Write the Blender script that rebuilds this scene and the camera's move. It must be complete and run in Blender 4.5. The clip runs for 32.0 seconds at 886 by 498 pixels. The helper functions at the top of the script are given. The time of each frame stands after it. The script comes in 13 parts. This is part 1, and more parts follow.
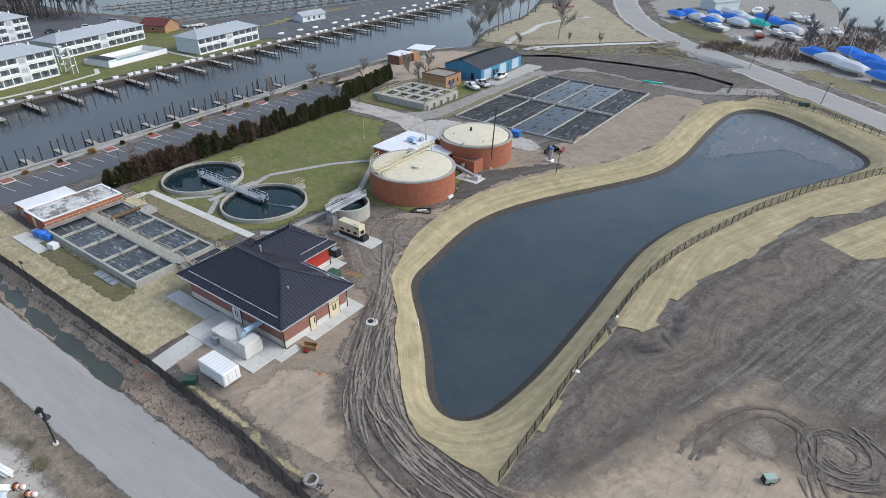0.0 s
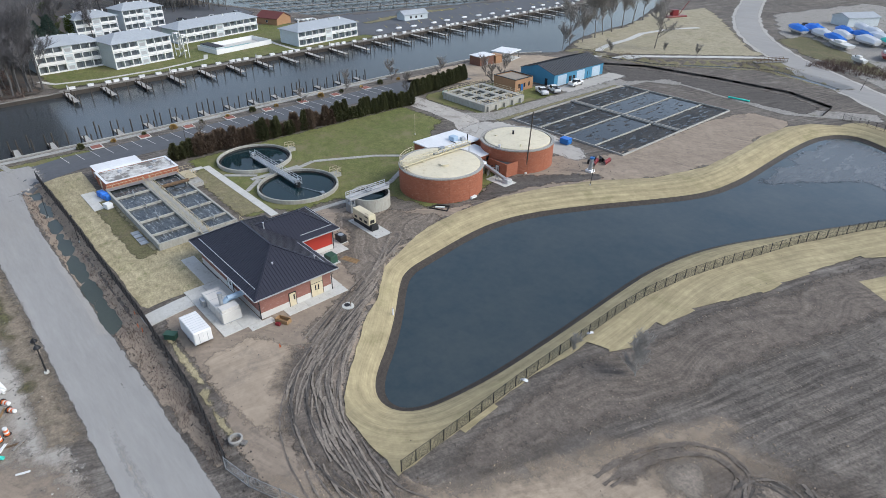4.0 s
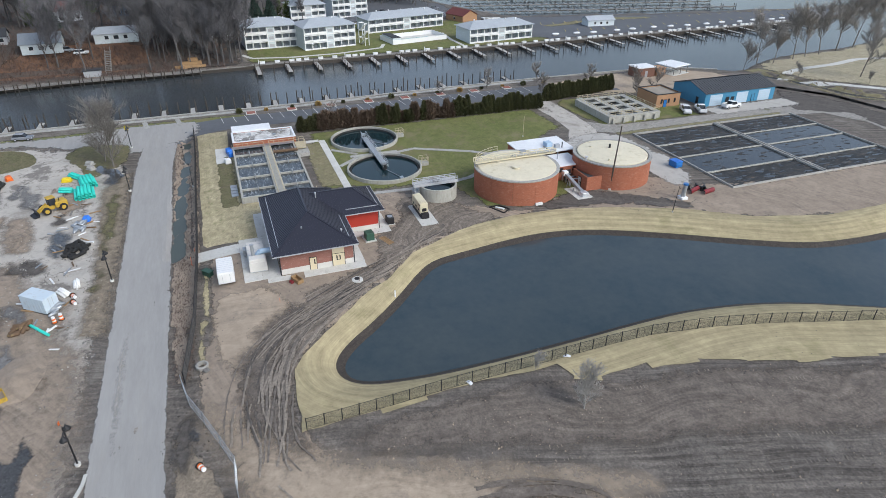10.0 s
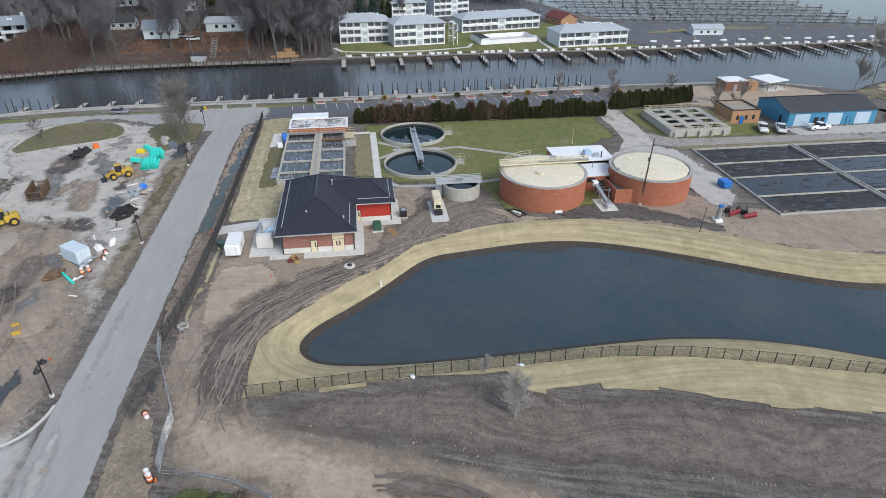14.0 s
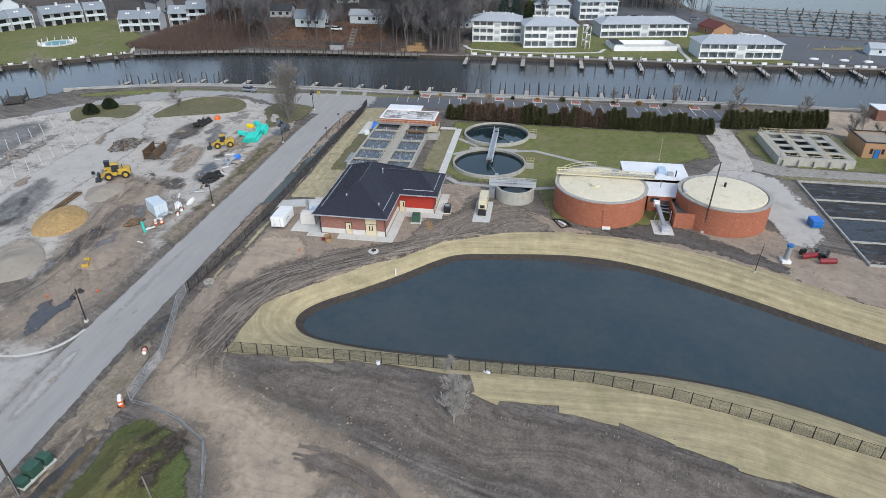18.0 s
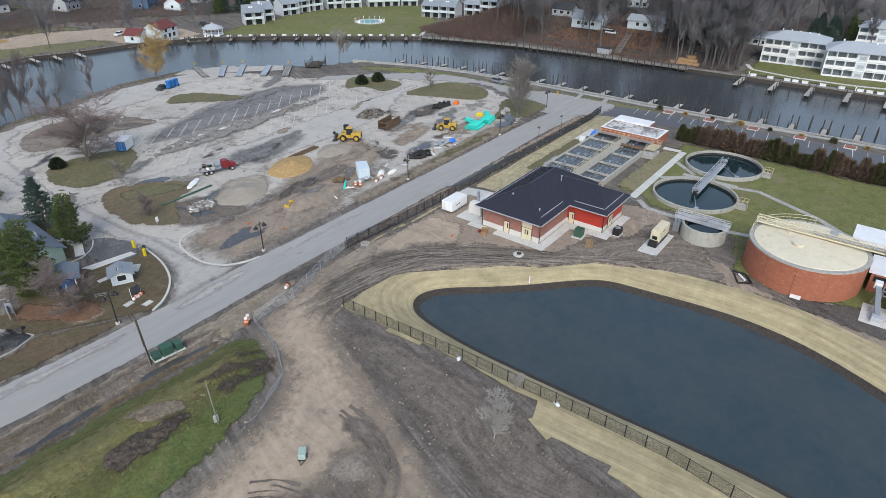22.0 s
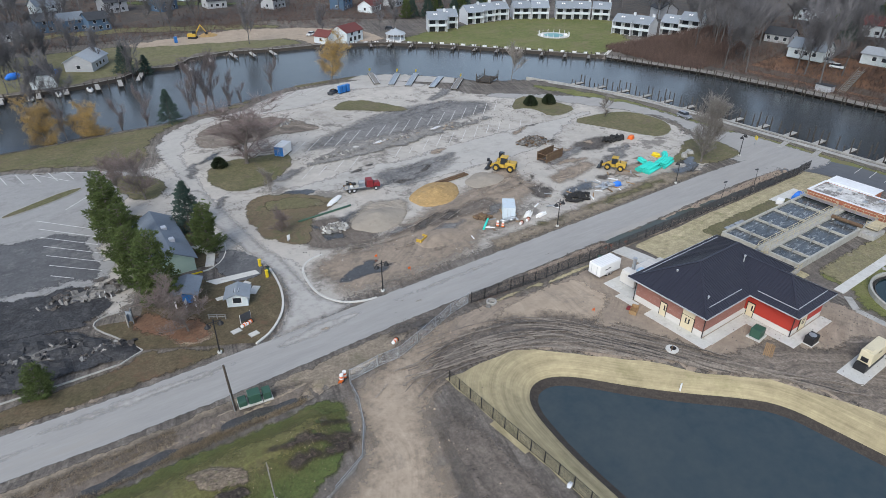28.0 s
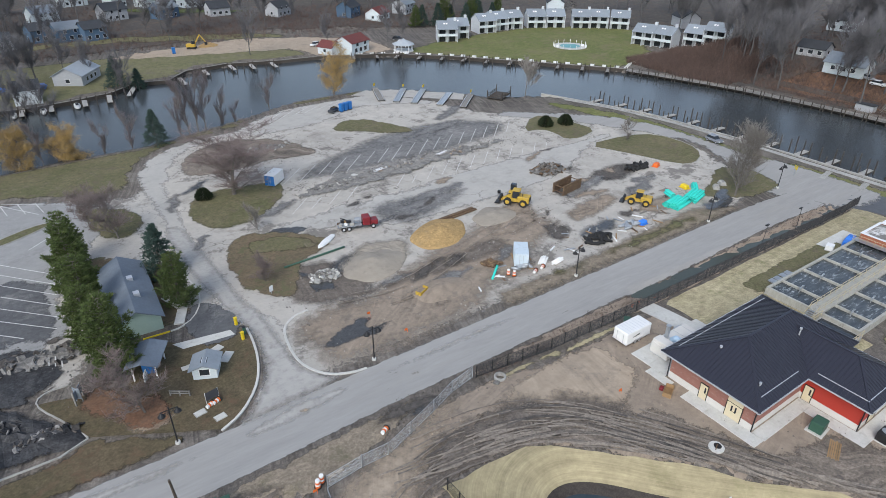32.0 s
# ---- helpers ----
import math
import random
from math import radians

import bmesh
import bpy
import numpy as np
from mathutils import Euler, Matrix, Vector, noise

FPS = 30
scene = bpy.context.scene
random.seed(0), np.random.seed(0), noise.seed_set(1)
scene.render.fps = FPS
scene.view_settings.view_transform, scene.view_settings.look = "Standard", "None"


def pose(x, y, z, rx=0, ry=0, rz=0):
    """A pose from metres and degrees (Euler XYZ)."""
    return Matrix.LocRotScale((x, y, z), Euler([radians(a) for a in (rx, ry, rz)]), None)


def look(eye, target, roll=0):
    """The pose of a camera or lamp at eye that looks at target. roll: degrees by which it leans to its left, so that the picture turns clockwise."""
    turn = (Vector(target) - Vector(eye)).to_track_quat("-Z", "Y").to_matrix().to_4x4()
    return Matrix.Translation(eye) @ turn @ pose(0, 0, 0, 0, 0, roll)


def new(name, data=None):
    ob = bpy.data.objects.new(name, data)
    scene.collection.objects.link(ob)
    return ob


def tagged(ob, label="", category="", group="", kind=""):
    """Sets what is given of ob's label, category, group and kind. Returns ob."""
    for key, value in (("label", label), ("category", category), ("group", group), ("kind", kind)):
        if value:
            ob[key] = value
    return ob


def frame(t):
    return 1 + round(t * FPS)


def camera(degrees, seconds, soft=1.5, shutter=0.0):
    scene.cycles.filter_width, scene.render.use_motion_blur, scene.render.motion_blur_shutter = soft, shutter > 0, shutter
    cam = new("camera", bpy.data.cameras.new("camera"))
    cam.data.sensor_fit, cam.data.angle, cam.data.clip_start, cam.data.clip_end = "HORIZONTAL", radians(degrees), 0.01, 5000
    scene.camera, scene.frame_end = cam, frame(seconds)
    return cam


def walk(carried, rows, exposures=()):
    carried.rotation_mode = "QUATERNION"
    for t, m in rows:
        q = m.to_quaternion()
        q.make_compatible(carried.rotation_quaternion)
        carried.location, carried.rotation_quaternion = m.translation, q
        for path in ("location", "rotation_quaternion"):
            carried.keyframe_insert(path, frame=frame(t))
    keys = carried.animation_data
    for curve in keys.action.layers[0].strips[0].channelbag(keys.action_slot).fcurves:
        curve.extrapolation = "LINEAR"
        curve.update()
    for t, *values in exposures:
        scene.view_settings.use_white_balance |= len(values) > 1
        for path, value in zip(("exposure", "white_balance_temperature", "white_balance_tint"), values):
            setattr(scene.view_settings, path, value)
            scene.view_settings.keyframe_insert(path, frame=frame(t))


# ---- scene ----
cam = camera(71.7, 32.0, 0.8)
METRES, EYE, TILT, LEAN, TURN = 140.8, 51.52, 0.0, 0.0, 36.0
ROWS = [
    (0.0, 0.0, 0.0, 0.0, 0.05, -30.43, -0.09),
    (0.5, 0.0171, -0.0019, -0.0002, 1.95, -30.4, -0.11),
    (1.0, 0.0336, -0.0031, -0.0004, 3.66, -30.39, -0.07),
    (1.5, 0.0496, -0.004, -0.0006, 5.35, -30.37, -0.06),
    (2.0, 0.0669, -0.0043, -0.0006, 6.71, -30.34, -0.07),
    (2.5, 0.0834, -0.004, -0.0008, 7.79, -30.31, -0.13),
    (3.0, 0.1001, -0.0026, -0.0008, 9.27, -30.31, -0.15),
    (3.5, 0.1169, -0.0003, -0.0009, 10.9, -30.24, -0.18),
    (5.5, 0.1851, 0.013, -0.0005, 17.18, -30.15, -0.17),
    (6.0, 0.2009, 0.0168, -0.0006, 18.87, -30.14, -0.18),
    (6.5, 0.2169, 0.0211, -0.0009, 20.9, -30.13, -0.13),
    (7.0, 0.2323, 0.0253, -0.0013, 22.69, -30.1, -0.14),
    (7.5, 0.2475, 0.0295, -0.0019, 24.46, -30.05, -0.18),
    (8.0, 0.2624, 0.035, -0.0019, 26.36, -30.04, -0.18),
    (8.5, 0.2771, 0.0415, -0.002, 28.56, -30.01, -0.18),
    (9.0, 0.2919, 0.0488, -0.002, 30.51, -29.99, -0.16),
    (9.5, 0.306, 0.0564, -0.0018, 32.24, -29.99, -0.19),
    (10.0, 0.3204, 0.0651, -0.002, 33.93, -29.98, -0.18),
    (10.5, 0.3344, 0.0743, -0.0019, 35.45, -29.94, -0.18),
    (11.0, 0.3485, 0.0834, -0.0021, 36.59, -29.92, -0.21),
    (11.5, 0.3625, 0.0931, -0.0019, 37.6, -29.92, -0.19),
    (12.0, 0.3762, 0.1027, -0.0019, 38.46, -29.92, -0.19),
    (12.5, 0.3897, 0.1125, -0.002, 39.71, -29.93, -0.16),
    (13.0, 0.4027, 0.1227, -0.0017, 41.61, -29.94, -0.18),
    (13.5, 0.4163, 0.1341, -0.0019, 43.85, -29.94, -0.17),
    (14.0, 0.4294, 0.1457, -0.0021, 46.19, -29.92, -0.19),
    (14.5, 0.4425, 0.1588, -0.0021, 48.51, -29.91, -0.17),
    (16.5, 0.4919, 0.2185, -0.0028, 54.63, -29.89, -0.17),
    (17.0, 0.503, 0.2338, -0.0027, 56.65, -29.89, -0.16),
    (17.5, 0.5127, 0.2494, -0.0025, 59.25, -29.92, -0.18),
    (18.0, 0.5217, 0.2657, -0.0025, 62.72, -29.93, -0.16),
    (18.5, 0.5292, 0.2831, -0.0028, 66.62, -29.93, -0.14),
    (19.0, 0.5354, 0.3012, -0.0031, 70.32, -29.93, -0.1),
    (19.5, 0.5402, 0.3193, -0.0031, 74.04, -29.94, -0.13),
    (20.0, 0.544, 0.3381, -0.0035, 78.25, -29.94, -0.12),
    (20.5, 0.5463, 0.356, -0.0032, 82.6, -29.97, -0.18),
    (21.0, 0.5476, 0.3747, -0.0029, 86.05, -30.02, -0.2),
    (21.5, 0.5483, 0.3899, -0.003, 88.4, -30.01, -0.29),
    (22.0, 0.5479, 0.4017, -0.0023, 91.16, -30.03, -0.4),
    (22.5, 0.5459, 0.4113, -0.0016, 94.55, -30.06, -0.4),
    (23.0, 0.5429, 0.4178, -0.0014, 97.01, -30.03, -0.43),
    (23.5, 0.5381, 0.4218, -0.001, 99.38, -30.01, -0.51),
    (24.0, 0.5318, 0.4246, -0.0007, 101.55, -29.97, -0.51),
    (24.5, 0.5231, 0.425, -0.0011, 103.34, -29.9, -0.5),
    (25.0, 0.5118, 0.4246, -0.0004, 105.04, -29.9, -0.53),
    (25.5, 0.4995, 0.4232, 0.0008, 106.15, -29.9, -0.56),
    (27.5, 0.4463, 0.4153, 0.0036, 107.98, -29.83, -0.52),
    (28.0, 0.4333, 0.4137, 0.0044, 108.26, -29.82, -0.49),
    (28.5, 0.4205, 0.4116, 0.005, 108.51, -29.79, -0.49),
    (29.0, 0.4076, 0.4095, 0.006, 108.78, -29.78, -0.47),
    (29.5, 0.3944, 0.407, 0.0065, 108.98, -29.75, -0.43),
    (30.0, 0.3815, 0.4034, 0.007, 109.13, -29.74, -0.42),
    (30.5, 0.3682, 0.3999, 0.0074, 109.22, -29.72, -0.42),
    (31.0, 0.3544, 0.396, 0.0078, 109.3, -29.71, -0.42),
    (31.5, 0.3404, 0.3924, 0.0082, 109.39, -29.69, -0.41),
    (32.0, 0.3263, 0.3881, 0.0089, 109.46, -29.68, -0.4),
]
walk(cam, [(t, pose(0, 0, EYE, TILT, LEAN, TURN) @ pose(METRES * x, METRES * y, METRES * z, 90 + pitch, roll, yaw)) for t, x, y, z, yaw, pitch, roll in ROWS], ((0.0, 0.6, 6500, 8), (32.0, 0.6, 6500, 8)))
from mathutils import geometry


# ---- world and light: a bright overcast day ----
world = bpy.data.worlds.new("overcast_sky")
scene.world = world
world.use_nodes = True
wt = world.node_tree
wt.nodes.clear()
sky = wt.nodes.new("ShaderNodeTexSky")
sky.sky_type = "NISHITA"
sky.sun_disc = False
sky.sun_elevation, sky.sun_rotation = radians(40), radians(55)
sky.air_density, sky.dust_density, sky.ozone_density = 1.0, 1.5, 2.0
grey = wt.nodes.new("ShaderNodeHueSaturation")
grey.inputs["Saturation"].default_value = 0.74
bg = wt.nodes.new("ShaderNodeBackground")
bg.inputs["Strength"].default_value = 0.15
wo = wt.nodes.new("ShaderNodeOutputWorld")
cloud = wt.nodes.new("ShaderNodeTexNoise")
cloud.inputs["Scale"].default_value, cloud.inputs["Detail"].default_value = 2.6, 5
cloud_range = wt.nodes.new("ShaderNodeMapRange")
cloud_range.inputs["From Min"].default_value, cloud_range.inputs["From Max"].default_value = 0.3, 0.7
cloud_range.inputs["To Min"].default_value, cloud_range.inputs["To Max"].default_value = 0.72, 1.28
cloud_mul = wt.nodes.new("ShaderNodeVectorMath")
cloud_mul.operation = "SCALE"
wt.links.new(wt.nodes.new("ShaderNodeTexCoord").outputs["Generated"], cloud.inputs["Vector"])
wt.links.new(cloud.outputs["Fac"], cloud_range.inputs["Value"])
wt.links.new(sky.outputs[0], cloud_mul.inputs[0])
wt.links.new(cloud_range.outputs[0], cloud_mul.inputs["Scale"])
wt.links.new(cloud_mul.outputs[0], grey.inputs["Color"])
wt.links.new(grey.outputs[0], bg.inputs["Color"])
wt.links.new(bg.outputs[0], wo.inputs["Surface"])
sun_data = bpy.data.lights.new("sun", "SUN")
sun_data.energy, sun_data.angle, sun_data.color = 1.3, radians(30), (1.0, 0.985, 0.97)
sun = new("sun", sun_data)
sun.matrix_world = look((125, 87, 128), (0, 0, 0))


# ---- materials ----
def surf(name, a, b, big=0.3, fine=6.0, rough=0.85, bump=0.25, metal=0.0, c=None, where="world",
         vary=0.0, stretch=(1, 1, 1), spec=0.3, dist=0.03, mixfine=0.4, island=0.0, sharp=0.5, grit=0.3, d=None, dscale=0.35, dcut=0.55, dmax=0.85, dsoft=0.05):
    """Two colours mixed by a large and a fine noise, stains of a third, and a fine relief."""
    m = bpy.data.materials.new(name)
    m.use_nodes = True
    t = m.node_tree
    n, l = t.nodes, t.links
    p = n["Principled BSDF"]
    p.inputs["Roughness"].default_value = rough
    p.inputs["Metallic"].default_value = metal
    p.inputs["Specular IOR Level"].default_value = spec
    if where == "world":
        vec = n.new("ShaderNodeNewGeometry").outputs["Position"]
    else:
        vec = n.new("ShaderNodeTexCoord").outputs["Object"]
    mp = n.new("ShaderNodeMapping")
    mp.inputs["Scale"].default_value = stretch
    l.new(vec, mp.inputs["Vector"])
    def noise_node(scale, detail, rg=0.6):
        k = n.new("ShaderNodeTexNoise")
        k.inputs["Scale"].default_value, k.inputs["Detail"].default_value = scale, detail
        k.inputs["Roughness"].default_value = rg
        l.new(mp.outputs[0], k.inputs["Vector"])
        return k.outputs["Fac"]
    nb, nf = noise_node(big, 6), noise_node(fine, 4)
    mx = n.new("ShaderNodeMix")
    mx.inputs["Factor"].default_value = mixfine
    l.new(nb, mx.inputs["A"])
    l.new(nf, mx.inputs["B"])
    rp = n.new("ShaderNodeMapRange")
    rp.inputs["From Min"].default_value, rp.inputs["From Max"].default_value = 0.5 - 0.22 * (1.5 - sharp), 0.5 + 0.22 * (1.5 - sharp)
    l.new(mx.outputs["Result"], rp.inputs["Value"])
    col = n.new("ShaderNodeMix")
    col.data_type = "RGBA"
    col.inputs["A"].default_value, col.inputs["B"].default_value = (*a, 1), (*b, 1)
    l.new(rp.outputs[0], col.inputs["Factor"])
    out = col.outputs["Result"]
    if where == "world" and grit:
        nm = noise_node(math.sqrt(big * fine) * 1.3, 8, 0.75)
        rm = n.new("ShaderNodeMapRange")
        rm.inputs["From Min"].default_value, rm.inputs["From Max"].default_value = 0.3, 0.7
        rm.inputs["To Min"].default_value, rm.inputs["To Max"].default_value = 1 - grit, 1 + grit
        l.new(nm, rm.inputs["Value"])
        gm = n.new("ShaderNodeVectorMath")
        gm.operation = "SCALE"
        l.new(out, gm.inputs[0])
        l.new(rm.outputs[0], gm.inputs["Scale"])
        out = gm.outputs[0]
        if fine <= 5.0 and grit >= 0.25:
            nq = noise_node(3.2, 3, 0.8)
            rq = n.new("ShaderNodeMapRange")
            rq.inputs["From Min"].default_value, rq.inputs["From Max"].default_value = 0.34, 0.66
            rq.inputs["To Min"].default_value, rq.inputs["To Max"].default_value = 1 - grit * 0.9, 1 + grit * 0.9
            l.new(nq, rq.inputs["Value"])
            gq = n.new("ShaderNodeVectorMath")
            gq.operation = "SCALE"
            l.new(out, gq.inputs[0])
            l.new(rq.outputs[0], gq.inputs["Scale"])
            out = gq.outputs[0]
    if c:
        ns = noise_node(big * 2.7, 8, 0.75)
        rs = n.new("ShaderNodeMapRange")
        rs.inputs["From Min"].default_value, rs.inputs["From Max"].default_value = 0.54, 0.68
        l.new(ns, rs.inputs["Value"])
        c2 = n.new("ShaderNodeMix")
        c2.data_type = "RGBA"
        c2.inputs["B"].default_value = (*c, 1)
        l.new(rs.outputs[0], c2.inputs["Factor"])
        l.new(out, c2.inputs["A"])
        out = c2.outputs["Result"]
    if d:
        nd = noise_node(dscale, 12, 0.78)
        rd = n.new("ShaderNodeMapRange")
        rd.inputs["From Min"].default_value, rd.inputs["From Max"].default_value = dcut, dcut + dsoft
        rd.inputs["To Max"].default_value = dmax
        l.new(nd, rd.inputs["Value"])
        c3 = n.new("ShaderNodeMix")
        c3.data_type = "RGBA"
        c3.inputs["B"].default_value = (*d, 1)
        l.new(rd.outputs[0], c3.inputs["Factor"])
        l.new(out, c3.inputs["A"])
        out = c3.outputs["Result"]
    if vary or island:
        hv = n.new("ShaderNodeHueSaturation")
        src = n.new("ShaderNodeObjectInfo").outputs["Random"] if vary else n.new("ShaderNodeNewGeometry").outputs["Random Per Island"]
        am = vary or island
        mr = n.new("ShaderNodeMapRange")
        mr.inputs["To Min"].default_value, mr.inputs["To Max"].default_value = 1 - am, 1 + am
        l.new(src, mr.inputs["Value"])
        l.new(mr.outputs[0], hv.inputs["Value"])
        l.new(out, hv.inputs["Color"])
        out = hv.outputs["Color"]
    l.new(out, p.inputs["Base Color"])
    if bump:
        bp = n.new("ShaderNodeBump")
        bp.inputs["Strength"].default_value, bp.inputs["Distance"].default_value = bump, dist
        l.new(mx.outputs["Result"], bp.inputs["Height"])
        l.new(bp.outputs[0], p.inputs["Normal"])
    return m


def cracked(m, scale, dark):
    """Dark cracks over a paving material, along the edges of irregular cells."""
    t = m.node_tree
    n, l = t.nodes, t.links
    p = n["Principled BSDF"]
    old = p.inputs["Base Color"].links[0].from_socket
    pos = n.new("ShaderNodeNewGeometry").outputs["Position"]
    wob = n.new("ShaderNodeTexNoise")
    wob.inputs["Scale"].default_value, wob.inputs["Detail"].default_value = 0.6, 6
    l.new(pos, wob.inputs["Vector"])
    ad = n.new("ShaderNodeVectorMath")
    ad.operation = "MULTIPLY_ADD"
    ad.inputs[1].default_value = (3.0, 3.0, 3.0)
    l.new(wob.outputs["Color"], ad.inputs[0])
    l.new(pos, ad.inputs[2])
    v = n.new("ShaderNodeTexVoronoi")
    v.feature = "DISTANCE_TO_EDGE"
    v.inputs["Scale"].default_value = scale
    l.new(ad.outputs[0], v.inputs["Vector"])
    r = n.new("ShaderNodeMapRange")
    r.inputs["From Min"].default_value, r.inputs["From Max"].default_value = 0.004, 0.016
    r.inputs["To Min"].default_value, r.inputs["To Max"].default_value = 0.75, 0.0
    l.new(v.outputs["Distance"], r.inputs["Value"])
    where = n.new("ShaderNodeTexNoise")
    where.inputs["Scale"].default_value, where.inputs["Detail"].default_value = 0.07, 4
    l.new(pos, where.inputs["Vector"])
    wr = n.new("ShaderNodeMapRange")
    wr.inputs["From Min"].default_value, wr.inputs["From Max"].default_value = 0.5, 0.6
    l.new(where.outputs["Fac"], wr.inputs["Value"])
    both = n.new("ShaderNodeMath")
    both.operation = "MULTIPLY"
    l.new(r.outputs[0], both.inputs[0])
    l.new(wr.outputs[0], both.inputs[1])
    mx = n.new("ShaderNodeMix")
    mx.data_type = "RGBA"
    mx.inputs["B"].default_value = (*dark, 1)
    l.new(both.outputs[0], mx.inputs["Factor"])
    l.new(old, mx.inputs["A"])
    l.new(mx.outputs["Result"], p.inputs["Base Color"])
    return m


def tracked(m, angle, period=1.5, warp=9.0, depth=0.35, cover=0.5):
    """Wavering grooves of wheels, in patches, in one rough direction."""
    t = m.node_tree
    n, l = t.nodes, t.links
    p = n["Principled BSDF"]
    old = p.inputs["Base Color"].links[0].from_socket
    pos = n.new("ShaderNodeNewGeometry").outputs["Position"]
    rot = n.new("ShaderNodeMapping")
    rot.inputs["Rotation"].default_value = (0, 0, radians(angle))
    l.new(pos, rot.inputs["Vector"])
    wob = n.new("ShaderNodeTexNoise")
    wob.inputs["Scale"].default_value, wob.inputs["Detail"].default_value = 0.045, 2
    l.new(pos, wob.inputs["Vector"])
    ad = n.new("ShaderNodeVectorMath")
    ad.operation = "MULTIPLY_ADD"
    ad.inputs[1].default_value = (warp, warp, 0)
    l.new(wob.outputs["Color"], ad.inputs[0])
    l.new(rot.outputs[0], ad.inputs[2])
    sc = n.new("ShaderNodeMapping")
    sc.inputs["Scale"].default_value = (1.0, 0.022, 1.0)
    l.new(ad.outputs[0], sc.inputs["Vector"])
    groove = n.new("ShaderNodeTexNoise")
    groove.inputs["Scale"].default_value, groove.inputs["Detail"].default_value = 1.0 / period, 4
    groove.inputs["Roughness"].default_value = 0.7
    l.new(sc.outputs[0], groove.inputs["Vector"])
    mask = n.new("ShaderNodeTexNoise")
    mask.inputs["Scale"].default_value, mask.inputs["Detail"].default_value = 0.13, 5
    l.new(pos, mask.inputs["Vector"])
    mr = n.new("ShaderNodeMapRange")
    mr.inputs["From Min"].default_value, mr.inputs["From Max"].default_value = 0.62 - 0.3 * cover, 0.72 - 0.3 * cover
    l.new(mask.outputs["Fac"], mr.inputs["Value"])
    gr = n.new("ShaderNodeMapRange")
    gr.inputs["From Min"].default_value, gr.inputs["From Max"].default_value = 0.36, 0.64
    gr.inputs["To Min"].default_value, gr.inputs["To Max"].default_value = -depth, depth * 0.75
    l.new(groove.outputs["Fac"], gr.inputs["Value"])
    mu = n.new("ShaderNodeMath")
    mu.operation = "MULTIPLY_ADD"
    mu.inputs[2].default_value = 1.0
    l.new(mr.outputs[0], mu.inputs[0])
    l.new(gr.outputs[0], mu.inputs[1])
    gm = n.new("ShaderNodeVectorMath")
    gm.operation = "SCALE"
    l.new(old, gm.inputs[0])
    l.new(mu.outputs[0], gm.inputs["Scale"])
    l.new(gm.outputs[0], p.inputs["Base Color"])
    return m


def banded(m, depth=0.17, pitch=1.6):
    """Strips of a blanket laid side by side along a bank: tone changes with the distance from the water."""
    t = m.node_tree
    n, l = t.nodes, t.links
    p = n["Principled BSDF"]
    old = p.inputs["Base Color"].links[0].from_socket
    at = n.new("ShaderNodeAttribute")
    at.attribute_name = "bank"
    pos = n.new("ShaderNodeMapping")
    pos.inputs["Scale"].default_value = (0.04, 0.04, 0.0)
    l.new(n.new("ShaderNodeNewGeometry").outputs["Position"], pos.inputs["Vector"])
    xyz = n.new("ShaderNodeCombineXYZ")
    l.new(at.outputs["Fac"], xyz.inputs["Z"])
    ad = n.new("ShaderNodeVectorMath")
    ad.operation = "ADD"
    l.new(pos.outputs[0], ad.inputs[0])
    l.new(xyz.outputs[0], ad.inputs[1])
    out = old
    for scale, amount in ((pitch, depth), (pitch * 4.5, depth * 0.6)):
        k = n.new("ShaderNodeTexNoise")
        k.inputs["Scale"].default_value, k.inputs["Detail"].default_value = scale, 3
        l.new(ad.outputs[0], k.inputs["Vector"])
        r = n.new("ShaderNodeMapRange")
        r.inputs["From Min"].default_value, r.inputs["From Max"].default_value = 0.34, 0.66
        r.inputs["To Min"].default_value, r.inputs["To Max"].default_value = 1 - amount, 1 + amount * 0.7
        l.new(k.outputs["Fac"], r.inputs["Value"])
        g = n.new("ShaderNodeVectorMath")
        g.operation = "SCALE"
        l.new(out, g.inputs[0])
        l.new(r.outputs[0], g.inputs["Scale"])
        out = g.outputs[0]
    l.new(out, p.inputs["Base Color"])
    return m


def water_mat(name, deep, rough, wave, scale, shallow=None):
    m = surf(name, deep, shallow or deep, big=0.06, fine=scale, rough=rough, bump=wave, spec=0.5, dist=0.02, mixfine=0.3, grit=0.0)
    m.node_tree.nodes["Principled BSDF"].inputs["IOR"].default_value = 1.33
    return m


def glass_mat(name, col):
    m = surf(name, col, tuple(x * 0.7 for x in col), rough=0.08, bump=0.0, spec=0.5, where="object", big=0.8)
    return m


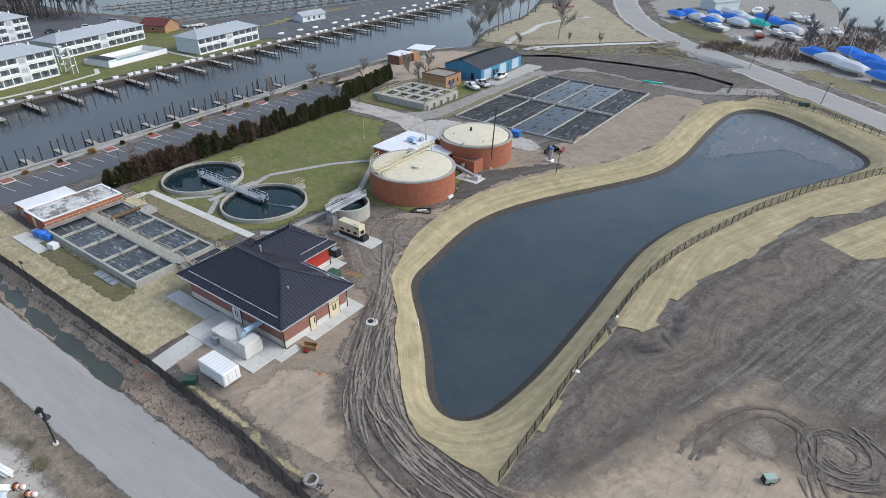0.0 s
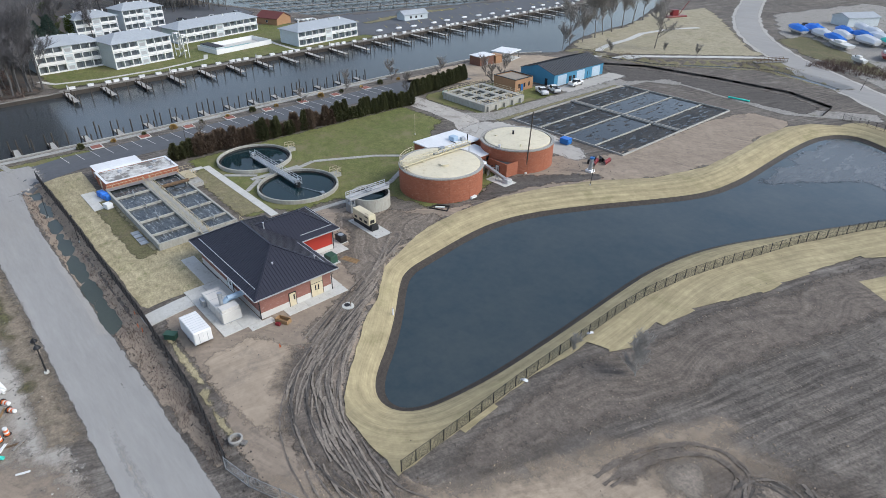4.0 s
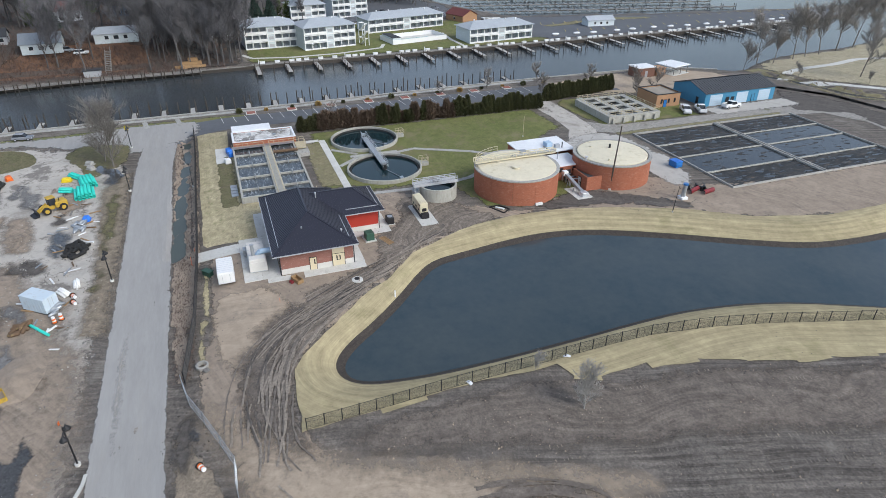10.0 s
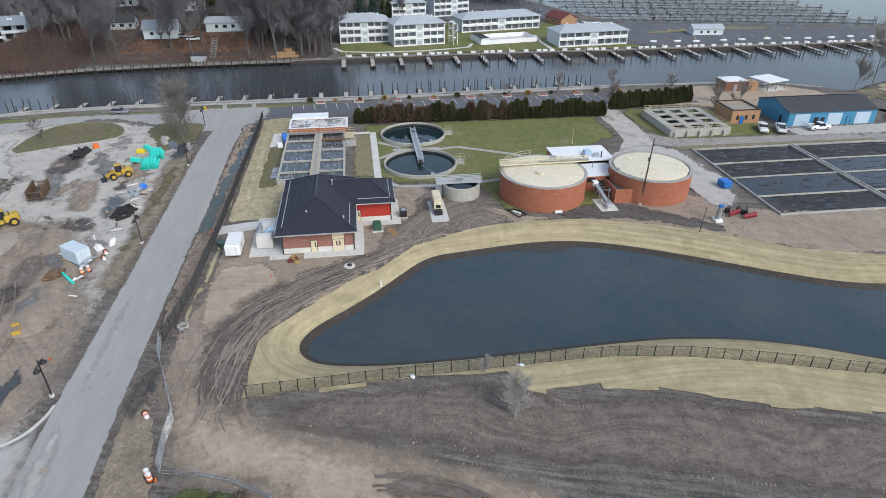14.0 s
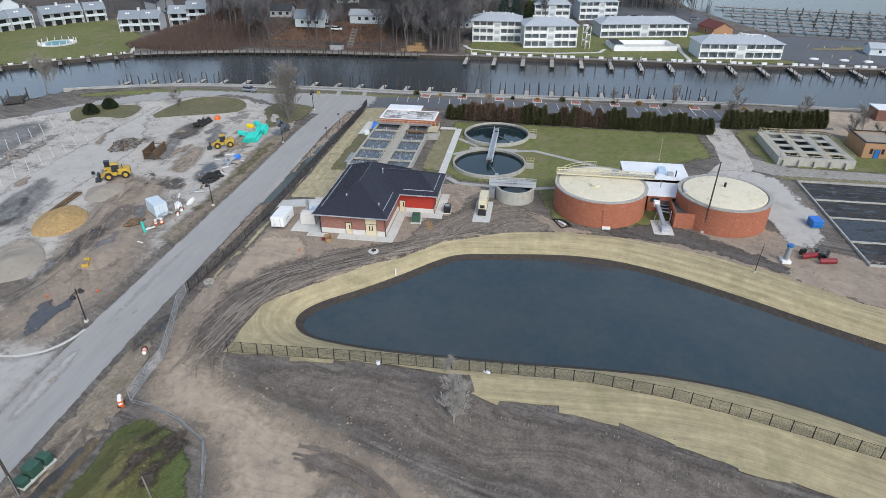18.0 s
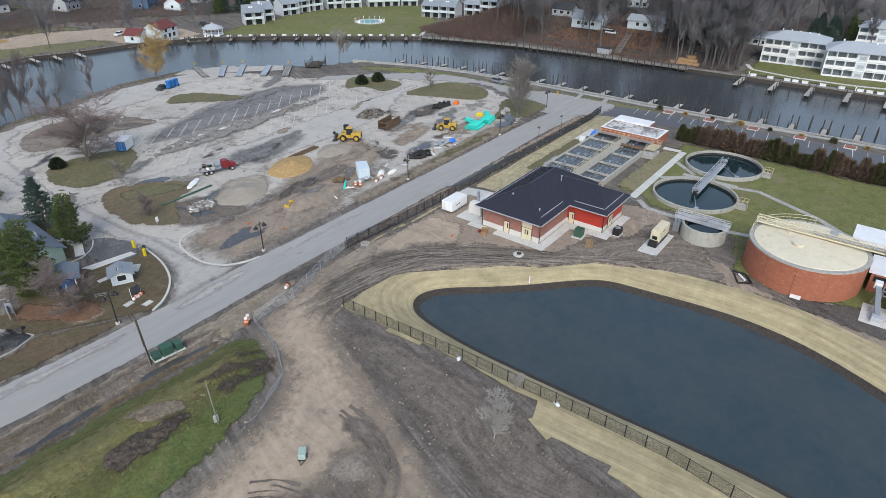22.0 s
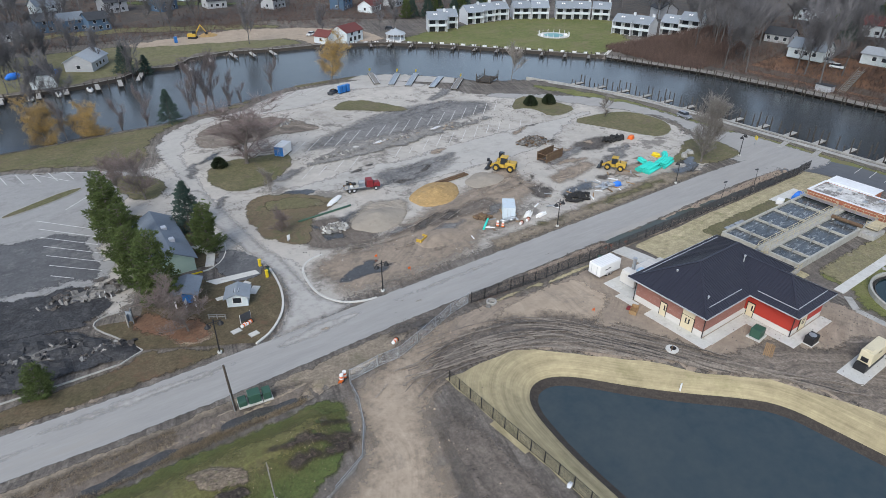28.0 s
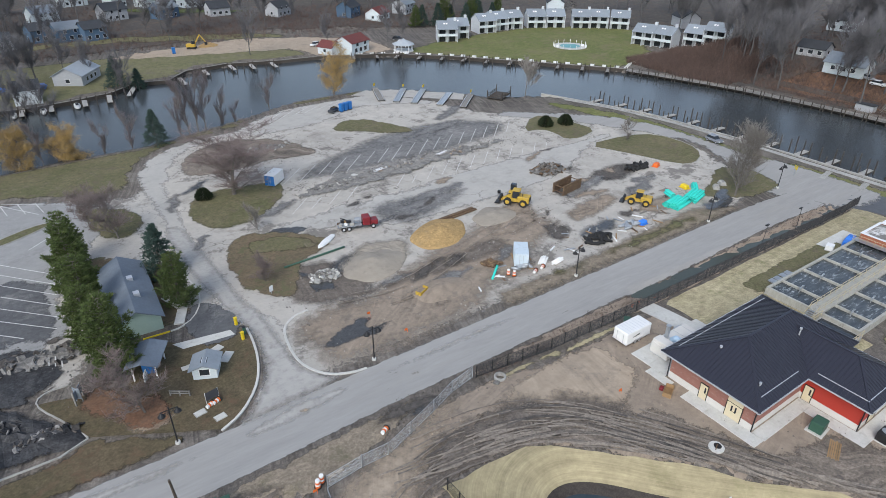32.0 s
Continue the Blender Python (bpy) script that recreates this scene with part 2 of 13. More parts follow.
M = {}
M["road"] = surf("road_asphalt", (0.352, 0.340, 0.323), (0.296, 0.287, 0.274), 0.1, 3.0, 0.9, 0.15, c=(0.33, 0.313, 0.289), stretch=(0.16, 1, 1), grit=0.1)
M["lot"] = cracked(surf("worn_asphalt", (0.52, 0.482, 0.43), (0.35, 0.323, 0.288), 0.045, 1.6, 0.9, 0.2, c=(0.26, 0.236, 0.207), mixfine=0.2, sharp=0.5, grit=0.15, d=(0.15, 0.135, 0.12), dscale=0.1, dcut=0.55, dmax=0.8, dsoft=0.05), 0.16, (0.11, 0.1, 0.09))
M["lot_pale"] = cracked(surf("pale_dusty_asphalt", (0.46, 0.436, 0.40), (0.39, 0.37, 0.34), 0.06, 2.0, 0.9, 0.15, c=(0.335, 0.315, 0.285), sharp=0.2, grit=0.1, d=(0.25, 0.233, 0.211), dscale=0.1, dcut=0.57, dmax=0.6, dsoft=0.1), 0.1, (0.23, 0.215, 0.196))
M["lot_grey"] = cracked(surf("smooth_grey_asphalt", (0.33, 0.325, 0.315), (0.275, 0.27, 0.262), 0.07, 2.0, 0.9, 0.12, c=(0.24, 0.235, 0.225), sharp=0.2, grit=0.1), 0.08, (0.17, 0.165, 0.158))
M["lot_dark"] = cracked(surf("dark_patched_asphalt", (0.135, 0.132, 0.13), (0.25, 0.24, 0.23), 0.1, 2.0, 0.85, 0.2, c=(0.085, 0.083, 0.082), sharp=0.9, d=(0.33, 0.315, 0.29), dscale=0.3, dcut=0.58), 0.2, (0.06, 0.06, 0.06))
M["tar"] = surf("fresh_dark_asphalt", (0.09, 0.095, 0.105), (0.13, 0.135, 0.145), 0.1, 2.0, 0.8, 0.15, grit=0.1)
M["wet"] = surf("wet_ground_puddle", (0.045, 0.045, 0.045), (0.08, 0.078, 0.075), 0.3, 3.0, 0.12, 0.05, spec=0.5)
M["stall"] = surf("worn_white_line", (0.72, 0.72, 0.70), (0.48, 0.47, 0.45), 0.8, 6.0, 0.8, 0.0)
M["concrete"] = surf("pale_concrete", (0.61, 0.60, 0.565), (0.50, 0.49, 0.455), 0.4, 5.0, 0.85, 0.15, c=(0.42, 0.405, 0.365), vary=0.05, grit=0.08)
M["oldcon"] = surf("weathered_concrete", (0.42, 0.41, 0.38), (0.30, 0.29, 0.27), 0.5, 4.0, 0.9, 0.25, c=(0.20, 0.19, 0.17), vary=0.08, grit=0.18)
M["tankcon"] = surf("tank_concrete", (0.43, 0.42, 0.375), (0.33, 0.32, 0.285), 0.6, 4.0, 0.88, 0.25, c=(0.24, 0.23, 0.20), stretch=(1, 1, 0.35), grit=0.18)
M["straw"] = banded(surf("straw_blanket", (0.42, 0.352, 0.215), (0.335, 0.283, 0.166), 0.05, 2.6, 0.95, 0.5, c=(0.285, 0.252, 0.138), dist=0.08, mixfine=0.5, grit=0.2))
M["straw_green"] = tracked(surf("seeded_straw_blanket", (0.43, 0.365, 0.24), (0.31, 0.272, 0.16), 0.15, 2.5, 0.95, 0.4, c=(0.21, 0.205, 0.10)), 90, 2.4, 1.0, 0.18, 0.9)
M["lawn"] = surf("winter_lawn", (0.100, 0.126, 0.034), (0.178, 0.172, 0.068), 0.05, 3.5, 0.95, 0.6, c=(0.205, 0.178, 0.098), dist=0.1, sharp=0.7, d=(0.185, 0.15, 0.088), dscale=0.09, dcut=0.52, dmax=0.75, dsoft=0.1)
M["shore_grass"] = surf("olive_shore_grass", (0.125, 0.128, 0.058), (0.19, 0.168, 0.092), 0.05, 3.5, 0.95, 0.6, c=(0.20, 0.172, 0.112), dist=0.1, sharp=0.6, d=(0.145, 0.125, 0.09), dscale=0.1, dcut=0.55, dmax=0.7, dsoft=0.1)
M["lawn_green"] = surf("green_lawn", (0.060, 0.092, 0.027), (0.105, 0.112, 0.040), 0.08, 3.5, 0.95, 0.6, c=(0.135, 0.118, 0.058), dist=0.1, sharp=0.8)
M["lawn_dry"] = surf("dormant_grass", (0.24, 0.20, 0.125), (0.17, 0.165, 0.08), 0.12, 3.5, 0.95, 0.6, c=(0.16, 0.14, 0.10), dist=0.1, d=(0.26, 0.22, 0.165), dscale=0.4, dcut=0.57)
M["lawn_tan"] = surf("bleached_turf", (0.38, 0.33, 0.24), (0.30, 0.27, 0.18), 0.06, 2.5, 0.95, 0.4, c=(0.22, 0.21, 0.12), dist=0.1)
M["needles"] = surf("pine_needle_litter", (0.17, 0.122, 0.078), (0.125, 0.105, 0.066), 0.2, 5.0, 0.95, 0.5, c=(0.14, 0.135, 0.07), sharp=0.7, d=(0.115, 0.115, 0.058), dscale=0.35, dcut=0.55)
M["litter"] = surf("leaf_litter", (0.105, 0.088, 0.075), (0.066, 0.060, 0.055), 0.06, 1.2, 0.95, 0.6, c=(0.145, 0.095, 0.066), dist=0.2)
M["mud"] = tracked(surf("dark_mud", (0.125, 0.109, 0.096), (0.08, 0.072, 0.065), 0.3, 2.5, 0.9, 0.7, c=(0.055, 0.05, 0.046), dist=0.15), 30, 1.0, 14.0, 0.3, 0.7)
M["mudrim"] = surf("wet_bank_mud", (0.062, 0.050, 0.040), (0.038, 0.032, 0.027), 0.5, 3.0, 0.6, 0.5, dist=0.08)
M["mudflat"] = surf("silty_shallow_bed", (0.075, 0.078, 0.08), (0.048, 0.052, 0.056), 0.16, 1.2, 0.25, 0.1, c=(0.15, 0.15, 0.148), stretch=(1.0, 0.3, 1), spec=0.5, grit=0.2)
M["dirt"] = tracked(surf("tan_dirt", (0.352, 0.283, 0.219), (0.242, 0.195, 0.152), 0.09, 1.5, 0.95, 0.6, c=(0.188, 0.155, 0.127), dist=0.12, sharp=0.3, grit=0.2, d=(0.142, 0.119, 0.101), dscale=0.16, dcut=0.57, dmax=0.6, dsoft=0.14), 60, 0.7, 14.0, 0.17, 0.55)
M["sandy"] = tracked(surf("sandy_ground", (0.425, 0.34, 0.256), (0.335, 0.27, 0.204), 0.07, 1.6, 0.95, 0.5, c=(0.26, 0.217, 0.174), dist=0.1, sharp=0.2, grit=0.16, d=(0.215, 0.182, 0.148), dscale=0.14, dcut=0.58, dmax=0.5, dsoft=0.14), 20, 0.6, 12.0, 0.13, 0.6)
M["gravel"] = surf("gravel", (0.34, 0.32, 0.29), (0.24, 0.225, 0.205), 0.3, 5.0, 0.95, 0.8, c=(0.19, 0.18, 0.17), dist=0.1, d=(0.13, 0.13, 0.08), dscale=0.3, dcut=0.57)
M["rut"] = surf("wheel_rut", (0.145, 0.126, 0.109), (0.195, 0.168, 0.143), 0.6, 4.0, 0.85, 0.8, c=(0.108, 0.094, 0.083), dist=0.1)
M["rut_pale"] = surf("pressed_rut", (0.285, 0.242, 0.198), (0.205, 0.176, 0.147), 0.5, 4.0, 0.9, 0.6, dist=0.1)
M["churn"] = tracked(surf("churned_mud", (0.245, 0.203, 0.164), (0.15, 0.126, 0.104), 0.25, 2.4, 0.92, 0.8, c=(0.102, 0.089, 0.079), dist=0.12, d=(0.30, 0.26, 0.213), dscale=0.35, dcut=0.6), -45, 0.9, 26.0, 0.36, 0.95)
M["damp"] = tracked(surf("damp_brown_soil", (0.188, 0.157, 0.131), (0.131, 0.111, 0.094), 0.1, 1.8, 0.95, 0.8, c=(0.098, 0.084, 0.073), dist=0.14, sharp=0.4, grit=0.3, d=(0.25, 0.214, 0.178), dscale=0.3, dcut=0.6, dmax=0.6, dsoft=0.1), 14, 0.7, 16.0, 0.24, 0.8)
M["olive"] = surf("worn_olive_turf", (0.165, 0.14, 0.08), (0.105, 0.108, 0.05), 0.16, 3.5, 0.95, 0.6, c=(0.135, 0.105, 0.08), dist=0.1, sharp=0.8, d=(0.20, 0.168, 0.125), dscale=0.4, dcut=0.59)
M["mulch"] = surf("bark_mulch", (0.098, 0.076, 0.06), (0.030, 0.025, 0.021), 0.7, 3.5, 0.95, 1.0, c=(0.17, 0.145, 0.10), dist=0.3, grit=0.5, sharp=0.9)
M["drybrush"] = surf("dry_brush_heap", (0.27, 0.215, 0.155), (0.11, 0.085, 0.065), 0.7, 3.5, 0.95, 1.0, c=(0.14, 0.14, 0.06), dist=0.25, grit=0.5)
M["dugup"] = surf("dug_up_black_asphalt", (0.026, 0.026, 0.028), (0.060, 0.060, 0.063), 0.25, 2.0, 0.8, 0.9, c=(0.10, 0.098, 0.096), dist=0.2, grit=0.4, sharp=0.8)
M["dockgrey"] = surf("silvered_dock_boards", (0.43, 0.415, 0.385), (0.33, 0.315, 0.29), 0.6, 4.0, 0.9, 0.1, grit=0.15, vary=0.12)
M["sand"] = surf("orange_sand", (0.43, 0.285, 0.125), (0.345, 0.228, 0.102), 0.3, 4.0, 0.95, 0.6, c=(0.33, 0.235, 0.125), dist=0.1)
M["sandgrey"] = surf("grey_fill_sand", (0.345, 0.302, 0.247), (0.285, 0.25, 0.207), 0.15, 2.0, 0.95, 0.3, c=(0.235, 0.207, 0.174), dist=0.1, grit=0.1)
M["rubble"] = surf("broken_asphalt", (0.20, 0.19, 0.175), (0.11, 0.105, 0.10), 0.9, 4.0, 0.95, 0.5, c=(0.33, 0.31, 0.28), island=0.45)
M["pond"] = water_mat("pond_water", (0.027, 0.048, 0.062), 0.07, 0.03, 0.8, (0.066, 0.079, 0.082))
M["river"] = water_mat("river_water", (0.0446, 0.053, 0.0588), 0.2, 0.22, 0.9, (0.0577, 0.064, 0.0672))
M["ditch"] = water_mat("ditch_water", (0.075, 0.088, 0.074), 0.1, 0.06, 2.0, (0.055, 0.065, 0.055))
M["clear"] = water_mat("settling_tank_water", (0.008, 0.024, 0.030), 0.05, 0.04, 2.0, (0.014, 0.032, 0.036))
M["foam"] = surf("churned_foamy_water", (0.025, 0.030, 0.033), (0.07, 0.078, 0.082), 0.5, 1.6, 0.2, 0.4, c=(0.40, 0.42, 0.42), spec=0.5, mixfine=0.4, dist=0.1, grit=0.2, stretch=(0.5, 1.6, 1), sharp=0.9)
M["pool"] = water_mat("covered_pool", (0.03, 0.22, 0.22), 0.3, 0.05, 2.0, (0.05, 0.28, 0.27))
M["sludge"] = surf("drying_sludge", (0.014, 0.014, 0.014), (0.05, 0.047, 0.043), 0.25, 2.4, 0.55, 1.0, c=(0.135, 0.105, 0.078), dist=0.25, stretch=(1.7, 0.45, 1), sharp=0.95, grit=0.45, d=(0.105, 0.095, 0.085), dscale=0.5, dcut=0.6, dmax=0.7, dsoft=0.06)
M["sludge_wet"] = surf("wet_sludge", (0.020, 0.024, 0.028), (0.036, 0.041, 0.047), 0.2, 2.0, 0.12, 0.1, c=(0.018, 0.018, 0.018), spec=0.5, stretch=(1.6, 0.5, 1))
M["roof"] = surf("dark_standing_seam_steel", (0.040, 0.041, 0.056), (0.047, 0.048, 0.064), 0.3, 3.0, 0.36, 0.02, metal=0.35, spec=0.5, where="object")
M["brick"] = surf("red_brick", (0.31, 0.145, 0.115), (0.25, 0.12, 0.098), 0.5, 9.0, 0.9, 0.2, c=(0.37, 0.25, 0.21), stretch=(1, 1, 3.0), grit=0.1)
M["brickor"] = surf("orange_brick", (0.375, 0.132, 0.075), (0.275, 0.10, 0.06), 0.5, 8.0, 0.88, 0.2, c=(0.44, 0.215, 0.145), stretch=(1, 1, 2.2), grit=0.2)
M["bricktan"] = surf("tan_brick", (0.40, 0.235, 0.135), (0.33, 0.19, 0.11), 0.5, 9.0, 0.9, 0.2, stretch=(1, 1, 3.0), grit=0.1)
M["brickbrown"] = surf("brown_brick", (0.20, 0.10, 0.07), (0.15, 0.08, 0.06), 0.5, 9.0, 0.9, 0.2, stretch=(1, 1, 3.0), grit=0.1)
M["redmetal"] = surf("red_metal_cladding", (0.42, 0.045, 0.03), (0.36, 0.04, 0.028), 0.4, 4.0, 0.5, 0.03, where="object")
M["block"] = surf("pale_masonry_block", (0.66, 0.64, 0.60), (0.55, 0.53, 0.50), 0.5, 6.0, 0.9, 0.2, where="object")
M["white"] = surf("white_paint", (0.80, 0.80, 0.79), (0.70, 0.70, 0.69), 0.3, 4.0, 0.5, 0.04, where="object", vary=0.03)
M["whiteroof"] = surf("white_membrane", (0.80, 0.81, 0.82), (0.66, 0.67, 0.68), 0.25, 2.0, 0.6, 0.05, grit=0.06)
M["dirtyroof"] = surf("stained_white_roof", (0.70, 0.69, 0.67), (0.42, 0.405, 0.385), 0.3, 2.0, 0.8, 0.1, c=(0.14, 0.125, 0.11), grit=0.18, sharp=0.9, d=(0.13, 0.115, 0.10), dscale=0.2, dcut=0.5)
# apartment glass: the sky's pale reflection is put into its base colour
M["aptglass"] = glass_mat("curtained_window_glass", (0.25, 0.28, 0.31))
M["oldtar"] = cracked(surf("dark_old_asphalt", (0.135, 0.136, 0.14), (0.085, 0.086, 0.09), 0.1, 2.0, 0.85, 0.2, c=(0.20, 0.195, 0.19), sharp=0.8, grit=0.2), 0.2, (0.05, 0.05, 0.05))
M["cream"] = surf("cream_paint", (0.66, 0.59, 0.42), (0.58, 0.52, 0.37), 0.3, 3.0, 0.6, 0.06, c=(0.50, 0.44, 0.31), where="object")
M["creamtop"] = surf("cream_tank_cover", (0.70, 0.635, 0.48), (0.62, 0.56, 0.43), 0.25, 2.0, 0.6, 0.08, c=(0.54, 0.47, 0.32), grit=0.06)
M["beige"] = surf("beige_steel", (0.56, 0.48, 0.32), (0.45, 0.38, 0.25), 0.6, 5.0, 0.6, 0.05, where="object")
M["door"] = surf("beige_door_paint", (0.66, 0.57, 0.40), (0.60, 0.52, 0.36), 0.6, 5.0, 0.5, 0.02, where="object")
M["black"] = surf("black_steel", (0.016, 0.016, 0.018), (0.026, 0.026, 0.028), 0.8, 6.0, 0.5, 0.03, where="object")
M["galv"] = surf("galvanised_steel", (0.46, 0.48, 0.50), (0.34, 0.36, 0.38), 0.8, 6.0, 0.42, 0.05, metal=0.6, where="object", vary=0.06)
M["alum"] = surf("aluminium", (0.66, 0.67, 0.69), (0.56, 0.57, 0.59), 0.8, 6.0, 0.4, 0.03, metal=0.5, where="object")
M["bluemetal"] = surf("blue_steel_siding", (0.065, 0.25, 0.40), (0.055, 0.21, 0.35), 0.4, 4.0, 0.5, 0.03, grit=0.06)
M["greyroof"] = surf("dark_grey_roof", (0.075, 0.078, 0.083), (0.055, 0.057, 0.062), 0.3, 3.0, 0.6, 0.1, grit=0.06)
M["shingle"] = surf("grey_shingle", (0.27, 0.30, 0.33), (0.21, 0.24, 0.27), 0.3, 5.0, 0.9, 0.2, vary=0.1, grit=0.1)
M["shingle_lt"] = surf("pale_grey_roof", (0.40, 0.43, 0.46), (0.33, 0.36, 0.39), 0.2, 4.0, 0.85, 0.15, grit=0.1)
M["shingle_red"] = surf("red_shingle", (0.165, 0.052, 0.048), (0.125, 0.045, 0.042), 0.4, 5.0, 0.9, 0.2, grit=0.1)
M["shingle_dk"] = surf("dark_shingle", (0.065, 0.07, 0.078), (0.045, 0.048, 0.055), 0.4, 5.0, 0.9, 0.2, vary=0.2, grit=0.1)
# white siding with the bluish shade of the apartment fronts mixed into its colour
M["sidewhite"] = surf("white_siding", (0.6, 0.655, 0.684), (0.52, 0.57, 0.585), 0.2, 3.0, 0.7, 0.06, stretch=(1, 1, 4), vary=0.05, grit=0.1)
M["sidegrey"] = surf("grey_wood_siding", (0.43, 0.44, 0.45), (0.34, 0.35, 0.37), 0.25, 4.0, 0.85, 0.1, stretch=(1, 1, 4), vary=0.06, grit=0.1)
M["sideblue"] = surf("blue_siding", (0.09, 0.15, 0.23), (0.07, 0.115, 0.18), 0.3, 4.0, 0.8, 0.08, stretch=(1, 1, 4), vary=0.15, grit=0.1)
M["glass"] = glass_mat("dark_window_glass", (0.030, 0.035, 0.042))
M["inner"] = surf("shaded_interior", (0.10, 0.10, 0.105), (0.06, 0.06, 0.065), 0.5, 3.0, 0.8, 0.0)
M["tarp"] = surf("blue_tarpaulin", (0.025, 0.15, 0.60), (0.05, 0.24, 0.74), 0.5, 3.0, 0.45, 0.4, where="object", vary=0.2, dist=0.1)
M["bluepl"] = surf("blue_plastic", (0.03, 0.17, 0.46), (0.025, 0.14, 0.40), 0.5, 4.0, 0.4, 0.05, where="object", vary=0.1)
M["shrink"] = surf("white_shrink_wrap", (0.76, 0.77, 0.78), (0.66, 0.67, 0.69), 0.5, 3.0, 0.4, 0.3, where="object", dist=0.1)
M["hull"] = surf("boat_hull_gelcoat", (0.70, 0.69, 0.66), (0.62, 0.61, 0.58), 0.5, 3.0, 0.3, 0.02, where="object", vary=0.08)
M["hullred"] = surf("dark_red_hull", (0.20, 0.03, 0.025), (0.15, 0.025, 0.02), 0.5, 3.0, 0.35, 0.02, where="object")
M["turq"] = surf("turquoise_pvc_pipe", (0.035, 0.50, 0.42), (0.045, 0.58, 0.49), 0.6, 4.0, 0.4, 0.03, where="object", vary=0.08)
M["yellow"] = surf("machine_yellow", (0.55, 0.36, 0.05), (0.42, 0.28, 0.05), 0.7, 4.0, 0.5, 0.05, where="object", c=(0.28, 0.18, 0.06))
M["signyellow"] = surf("bright_yellow_paint", (0.75, 0.56, 0.02), (0.68, 0.50, 0.03), 0.7, 4.0, 0.5, 0.02, where="object")
M["rubber"] = surf("black_rubber", (0.018, 0.018, 0.018), (0.034, 0.033, 0.032), 0.9, 6.0, 0.85, 0.2, where="object")
M["rust"] = surf("rusty_steel", (0.155, 0.10, 0.06), (0.10, 0.065, 0.045), 0.7, 4.0, 0.85, 0.3, where="object", c=(0.28, 0.20, 0.10))
M["wood"] = surf("weathered_dock_wood", (0.27, 0.255, 0.235), (0.19, 0.18, 0.165), 0.6, 6.0, 0.9, 0.3, vary=0.12, stretch=(1, 1, 1))
M["lumber"] = surf("new_lumber", (0.34, 0.22, 0.11), (0.27, 0.17, 0.09), 0.6, 6.0, 0.85, 0.2, where="object", vary=0.15)
M["piling"] = surf("dark_wood_piling", (0.075, 0.063, 0.052), (0.048, 0.042, 0.037), 0.8, 5.0, 0.9, 0.4, where="object", vary=0.15)
M["pole"] = surf("dark_utility_pole", (0.085, 0.068, 0.055), (0.06, 0.05, 0.042), 0.8, 5.0, 0.9, 0.3, where="object")
M["bark"] = surf("grey_bark", (0.20, 0.178, 0.158), (0.125, 0.11, 0.098), 0.8, 5.0, 0.95, 0.4, where="object", vary=0.15)
M["twig"] = surf("bare_twigs", (0.34, 0.315, 0.285), (0.25, 0.23, 0.21), 0.5, 4.0, 0.95, 0.0, where="object", vary=0.15)
M["twigpurple"] = surf("purple_grey_twigs", (0.20, 0.165, 0.172), (0.145, 0.12, 0.127), 0.5, 4.0, 0.95, 0.0, where="object", vary=0.12)
M["palebark"] = surf("pale_sapling_bark", (0.38, 0.36, 0.335), (0.28, 0.265, 0.245), 0.8, 5.0, 0.9, 0.1, where="object")
M["twigred"] = surf("reddish_twigs", (0.245, 0.188, 0.18), (0.185, 0.142, 0.137), 0.5, 4.0, 0.95, 0.0, where="object", vary=0.12)
# far woods: the grey-blue of distance haze is painted into the twig colour
M["twigwood"] = surf("woodland_twigs", (0.185, 0.180, 0.188), (0.135, 0.132, 0.140), 0.5, 4.0, 0.95, 0.0, where="object", vary=0.25)
M["barkdark"] = surf("dark_wet_bark", (0.135, 0.128, 0.125), (0.088, 0.084, 0.083), 0.8, 5.0, 0.95, 0.4, where="object", vary=0.2)
M["leafrust"] = surf("rust_leaf_litter", (0.20, 0.105, 0.062), (0.13, 0.082, 0.055), 0.2, 2.0, 0.95, 0.6, c=(0.10, 0.08, 0.06), dist=0.2, sharp=0.8)
M["sidepale"] = surf("pale_grey_siding", (0.60, 0.62, 0.64), (0.50, 0.52, 0.54), 0.25, 4.0, 0.85, 0.1, stretch=(1, 1, 4), vary=0.06, grit=0.08)
M["slate"] = surf("slate_blue_shingle", (0.19, 0.225, 0.268), (0.145, 0.172, 0.21), 0.3, 5.0, 0.85, 0.2, grit=0.1)
M["willow"] = surf("golden_willow_twigs", (0.46, 0.31, 0.12), (0.35, 0.24, 0.095), 0.5, 4.0, 0.95, 0.0, where="object", vary=0.12)
M["brush"] = surf("leafless_brush", (0.155, 0.105, 0.088), (0.105, 0.075, 0.064), 0.1, 2.0, 0.95, 0.0, island=0.3)
M["reed"] = surf("dry_reeds", (0.30, 0.24, 0.165), (0.20, 0.16, 0.11), 0.4, 3.0, 0.95, 0.0, island=0.35)
M["paledoor"] = surf("pale_blue_door", (0.46, 0.57, 0.66), (0.40, 0.51, 0.60), 0.4, 3.0, 0.6, 0.05, grit=0.06)
M["mound_turf"] = surf("patchy_mound_turf", (0.128, 0.128, 0.041), (0.182, 0.158, 0.069), 0.07, 3.0, 0.95, 0.7, c=(0.118, 0.095, 0.055), dist=0.12, sharp=0.6, grit=0.34, d=(0.072, 0.098, 0.028), dscale=0.1, dcut=0.55, dmax=0.6, dsoft=0.12)
M["turf_rust"] = surf("brown_worn_turf", (0.13, 0.098, 0.062), (0.084, 0.074, 0.040), 0.12, 3.5, 0.95, 0.6, c=(0.135, 0.083, 0.053), dist=0.1, sharp=0.7, d=(0.155, 0.123, 0.089), dscale=0.2, dcut=0.58, dmax=0.7, dsoft=0.1)
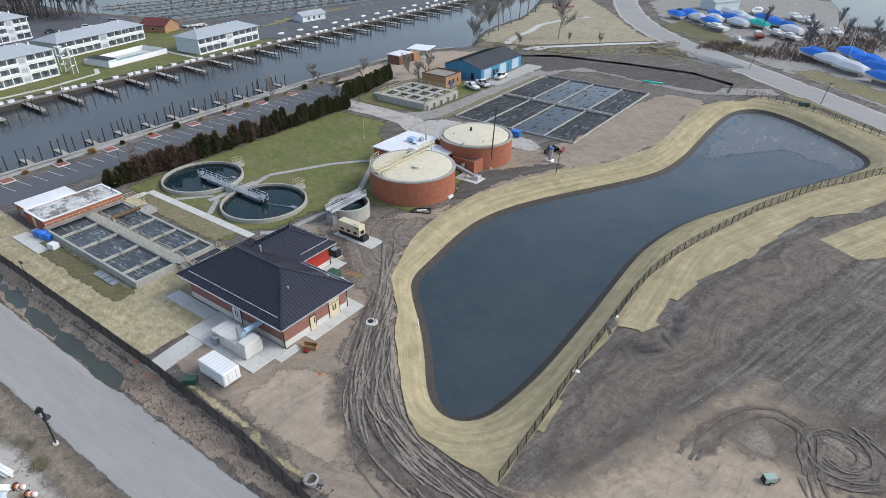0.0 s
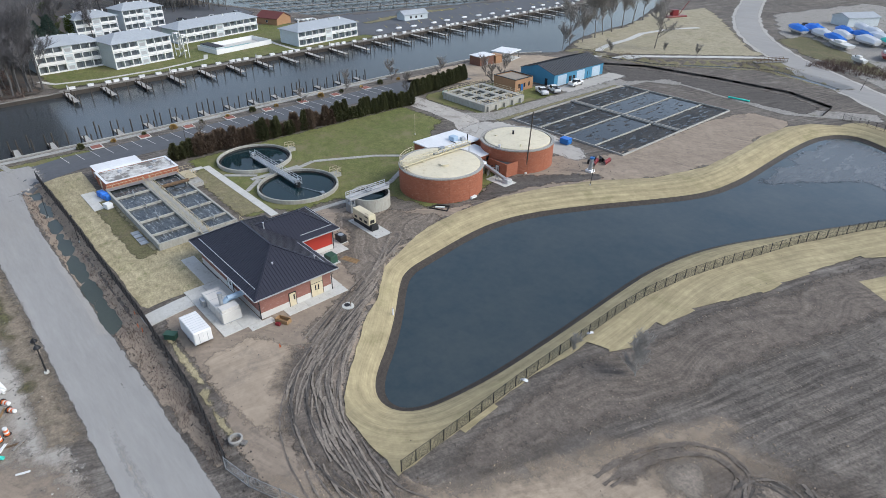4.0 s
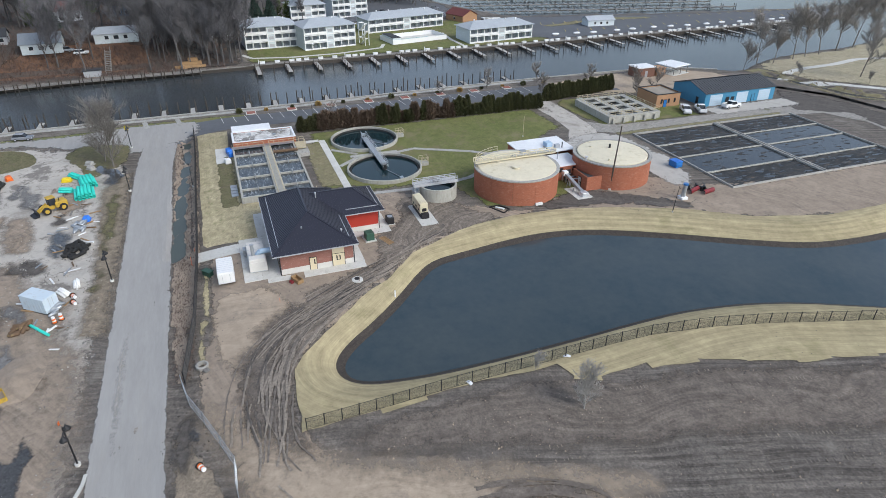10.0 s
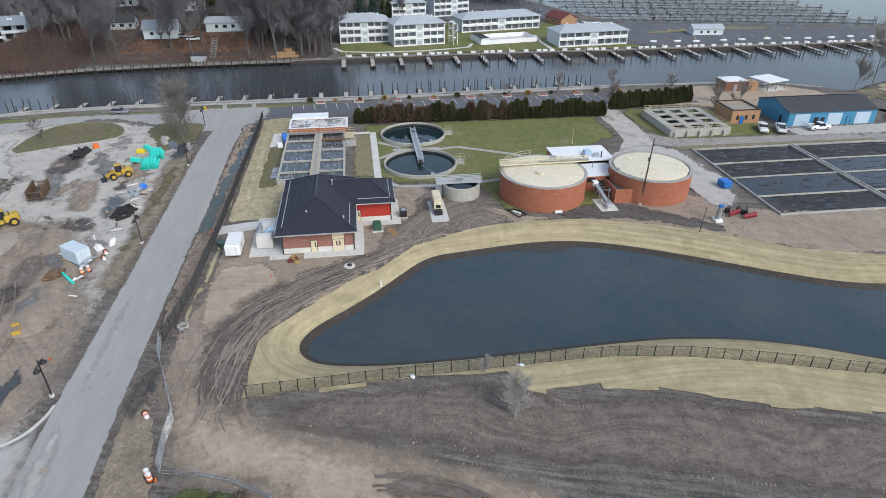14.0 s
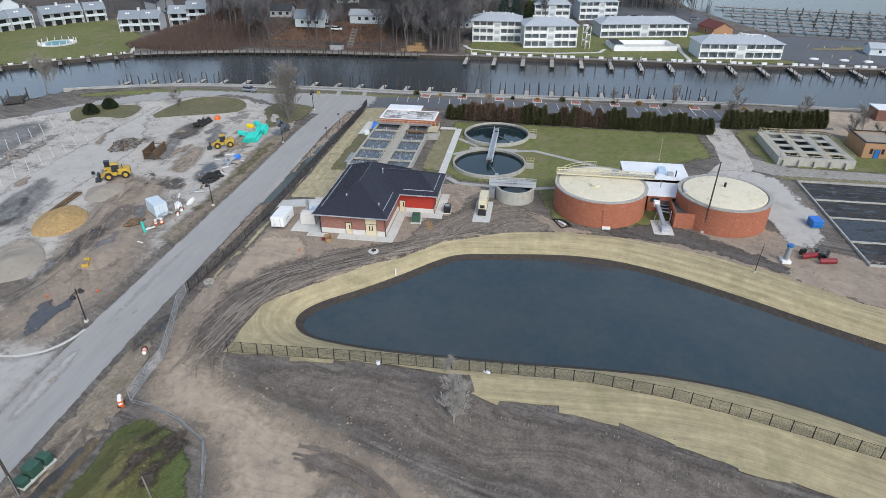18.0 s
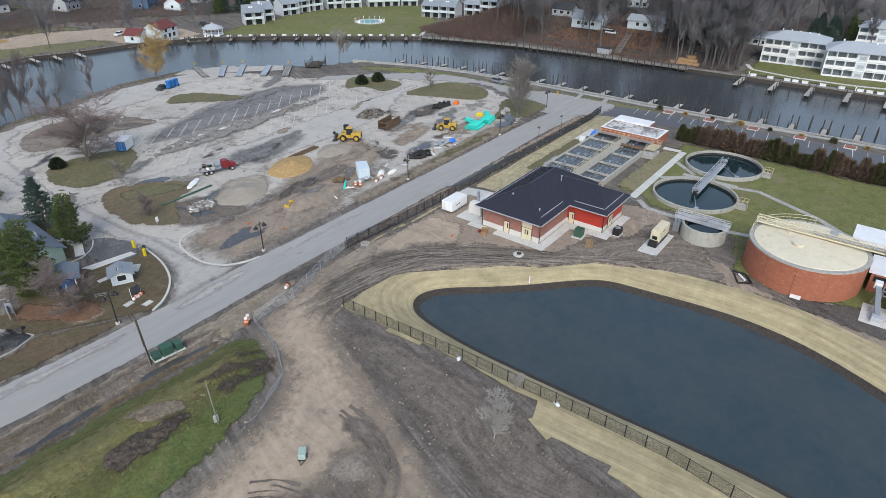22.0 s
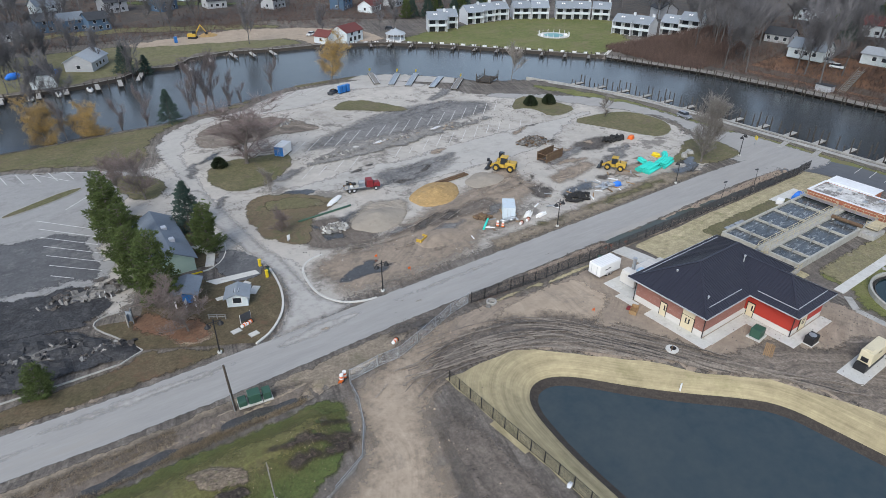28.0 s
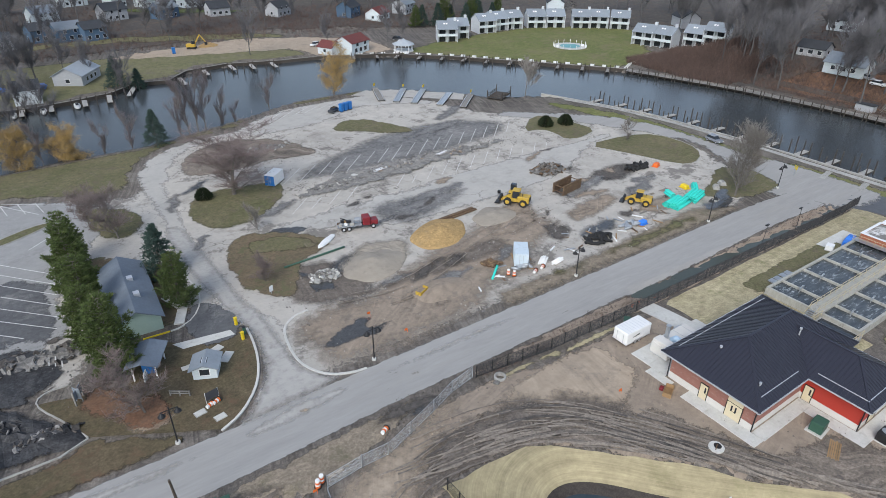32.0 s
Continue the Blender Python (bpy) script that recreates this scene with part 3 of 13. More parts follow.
M["verge"] = surf("worn_dirt_verge", (0.288, 0.235, 0.178), (0.205, 0.169, 0.126), 0.12, 2.5, 0.95, 0.6, c=(0.148, 0.13, 0.083), dist=0.1, sharp=0.5, d=(0.36, 0.30, 0.235), dscale=0.2, dcut=0.57, dmax=0.7, dsoft=0.1)
M["road_dust"] = surf("dusty_street", (0.425, 0.405, 0.378), (0.365, 0.349, 0.327), 0.1, 3.0, 0.9, 0.15, c=(0.395, 0.368, 0.33), grit=0.1, stretch=(0.3, 1, 1))
M["pine"] = surf("pine_needles", (0.055, 0.088, 0.028), (0.120, 0.150, 0.048), 0.35, 4.0, 0.9, 0.0, where="object", island=0.35)
M["spruce"] = surf("blue_spruce_needles", (0.042, 0.074, 0.062), (0.065, 0.10, 0.08), 0.6, 4.0, 0.9, 0.0, where="object", vary=0.12)
M["arbor"] = surf("arborvitae_green", (0.066, 0.076, 0.032), (0.105, 0.098, 0.044), 0.6, 3.0, 0.9, 0.0, where="object", vary=0.25)
M["arborbr"] = surf("browned_hedge_foliage", (0.15, 0.10, 0.07), (0.105, 0.078, 0.058), 0.6, 3.0, 0.9, 0.0, where="object", vary=0.2)
M["yew"] = surf("dark_yew", (0.020, 0.032, 0.016), (0.032, 0.045, 0.02), 0.8, 4.0, 0.9, 0.0, where="object")
M["greenbox"] = surf("green_utility_paint", (0.045, 0.105, 0.075), (0.035, 0.085, 0.06), 0.8, 5.0, 0.5, 0.03, where="object")
M["mint"] = surf("faded_mint_paint", (0.36, 0.46, 0.40), (0.30, 0.40, 0.35), 0.8, 5.0, 0.6, 0.03, where="object")
M["orange"] = surf("safety_orange", (0.75, 0.16, 0.03), (0.68, 0.14, 0.03), 0.8, 5.0, 0.5, 0.02, where="object")
M["red"] = surf("red_paint", (0.21, 0.022, 0.028), (0.17, 0.02, 0.025), 0.8, 5.0, 0.4, 0.02, where="object")
M["carwhite"] = surf("white_car_paint", (0.76, 0.76, 0.76), (0.70, 0.70, 0.70), 0.5, 3.0, 0.25, 0.0, where="object", spec=0.5)
M["carsilver"] = surf("silver_car_paint", (0.42, 0.44, 0.47), (0.38, 0.40, 0.43), 0.5, 3.0, 0.25, 0.0, metal=0.4, where="object", vary=0.3)
M["containerw"] = surf("pale_blue_container_paint", (0.56, 0.64, 0.70), (0.50, 0.58, 0.64), 0.5, 4.0, 0.5, 0.05, where="object", c=(0.44, 0.47, 0.48))
M["ductblue"] = surf("pale_blue_duct", (0.40, 0.53, 0.66), (0.35, 0.47, 0.60), 0.5, 4.0, 0.5, 0.03, where="object")
M["ice"] = surf("packed_white_fill", (0.70, 0.70, 0.70), (0.55, 0.54, 0.53), 0.6, 3.0, 0.8, 0.4)
M["brickpave"] = surf("red_brick_paving", (0.30, 0.12, 0.09), (0.24, 0.10, 0.08), 0.5, 6.0, 0.9, 0.2, grit=0.06)
M["fabric"] = surf("silt_fence_fabric", (0.045, 0.042, 0.04), (0.07, 0.065, 0.06), 0.5, 4.0, 0.9, 0.1)


def softened(m, fade=0.0):
    """The same material with a crumbling or fading edge, where the mesh's inset runs out."""
    name = m.name + ("_fading_edge" if fade else "_crumbling_edge")
    if name in bpy.data.materials:
        return bpy.data.materials[name]
    c = m.copy()
    c.name = name
    n, l = c.node_tree.nodes, c.node_tree.links
    at = n.new("ShaderNodeAttribute")
    at.attribute_name = "inset"
    k = n.new("ShaderNodeTexNoise")
    k.inputs["Scale"].default_value, k.inputs["Detail"].default_value = 0.9, 8
    k.inputs["Roughness"].default_value = 0.7
    l.new(n.new("ShaderNodeNewGeometry").outputs["Position"], k.inputs["Vector"])
    ma = n.new("ShaderNodeMath")
    ma.operation = "MULTIPLY_ADD"
    ma.inputs[1].default_value = 1.5
    l.new(k.outputs["Fac"], ma.inputs[0])
    l.new(at.outputs["Fac"], ma.inputs[2])
    r = n.new("ShaderNodeMapRange")
    r.inputs["From Min"].default_value, r.inputs["From Max"].default_value = (0.75, 1.75) if fade else (1.1, 1.38)
    l.new(ma.outputs[0], r.inputs["Value"])
    l.new(r.outputs[0], n["Principled BSDF"].inputs["Alpha"])
    return c


# ---- geometry helpers ----
class Geo:
    """Vertices and faces, gathered and then made into one mesh."""

    def __init__(self):
        self.v, self.f = [], []
        self.soft, self.bank, self.fade = None, None, 0.0

    def add(self, verts, faces):
        k = len(self.v)
        self.v.extend(verts)
        self.f.extend([tuple(i + k for i in q) for q in faces])
        return self

    def box(self, x0, x1, y0, y1, z0, z1, ch=0.0):
        if ch <= 0:
            return self.add([(x0, y0, z0), (x1, y0, z0), (x1, y1, z0), (x0, y1, z0), (x0, y0, z1), (x1, y0, z1), (x1, y1, z1), (x0, y1, z1)],
                            [(3, 2, 1, 0), (4, 5, 6, 7), (0, 1, 5, 4), (1, 2, 6, 5), (2, 3, 7, 6), (3, 0, 4, 7)])
        ring = [(x0 + ch, y0), (x1 - ch, y0), (x1, y0 + ch), (x1, y1 - ch), (x1 - ch, y1), (x0 + ch, y1), (x0, y1 - ch), (x0, y0 + ch)]
        top = [(min(max(x, x0 + ch), x1 - ch), min(max(y, y0 + ch), y1 - ch)) for x, y in ring]
        vs = [(x, y, z0) for x, y in ring] + [(x, y, z1 - ch) for x, y in ring] + [(x, y, z1) for x, y in top]
        fs = [tuple(range(7, -1, -1)), (16, 18, 20, 22)]
        for r in (0, 8):
            fs += [(r + i, r + (i + 1) % 8, r + 8 + (i + 1) % 8, r + 8 + i) for i in range(8)]
        fs[1] = tuple(16 + i for i in range(8))
        return self.add(vs, fs)

    def prism(self, poly, z0, z1):
        n = len(poly)
        vs = [(x, y, z0) for x, y in poly] + [(x, y, z1) for x, y in poly]
        return self.add(vs, [tuple(range(n - 1, -1, -1)), tuple(range(n, 2 * n))] + [(i, (i + 1) % n, n + (i + 1) % n, n + i) for i in range(n)])

    def cyl(self, p, q, r0, r1=None, n=8, caps=True):
        p, q = Vector(p), Vector(q)
        r1 = r0 if r1 is None else r1
        d = (q - p).normalized()
        u = d.cross(Vector((0, 0, 1)) if abs(d.z) < 0.9 else Vector((1, 0, 0))).normalized()
        w = d.cross(u)
        vs = []
        for c, r in ((p, r0), (q, r1)):
            vs += [tuple(c + (u * math.cos(2 * math.pi * i / n) + w * math.sin(2 * math.pi * i / n)) * r) for i in range(n)]
        fs = [(i, n + i, n + (i + 1) % n, (i + 1) % n) for i in range(n)]
        if caps:
            fs += [tuple(range(n)), tuple(range(2 * n - 1, n - 1, -1))]
        return self.add(vs, fs)

    def lathe(self, profile, n=48, cx=0.0, cy=0.0, closed=False):
        vs = [(cx + r * math.cos(2 * math.pi * i / n), cy + r * math.sin(2 * math.pi * i / n), z) for r, z in profile for i in range(n)]
        rows = len(profile)
        fs = [(j * n + i, j * n + (i + 1) % n, (j + 1) * n + (i + 1) % n, (j + 1) * n + i) for j in range(rows - 1) for i in range(n)]
        if closed:
            fs += [((rows - 1) * n + i, (rows - 1) * n + (i + 1) % n, (i + 1) % n, i) for i in range(n)]
        return self.add(vs, fs)

    def bar(self, p, q, w, h=None):
        """A square bar from p to q."""
        p, q = Vector(p), Vector(q)
        h = w if h is None else h
        d = (q - p).normalized()
        u = d.cross(Vector((0, 0, 1)) if abs(d.z) < 0.95 else Vector((1, 0, 0))).normalized() * (w / 2)
        k = u.normalized().cross(d) * (h / 2)
        vs = [tuple(c + a * u + b * k) for c in (p, q) for a, b in ((-1, -1), (1, -1), (1, 1), (-1, 1))]
        return self.add(vs, [(3, 2, 1, 0), (4, 5, 6, 7), (0, 1, 5, 4), (1, 2, 6, 5), (2, 3, 7, 6), (3, 0, 4, 7)])

    def mesh(self, name, material, smooth=False):
        me = bpy.data.meshes.new(name)
        me.from_pydata([tuple(p) for p in self.v], [], self.f)
        me.materials.append(softened(material, self.fade) if self.soft else material)
        if self.bank:
            me.attributes.new("bank", "FLOAT", "POINT").data.foreach_set("value", self.bank)
        if self.soft:
            me.attributes.new("inset", "FLOAT", "POINT").data.foreach_set("value", self.soft)
        if smooth:
            me.polygons.foreach_set("use_smooth", [True] * len(me.polygons))
        me.update()
        return me


def thing(name, x=0.0, y=0.0, z=0.0, rz=0.0, label="", category="", group="", kind=""):
    ob = new(name)
    ob.matrix_basis = pose(x, y, z, 0, 0, rz)
    return tagged(ob, label, category, group, kind)


def part(name, geo, material, parent=None, label="", smooth=False, m=None):
    me = geo if isinstance(geo, bpy.types.Mesh) else geo.mesh(name, material, smooth)
    ob = new(name, me)
    ob.parent = parent
    if m is not None:
        ob.matrix_basis = m
    return tagged(ob, label)


def solid(name, geo, material, label="", category="", group="", kind="", smooth=False, at=None):
    ob = new(name, geo if isinstance(geo, bpy.types.Mesh) else geo.mesh(name, material, smooth))
    if at is not None:
        ob.matrix_basis = at
    return tagged(ob, label, category, group, kind)


# ---- the plan ----
def smooth01(s):
    s = np.clip(s, 0, 1)
    return s * s * (3 - 2 * s)


def chaikin(poly, times=2, closed=True):
    p = [tuple(q) for q in poly]
    for _ in range(times):
        q = []
        k = len(p)
        for i in range(k if closed else k - 1):
            a, b = p[i], p[(i + 1) % k]
            q += [(0.75 * a[0] + 0.25 * b[0], 0.75 * a[1] + 0.25 * b[1]), (0.25 * a[0] + 0.75 * b[0], 0.25 * a[1] + 0.75 * b[1])]
        if not closed:
            q = [p[0]] + q + [p[-1]]
        p = q
    return p


def sdf(poly, x, y, reach=None):
    """Distance to a closed outline: below 0 inside it. reach: beyond it the distance is only said to be large."""
    x, y = np.asarray(x, float), np.asarray(y, float)
    if reach is not None:
        px, py = [p[0] for p in poly], [p[1] for p in poly]
        if x.min() > max(px) + reach or x.max() < min(px) - reach or y.min() > max(py) + reach or y.max() < min(py) - reach:
            return np.full(x.shape, 1e9)
    d = np.full(x.shape, 1e9)
    inside = np.zeros(x.shape, bool)
    k = len(poly)
    for i in range(k):
        ax, ay = poly[i]
        bx, by = poly[(i + 1) % k]
        ex, ey = bx - ax, by - ay
        t = np.clip(((x - ax) * ex + (y - ay) * ey) / (ex * ex + ey * ey + 1e-9), 0, 1)
        d = np.minimum(d, (x - ax - t * ex) ** 2 + (y - ay - t * ey) ** 2)
        if ay != by:
            inside ^= ((ay > y) != (by > y)) & (x < (bx - ax) * (y - ay) / (by - ay) + ax)
    d = np.sqrt(d)
    return np.where(inside, -d, d)


def near_line(line, x, y):
    d = np.full(np.shape(x), 1e9)
    for (ax, ay), (bx, by) in zip(line, line[1:]):
        ex, ey = bx - ax, by - ay
        t = np.clip(((x - ax) * ex + (y - ay) * ey) / (ex * ex + ey * ey + 1e-9), 0, 1)
        d = np.minimum(d, np.hypot(x - ax - t * ex, y - ay - t * ey))
    return d


POND = chaikin([(-50.8, 62.8), (-51.7, 69), (-53, 78), (-53.2, 85), (-51.5, 93), (-45.8, 104.7), (-38.7, 116.7), (-33.6, 127), (-32.2, 138.8), (-32.5, 150),
                (-32.9, 167), (-32.1, 180), (-27.5, 187.5), (-19, 183.5), (-10.2, 175.6), (-3.2, 168.7), (2.2, 161), (-1.3, 151.4), (-9.8, 136.1), (-17.2, 120.9),
                (-23.6, 107.3), (-26.2, 93.8), (-26.1, 83), (-25.7, 73.6), (-25.5, 63.9), (-25.5, 55.5), (-26.1, 49.4), (-26.9, 45.2), (-28.7, 43),
                (-31.3, 42.9), (-34.2, 45.1), (-37.6, 49.4), (-42.6, 54.7), (-47.6, 59.2)], 2)
MAT_IN = [(-31.2, 188.8), (-36.5, 184), (-39.4, 177), (-40.6, 165), (-39.6, 152.3), (-39.9, 136), (-44, 122.7), (-51.3, 112.2), (-56.3, 100), (-58.9, 89.8), (-59.4, 81.2), (-58.6, 73), (-55.5, 64.9),
          (-53.2, 59.5), (-47.6, 54.2), (-42.8, 48.2), (-36.7, 42), (-32.7, 38.3), (-30.1, 36.9), (-26.2, 36.5), (-21.9, 36.4), (-19.3, 36.2)]
RIVER_NEAR = [(140, -86), (60, -87), (9.8, -89.7), (-3, -90.9), (-15.7, -91), (-22.7, -92.3), (-39, -97.7), (-48, -101), (-63, -107.5), (-75, -108), (-86, -107), (-98, -102), (-113, -85),
              (-116, -78), (-131, -71), (-137.5, -54), (-143, -37), (-145, -14), (-146, 8), (-146, 28), (-146, 56), (-147.5, 90), (-148.6, 130), (-148, 164),
              (-145.5, 185), (-138.5, 197), (-134.5, 204), (-139.5, 213), (-146, 228), (-149, 244), (-151.5, 275), (-163, 308), (-185, 360), (-260, 520)]
RIVER_FAR = [(140, -138), (60, -140), (12, -140.3), (3.7, -140), (-6.8, -141.3), (-18, -144.7), (-26.6, -153), (-36.6, -151), (-45, -161), (-60, -164), (-79, -158.5), (-93, -157),
             (-119, -146), (-137, -129), (-165, -94.4), (-179, -77), (-187, -50), (-190, -37), (-193, -10), (-194, 17), (-195, 45), (-196, 99), (-196, 150),
             (-197, 199), (-198, 255), (-200, 305), (-215, 360), (-330, 560)]
RIVER = chaikin(RIVER_NEAR, 1, False) + chaikin(RIVER_FAR, 1, False)[::-1]
FAR_SIDE = RIVER_FAR + [(-4000, 600), (-4000, -4000), (140, -4000)]
DITCH_W = [(-124, 24.6), (-112.8, 24.5), (-89.4, 23.3), (-71.4, 22.9), (-66, 22.7)]
DITCH_E = [(-5, 28), (3.6, 27.2), (12, 27.4), (19, 27.9), (25, 26.9), (31, 26.0), (60, 25)]
CREEK = [(-126, 205), (-119.5, 208.5), (-99, 214), (-76, 233), (-68, 236), (-56, 232), (-45.7, 228)]
MARINA = [(-330, 150), (-300, 160), (-262, 172), (-256, 195), (-246, 235), (-236, 300), (-230, 360), (-260, 560), (-500, 560), (-420, 150)]


def land(x, y):
    """Height of the ground, in metres, at arrays of places."""
    x, y = np.asarray(x, float), np.asarray(y, float)
    z = -1.2 + 1.2 * smooth01((y - 19) / 15)
    z = z + (-0.7 - z) * smooth01((-122 - x) / 14) * (x > -190)
    # far bank: low terrace, then a wooded bluff
    fs = sdf(FAR_SIDE, x, y, 1)
    t = smooth01(-fs / 3.0)
    far = -0.5 + 0.3 * smooth01(-fs / 20)
    bluff = smooth01((36 - y) / 14) * smooth01((y + 92) / 34) * (6.5 * smooth01((-198 - x) / 24) + 0.03 * np.clip(-215 - x, 0, 300))
    west = smooth01((-150 - y) / 80) * 0.035 * np.clip(-190 - y, 0, 300) * smooth01((60 - x) / 60)
    z = z + (far + bluff + west - z) * t
    field = smooth01((x + 17) / 6) * smooth01((y - 40) / 8) * smooth01((62 - x) / 20) * smooth01((190 - y) / 20)
    z = z + field * 0.16 * np.sin(x * 0.31 + 1.3 * np.sin(y * 0.17)) * np.sin(y * 0.27 + 0.8)
    # grassy mound beside the access road
    mound = sdf([(27, 35), (31, 30), (24, 30.5), (14, 30.4), (4, 30.6), (-5, 30.8), (-7.5, 33), (-6.6, 37), (-3.5, 40), (3, 43), (8, 45), (13, 45.5), (40, 46), (60, 40), (60, 31)], x, y, 1)
    z = z + 1.7 * smooth01(-mound / 6)
    # ditches
    dw = near_line(DITCH_W, x, y)
    z = z - (1.05 + 0.2 * np.sin(x * 0.7) + 0.14 * np.sin(x * 1.9 + y)) * (1 - smooth01(dw / 2.6))
    de = near_line(DITCH_E, x, y)
    z = z - (1.0 + 0.22 * np.sin(x * 0.45 + 1.0) + 0.12 * np.sin(x * 1.7)) * (1 - smooth01(de / 2.2))
    cr = near_line(CREEK, x, y)
    z = z - 1.6 * (1 - smooth01(cr / 4.5))
    # the pond
    dp = sdf(POND, x, y, 6)
    u = np.clip(dp / 5.6, 0, 1)
    bank = -2.05 + (z + 2.05) * (1 - (1 - u) ** 1.5)
    z = np.where(dp < 5.6, np.where(dp > 0, np.minimum(z, bank), -2.05 + np.maximum(dp, -7) * 0.22), z)
    # river and marina beds
    dr = sdf(RIVER, x, y, 1)
    z = np.where(dr < 0.6, np.minimum(z, -0.7 - 4.0 * smooth01((0.6 - dr) / 2.0)), z)
    dm = sdf(MARINA, x, y, 1)
    z = np.where(dm < 0, np.minimum(z, -0.5 - 3.0 * smooth01(-dm / 3)), z)
    return z


def hz(x, y):
    return float(land(np.array([x]), np.array([y]))[0])


def densify(poly, step, closed=True):
    out = []
    k = len(poly)
    for i in range(k if closed else k - 1):
        a, b = poly[i], poly[(i + 1) % k]
        d = math.hypot(b[0] - a[0], b[1] - a[1])
        m = max(1, int(d / step))
        out += [(a[0] + (b[0] - a[0]) * j / m, a[1] + (b[1] - a[1]) * j / m) for j in range(m)]
    if not closed:
        out.append(poly[-1])
    return out


def patch(name, outline, material, dz=0.06, step=2.0, rag=0.0, label="", category="", kind="structure", hole=None, seed=1, level=None, group="", thick=0.0, lump=0.0, fade=0.0):
    """A sheet over the ground within an outline, following the land, with a ragged edge; hole: an outline left out."""
    edge = densify(outline, min(step, 1.2) if rag else step)
    if rag:
        edge = [(x + rag * noise.noise((x * 0.35, y * 0.35, seed)) + rag * 0.6 * noise.noise((x * 1.3, y * 1.3, seed + 5)),
                 y + rag * noise.noise((x * 0.35, y * 0.35, seed + 9)) + rag * 0.6 * noise.noise((x * 1.3, y * 1.3, seed + 14))) for x, y in edge]
    pts = list(edge)
    segs = [(i, (i + 1) % len(edge)) for i in range(len(edge))]
    if hole:
        k = len(pts)
        inner = densify(hole, step)
        pts += inner
        segs += [(k + i, k + (i + 1) % len(inner)) for i in range(len(inner))]
    xs, ys = [p[0] for p in edge], [p[1] for p in edge]
    gx, gy = np.meshgrid(np.arange(min(xs), max(xs), step), np.arange(min(ys), max(ys), step))
    gx, gy = gx.ravel(), gy.ravel()
    keep = sdf(edge, gx, gy) < -step * 0.45
    if hole:
        keep &= sdf(hole, gx, gy) > step * 0.45
    pts += list(zip(gx[keep].tolist(), gy[keep].tolist()))
    res = geometry.delaunay_2d_cdt([Vector(p) for p in pts], segs, [], 1 if not hole else 0, 1e-4)
    vs = np.array([(v.x, v.y) for v in res[0]])
    tri = np.array([f for f in res[2] if len(f) == 3])
    cx, cy = vs[tri, 0].mean(1), vs[tri, 1].mean(1)
    ok = sdf(edge, cx, cy) < 0
    if hole:
        ok &= sdf(hole, cx, cy) > 0
    tri = tri[ok]
    zz = land(vs[:, 0], vs[:, 1]) + dz if level is None else np.full(len(vs), level)
    if lump:
        inn = np.clip(-sdf(edge, vs[:, 0], vs[:, 1]) / 1.5, 0, 1)
        zz = zz + inn * np.array([lump * (abs(noise.noise((x * 0.45, y * 0.45, seed))) + 0.5 * abs(noise.noise((x * 1.4, y * 1.4, seed + 3)))) for x, y in vs])
    g = Geo()
    g.v = np.column_stack([vs, zz]).tolist()
    g.f = [tuple(int(i) for i in f) for f in tri]
    if (rag >= 0.3 or fade) and not thick:
        g.fade = fade
        g.soft = np.clip(-sdf(edge, vs[:, 0], vs[:, 1]) / (fade or min(2.6, max(0.9, rag * 1.6))), 0, 1).tolist()
    if material is M["straw"]:
        g.bank = sdf(POND, vs[:, 0], vs[:, 1]).tolist()
    a, b, c = (Vector(g.v[i]) for i in g.f[0])
    if (b - a).cross(c - a).z < 0:
        g.f = [f[::-1] for f in g.f]
    if thick:
        k = len(edge)
        n0 = len(g.v)
        ring = [(x, y, (hz(x, y) + dz) if level is None else level) for x, y in edge]
        g.add(ring + [(x, y, z - thick) for x, y, z in ring], [(i, (i + 1) % k, k + (i + 1) % k, k + i) for i in range(k)])
    return solid(name, g, material, label, category, group, kind)


def ribbon(line, width, dz, step=1.0, jig=0.0, seed=0, geo=None, level=None, soft=False):
    """A strip along a line, laid on the ground."""
    pts = densify(line, step, False)
    g = geo or Geo()
    vs = []
    k = len(pts)
    n = max(3, int(round(width / 0.6))) if soft else max(1, int(round(width / 1.3)))
    for i, (x, y) in enumerate(pts):
        ax, ay = pts[max(i - 1, 0)]
        bx, by = pts[min(i + 1, k - 1)]
        d = math.hypot(bx - ax, by - ay) or 1
        nx, ny = -(by - ay) / d, (bx - ax) / d
        w = width / 2
        j1 = jig * noise.noise((x * 0.8, y * 0.8, seed)) if jig else 0
        j2 = jig * noise.noise((x * 0.8, y * 0.8, seed + 7)) if jig else 0
        for j in range(n + 1):
            o = (w + j1) + (-2 * w - j1 - j2) * j / n
            vs.append((x + nx * o, y + ny * o))
    arr = np.array(vs)
    zz = land(arr[:, 0], arr[:, 1]) + dz if level is None else np.full(len(arr), level)
    q = n + 1
    if soft:
        g.soft = (g.soft or []) + [0.0 if j in (0, n) or i in (0, k - 1) else 1.0 for i in range(k) for j in range(n + 1)]
    g.add(np.column_stack([arr, zz]).tolist(), [(q * i + j + 1, q * i + q + j + 1, q * i + q + j, q * i + j) for i in range(k - 1) for j in range(n)])
    return g


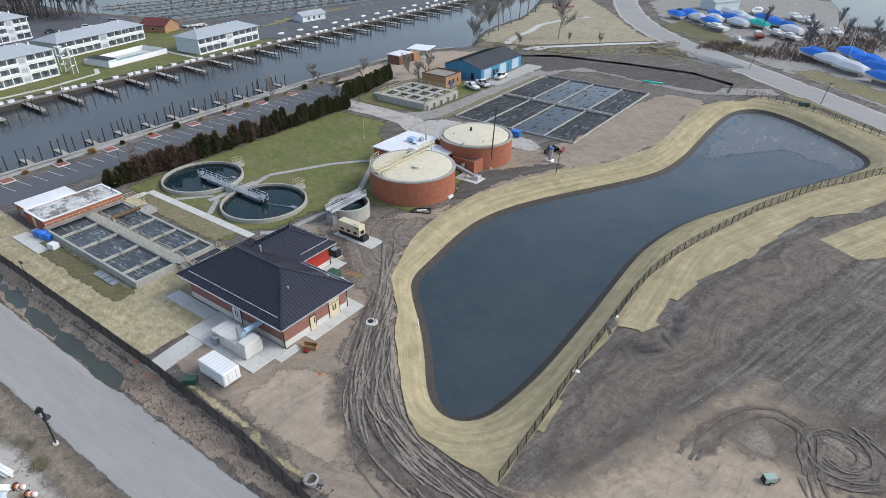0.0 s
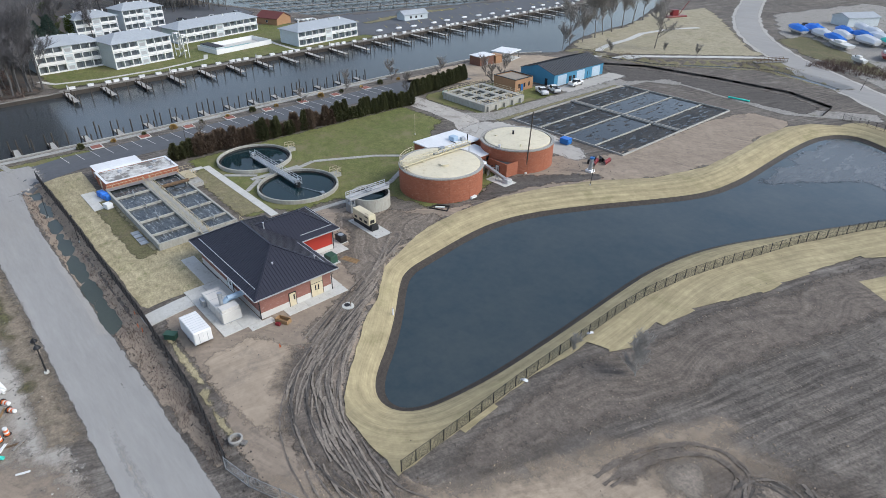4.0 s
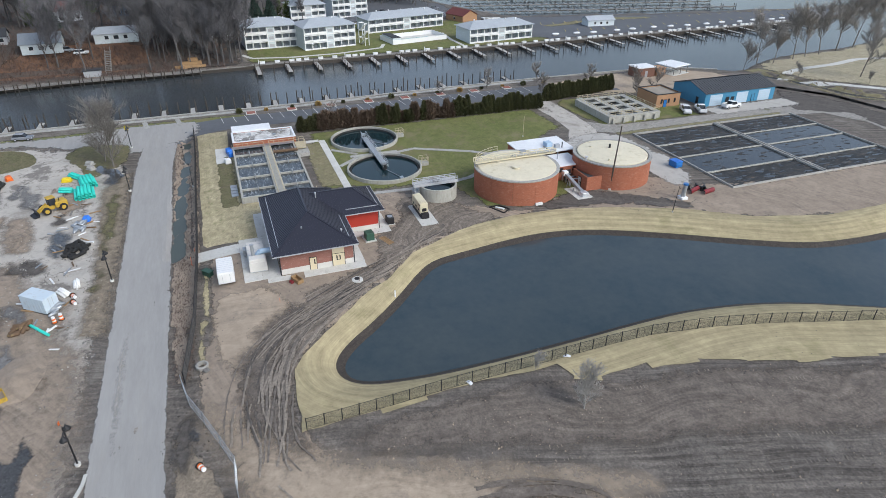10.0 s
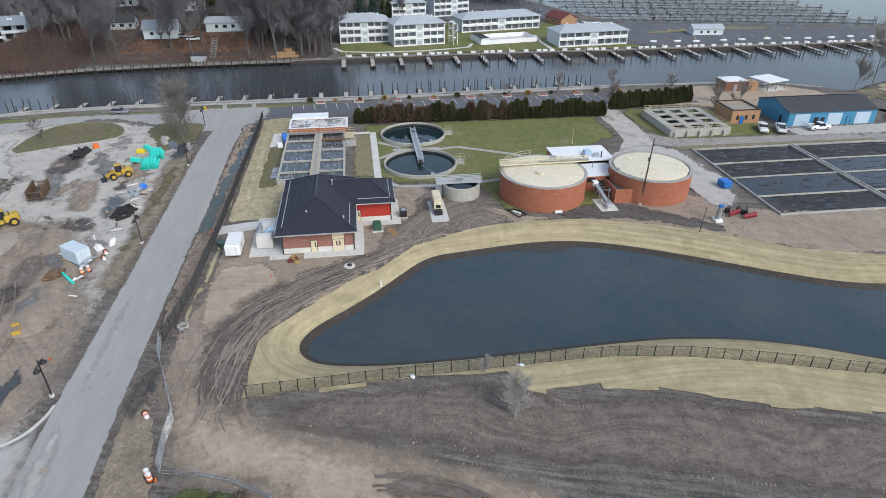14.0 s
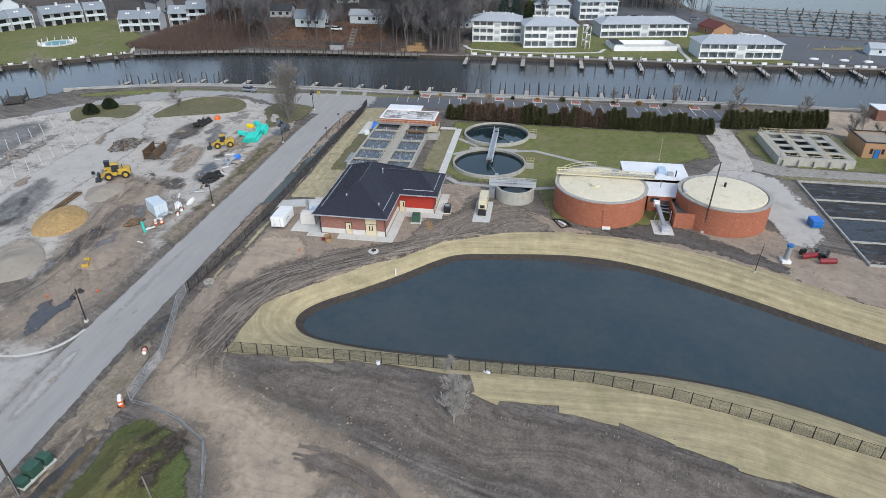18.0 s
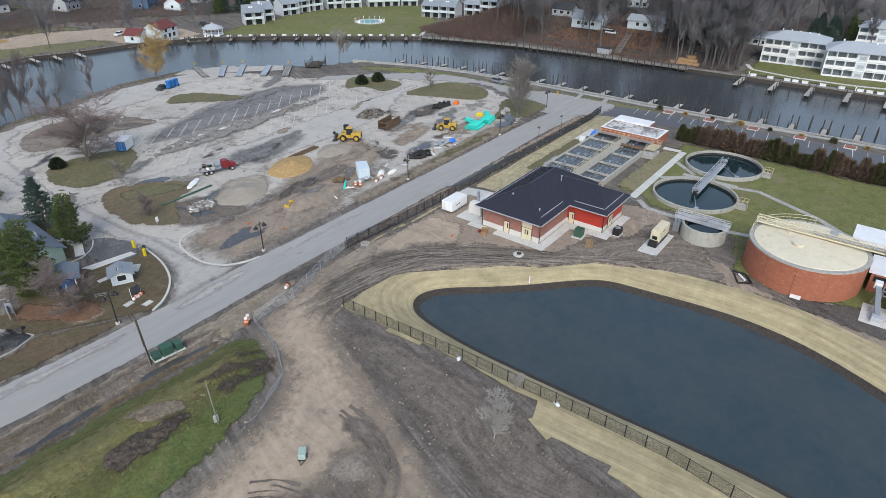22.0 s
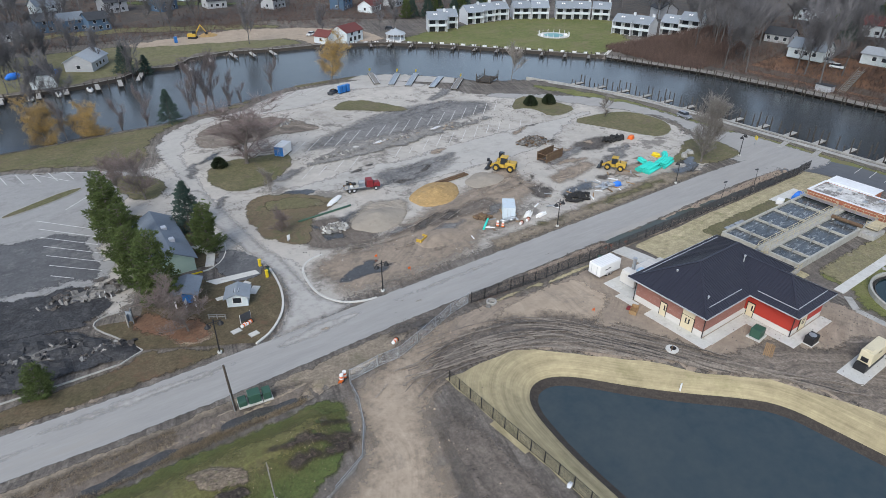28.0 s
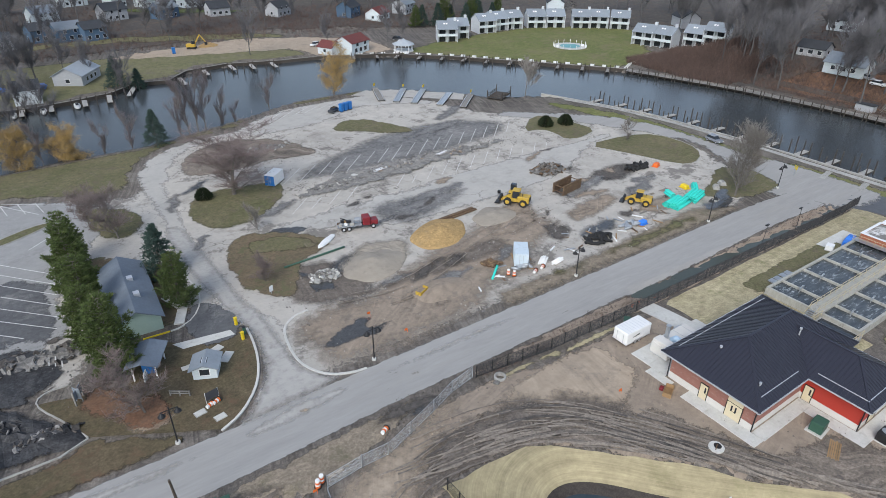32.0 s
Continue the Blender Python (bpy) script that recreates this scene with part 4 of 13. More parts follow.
def kerb(name, line, width=0.2, height=0.16, label="pale concrete kerb along the asphalt edge", mat="concrete"):
    pts = densify(line, 1.0, False)
    g = Geo()
    k = len(pts)
    rows = []
    for i, (x, y) in enumerate(pts):
        ax, ay = pts[max(i - 1, 0)]
        bx, by = pts[min(i + 1, k - 1)]
        d = math.hypot(bx - ax, by - ay) or 1
        nx, ny = -(by - ay) / d * width / 2, (bx - ax) / d * width / 2
        z = hz(x, y)
        rows.append([(x + nx, y + ny, z - 0.1), (x + nx, y + ny, z + height), (x - nx, y - ny, z + height), (x - nx, y - ny, z - 0.1)])
    g.v = [p for r in rows for p in r]
    g.f = [(4 * i + j, 4 * i + j + 1, 4 * i + j + 5, 4 * i + j + 4) for i in range(k - 1) for j in range(3)]
    g.f += [(0, 1, 2, 3), (4 * k - 1, 4 * k - 2, 4 * k - 3, 4 * k - 4)]
    return solid(name, g, M[mat], label, "kerb", "", "structure")

# ---- ground, one sheet to the horizon ----
def lines(*spans):
    out = []
    for a, b, st in spans:
        out += list(np.arange(a, b, st))
    return np.array(out + [spans[-1][1]])


GX = lines((-3000, -600, 300), (-600, -330, 15), (-330, -205, 5), (-205, -130, 1.5), (-130, 36, 1.0), (36, 150, 6), (150, 600, 30), (600, 3000, 300))
GY = lines((-3000, -600, 300), (-600, -240, 15), (-240, -165, 4), (-165, -85, 1.5), (-85, 15, 2.5), (15, 195, 1.0), (195, 250, 2), (250, 420, 6), (420, 900, 40), (900, 3000, 300))
gx, gy = np.meshgrid(GX, GY)
gz = land(gx.ravel(), gy.ravel())
nx_, ny_ = len(GX), len(GY)
ground_mesh = bpy.data.meshes.new("ground")
idx = (np.arange(ny_ - 1)[:, None] * nx_ + np.arange(nx_ - 1)[None, :]).ravel()
quads = np.column_stack([idx, idx + 1, idx + nx_ + 1, idx + nx_])
ground_mesh.from_pydata(np.column_stack([gx.ravel(), gy.ravel(), gz]).tolist(), [], quads.tolist())
ground_mesh.polygons.foreach_set("use_smooth", [True] * len(ground_mesh.polygons))


def field_material():
    """Tilled grey-brown soil: broad tone, streaks of passes along the slope, clods, damp spots."""
    m = tracked(surf("tilled_field_soil", (0.175, 0.152, 0.13), (0.1, 0.088, 0.078), 0.045, 1.4, 0.95, 0.9, c=(0.224, 0.202, 0.176), d=(0.252, 0.226, 0.192), dscale=0.4, dcut=0.6, dmax=0.6, dist=0.15, mixfine=0.5, sharp=0.8, grit=0.34), 17, 0.7, 4.0, 0.42, 0.85)
    return m


ground_mesh.materials.append(field_material())
ground = tagged(new("ground", ground_mesh), "bare grey-brown tilled soil with streaks and clods", "ground", "", "structure")

# ---- water ----
def water(name, outline, level, material, label, step=4.0):
    g = Geo()
    g.add([(x, y, level) for x, y in outline], [tuple(range(len(outline)))])
    me = g.mesh(name, material)
    bm = bmesh.new()
    bm.from_mesh(me)
    bmesh.ops.triangulate(bm, faces=bm.faces)
    for f in bm.faces:
        if f.normal.z < 0:
            f.normal_flip()
    bm.to_mesh(me)
    bm.free()
    return solid(name, me, material, label, "water", "", "structure")


def grow(poly, d):
    """An outline moved outward by d."""
    k = len(poly)
    area = sum(poly[i][0] * poly[(i + 1) % k][1] - poly[(i + 1) % k][0] * poly[i][1] for i in range(k))
    s = 1 if area > 0 else -1
    out = []
    for i in range(k):
        ax, ay = poly[i - 1]
        bx, by = poly[(i + 1) % k]
        e = math.hypot(bx - ax, by - ay) or 1
        out.append((poly[i][0] + s * d * (by - ay) / e, poly[i][1] - s * d * (bx - ax) / e))
    return out


water("water_pond", grow(POND, 2.2), -1.98, M["pond"], "still dark slate water of a new retention pond")
water("water_river", RIVER, -1.6, M["river"], "grey rippled river water between the docks")
water("water_marina", MARINA, -1.5, M["river"], "grey marina basin water")
ditch_water = ribbon(DITCH_W + [(-63, 22.5)], 3.3, 0, 2.0, 0.3, 2, level=-1.6)
solid("water_ditch", ditch_water, M["ditch"], "murky greenish water standing in a roadside ditch", "water", "", "structure")
solid("water_ditch_east", ribbon(DITCH_E, 3.4, 0, 2.0, 0.3, 4, level=-1.2), M["wet"], "dark water in a reedy ditch", "water", "", "structure")
solid("water_creek", ribbon(CREEK, 5.0, 0, 2.0, 0.5, 4, level=-0.95), M["river"], "narrow grey creek beside the park", "water", "", "structure")

# ---- ground covers ----
STRAW_OUT = [(-19.2, 36.9), (-19.6, 45.2), (-20.2, 56.3), (-19.4, 64.6), (-19.7, 68), (-17.2, 68.8), (-15.6, 72), (-15.9, 79), (-14.7, 85.5), (-10.2, 97), (-9.4, 102), (-3.7, 120), (2.7, 127.6),
             (7, 137), (11, 150), (12, 163), (5.5, 176), (-5, 184.5), (-19, 193.5), (-27, 195)]
rr7 = random.Random(7)
def stepped(outline, length=5.5, jog=0.55):
    """An edge of separate rolls: straight runs with small jogs between them."""
    pts = densify(outline, length, False)
    out = []
    for (ax, ay), (bx, by) in zip(pts, pts[1:]):
        d = math.hypot(bx - ax, by - ay) or 1
        o = rr7.uniform(-jog, jog)
        out += [(ax - (by - ay) / d * o, ay + (bx - ax) / d * o), (bx - (by - ay) / d * o, by + (bx - ax) / d * o)]
    return out
patch("straw_blanket_bank", MAT_IN[::-1] + [(-29, 194)] + stepped(STRAW_OUT[::-1]), M["straw"], 0.12, 1.2, 0.22, "pale straw erosion blanket pinned round the pond bank", "ground cover", hole=grow(POND, 0.95))
patch("straw_blanket_slope", [(-1.6, 111.3), (4.6, 107.8), (9, 112), (16, 124), (18, 138), (11, 136), (5, 125)], M["straw"], 0.07, 1.6, 0.2, "pale straw erosion blanket on bare soil", "ground cover", seed=3)
patch("pond_shallows", chaikin([(-32.2, 139), (-32.8, 152), (-33, 168), (-32, 181), (-27.5, 188), (-19, 184), (-10, 176), (-3, 169), (2.4, 161.5), (-0.5, 153), (-6, 152), (-13, 157), (-21, 151), (-26, 142)], 1),
      M["mudflat"], 0, 2.0, 3.0, "shallow silty pond bed with pale streaks", "mud", level=-1.955, seed=8)
patch("pond_rim", grow(POND, 2.4), M["mudrim"], 0.09, 0.9, 0.3, "dark wet mud rim at the water line", "mud", hole=grow(POND, -0.3), seed=2)
yard = chaikin([(-29, 24.3), (-45, 26.6), (-66, 27), (-66, 36), (-78, 53), (-78, 66), (-69, 72), (-66, 77), (-60.5, 85), (-61.5, 97), (-70, 117), (-57, 124), (-56, 181), (-42, 184), (-38.5, 178), (-40, 165), (-38.5, 152), (-38.8, 136),
                (-43, 122.7), (-50, 112), (-55, 100), (-58, 88), (-58, 78), (-54, 65), (-47, 55), (-40, 46), (-33, 38.8), (-27, 36.8), (-20, 36.6), (-14, 40), (-6, 36), (-9, 30), (-18, 28)], 1)
patch("dark_soil_band", chaikin([(-18.5, 40), (-19.4, 60), (-18, 68), (-14.6, 74), (-14, 85), (-9, 98), (-3, 119), (4, 128), (10, 124), (4, 102), (-2, 84), (-6.2, 66), (-8.3, 59.5), (-10.4, 54.5), (-11.6, 50), (-12.9, 43.8), (-16.2, 39.2)], 1), M["damp"], 0.05, 1.5, 0.8, "damp dark soil along the blanket's edge", "ground", seed=131, fade=1.6)
patch("tan_haul_lane", chaikin([(-13, 46), (-9, 56), (-4, 66), (-1.5, 70), (1, 70), (0.5, 64), (-5, 54), (-9, 46)], 1), M["sandy"], 0.06, 1.5, 0.8, "tan lane where machines crossed the soil", "ground", seed=132, fade=2.6)
patch("dirt_yard", yard, M["dirt"], 0.03, 2.0, 0.8, "trampled tan dirt of the works yard", "ground", seed=5)
patch("muddy_yard", chaikin([(-52, 53), (-62, 53), (-64, 60), (-72, 60), (-76, 66), (-66, 76), (-60, 80), (-57, 74), (-54, 64), (-47, 54), (-40, 46), (-33, 39), (-24, 37), (-19, 38), (-14, 38), (-20, 30), (-30, 28.6), (-40, 32), (-47, 39), (-51, 47)], 1), M["churn"], 0.055, 1.5, 1.6, "churned grey mud with wheel ruts", "ground", seed=6)
patch("damp_track", chaikin([(-60, 84), (-64.5, 92), (-66, 100), (-60, 108), (-52, 118), (-50, 114), (-56, 103), (-58.5, 92)], 1), M["mud"], 0.08, 2.0, 0.6, "dark damp dirt track beside the tanks", "ground", seed=16)
patch("sandy_access", chaikin([(-30, 22.5), (-19, 26), (-9.5, 29.2), (-6.8, 33), (-4.4, 40.4), (0, 43.6), (6.6, 45.6), (14, 46.6), (26, 48.5), (28, 58), (14, 67), (2, 68), (-1.6, 65.2), (-4.6, 62), (-7.7, 57.4), (-11, 51.5), (-12.1, 47.5), (-16.2, 39.5), (-20, 34), (-27, 29)], 1), M["sandy"], 0.07, 1.5, 1.2, "pale sandy construction access track", "ground", seed=7, fade=4.0)
patch("sandy_fan", chaikin([(-33, 27), (-44, 27), (-52, 28), (-50, 37), (-44, 40), (-38, 36), (-32, 31)], 1), M["sandy"], 0.075, 2.0, 1.2, "pale sandy patch near the fence", "ground", seed=9)
patch("tan_field_edge", chaikin([(2, 48), (14, 47), (30, 50), (34, 60), (20, 64), (4, 60)], 1), M["dirt"], 0.04, 3.0, 1.5, "paler dry dirt", "ground", seed=12)
patch("plant_lawn", [(-118, 51), (-117.5, 115), (-100, 115.5), (-95, 106), (-88, 103), (-70, 103), (-63, 96), (-61.5, 85), (-63, 77), (-70, 76), (-77, 73), (-78, 57.5), (-82, 56), (-82, 50), (-105, 50), (-112, 52)],
      M["lawn"], 0.05, 2.5, 0.5, "patchy green winter lawn between the tanks", "lawn", seed=10)
patch("lawn_by_basins", [(-110, 50), (-84, 49), (-81, 56), (-111, 56.5)], M["lawn_dry"], 0.075, 2.0, 0.4, "thin dormant grass beside the basins", "lawn", seed=11)
patch("seeded_strip", [(-127, 26.9), (-68, 26.9), (-66.8, 27.5), (-66.4, 33.2), (-66.8, 37), (-73, 37), (-74.5, 50), (-82, 50), (-82, 34.5), (-110, 34.5), (-112, 33.5), (-126, 34)], M["straw_green"], 0.05, 2.0, 0.25, "seeded straw blanket along the fence", "ground cover", seed=13)
patch("basin_side_lawn", [(-108, 30.5), (-80, 30), (-79.5, 35), (-108, 34.8)], M["olive"], 0.08, 1.5, 0.6, "thin grass strip beside the basin wall", "lawn", seed=14)
patch("fence_straw_strip", [(-33, 26.2), (-33.5, 24.9), (-64, 26.8), (-64, 28.0), (-45, 27.5)], M["straw_green"], 0.1, 1.0, 0.3, "narrow straw strip inside the fence", "ground cover", seed=15)
MOUND = chaikin([(27, 35.5), (31, 30), (24.6, 29.6), (14.2, 29.2), (4, 29.8), (-5, 29.6), (-8.2, 31.4), (-7.2, 37), (-3.7, 40.7), (2.9, 43.6), (8, 45.4), (14, 46), (40, 48), (70, 40), (70, 30)], 1)
patch("mound_grass", MOUND, M["lawn_green"], 0.08, 1.2, 0.9, "mown green grass on a low mound", "lawn", seed=17)
patch("mound_yellow_grass", chaikin([(44, 30.4), (28, 29.8), (14, 29.4), (4, 30.0), (-5, 30.0), (-8, 32), (-6, 37), (-1, 40), (6, 41), (12, 42), (18, 42.4), (24, 42), (32, 42.5), (44, 42)], 1), M["mound_turf"], 0.11, 1.2, 0.6, "patchy olive and brown grass on the mound", "lawn", seed=18, fade=4.5)
patch("mulch_bed", chaikin([(11.9, 32.8), (8.3, 33.5), (5.0, 37.4), (5.8, 39.5), (9.4, 38.4), (11.6, 36.2)], 1), M["drybrush"], 0.2, 0.5, 0.7, "dry tan brush heap on the grass", "mulch", seed=19, lump=0.6)
patch("mulch_bed_dark", chaikin([(16.9, 39.6), (15.0, 37.7), (11.4, 37.4), (6.6, 38.4), (5.6, 40.5), (10.1, 41.1), (13.0, 41.4), (16.2, 41.4)], 1), M["mulch"], 0.22, 0.5, 0.7, "dark brown bark mulch heap on the grass", "mulch", seed=33, lump=0.8)
patch("mulch_bed_dry", chaikin([(26, 38.2), (22.9, 39), (21.4, 41.8), (24.5, 42.4), (27, 40.6)], 1), M["mulch"], 0.17, 0.6, 0.7, "dark brushy bed in the grass", "mulch", seed=20, lump=0.6)
for i, (x, y, a, b, r) in enumerate(((-4.6, 35.4, 2.6, 0.8, -8), (-1.6, 36.6, 4.6, 0.9, -10), (-4.0, 37.5, 3.2, 0.7, -14), (0.6, 38.3, 2.6, 0.9, -6), (-2.4, 38.9, 3.0, 0.6, -12), (2.4, 36.2, 1.7, 0.5, -20))):
    ca, sa = math.cos(radians(r)), math.sin(radians(r))
    patch("mulch_strip", [(x + a * math.cos(k * 0.3927) * ca - b * math.sin(k * 0.3927) * sa, y + a * math.cos(k * 0.3927) * sa + b * math.sin(k * 0.3927) * ca) for k in range(16)], M["mulch"], 0.16 + 0.004 * i, 0.4, 1.1, "dark strip of bark mulch on the grass", "mulch", group="mulch strips", seed=160 + i, lump=0.5, fade=0.6)
patch("road_verge_south", [(-30, 22.2), (-20, 22.2), (0, 23.2), (30, 22.6), (70, 22), (70, 29), (30, 29.5), (14, 28.8), (0, 29.4), (-8, 29.4), (-18, 27)], M["verge"], 0.035, 0.9, 0.5, "muddy road verge with a reedy ditch", "ground", seed=22)
patch("verge_mud", chaikin([(-7, 25.4), (-3, 23.6), (10, 23.8), (40, 23.2), (70, 22.6), (70, 29), (30, 29.4), (10, 29), (-2, 29.2), (-6, 28)], 1), M["damp"], 0.06, 1.0, 0.9, "damp brown mud beside the reedy ditch", "ground", seed=172, fade=1.8)
patch("river_lawn", [(-122, 11.5), (-126, 28), (-130, 40), (-141.5, 40), (-142, 14), (-139, 0), (-139, -30), (-134, -52), (-128, -64), (-124, -62), (-130, -40), (-134, -10), (-130, 8)], M["lawn"], 0.04, 2.5, 0.4, "thin riverside grass", "lawn", seed=23)

patch("ditch_bank", [(-127, 21.4), (-90, 21.3), (-60, 21.6), (-33, 21.8), (-33, 24.6), (-64, 26.6), (-127, 27.2)], M["dirt"], 0.05, 1.2, 0.5, "trampled brown bank of the roadside ditch", "ground", seed=27)

# ---- roads ----
ROAD = [(-125, 18.6), (-110, 17.4), (-80, 17.8), (-49, 18.0), (-21, 17.9), (-5, 18.6), (12, 18.6), (30, 17.4), (70, 14), (160, 6)]
solid("road", ribbon(chaikin(ROAD, 2, False), 8.2, 0.09, 1.0, 0.2, 3, soft=True), M["road"], "worn grey asphalt street without markings", "road", "", "structure")
solid("road_riverside", ribbon([(-126, 17), (-131, 24), (-133.5, 34), (-134, 60), (-134.5, 100), (-134.5, 132), (-131, 150)], 11.0, 0.07, 2.0, 0.2, 4), M["tar"], "dark asphalt riverside drive with parking bays", "road", "", "structure")
patch("river_junction", chaikin([(-118, 14), (-122, 22), (-128, 29), (-139, 30), (-141, 15), (-138, -2), (-139, -24), (-134, -40), (-126, -52), (-116, -60), (-108, -66), (-104, -60), (-114, -52), (-123, -40), (-128, -28), (-132, -16), (-128, -4), (-121, 6)], 1), M["road"], 0.085, 3.0, 0.3, "pale asphalt junction by the river", "pavement", seed=24)
solid("road_plant", ribbon([(-128, 119), (-110, 119.5), (-97, 118.5), (-86, 112), (-78, 108)], 7.5, 0.09, 2.0, 0.4, 6, soft=True), M["lot"], "cracked grey plant driveway", "road", "", "structure")
solid("road_plant_north", ribbon([(-100, 119), (-94, 128), (-93, 150), (-92.5, 175), (-90, 190), (-78, 196), (-45, 190), (-25, 203)], 7.5, 0.075, 2.0, 0.6, 7, soft=True), M["gravel"], "gravel service track", "road", "", "structure")
patch("plant_apron", chaikin([(-96, 118), (-90, 107), (-84, 103), (-78, 106), (-72, 116), (-60, 117), (-57.5, 121), (-66, 127), (-90, 127.5)], 1), M["lot_pale"], 0.105, 2.5, 0.6, "pale worn asphalt yard between the tanks", "pavement", seed=25)
patch("blue_building_apron", [(-102, 158), (-94, 158), (-93, 190), (-103, 190)], M["lot_pale"], 0.1, 3.0, 0.4, "pale concrete apron before the garage", "pavement", seed=26)
ROAD_E = chaikin([(-150, 400), (-128, 342), (-112, 308), (-95, 280), (-72, 253), (-51, 236), (-23, 212), (2.5, 188.5), (40, 152), (90, 100)], 2, False)
solid("road_east", ribbon(ROAD_E, 10.5, 0.09, 3.0, 0.4, 8, soft=True), M["road"], "wide grey asphalt road past the boat yard", "road", "", "structure")
solid("road_east_shoulder", ribbon(ROAD_E, 13.5, 0.05, 3.0, 1.2, 9, soft=True), M["lot_pale"], "dusty gravel shoulder", "road", "", "structure")

for i, (x, y, a, b, r) in enumerate(((12, 16.3, 12, 0.9, -2), (-36, 16.3, 12, 0.6, 0), (-12, 16.4, 7, 1.2, 4), (32, 17.4, 10, 0.6, -3))):
    ca, sa = math.cos(radians(r)), math.sin(radians(r))
    patch("road_streak", [(x + a * math.cos(k * 0.2618) * ca - b * math.sin(k * 0.2618) * sa, y + a * math.cos(k * 0.2618) * sa + b * math.sin(k * 0.2618) * ca) for k in range(24)], M["road_dust"], 0.1205, 0.6, 0.3, "pale dust worn along the street", "road", seed=140 + i, fade=0.8)
for i, (x, y, a, b) in enumerate(((-24.5, 17.0, 1.6, 0.6), (-27.5, 18.6, 1.1, 0.5), (-22, 19.2, 1.4, 0.5), (-40, 16.2, 1.8, 0.4), (-12.5, 16.6, 1.6, 0.6), (-53, 19.6, 1.5, 0.4))):
    patch("road_patch", [(x + a * math.cos(k * 0.63), y + b * math.sin(k * 0.63)) for k in range(10)], M["sandy"], 0.125, 0.4, 0.3, "sandy dirt filling a worn spot in the street", "road", seed=100 + i)

# ---- parking lot under reconstruction ----
LOT = [(-112, 13.6), (-121, 8), (-130, -4), (-133, -22), (-129, -38), (-121, -52), (-110, -62), (-104, -70), (-100, -84), (-88, -102), (-75.6, -103), (-56.5, -101.5), (-45, -96.5), (-39.8, -91),
       (-26, -89.3), (-16.7, -83.6), (-11.3, -76), (-8.2, -63), (-7.4, -61), (3.4, -66.5), (14.9, -72.5), (30, -80), (80, -80), (80, -4), (34, 6), (29, 4), (23.5, -1.5), (15, -3), (8, -1), (6, -8), (-1.6, -17), (-7, -7), (-12, -1), (-11.6, 4.7), (-9.7, 9.3), (-6.4, 13.1), (-4, 14.9), (-14, 14.6), (-21, 14.2), (-46, 14.4), (-80, 14.4)]
patch("parking_lot", LOT, M["lot"], 0.05, 4.0, 0.4, "cracked and patched asphalt parking lot under reconstruction", "parking lot", seed=30)
patch("lot_road_sweep", chaikin([(-8.2, -63), (-11.3, -76), (-16.7, -83.5), (-26, -89), (-39.8, -90.5), (-45, -96), (-56, -101), (-75, -102.5), (-88, -101.5), (-100, -84), (-98, -78), (-86, -88), (-74, -90), (-66, -84.5), (-58, -82), (-46, -81), (-35, -85.8), (-24, -81), (-18.8, -71), (-16, -61.8), (-15, -46), (-13.5, -40), (-14, -30), (-13, -15), (-16, -4), (-22, -4), (-16, 3), (-15.6, 10), (-18, 14), (-4, 14.9), (-9.7, 9.3), (-11.8, 4.7), (-12.4, -2), (-8, -12), (-7.5, -28), (-9, -42), (-9.5, -52)], 1), M["lot_pale"], 0.085, 3.0, 0.3, "pale swept asphalt drive round the lot", "pavement", seed=31)
patch("lot_aisle", chaikin([(-20, -33), (-30, -27), (-44, -19), (-60, -17), (-80, -18), (-96, -20), (-109, -29), (-123, -31), (-121, -36), (-110, -33), (-98, -35), (-70, -33.5), (-45, -33.5), (-30, -33)], 1), M["lot_pale"], 0.09, 3.0, 0.5, "pale asphalt aisle", "pavement", seed=32)
patch("drive_mouth", chaikin([(-2.5, 15.4), (-6.5, 13.4), (-9.9, 9.4), (-11.7, 4.7), (-12.4, -2), (-10.4, -12), (-9.2, -26), (-8.6, -42), (-13.4, -42), (-13.8, -28), (-14.4, -12), (-16, -4), (-15.4, 6), (-16.4, 10.6), (-20, 14.6)], 1), M["road_dust"], 0.105, 1.2, 0.0, "smooth grey asphalt drive into the lot", "road", seed=82, fade=1.2)
patch("stall_field_dark", chaikin([(-34, -46.5), (-94, -45.6), (-107, -56), (-94, -66), (-80, -68), (-66, -66), (-54, -60), (-45, -57)], 1), M["lot_dark"], 0.085, 3.0, 0.6, "dark asphalt of the marked stalls", "pavement", seed=33, fade=4.0)
patch("broken_strip", chaikin([(-35, -38.5), (-46, -37.6), (-60, -38), (-76, -41), (-96, -42), (-98, -45.6), (-80, -47.4), (-62, -48.4), (-46, -48.6), (-36, -43)], 1), M["rubble"], 0.12, 0.7, 2.0, "strip of torn-up asphalt and rubble", "rubble", seed=34, lump=0.6)
for i, (x, y, a, b) in enumerate(((-52.2, -45.2, 2.3, 1.1), (-68.6, -45.9, 2.6, 0.9), (-78, -44.6, 1.2, 0.6))):
    patch("white_fill", [(x + a * math.cos(k * 0.524), y + b * math.sin(k * 0.524)) for k in range(12)], M["concrete"], 0.16, 0.5, 0.7, "spill of white crushed fill on torn asphalt", "rubble", seed=150 + i, lump=0.7)
patch("box_mud", chaikin([(-80, -9.6), (-84, -16.4), (-92, -16.6), (-90, -9.4)], 1), M["mud"], 0.121, 0.8, 1.0, "dark mud round the trench box", "stain", seed=173, fade=1.2)
patch("wet_smear", chaikin([(-67.2, -2), (-72.4, -4), (-74, 0), (-70.6, 3.6), (-67.6, 3)], 1), M["mud"], 0.1225, 0.8, 1.4, "dark wet smear on the work area", "stain", seed=174, fade=1.2)
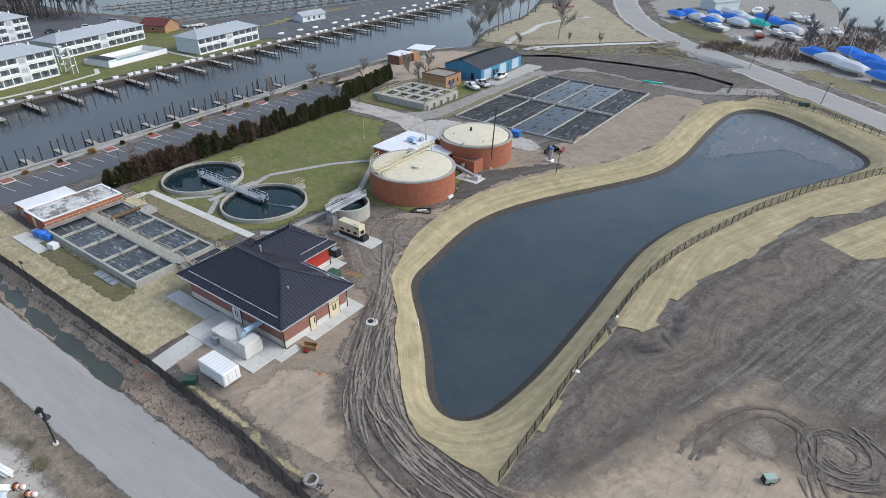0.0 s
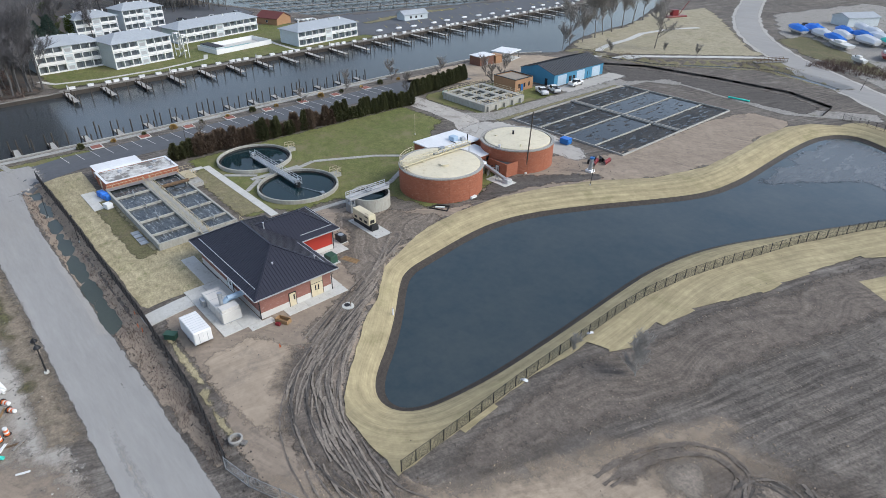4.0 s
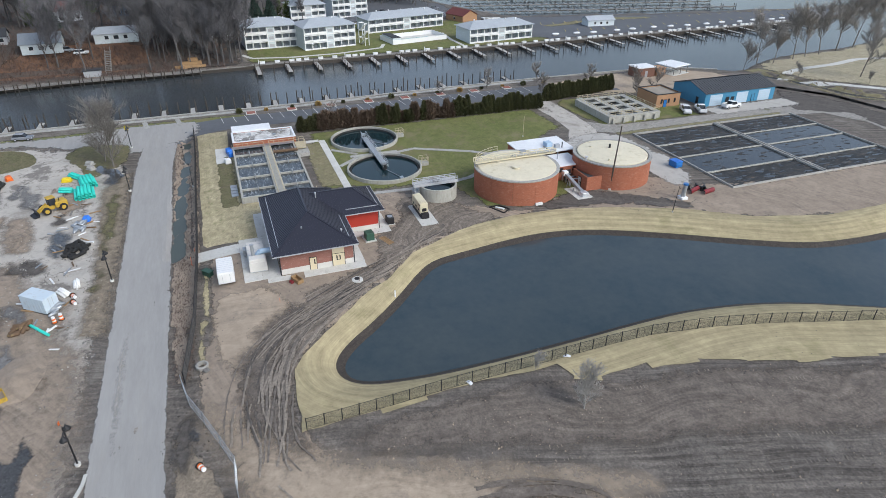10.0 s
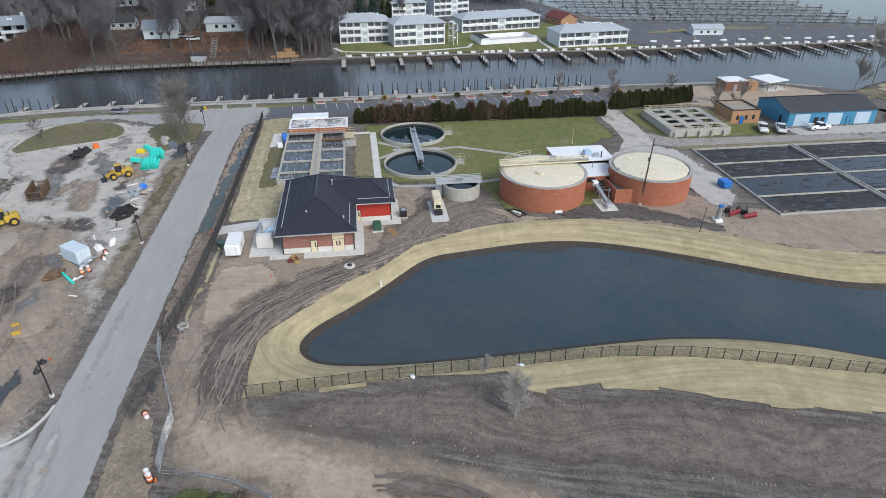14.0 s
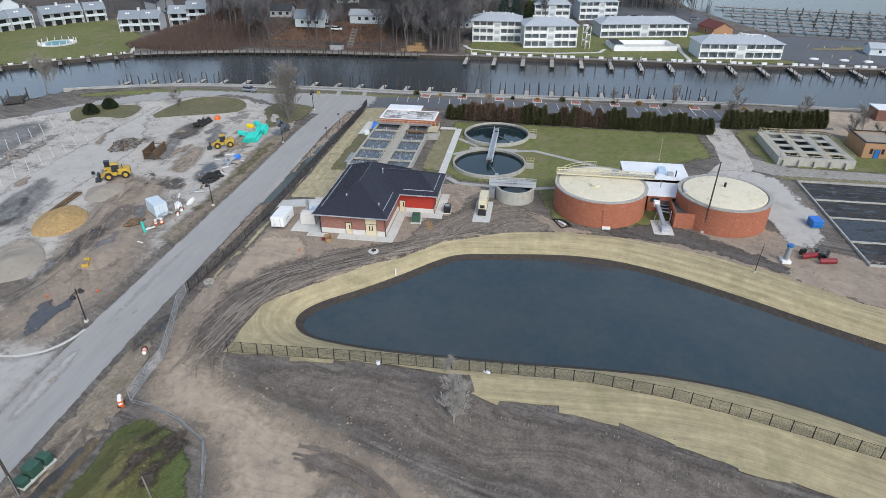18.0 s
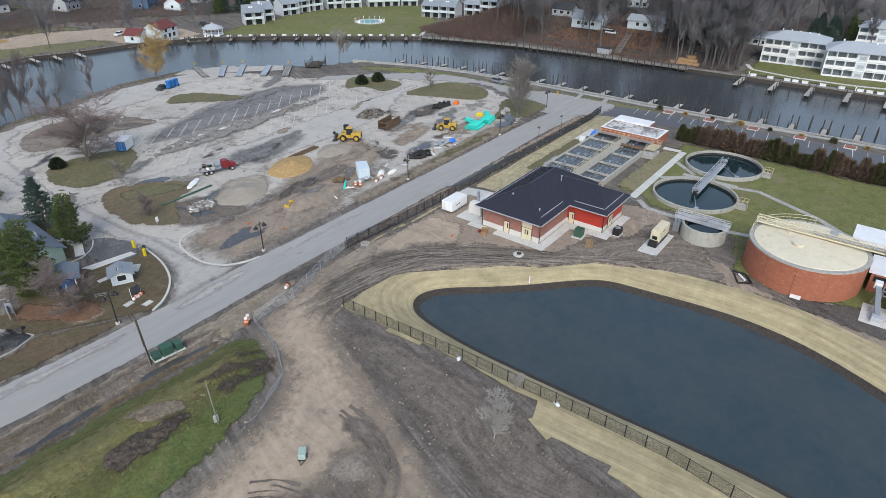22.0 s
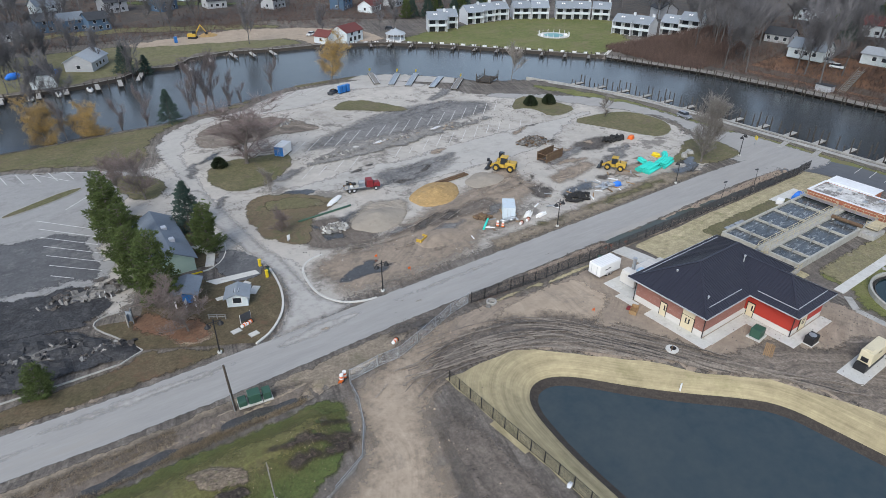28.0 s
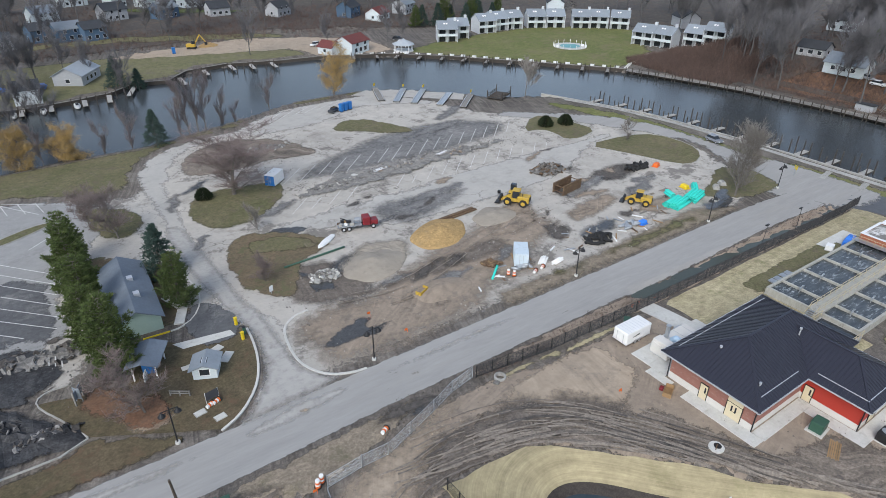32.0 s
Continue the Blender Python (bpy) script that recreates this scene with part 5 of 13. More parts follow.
patch("haul_mud", chaikin([(-24, 1), (-36, -1), (-47, 1.4), (-59, 0.6), (-62.6, -4), (-51, -5), (-40, -4), (-28, -2.6)], 1), M["damp"], 0.124, 1.0, 1.2, "dark haul track of churned soil", "ground", seed=175, fade=2.0)
patch("loader_fill", chaikin([(-62, -11), (-66, -14.6), (-75, -15), (-74, -8.4), (-66, -7)], 1), M["dirt"], 0.1235, 0.9, 1.0, "brown soil spread below a loader", "ground", seed=176, fade=1.5)
patch("machine_mud", chaikin([(-92, -14), (-95, -17), (-103, -18), (-110, -16), (-107, -11), (-100, -9.4)], 1), M["mud"], 0.122, 1.0, 1.2, "dark muddy patch beside a loader", "stain", seed=154, fade=2.0)
patch("street_mud", chaikin([(-17.4, 24), (-19.2, 22.4), (-22.4, 22.2), (-27.8, 23.0), (-27.6, 25), (-22.8, 25.4)], 1), M["mud"], 0.11, 0.7, 0.8, "dark wet mud beside the street", "stain", seed=155, fade=0.9)
patch("stripped_soil", chaikin([(-16, 4), (-17, -1), (-22, -3), (-30, -2), (-40, -6), (-48, -9), (-62, -13), (-75, -8), (-74, 1), (-62, 3), (-60, 9), (-47, 9), (-46, 13), (-22, 13.6), (-17, 11)], 1), M["dirt"], 0.12, 1.5, 1.0, "stripped brown soil of the work area", "ground", seed=35, fade=4.0)
patch("soil_dark_pool", chaikin([(-18.6, 8.0), (-21, 5.4), (-24, 4.0), (-27.8, 2.8), (-28.8, 5), (-27, 6.2), (-32.5, 6.8), (-30, 8.4), (-23.3, 8.8)], 1), M["wet"], 0.15, 0.6, 0.9, "shallow puddle on dark soil", "puddle", seed=36)
patch("pile_mud", chaikin([(-19.4, -10), (-23, -16.4), (-30, -15), (-37, -9), (-34, -2), (-26, -0.4), (-20, -3.6)], 1), M["damp"], 0.132, 0.9, 1.2, "brown mud round the rubble heap", "ground", seed=178, fade=2.0)
patch("island_puddle", chaikin([(-23, -15.4), (-26, -13.6), (-29.4, -6), (-27, -4.4), (-23.2, -7.6), (-24.4, -11)], 1), M["wet"], 0.15, 0.8, 1.2, "dark wet ground beside the island", "puddle", seed=78)
patch("island_turf", chaikin([(-20, -29), (-27, -27.5), (-33, -21.5), (-32, -18.6), (-25, -20.5), (-19, -23)], 1), M["olive"], 0.2, 1.2, 1.0, "olive grass on the corner island", "lawn", seed=79)
patch("gravel_spill", chaikin([(-29.5, -10), (-33, -14), (-40, -17.2), (-46.6, -13), (-43, -7), (-36, -4.6), (-31, -5.6)], 1), M["sandgrey"], 0.14, 0.8, 0.9, "low spread heap of grey sand", "ground", seed=37, fade=2.0, lump=0.5)
for i, (x, y, a, b, r, mt) in enumerate(((-66, -7, 8, 3.2, 15, "dirt"), (-84, -4, 9, 3.4, 10, "dirt"), (-96, 3, 7, 3.0, 5, "dirt"), (-78, 3.5, 6, 2.2, 5, "wet"), (-100, -5, 8, 2.5, 20, "lot_dark"), (-90, -12, 9, 2.4, 15, "lot_dark"), (-60, -27, 10, 2.4, 8, "lot_dark"), (-84, -62, 12, 3.0, 12, "lot_dark"), (-96, -72, 9, 2.5, 30, "lot_dark"), (-30, -38, 7, 2.2, 25, "lot_dark"), (-14, -52, 5, 1.6, 70, "lot_dark"), (-20, -58, 5, 1.4, 40, "wet"), (-33, -12, 5, 2.2, 20, "wet"), (-44, 2, 6, 1.8, 10, "lot_dark"), (-106, 9.5, 5, 1.8, 5, "wet"), (-58, 0.5, 5, 1.4, 25, "lot_dark"), (-14, -33, 3.5, 1.0, 60, "lot_dark"))):
    ca, sa = math.cos(radians(r)), math.sin(radians(r))
    patch("lot_stain", [(x + a * math.cos(k * 0.449) * ca - b * math.sin(k * 0.449) * sa, y + a * math.cos(k * 0.449) * sa + b * math.sin(k * 0.449) * ca) for k in range(14)], M[mt], 0.127 + 0.001 * i, 0.9, 1.2, {"dirt": "brown soil tracked over asphalt", "wet": "dark shallow puddle on the lot", "lot_dark": "dark damp stain on asphalt"}[mt], "stain", seed=120 + i, fade=min(1.8, b * 0.7))
rn = random.Random(77)
for i in range(26):
    x, y, a, b, r = rn.uniform(-108, -36), rn.uniform(-34, 7), rn.uniform(1.5, 5.5), rn.uniform(0.5, 1.6), rn.uniform(-20, 30)
    ca, sa = math.cos(radians(r)), math.sin(radians(r))
    mt = rn.choice(("dirt", "mud", "lot_dark", "mud"))
    patch("tracked_stain", [(x + a * math.cos(k * 0.449) * ca - b * math.sin(k * 0.449) * sa, y + a * math.cos(k * 0.449) * sa + b * math.sin(k * 0.449) * ca) for k in range(14)], M[mt], 0.146 + 0.0008 * i, 0.8, 1.4, {"dirt": "brown soil tracked over asphalt", "mud": "dark mud smeared over asphalt", "lot_dark": "dark damp stain on asphalt"}[mt], "stain", seed=200 + i, fade=b * 0.8)
patch("verge_north", [(-112, 13.5), (-100, 7.2), (-80, 8.6), (-62, 9.6), (-48, 9.4), (-46, 14.2), (-80, 14.3)], M["verge"], 0.13, 1.2, 0.6, "worn grass verge along the street", "lawn", seed=38, fade=1.6)
patch("verge_grass", chaikin([(-56, 10.4), (-70, 9.8), (-83, 9.7), (-96, 9.2), (-100, 11.2), (-90, 12.4), (-70, 11.8), (-57, 12)], 1), M["olive"], 0.172, 0.9, 1.2, "worn olive grass along the street edge", "lawn", seed=177, fade=1.0)
patch("corner_plot", chaikin([(-119.9, -1.8), (-126.5, -2.4), (-129.7, 2.2), (-128, 11), (-122, 13), (-113, 11.4), (-108.5, 7.5), (-103, 5.2), (-113, 2.0)], 1), M["olive"], 0.12, 1.5, 0.8, "worn grass plot below the bare trees", "lawn", seed=39)
patch("lot_puddle", chaikin([(-24, -27), (-30, -25), (-33, -28), (-28, -31), (-23, -30)], 1), M["wet"], 0.125, 1.2, 0.6, "dark puddle on the asphalt", "puddle", seed=40)
patch("tree_puddle", chaikin([(-103.4, 11.2), (-107, 7.6), (-111.8, 3.9), (-115.4, 5.2), (-113, 9.2), (-106.4, 13)], 1), M["wet"], 0.14, 0.8, 1.0, "dark puddle below a bare tree", "puddle", seed=41)
patch("aisle_puddle", chaikin([(-44, -25), (-46.8, -19), (-51, -17.2), (-63, -21.6), (-70, -25), (-63, -28), (-47, -30.6)], 1), M["lot_dark"], 0.125, 1.2, 0.8, "damp dark stretch of asphalt", "puddle", seed=42, fade=3.0)
patch("mud_lot", chaikin([(10.2, 5.4), (11.6, 3.0), (13.9, -1.2), (17, -4), (26, -7), (44, -9), (60, -6), (60, 5), (30, 7), (20, 7.6), (12.8, 7.8)], 1), M["dugup"], 0.12, 0.8, 1.0, "dug-up black asphalt and dark mud", "rubble", seed=43, lump=1.1)
patch("mud_broken", chaikin([(9.6, -14.4), (14, -15.6), (24, -18), (50, -18), (60, -5), (40, -6), (20, -3.4), (14.6, -2.4), (10, -5)], 1), M["dugup"], 0.1, 1.0, 1.2, "cracked dark asphalt and clods", "rubble", seed=44, lump=0.3)
patch("brown_spoil", chaikin([(19, -15.4), (14.1, -15.8), (10.2, -17.2), (8.8, -15), (13.2, -13.2), (19, -11)], 1), M["mud"], 0.16, 0.6, 1.0, "strip of brown spoil over asphalt", "ground", seed=75, lump=0.3)
patch("side_lot", chaikin([(-7.4, -58), (3.4, -65.5), (14.9, -71.5), (30, -79), (78, -79), (78, -14), (40, -13), (22, -14), (10, -13), (7.5, -16), (7.5, -36), (2, -40), (-4, -56)], 1), M["lot_grey"], 0.075, 2.5, 0.6, "smooth grey asphalt of the side lot", "pavement", seed=170)
patch("side_lot_dark", chaikin([(9, -37), (18, -39), (60, -40), (60, -16), (24, -18), (14, -15), (9, -16)], 1), M["oldtar"], 0.085, 3.0, 1.5, "dark old asphalt of the side lot", "pavement", seed=45)


def island(name, poly, mat, label, kerbed=True, seed=1):
    poly = chaikin(poly, 1)
    patch(name, poly, M[mat], 0.17, 1.5, 0.0 if kerbed else 0.8, label, "traffic island", seed=seed)
    if kerbed:
        kerb("kerb_" + name, poly + [poly[0]], 0.16, 0.2, "weathered concrete kerb round a planted island", "oldcon")


island("island_river", [(-108.9, -30.2), (-124, -29.5), (-130.3, -25.3), (-131.2, -15.4), (-127.9, -9.5), (-121.7, -7), (-117.8, -8.7), (-113.5, -20.4)], "olive", "grassed island in the parking lot")
island("island_yews", [(-102.3, -46.5), (-114.1, -56.4), (-119.2, -51.2), (-119.6, -44.8), (-120.5, -37.3), (-112.3, -34.5), (-107.7, -36), (-108.9, -40.5), (-108.3, -45.3)], "olive", "grassed island with clipped yews")
island("island_big_tree", [(-15.1, -48.7), (-18.9, -54.3), (-27.6, -53.7), (-36.9, -51.3), (-35, -43.6), (-27.3, -36.1), (-22.5, -35), (-17.3, -35.2), (-14.4, -41.8)], "olive", "grassed island below a spreading bare tree", False)
island("island_corner", [(-15.7, -26.7), (-20.5, -32.3), (-28, -29.1), (-32.6, -24.1), (-34.6, -18.9), (-30.8, -17.8), (-25.6, -15.5), (-22.6, -6.2), (-17.9, -8.4), (-14.8, -12.4), (-14.6, -18.6)], "needles", "bare brown corner island with young trees", False)
island("island_far", [(-58.9, -75.1), (-65.7, -82), (-73.5, -80), (-78.9, -67.5), (-79, -61.9), (-73.2, -64), (-66.4, -70.1)], "olive", "thin grass island", False)
island("island_sweep", [(-19, -70.9), (-24, -80.2), (-35.2, -84.6), (-47.3, -77.4), (-51.1, -65), (-52.6, -61.7), (-46.5, -61.2), (-39.1, -63.9), (-32.9, -61.7), (-19.4, -62.9)], "churn", "torn-up island of dark soil and asphalt", False)
island("island_left_tree", [(2.2, -58.8), (-3.7, -57.9), (-8.2, -51.4), (-7.4, -44.7), (-2.7, -40.3), (2, -46)], "olive", "grassed island with bare shrubs", False)
island("island_left_strip", [(6.7, -56.4), (10.6, -56.2), (16.3, -53.2), (22, -50), (22, -48.5), (15.7, -50.6), (9, -54)], "olive", "narrow grass island between parking rows")
BOOTH = [(8.2, -0.6), (14.3, -2.3), (9.6, 7), (-3.3, 14.2), (-6.3, 12.9), (-9.5, 9.1), (-11.2, 4.7), (-12, 0.5), (-12.1, -3.2), (-9, -5), (-4, -4.4), (0, -8), (6, -8)]
patch("booth_lawn", BOOTH, M["turf_rust"], 0.16, 1.2, 0.2, "brown and olive worn grass round the ticket booth", "lawn", seed=46)
patch("booth_bare", chaikin([(4.5, 4), (-1, 7), (0, 11.5), (6, 10), (8, 6)], 1), M["sandy"], 0.178, 1.0, 1.6, "thin sandy bare patch in the grass", "ground", seed=76)
patch("booth_needles", chaikin([(10.4, -2.4), (7, -3.6), (4.6, -1), (-0.5, 5.5), (-0.8, 9.5), (3, 10.6), (6.5, 8.5), (9.8, 4.6)], 1), M["leafrust"], 0.195, 1.0, 1.8, "rust-brown pine needle litter", "ground cover", seed=47)
patch("office_apron", chaikin([(-4.6, -10.5), (-8.5, -14.5), (-12.2, -10), (-12.3, -2.8), (-9, -1.4), (-6.2, -1.2), (-4.8, -5)], 1), M["oldtar"], 0.176, 1.0, 0.3, "grey asphalt apron beside the park office", "pavement", seed=81)
patch("south_shoulder_grass", [(9.6, 7), (16, 8.6), (25, 8.8), (60, 7), (60, 11), (30, 13.4), (10, 14.4), (-3.3, 14.2)], M["turf_rust"], 0.1, 1.5, 0.5, "brown and olive verge grass", "lawn", seed=48)
patch("shoulder_dirt", [(-3, 13.6), (10, 13.4), (30, 12.2), (60, 10), (60, 11.4), (30, 13.8), (10, 14.9), (-3.3, 14.9)], M["dirt"], 0.13, 1.2, 0.6, "bare dirt along the street edge", "ground", seed=77)
patch("shelter_bed", [(5, -11), (-3.5, -9.5), (-7.5, -12), (-8.5, -20), (-7.5, -28), (2, -38), (6, -36), (7, -20)], M["needles"], 0.15, 1.5, 0.3, "needle-covered bed round the park office", "ground cover", seed=49)
kerb("kerb_booth", chaikin([(-3.3, 14.4), (-6.3, 12.9), (-9.5, 9.1), (-11.2, 4.7), (-12, 0.5), (-12.3, -3.2)], 2, False), 0.32, 0.2)
kerb("kerb_corner", chaikin([(-22.5, 14.1), (-20.7, 13.9), (-17.6, 12.5), (-15.8, 9.3), (-15.5, 6.3), (-16, 2.1), (-16.8, -0.5), (-19.1, -2.3), (-21.4, -2.5)], 2, False), 0.35, 0.16)
kerb("kerb_mud_lot", chaikin([(10.4, -4.2), (12.7, -4.3), (14.2, -3.2), (13.8, -1.2), (11.5, 2.9), (9.7, 6.9)], 1, False), 0.18, 0.18, mat="oldcon")
kerb("kerb_mud_lot_south", [(9.7, 7.0), (12.7, 8.3), (15.8, 8.3), (20, 8.2), (34, 7.4)], 0.18, 0.18, mat="oldcon")
kerb("kerb_shelter_yellow", [(0.6, -8.8), (-3.0, -8.6)], 0.18, 0.18, "yellow-painted concrete kerb end", "signyellow")
kerb("kerb_shelter", chaikin([(-3.1, -8.6), (-4.4, -8.6), (-6.7, -10), (-8.5, -13.1), (-9.3, -16.7), (-8.6, -24), (-7.4, -28)], 1, False), 0.2, 0.18, "pale concrete kerb round the planting bed")
# parking stall lines
stall = Geo()
rs = random.Random(4)
for i in range(20):
    x = -35.5 - 3.9 * i
    if x > -98:
        o = rs.choice((0, 0, 0.6, 1.8))
        ribbon([(x - o, -48.3 - o), (x - 7.3, -55.6)], 0.13, 0.115, 2.0, geo=stall)
    x = -32.2 - 3.95 * i
    if x > -101 and i not in (4, 5):
        o = rs.choice((0, 0, 0.5, 2.2, 3.4))
        ribbon([(x, -34.3), (x - 6.3 + o, -40.6 + o)], 0.13, 0.115, 2.0, geo=stall)
for i in range(6):
    ribbon([(17.0, -44.4 + 3.9 * i), (8.5 + 0.35 * i, -34.5 + 3.25 * i)], 0.15, 0.115, 2.0, geo=stall)
for a, b in (((14.7, -70.6), (3.7, -63.8)), ((15.0, -70.0), (8.9, -61.5)), ((11.7, -46.5), (4.1, -53.6)), ((17.3, -21.2), (14.3, -18.2))):
    ribbon([a, b], 0.15, 0.115, 2.0, geo=stall)
for i in range(9):
    ribbon([(8 + 3.0 * i, -62 - 1.1 * i), (9.0 + 3.0 * i, -67.5 - 1.4 * i)], 0.13, 0.115, 2.0, geo=stall)
for i in range(5):
    ribbon([(13.2 - 0.7 * i, -12.8 + 0.6 * i), (13.4 - 0.7 * i, -10.4 + 0.6 * i)], 0.12, 0.46, 2.0, geo=stall)
for i in range(8):
    ribbon([(-44 - 4.2 * i, -91 - 0.8 * i), (-51 - 4.2 * i, -98 - 0.3 * i)], 0.13, 0.115, 2.0, geo=stall)
for i in range(30):
    ribbon([(-139.6, 33 + 3.1 * i), (-134.2, 33.6 + 3.1 * i)], 0.13, 0.11, 2.0, geo=stall)
solid("parking_lines", stall, M["stall"], "worn white parking stall lines", "road marking", "", "stuff")

# ---- far ground ----
patch("bluff_floor", [(-196, 44), (-194, 17), (-193.5, -10), (-190.5, -37), (-188, -50), (-181, -74), (-205, -84), (-235, -70), (-330, -90), (-420, -40), (-420, 60), (-260, 52), (-226, 44)], M["litter"], 0.1, 5.0, 0.8, "leaf-littered wooded bluff", "ground", seed=50)
patch("bluff_clearing", [(-196, -32), (-197.5, -8), (-198, 12), (-206, 16), (-216, 12), (-222, -4), (-218, -26), (-206, -36)], M["leafrust"], 0.16, 3.0, 2.0, "rust-coloured leaf litter on the cleared bluff", "ground", seed=72)
patch("condo_lawn", [(-196.5, 44), (-197, 99), (-197.5, 165), (-206, 170), (-232, 165), (-256, 150), (-262, 90), (-240, 44)], M["lawn"], 0.08, 4.0, 0.3, "green lawn of the riverside apartments", "lawn", seed=51)
patch("marina_tarmac", [(-201, 170), (-208, 150), (-236, 162), (-255, 170), (-251, 195), (-241, 235), (-231, 300), (-225, 360), (-206, 360), (-203, 300), (-201, 250)], M["tar"], 0.09, 5.0, 0.3, "dark marina parking lot", "parking lot", seed=52)
patch("marina_grass", [(-197, 165), (-200, 168), (-201.5, 250), (-203, 300), (-206, 360), (-199.5, 305), (-198, 255)], M["lawn"], 0.08, 4.0, 0.3, "strip of grass along the dock", "lawn", seed=53)
patch("marina_island", [(-222, 178), (-230, 176), (-240, 215), (-234, 240), (-226, 240), (-231, 212)], M["lawn_dry"], 0.13, 4.0, 0.4, "grass island in the marina lot", "lawn", seed=54)
patch("upper_lot", [(-262, 95), (-330, 80), (-330, 150), (-300, 158), (-262, 150)], M["tar"], 0.08, 6.0, 0.3, "dark parking lot behind the apartments", "parking lot", seed=55)
patch("club_lawn", [(-119.5, -146.5), (-137.5, -129.5), (-165.5, -95), (-178.5, -78.5), (-200, -82), (-212, -92), (-222, -104), (-245, -125), (-226, -150), (-200, -160), (-170, -158), (-150, -156), (-132, -150)], M["lawn"], 0.08, 4.0, 0.4, "broad green lawn behind the seawall", "lawn", seed=56)
patch("shore_lawn_west", [(40, -141), (12, -141), (-7, -142), (-18, -146), (-27, -154), (-37, -152), (-46, -162), (-60, -165), (-79, -160), (-93, -158), (-90, -176), (-70, -190), (-40, -196), (0, -196), (40, -190)], M["shore_grass"], 0.08, 4.0, 0.5, "dormant grass on the far shore", "lawn", seed=57)
patch("dirt_site_west", [(-93, -158), (-119, -147.5), (-126, -152), (-126, -172), (-110, -192), (-80, -205), (-30, -198), (-20, -190), (-60, -180), (-88, -172)], M["sandy"], 0.11, 4.0, 1.2, "bare sandy building site on the far shore", "ground", seed=58)
patch("back_lots_west", [(60, -196), (0, -198), (-40, -202), (-90, -212), (-130, -200), (-170, -175), (-240, -170), (-330, -240), (-330, -420), (60, -420)], M["litter"], 0.09, 10.0, 1.0, "dormant yards and brush", "lawn", seed=59)
patch("terrace_lawn", [(4, -216), (-10, -219), (-30, -217), (-60, -206), (-98, -196), (-104, -204), (-70, -220), (-36, -229), (-8, -230), (6, -226)], M["shore_grass"], 0.12, 5.0, 2.0, "green lawn below the row houses", "lawn", seed=88)
patch("house_lawn", [(-40, -300), (-80, -280), (-110, -262), (-104, -252), (-70, -268), (-36, -288)], M["lawn_green"], 0.12, 6.0, 2.0, "green yard before far houses", "lawn", seed=89)
patch("woods_floor_behind", [(-232, -150), (-250, -122), (-222, -98), (-206, -86), (-236, -72), (-420, -100), (-420, -300), (-300, -240)], M["litter"], 0.1, 8.0, 0.8, "leaf-littered ground between bare trees", "ground", seed=60)
patch("woods_floor_condos", [(-262, 60), (-262, 96), (-330, 80), (-420, 140), (-420, 40)], M["litter"], 0.12, 8.0, 0.8, "leaf litter behind the apartments", "ground", seed=61)
patch("near_shore_grass", [(9, -88.5), (-16, -89.8), (-22, -91.2), (-39, -96.7), (-48, -100), (-63, -106.3), (-76, -106.8), (-86, -106), (-88, -103), (-75.6, -103.5), (-56.5, -102), (-45, -97), (-39.8, -91.5), (-26, -89.8), (-16.7, -84), (-11.3, -76.4), (-7.8, -62.5), (3.4, -67), (14.9, -73), (40, -80), (60, -82), (60, -86)], M["olive"], 0.07, 2.5, 0.4, "brown grass along the shore", "lawn", seed=62)
patch("park_turf", [(-147, 229), (-149, 244), (-151.5, 275), (-162, 306), (-150, 345), (-128, 318), (-104, 284), (-88, 262), (-76, 252), (-105, 223), (-119.6, 206.5), (-138, 214)], M["lawn_tan"], 0.08, 4.0, 0.5, "bleached park turf", "lawn", seed=63)
patch("creek_bank", [(-134.5, 204), (-121, 203), (-98, 206), (-70, 228), (-45, 222), (-36, 214), (-48, 236), (-72, 250), (-76, 246), (-100, 220), (-119, 212), (-136, 213)], M["lawn_dry"], 0.06, 2.5, 0.6, "grassy creek bank", "lawn", seed=64)
patch("dark_fill_field", [(-112, 193), (-108, 191), (-91, 182), (-84, 194), (-60, 190), (-40, 189), (-38, 200), (-52, 207), (-74, 206), (-98, 202)], M["mud"], 0.09, 2.5, 0.9, "dark graded fill behind a silt fence", "ground", seed=65)
patch("shed_yard", [(-142, 132), (-128, 128), (-122, 146), (-112, 160), (-114, 190), (-122, 196), (-136, 194), (-144, 184), (-146, 160)], M["sandy"], 0.07, 3.0, 0.8, "bare sandy yard by the river", "ground", seed=66)
patch("tank_lawn", [(-118, 122), (-97, 124), (-96.5, 155), (-104, 158), (-112, 158), (-121, 148), (-123, 126)], M["lawn"], 0.07, 2.5, 0.4, "grass round the concrete tank", "lawn", seed=67)
patch("bed_edge_grass", [(-93, 122), (-89.6, 124), (-89.8, 178), (-92, 180)], M["lawn_dry"], 0.085, 2.0, 0.3, "grass strip along the drying beds", "lawn", seed=68)
patch("boat_yard", [(-118, 345), (-96, 300), (-76, 268), (-48, 244), (-20, 220), (6, 197), (60, 150), (60, 320), (-10, 400), (-100, 420)], M["gravel"], 0.03, 5.0, 0.8, "grass and gravel boat storage yard", "ground", seed=69)
patch("yard_grass", [(-90, 284), (-70, 262), (-44, 250), (-36, 252), (-48, 270), (-66, 286), (-84, 304)], M["olive"], 0.07, 3.0, 1.5, "worn grass along the boat yard", "lawn", seed=73)
patch("yard_grass_far", [(-30, 232), (-8, 212), (8, 200), (20, 230), (0, 224), (-20, 240)], M["lawn_dry"], 0.07, 3.0, 1.5, "dry grass between stored boats", "lawn", seed=74)
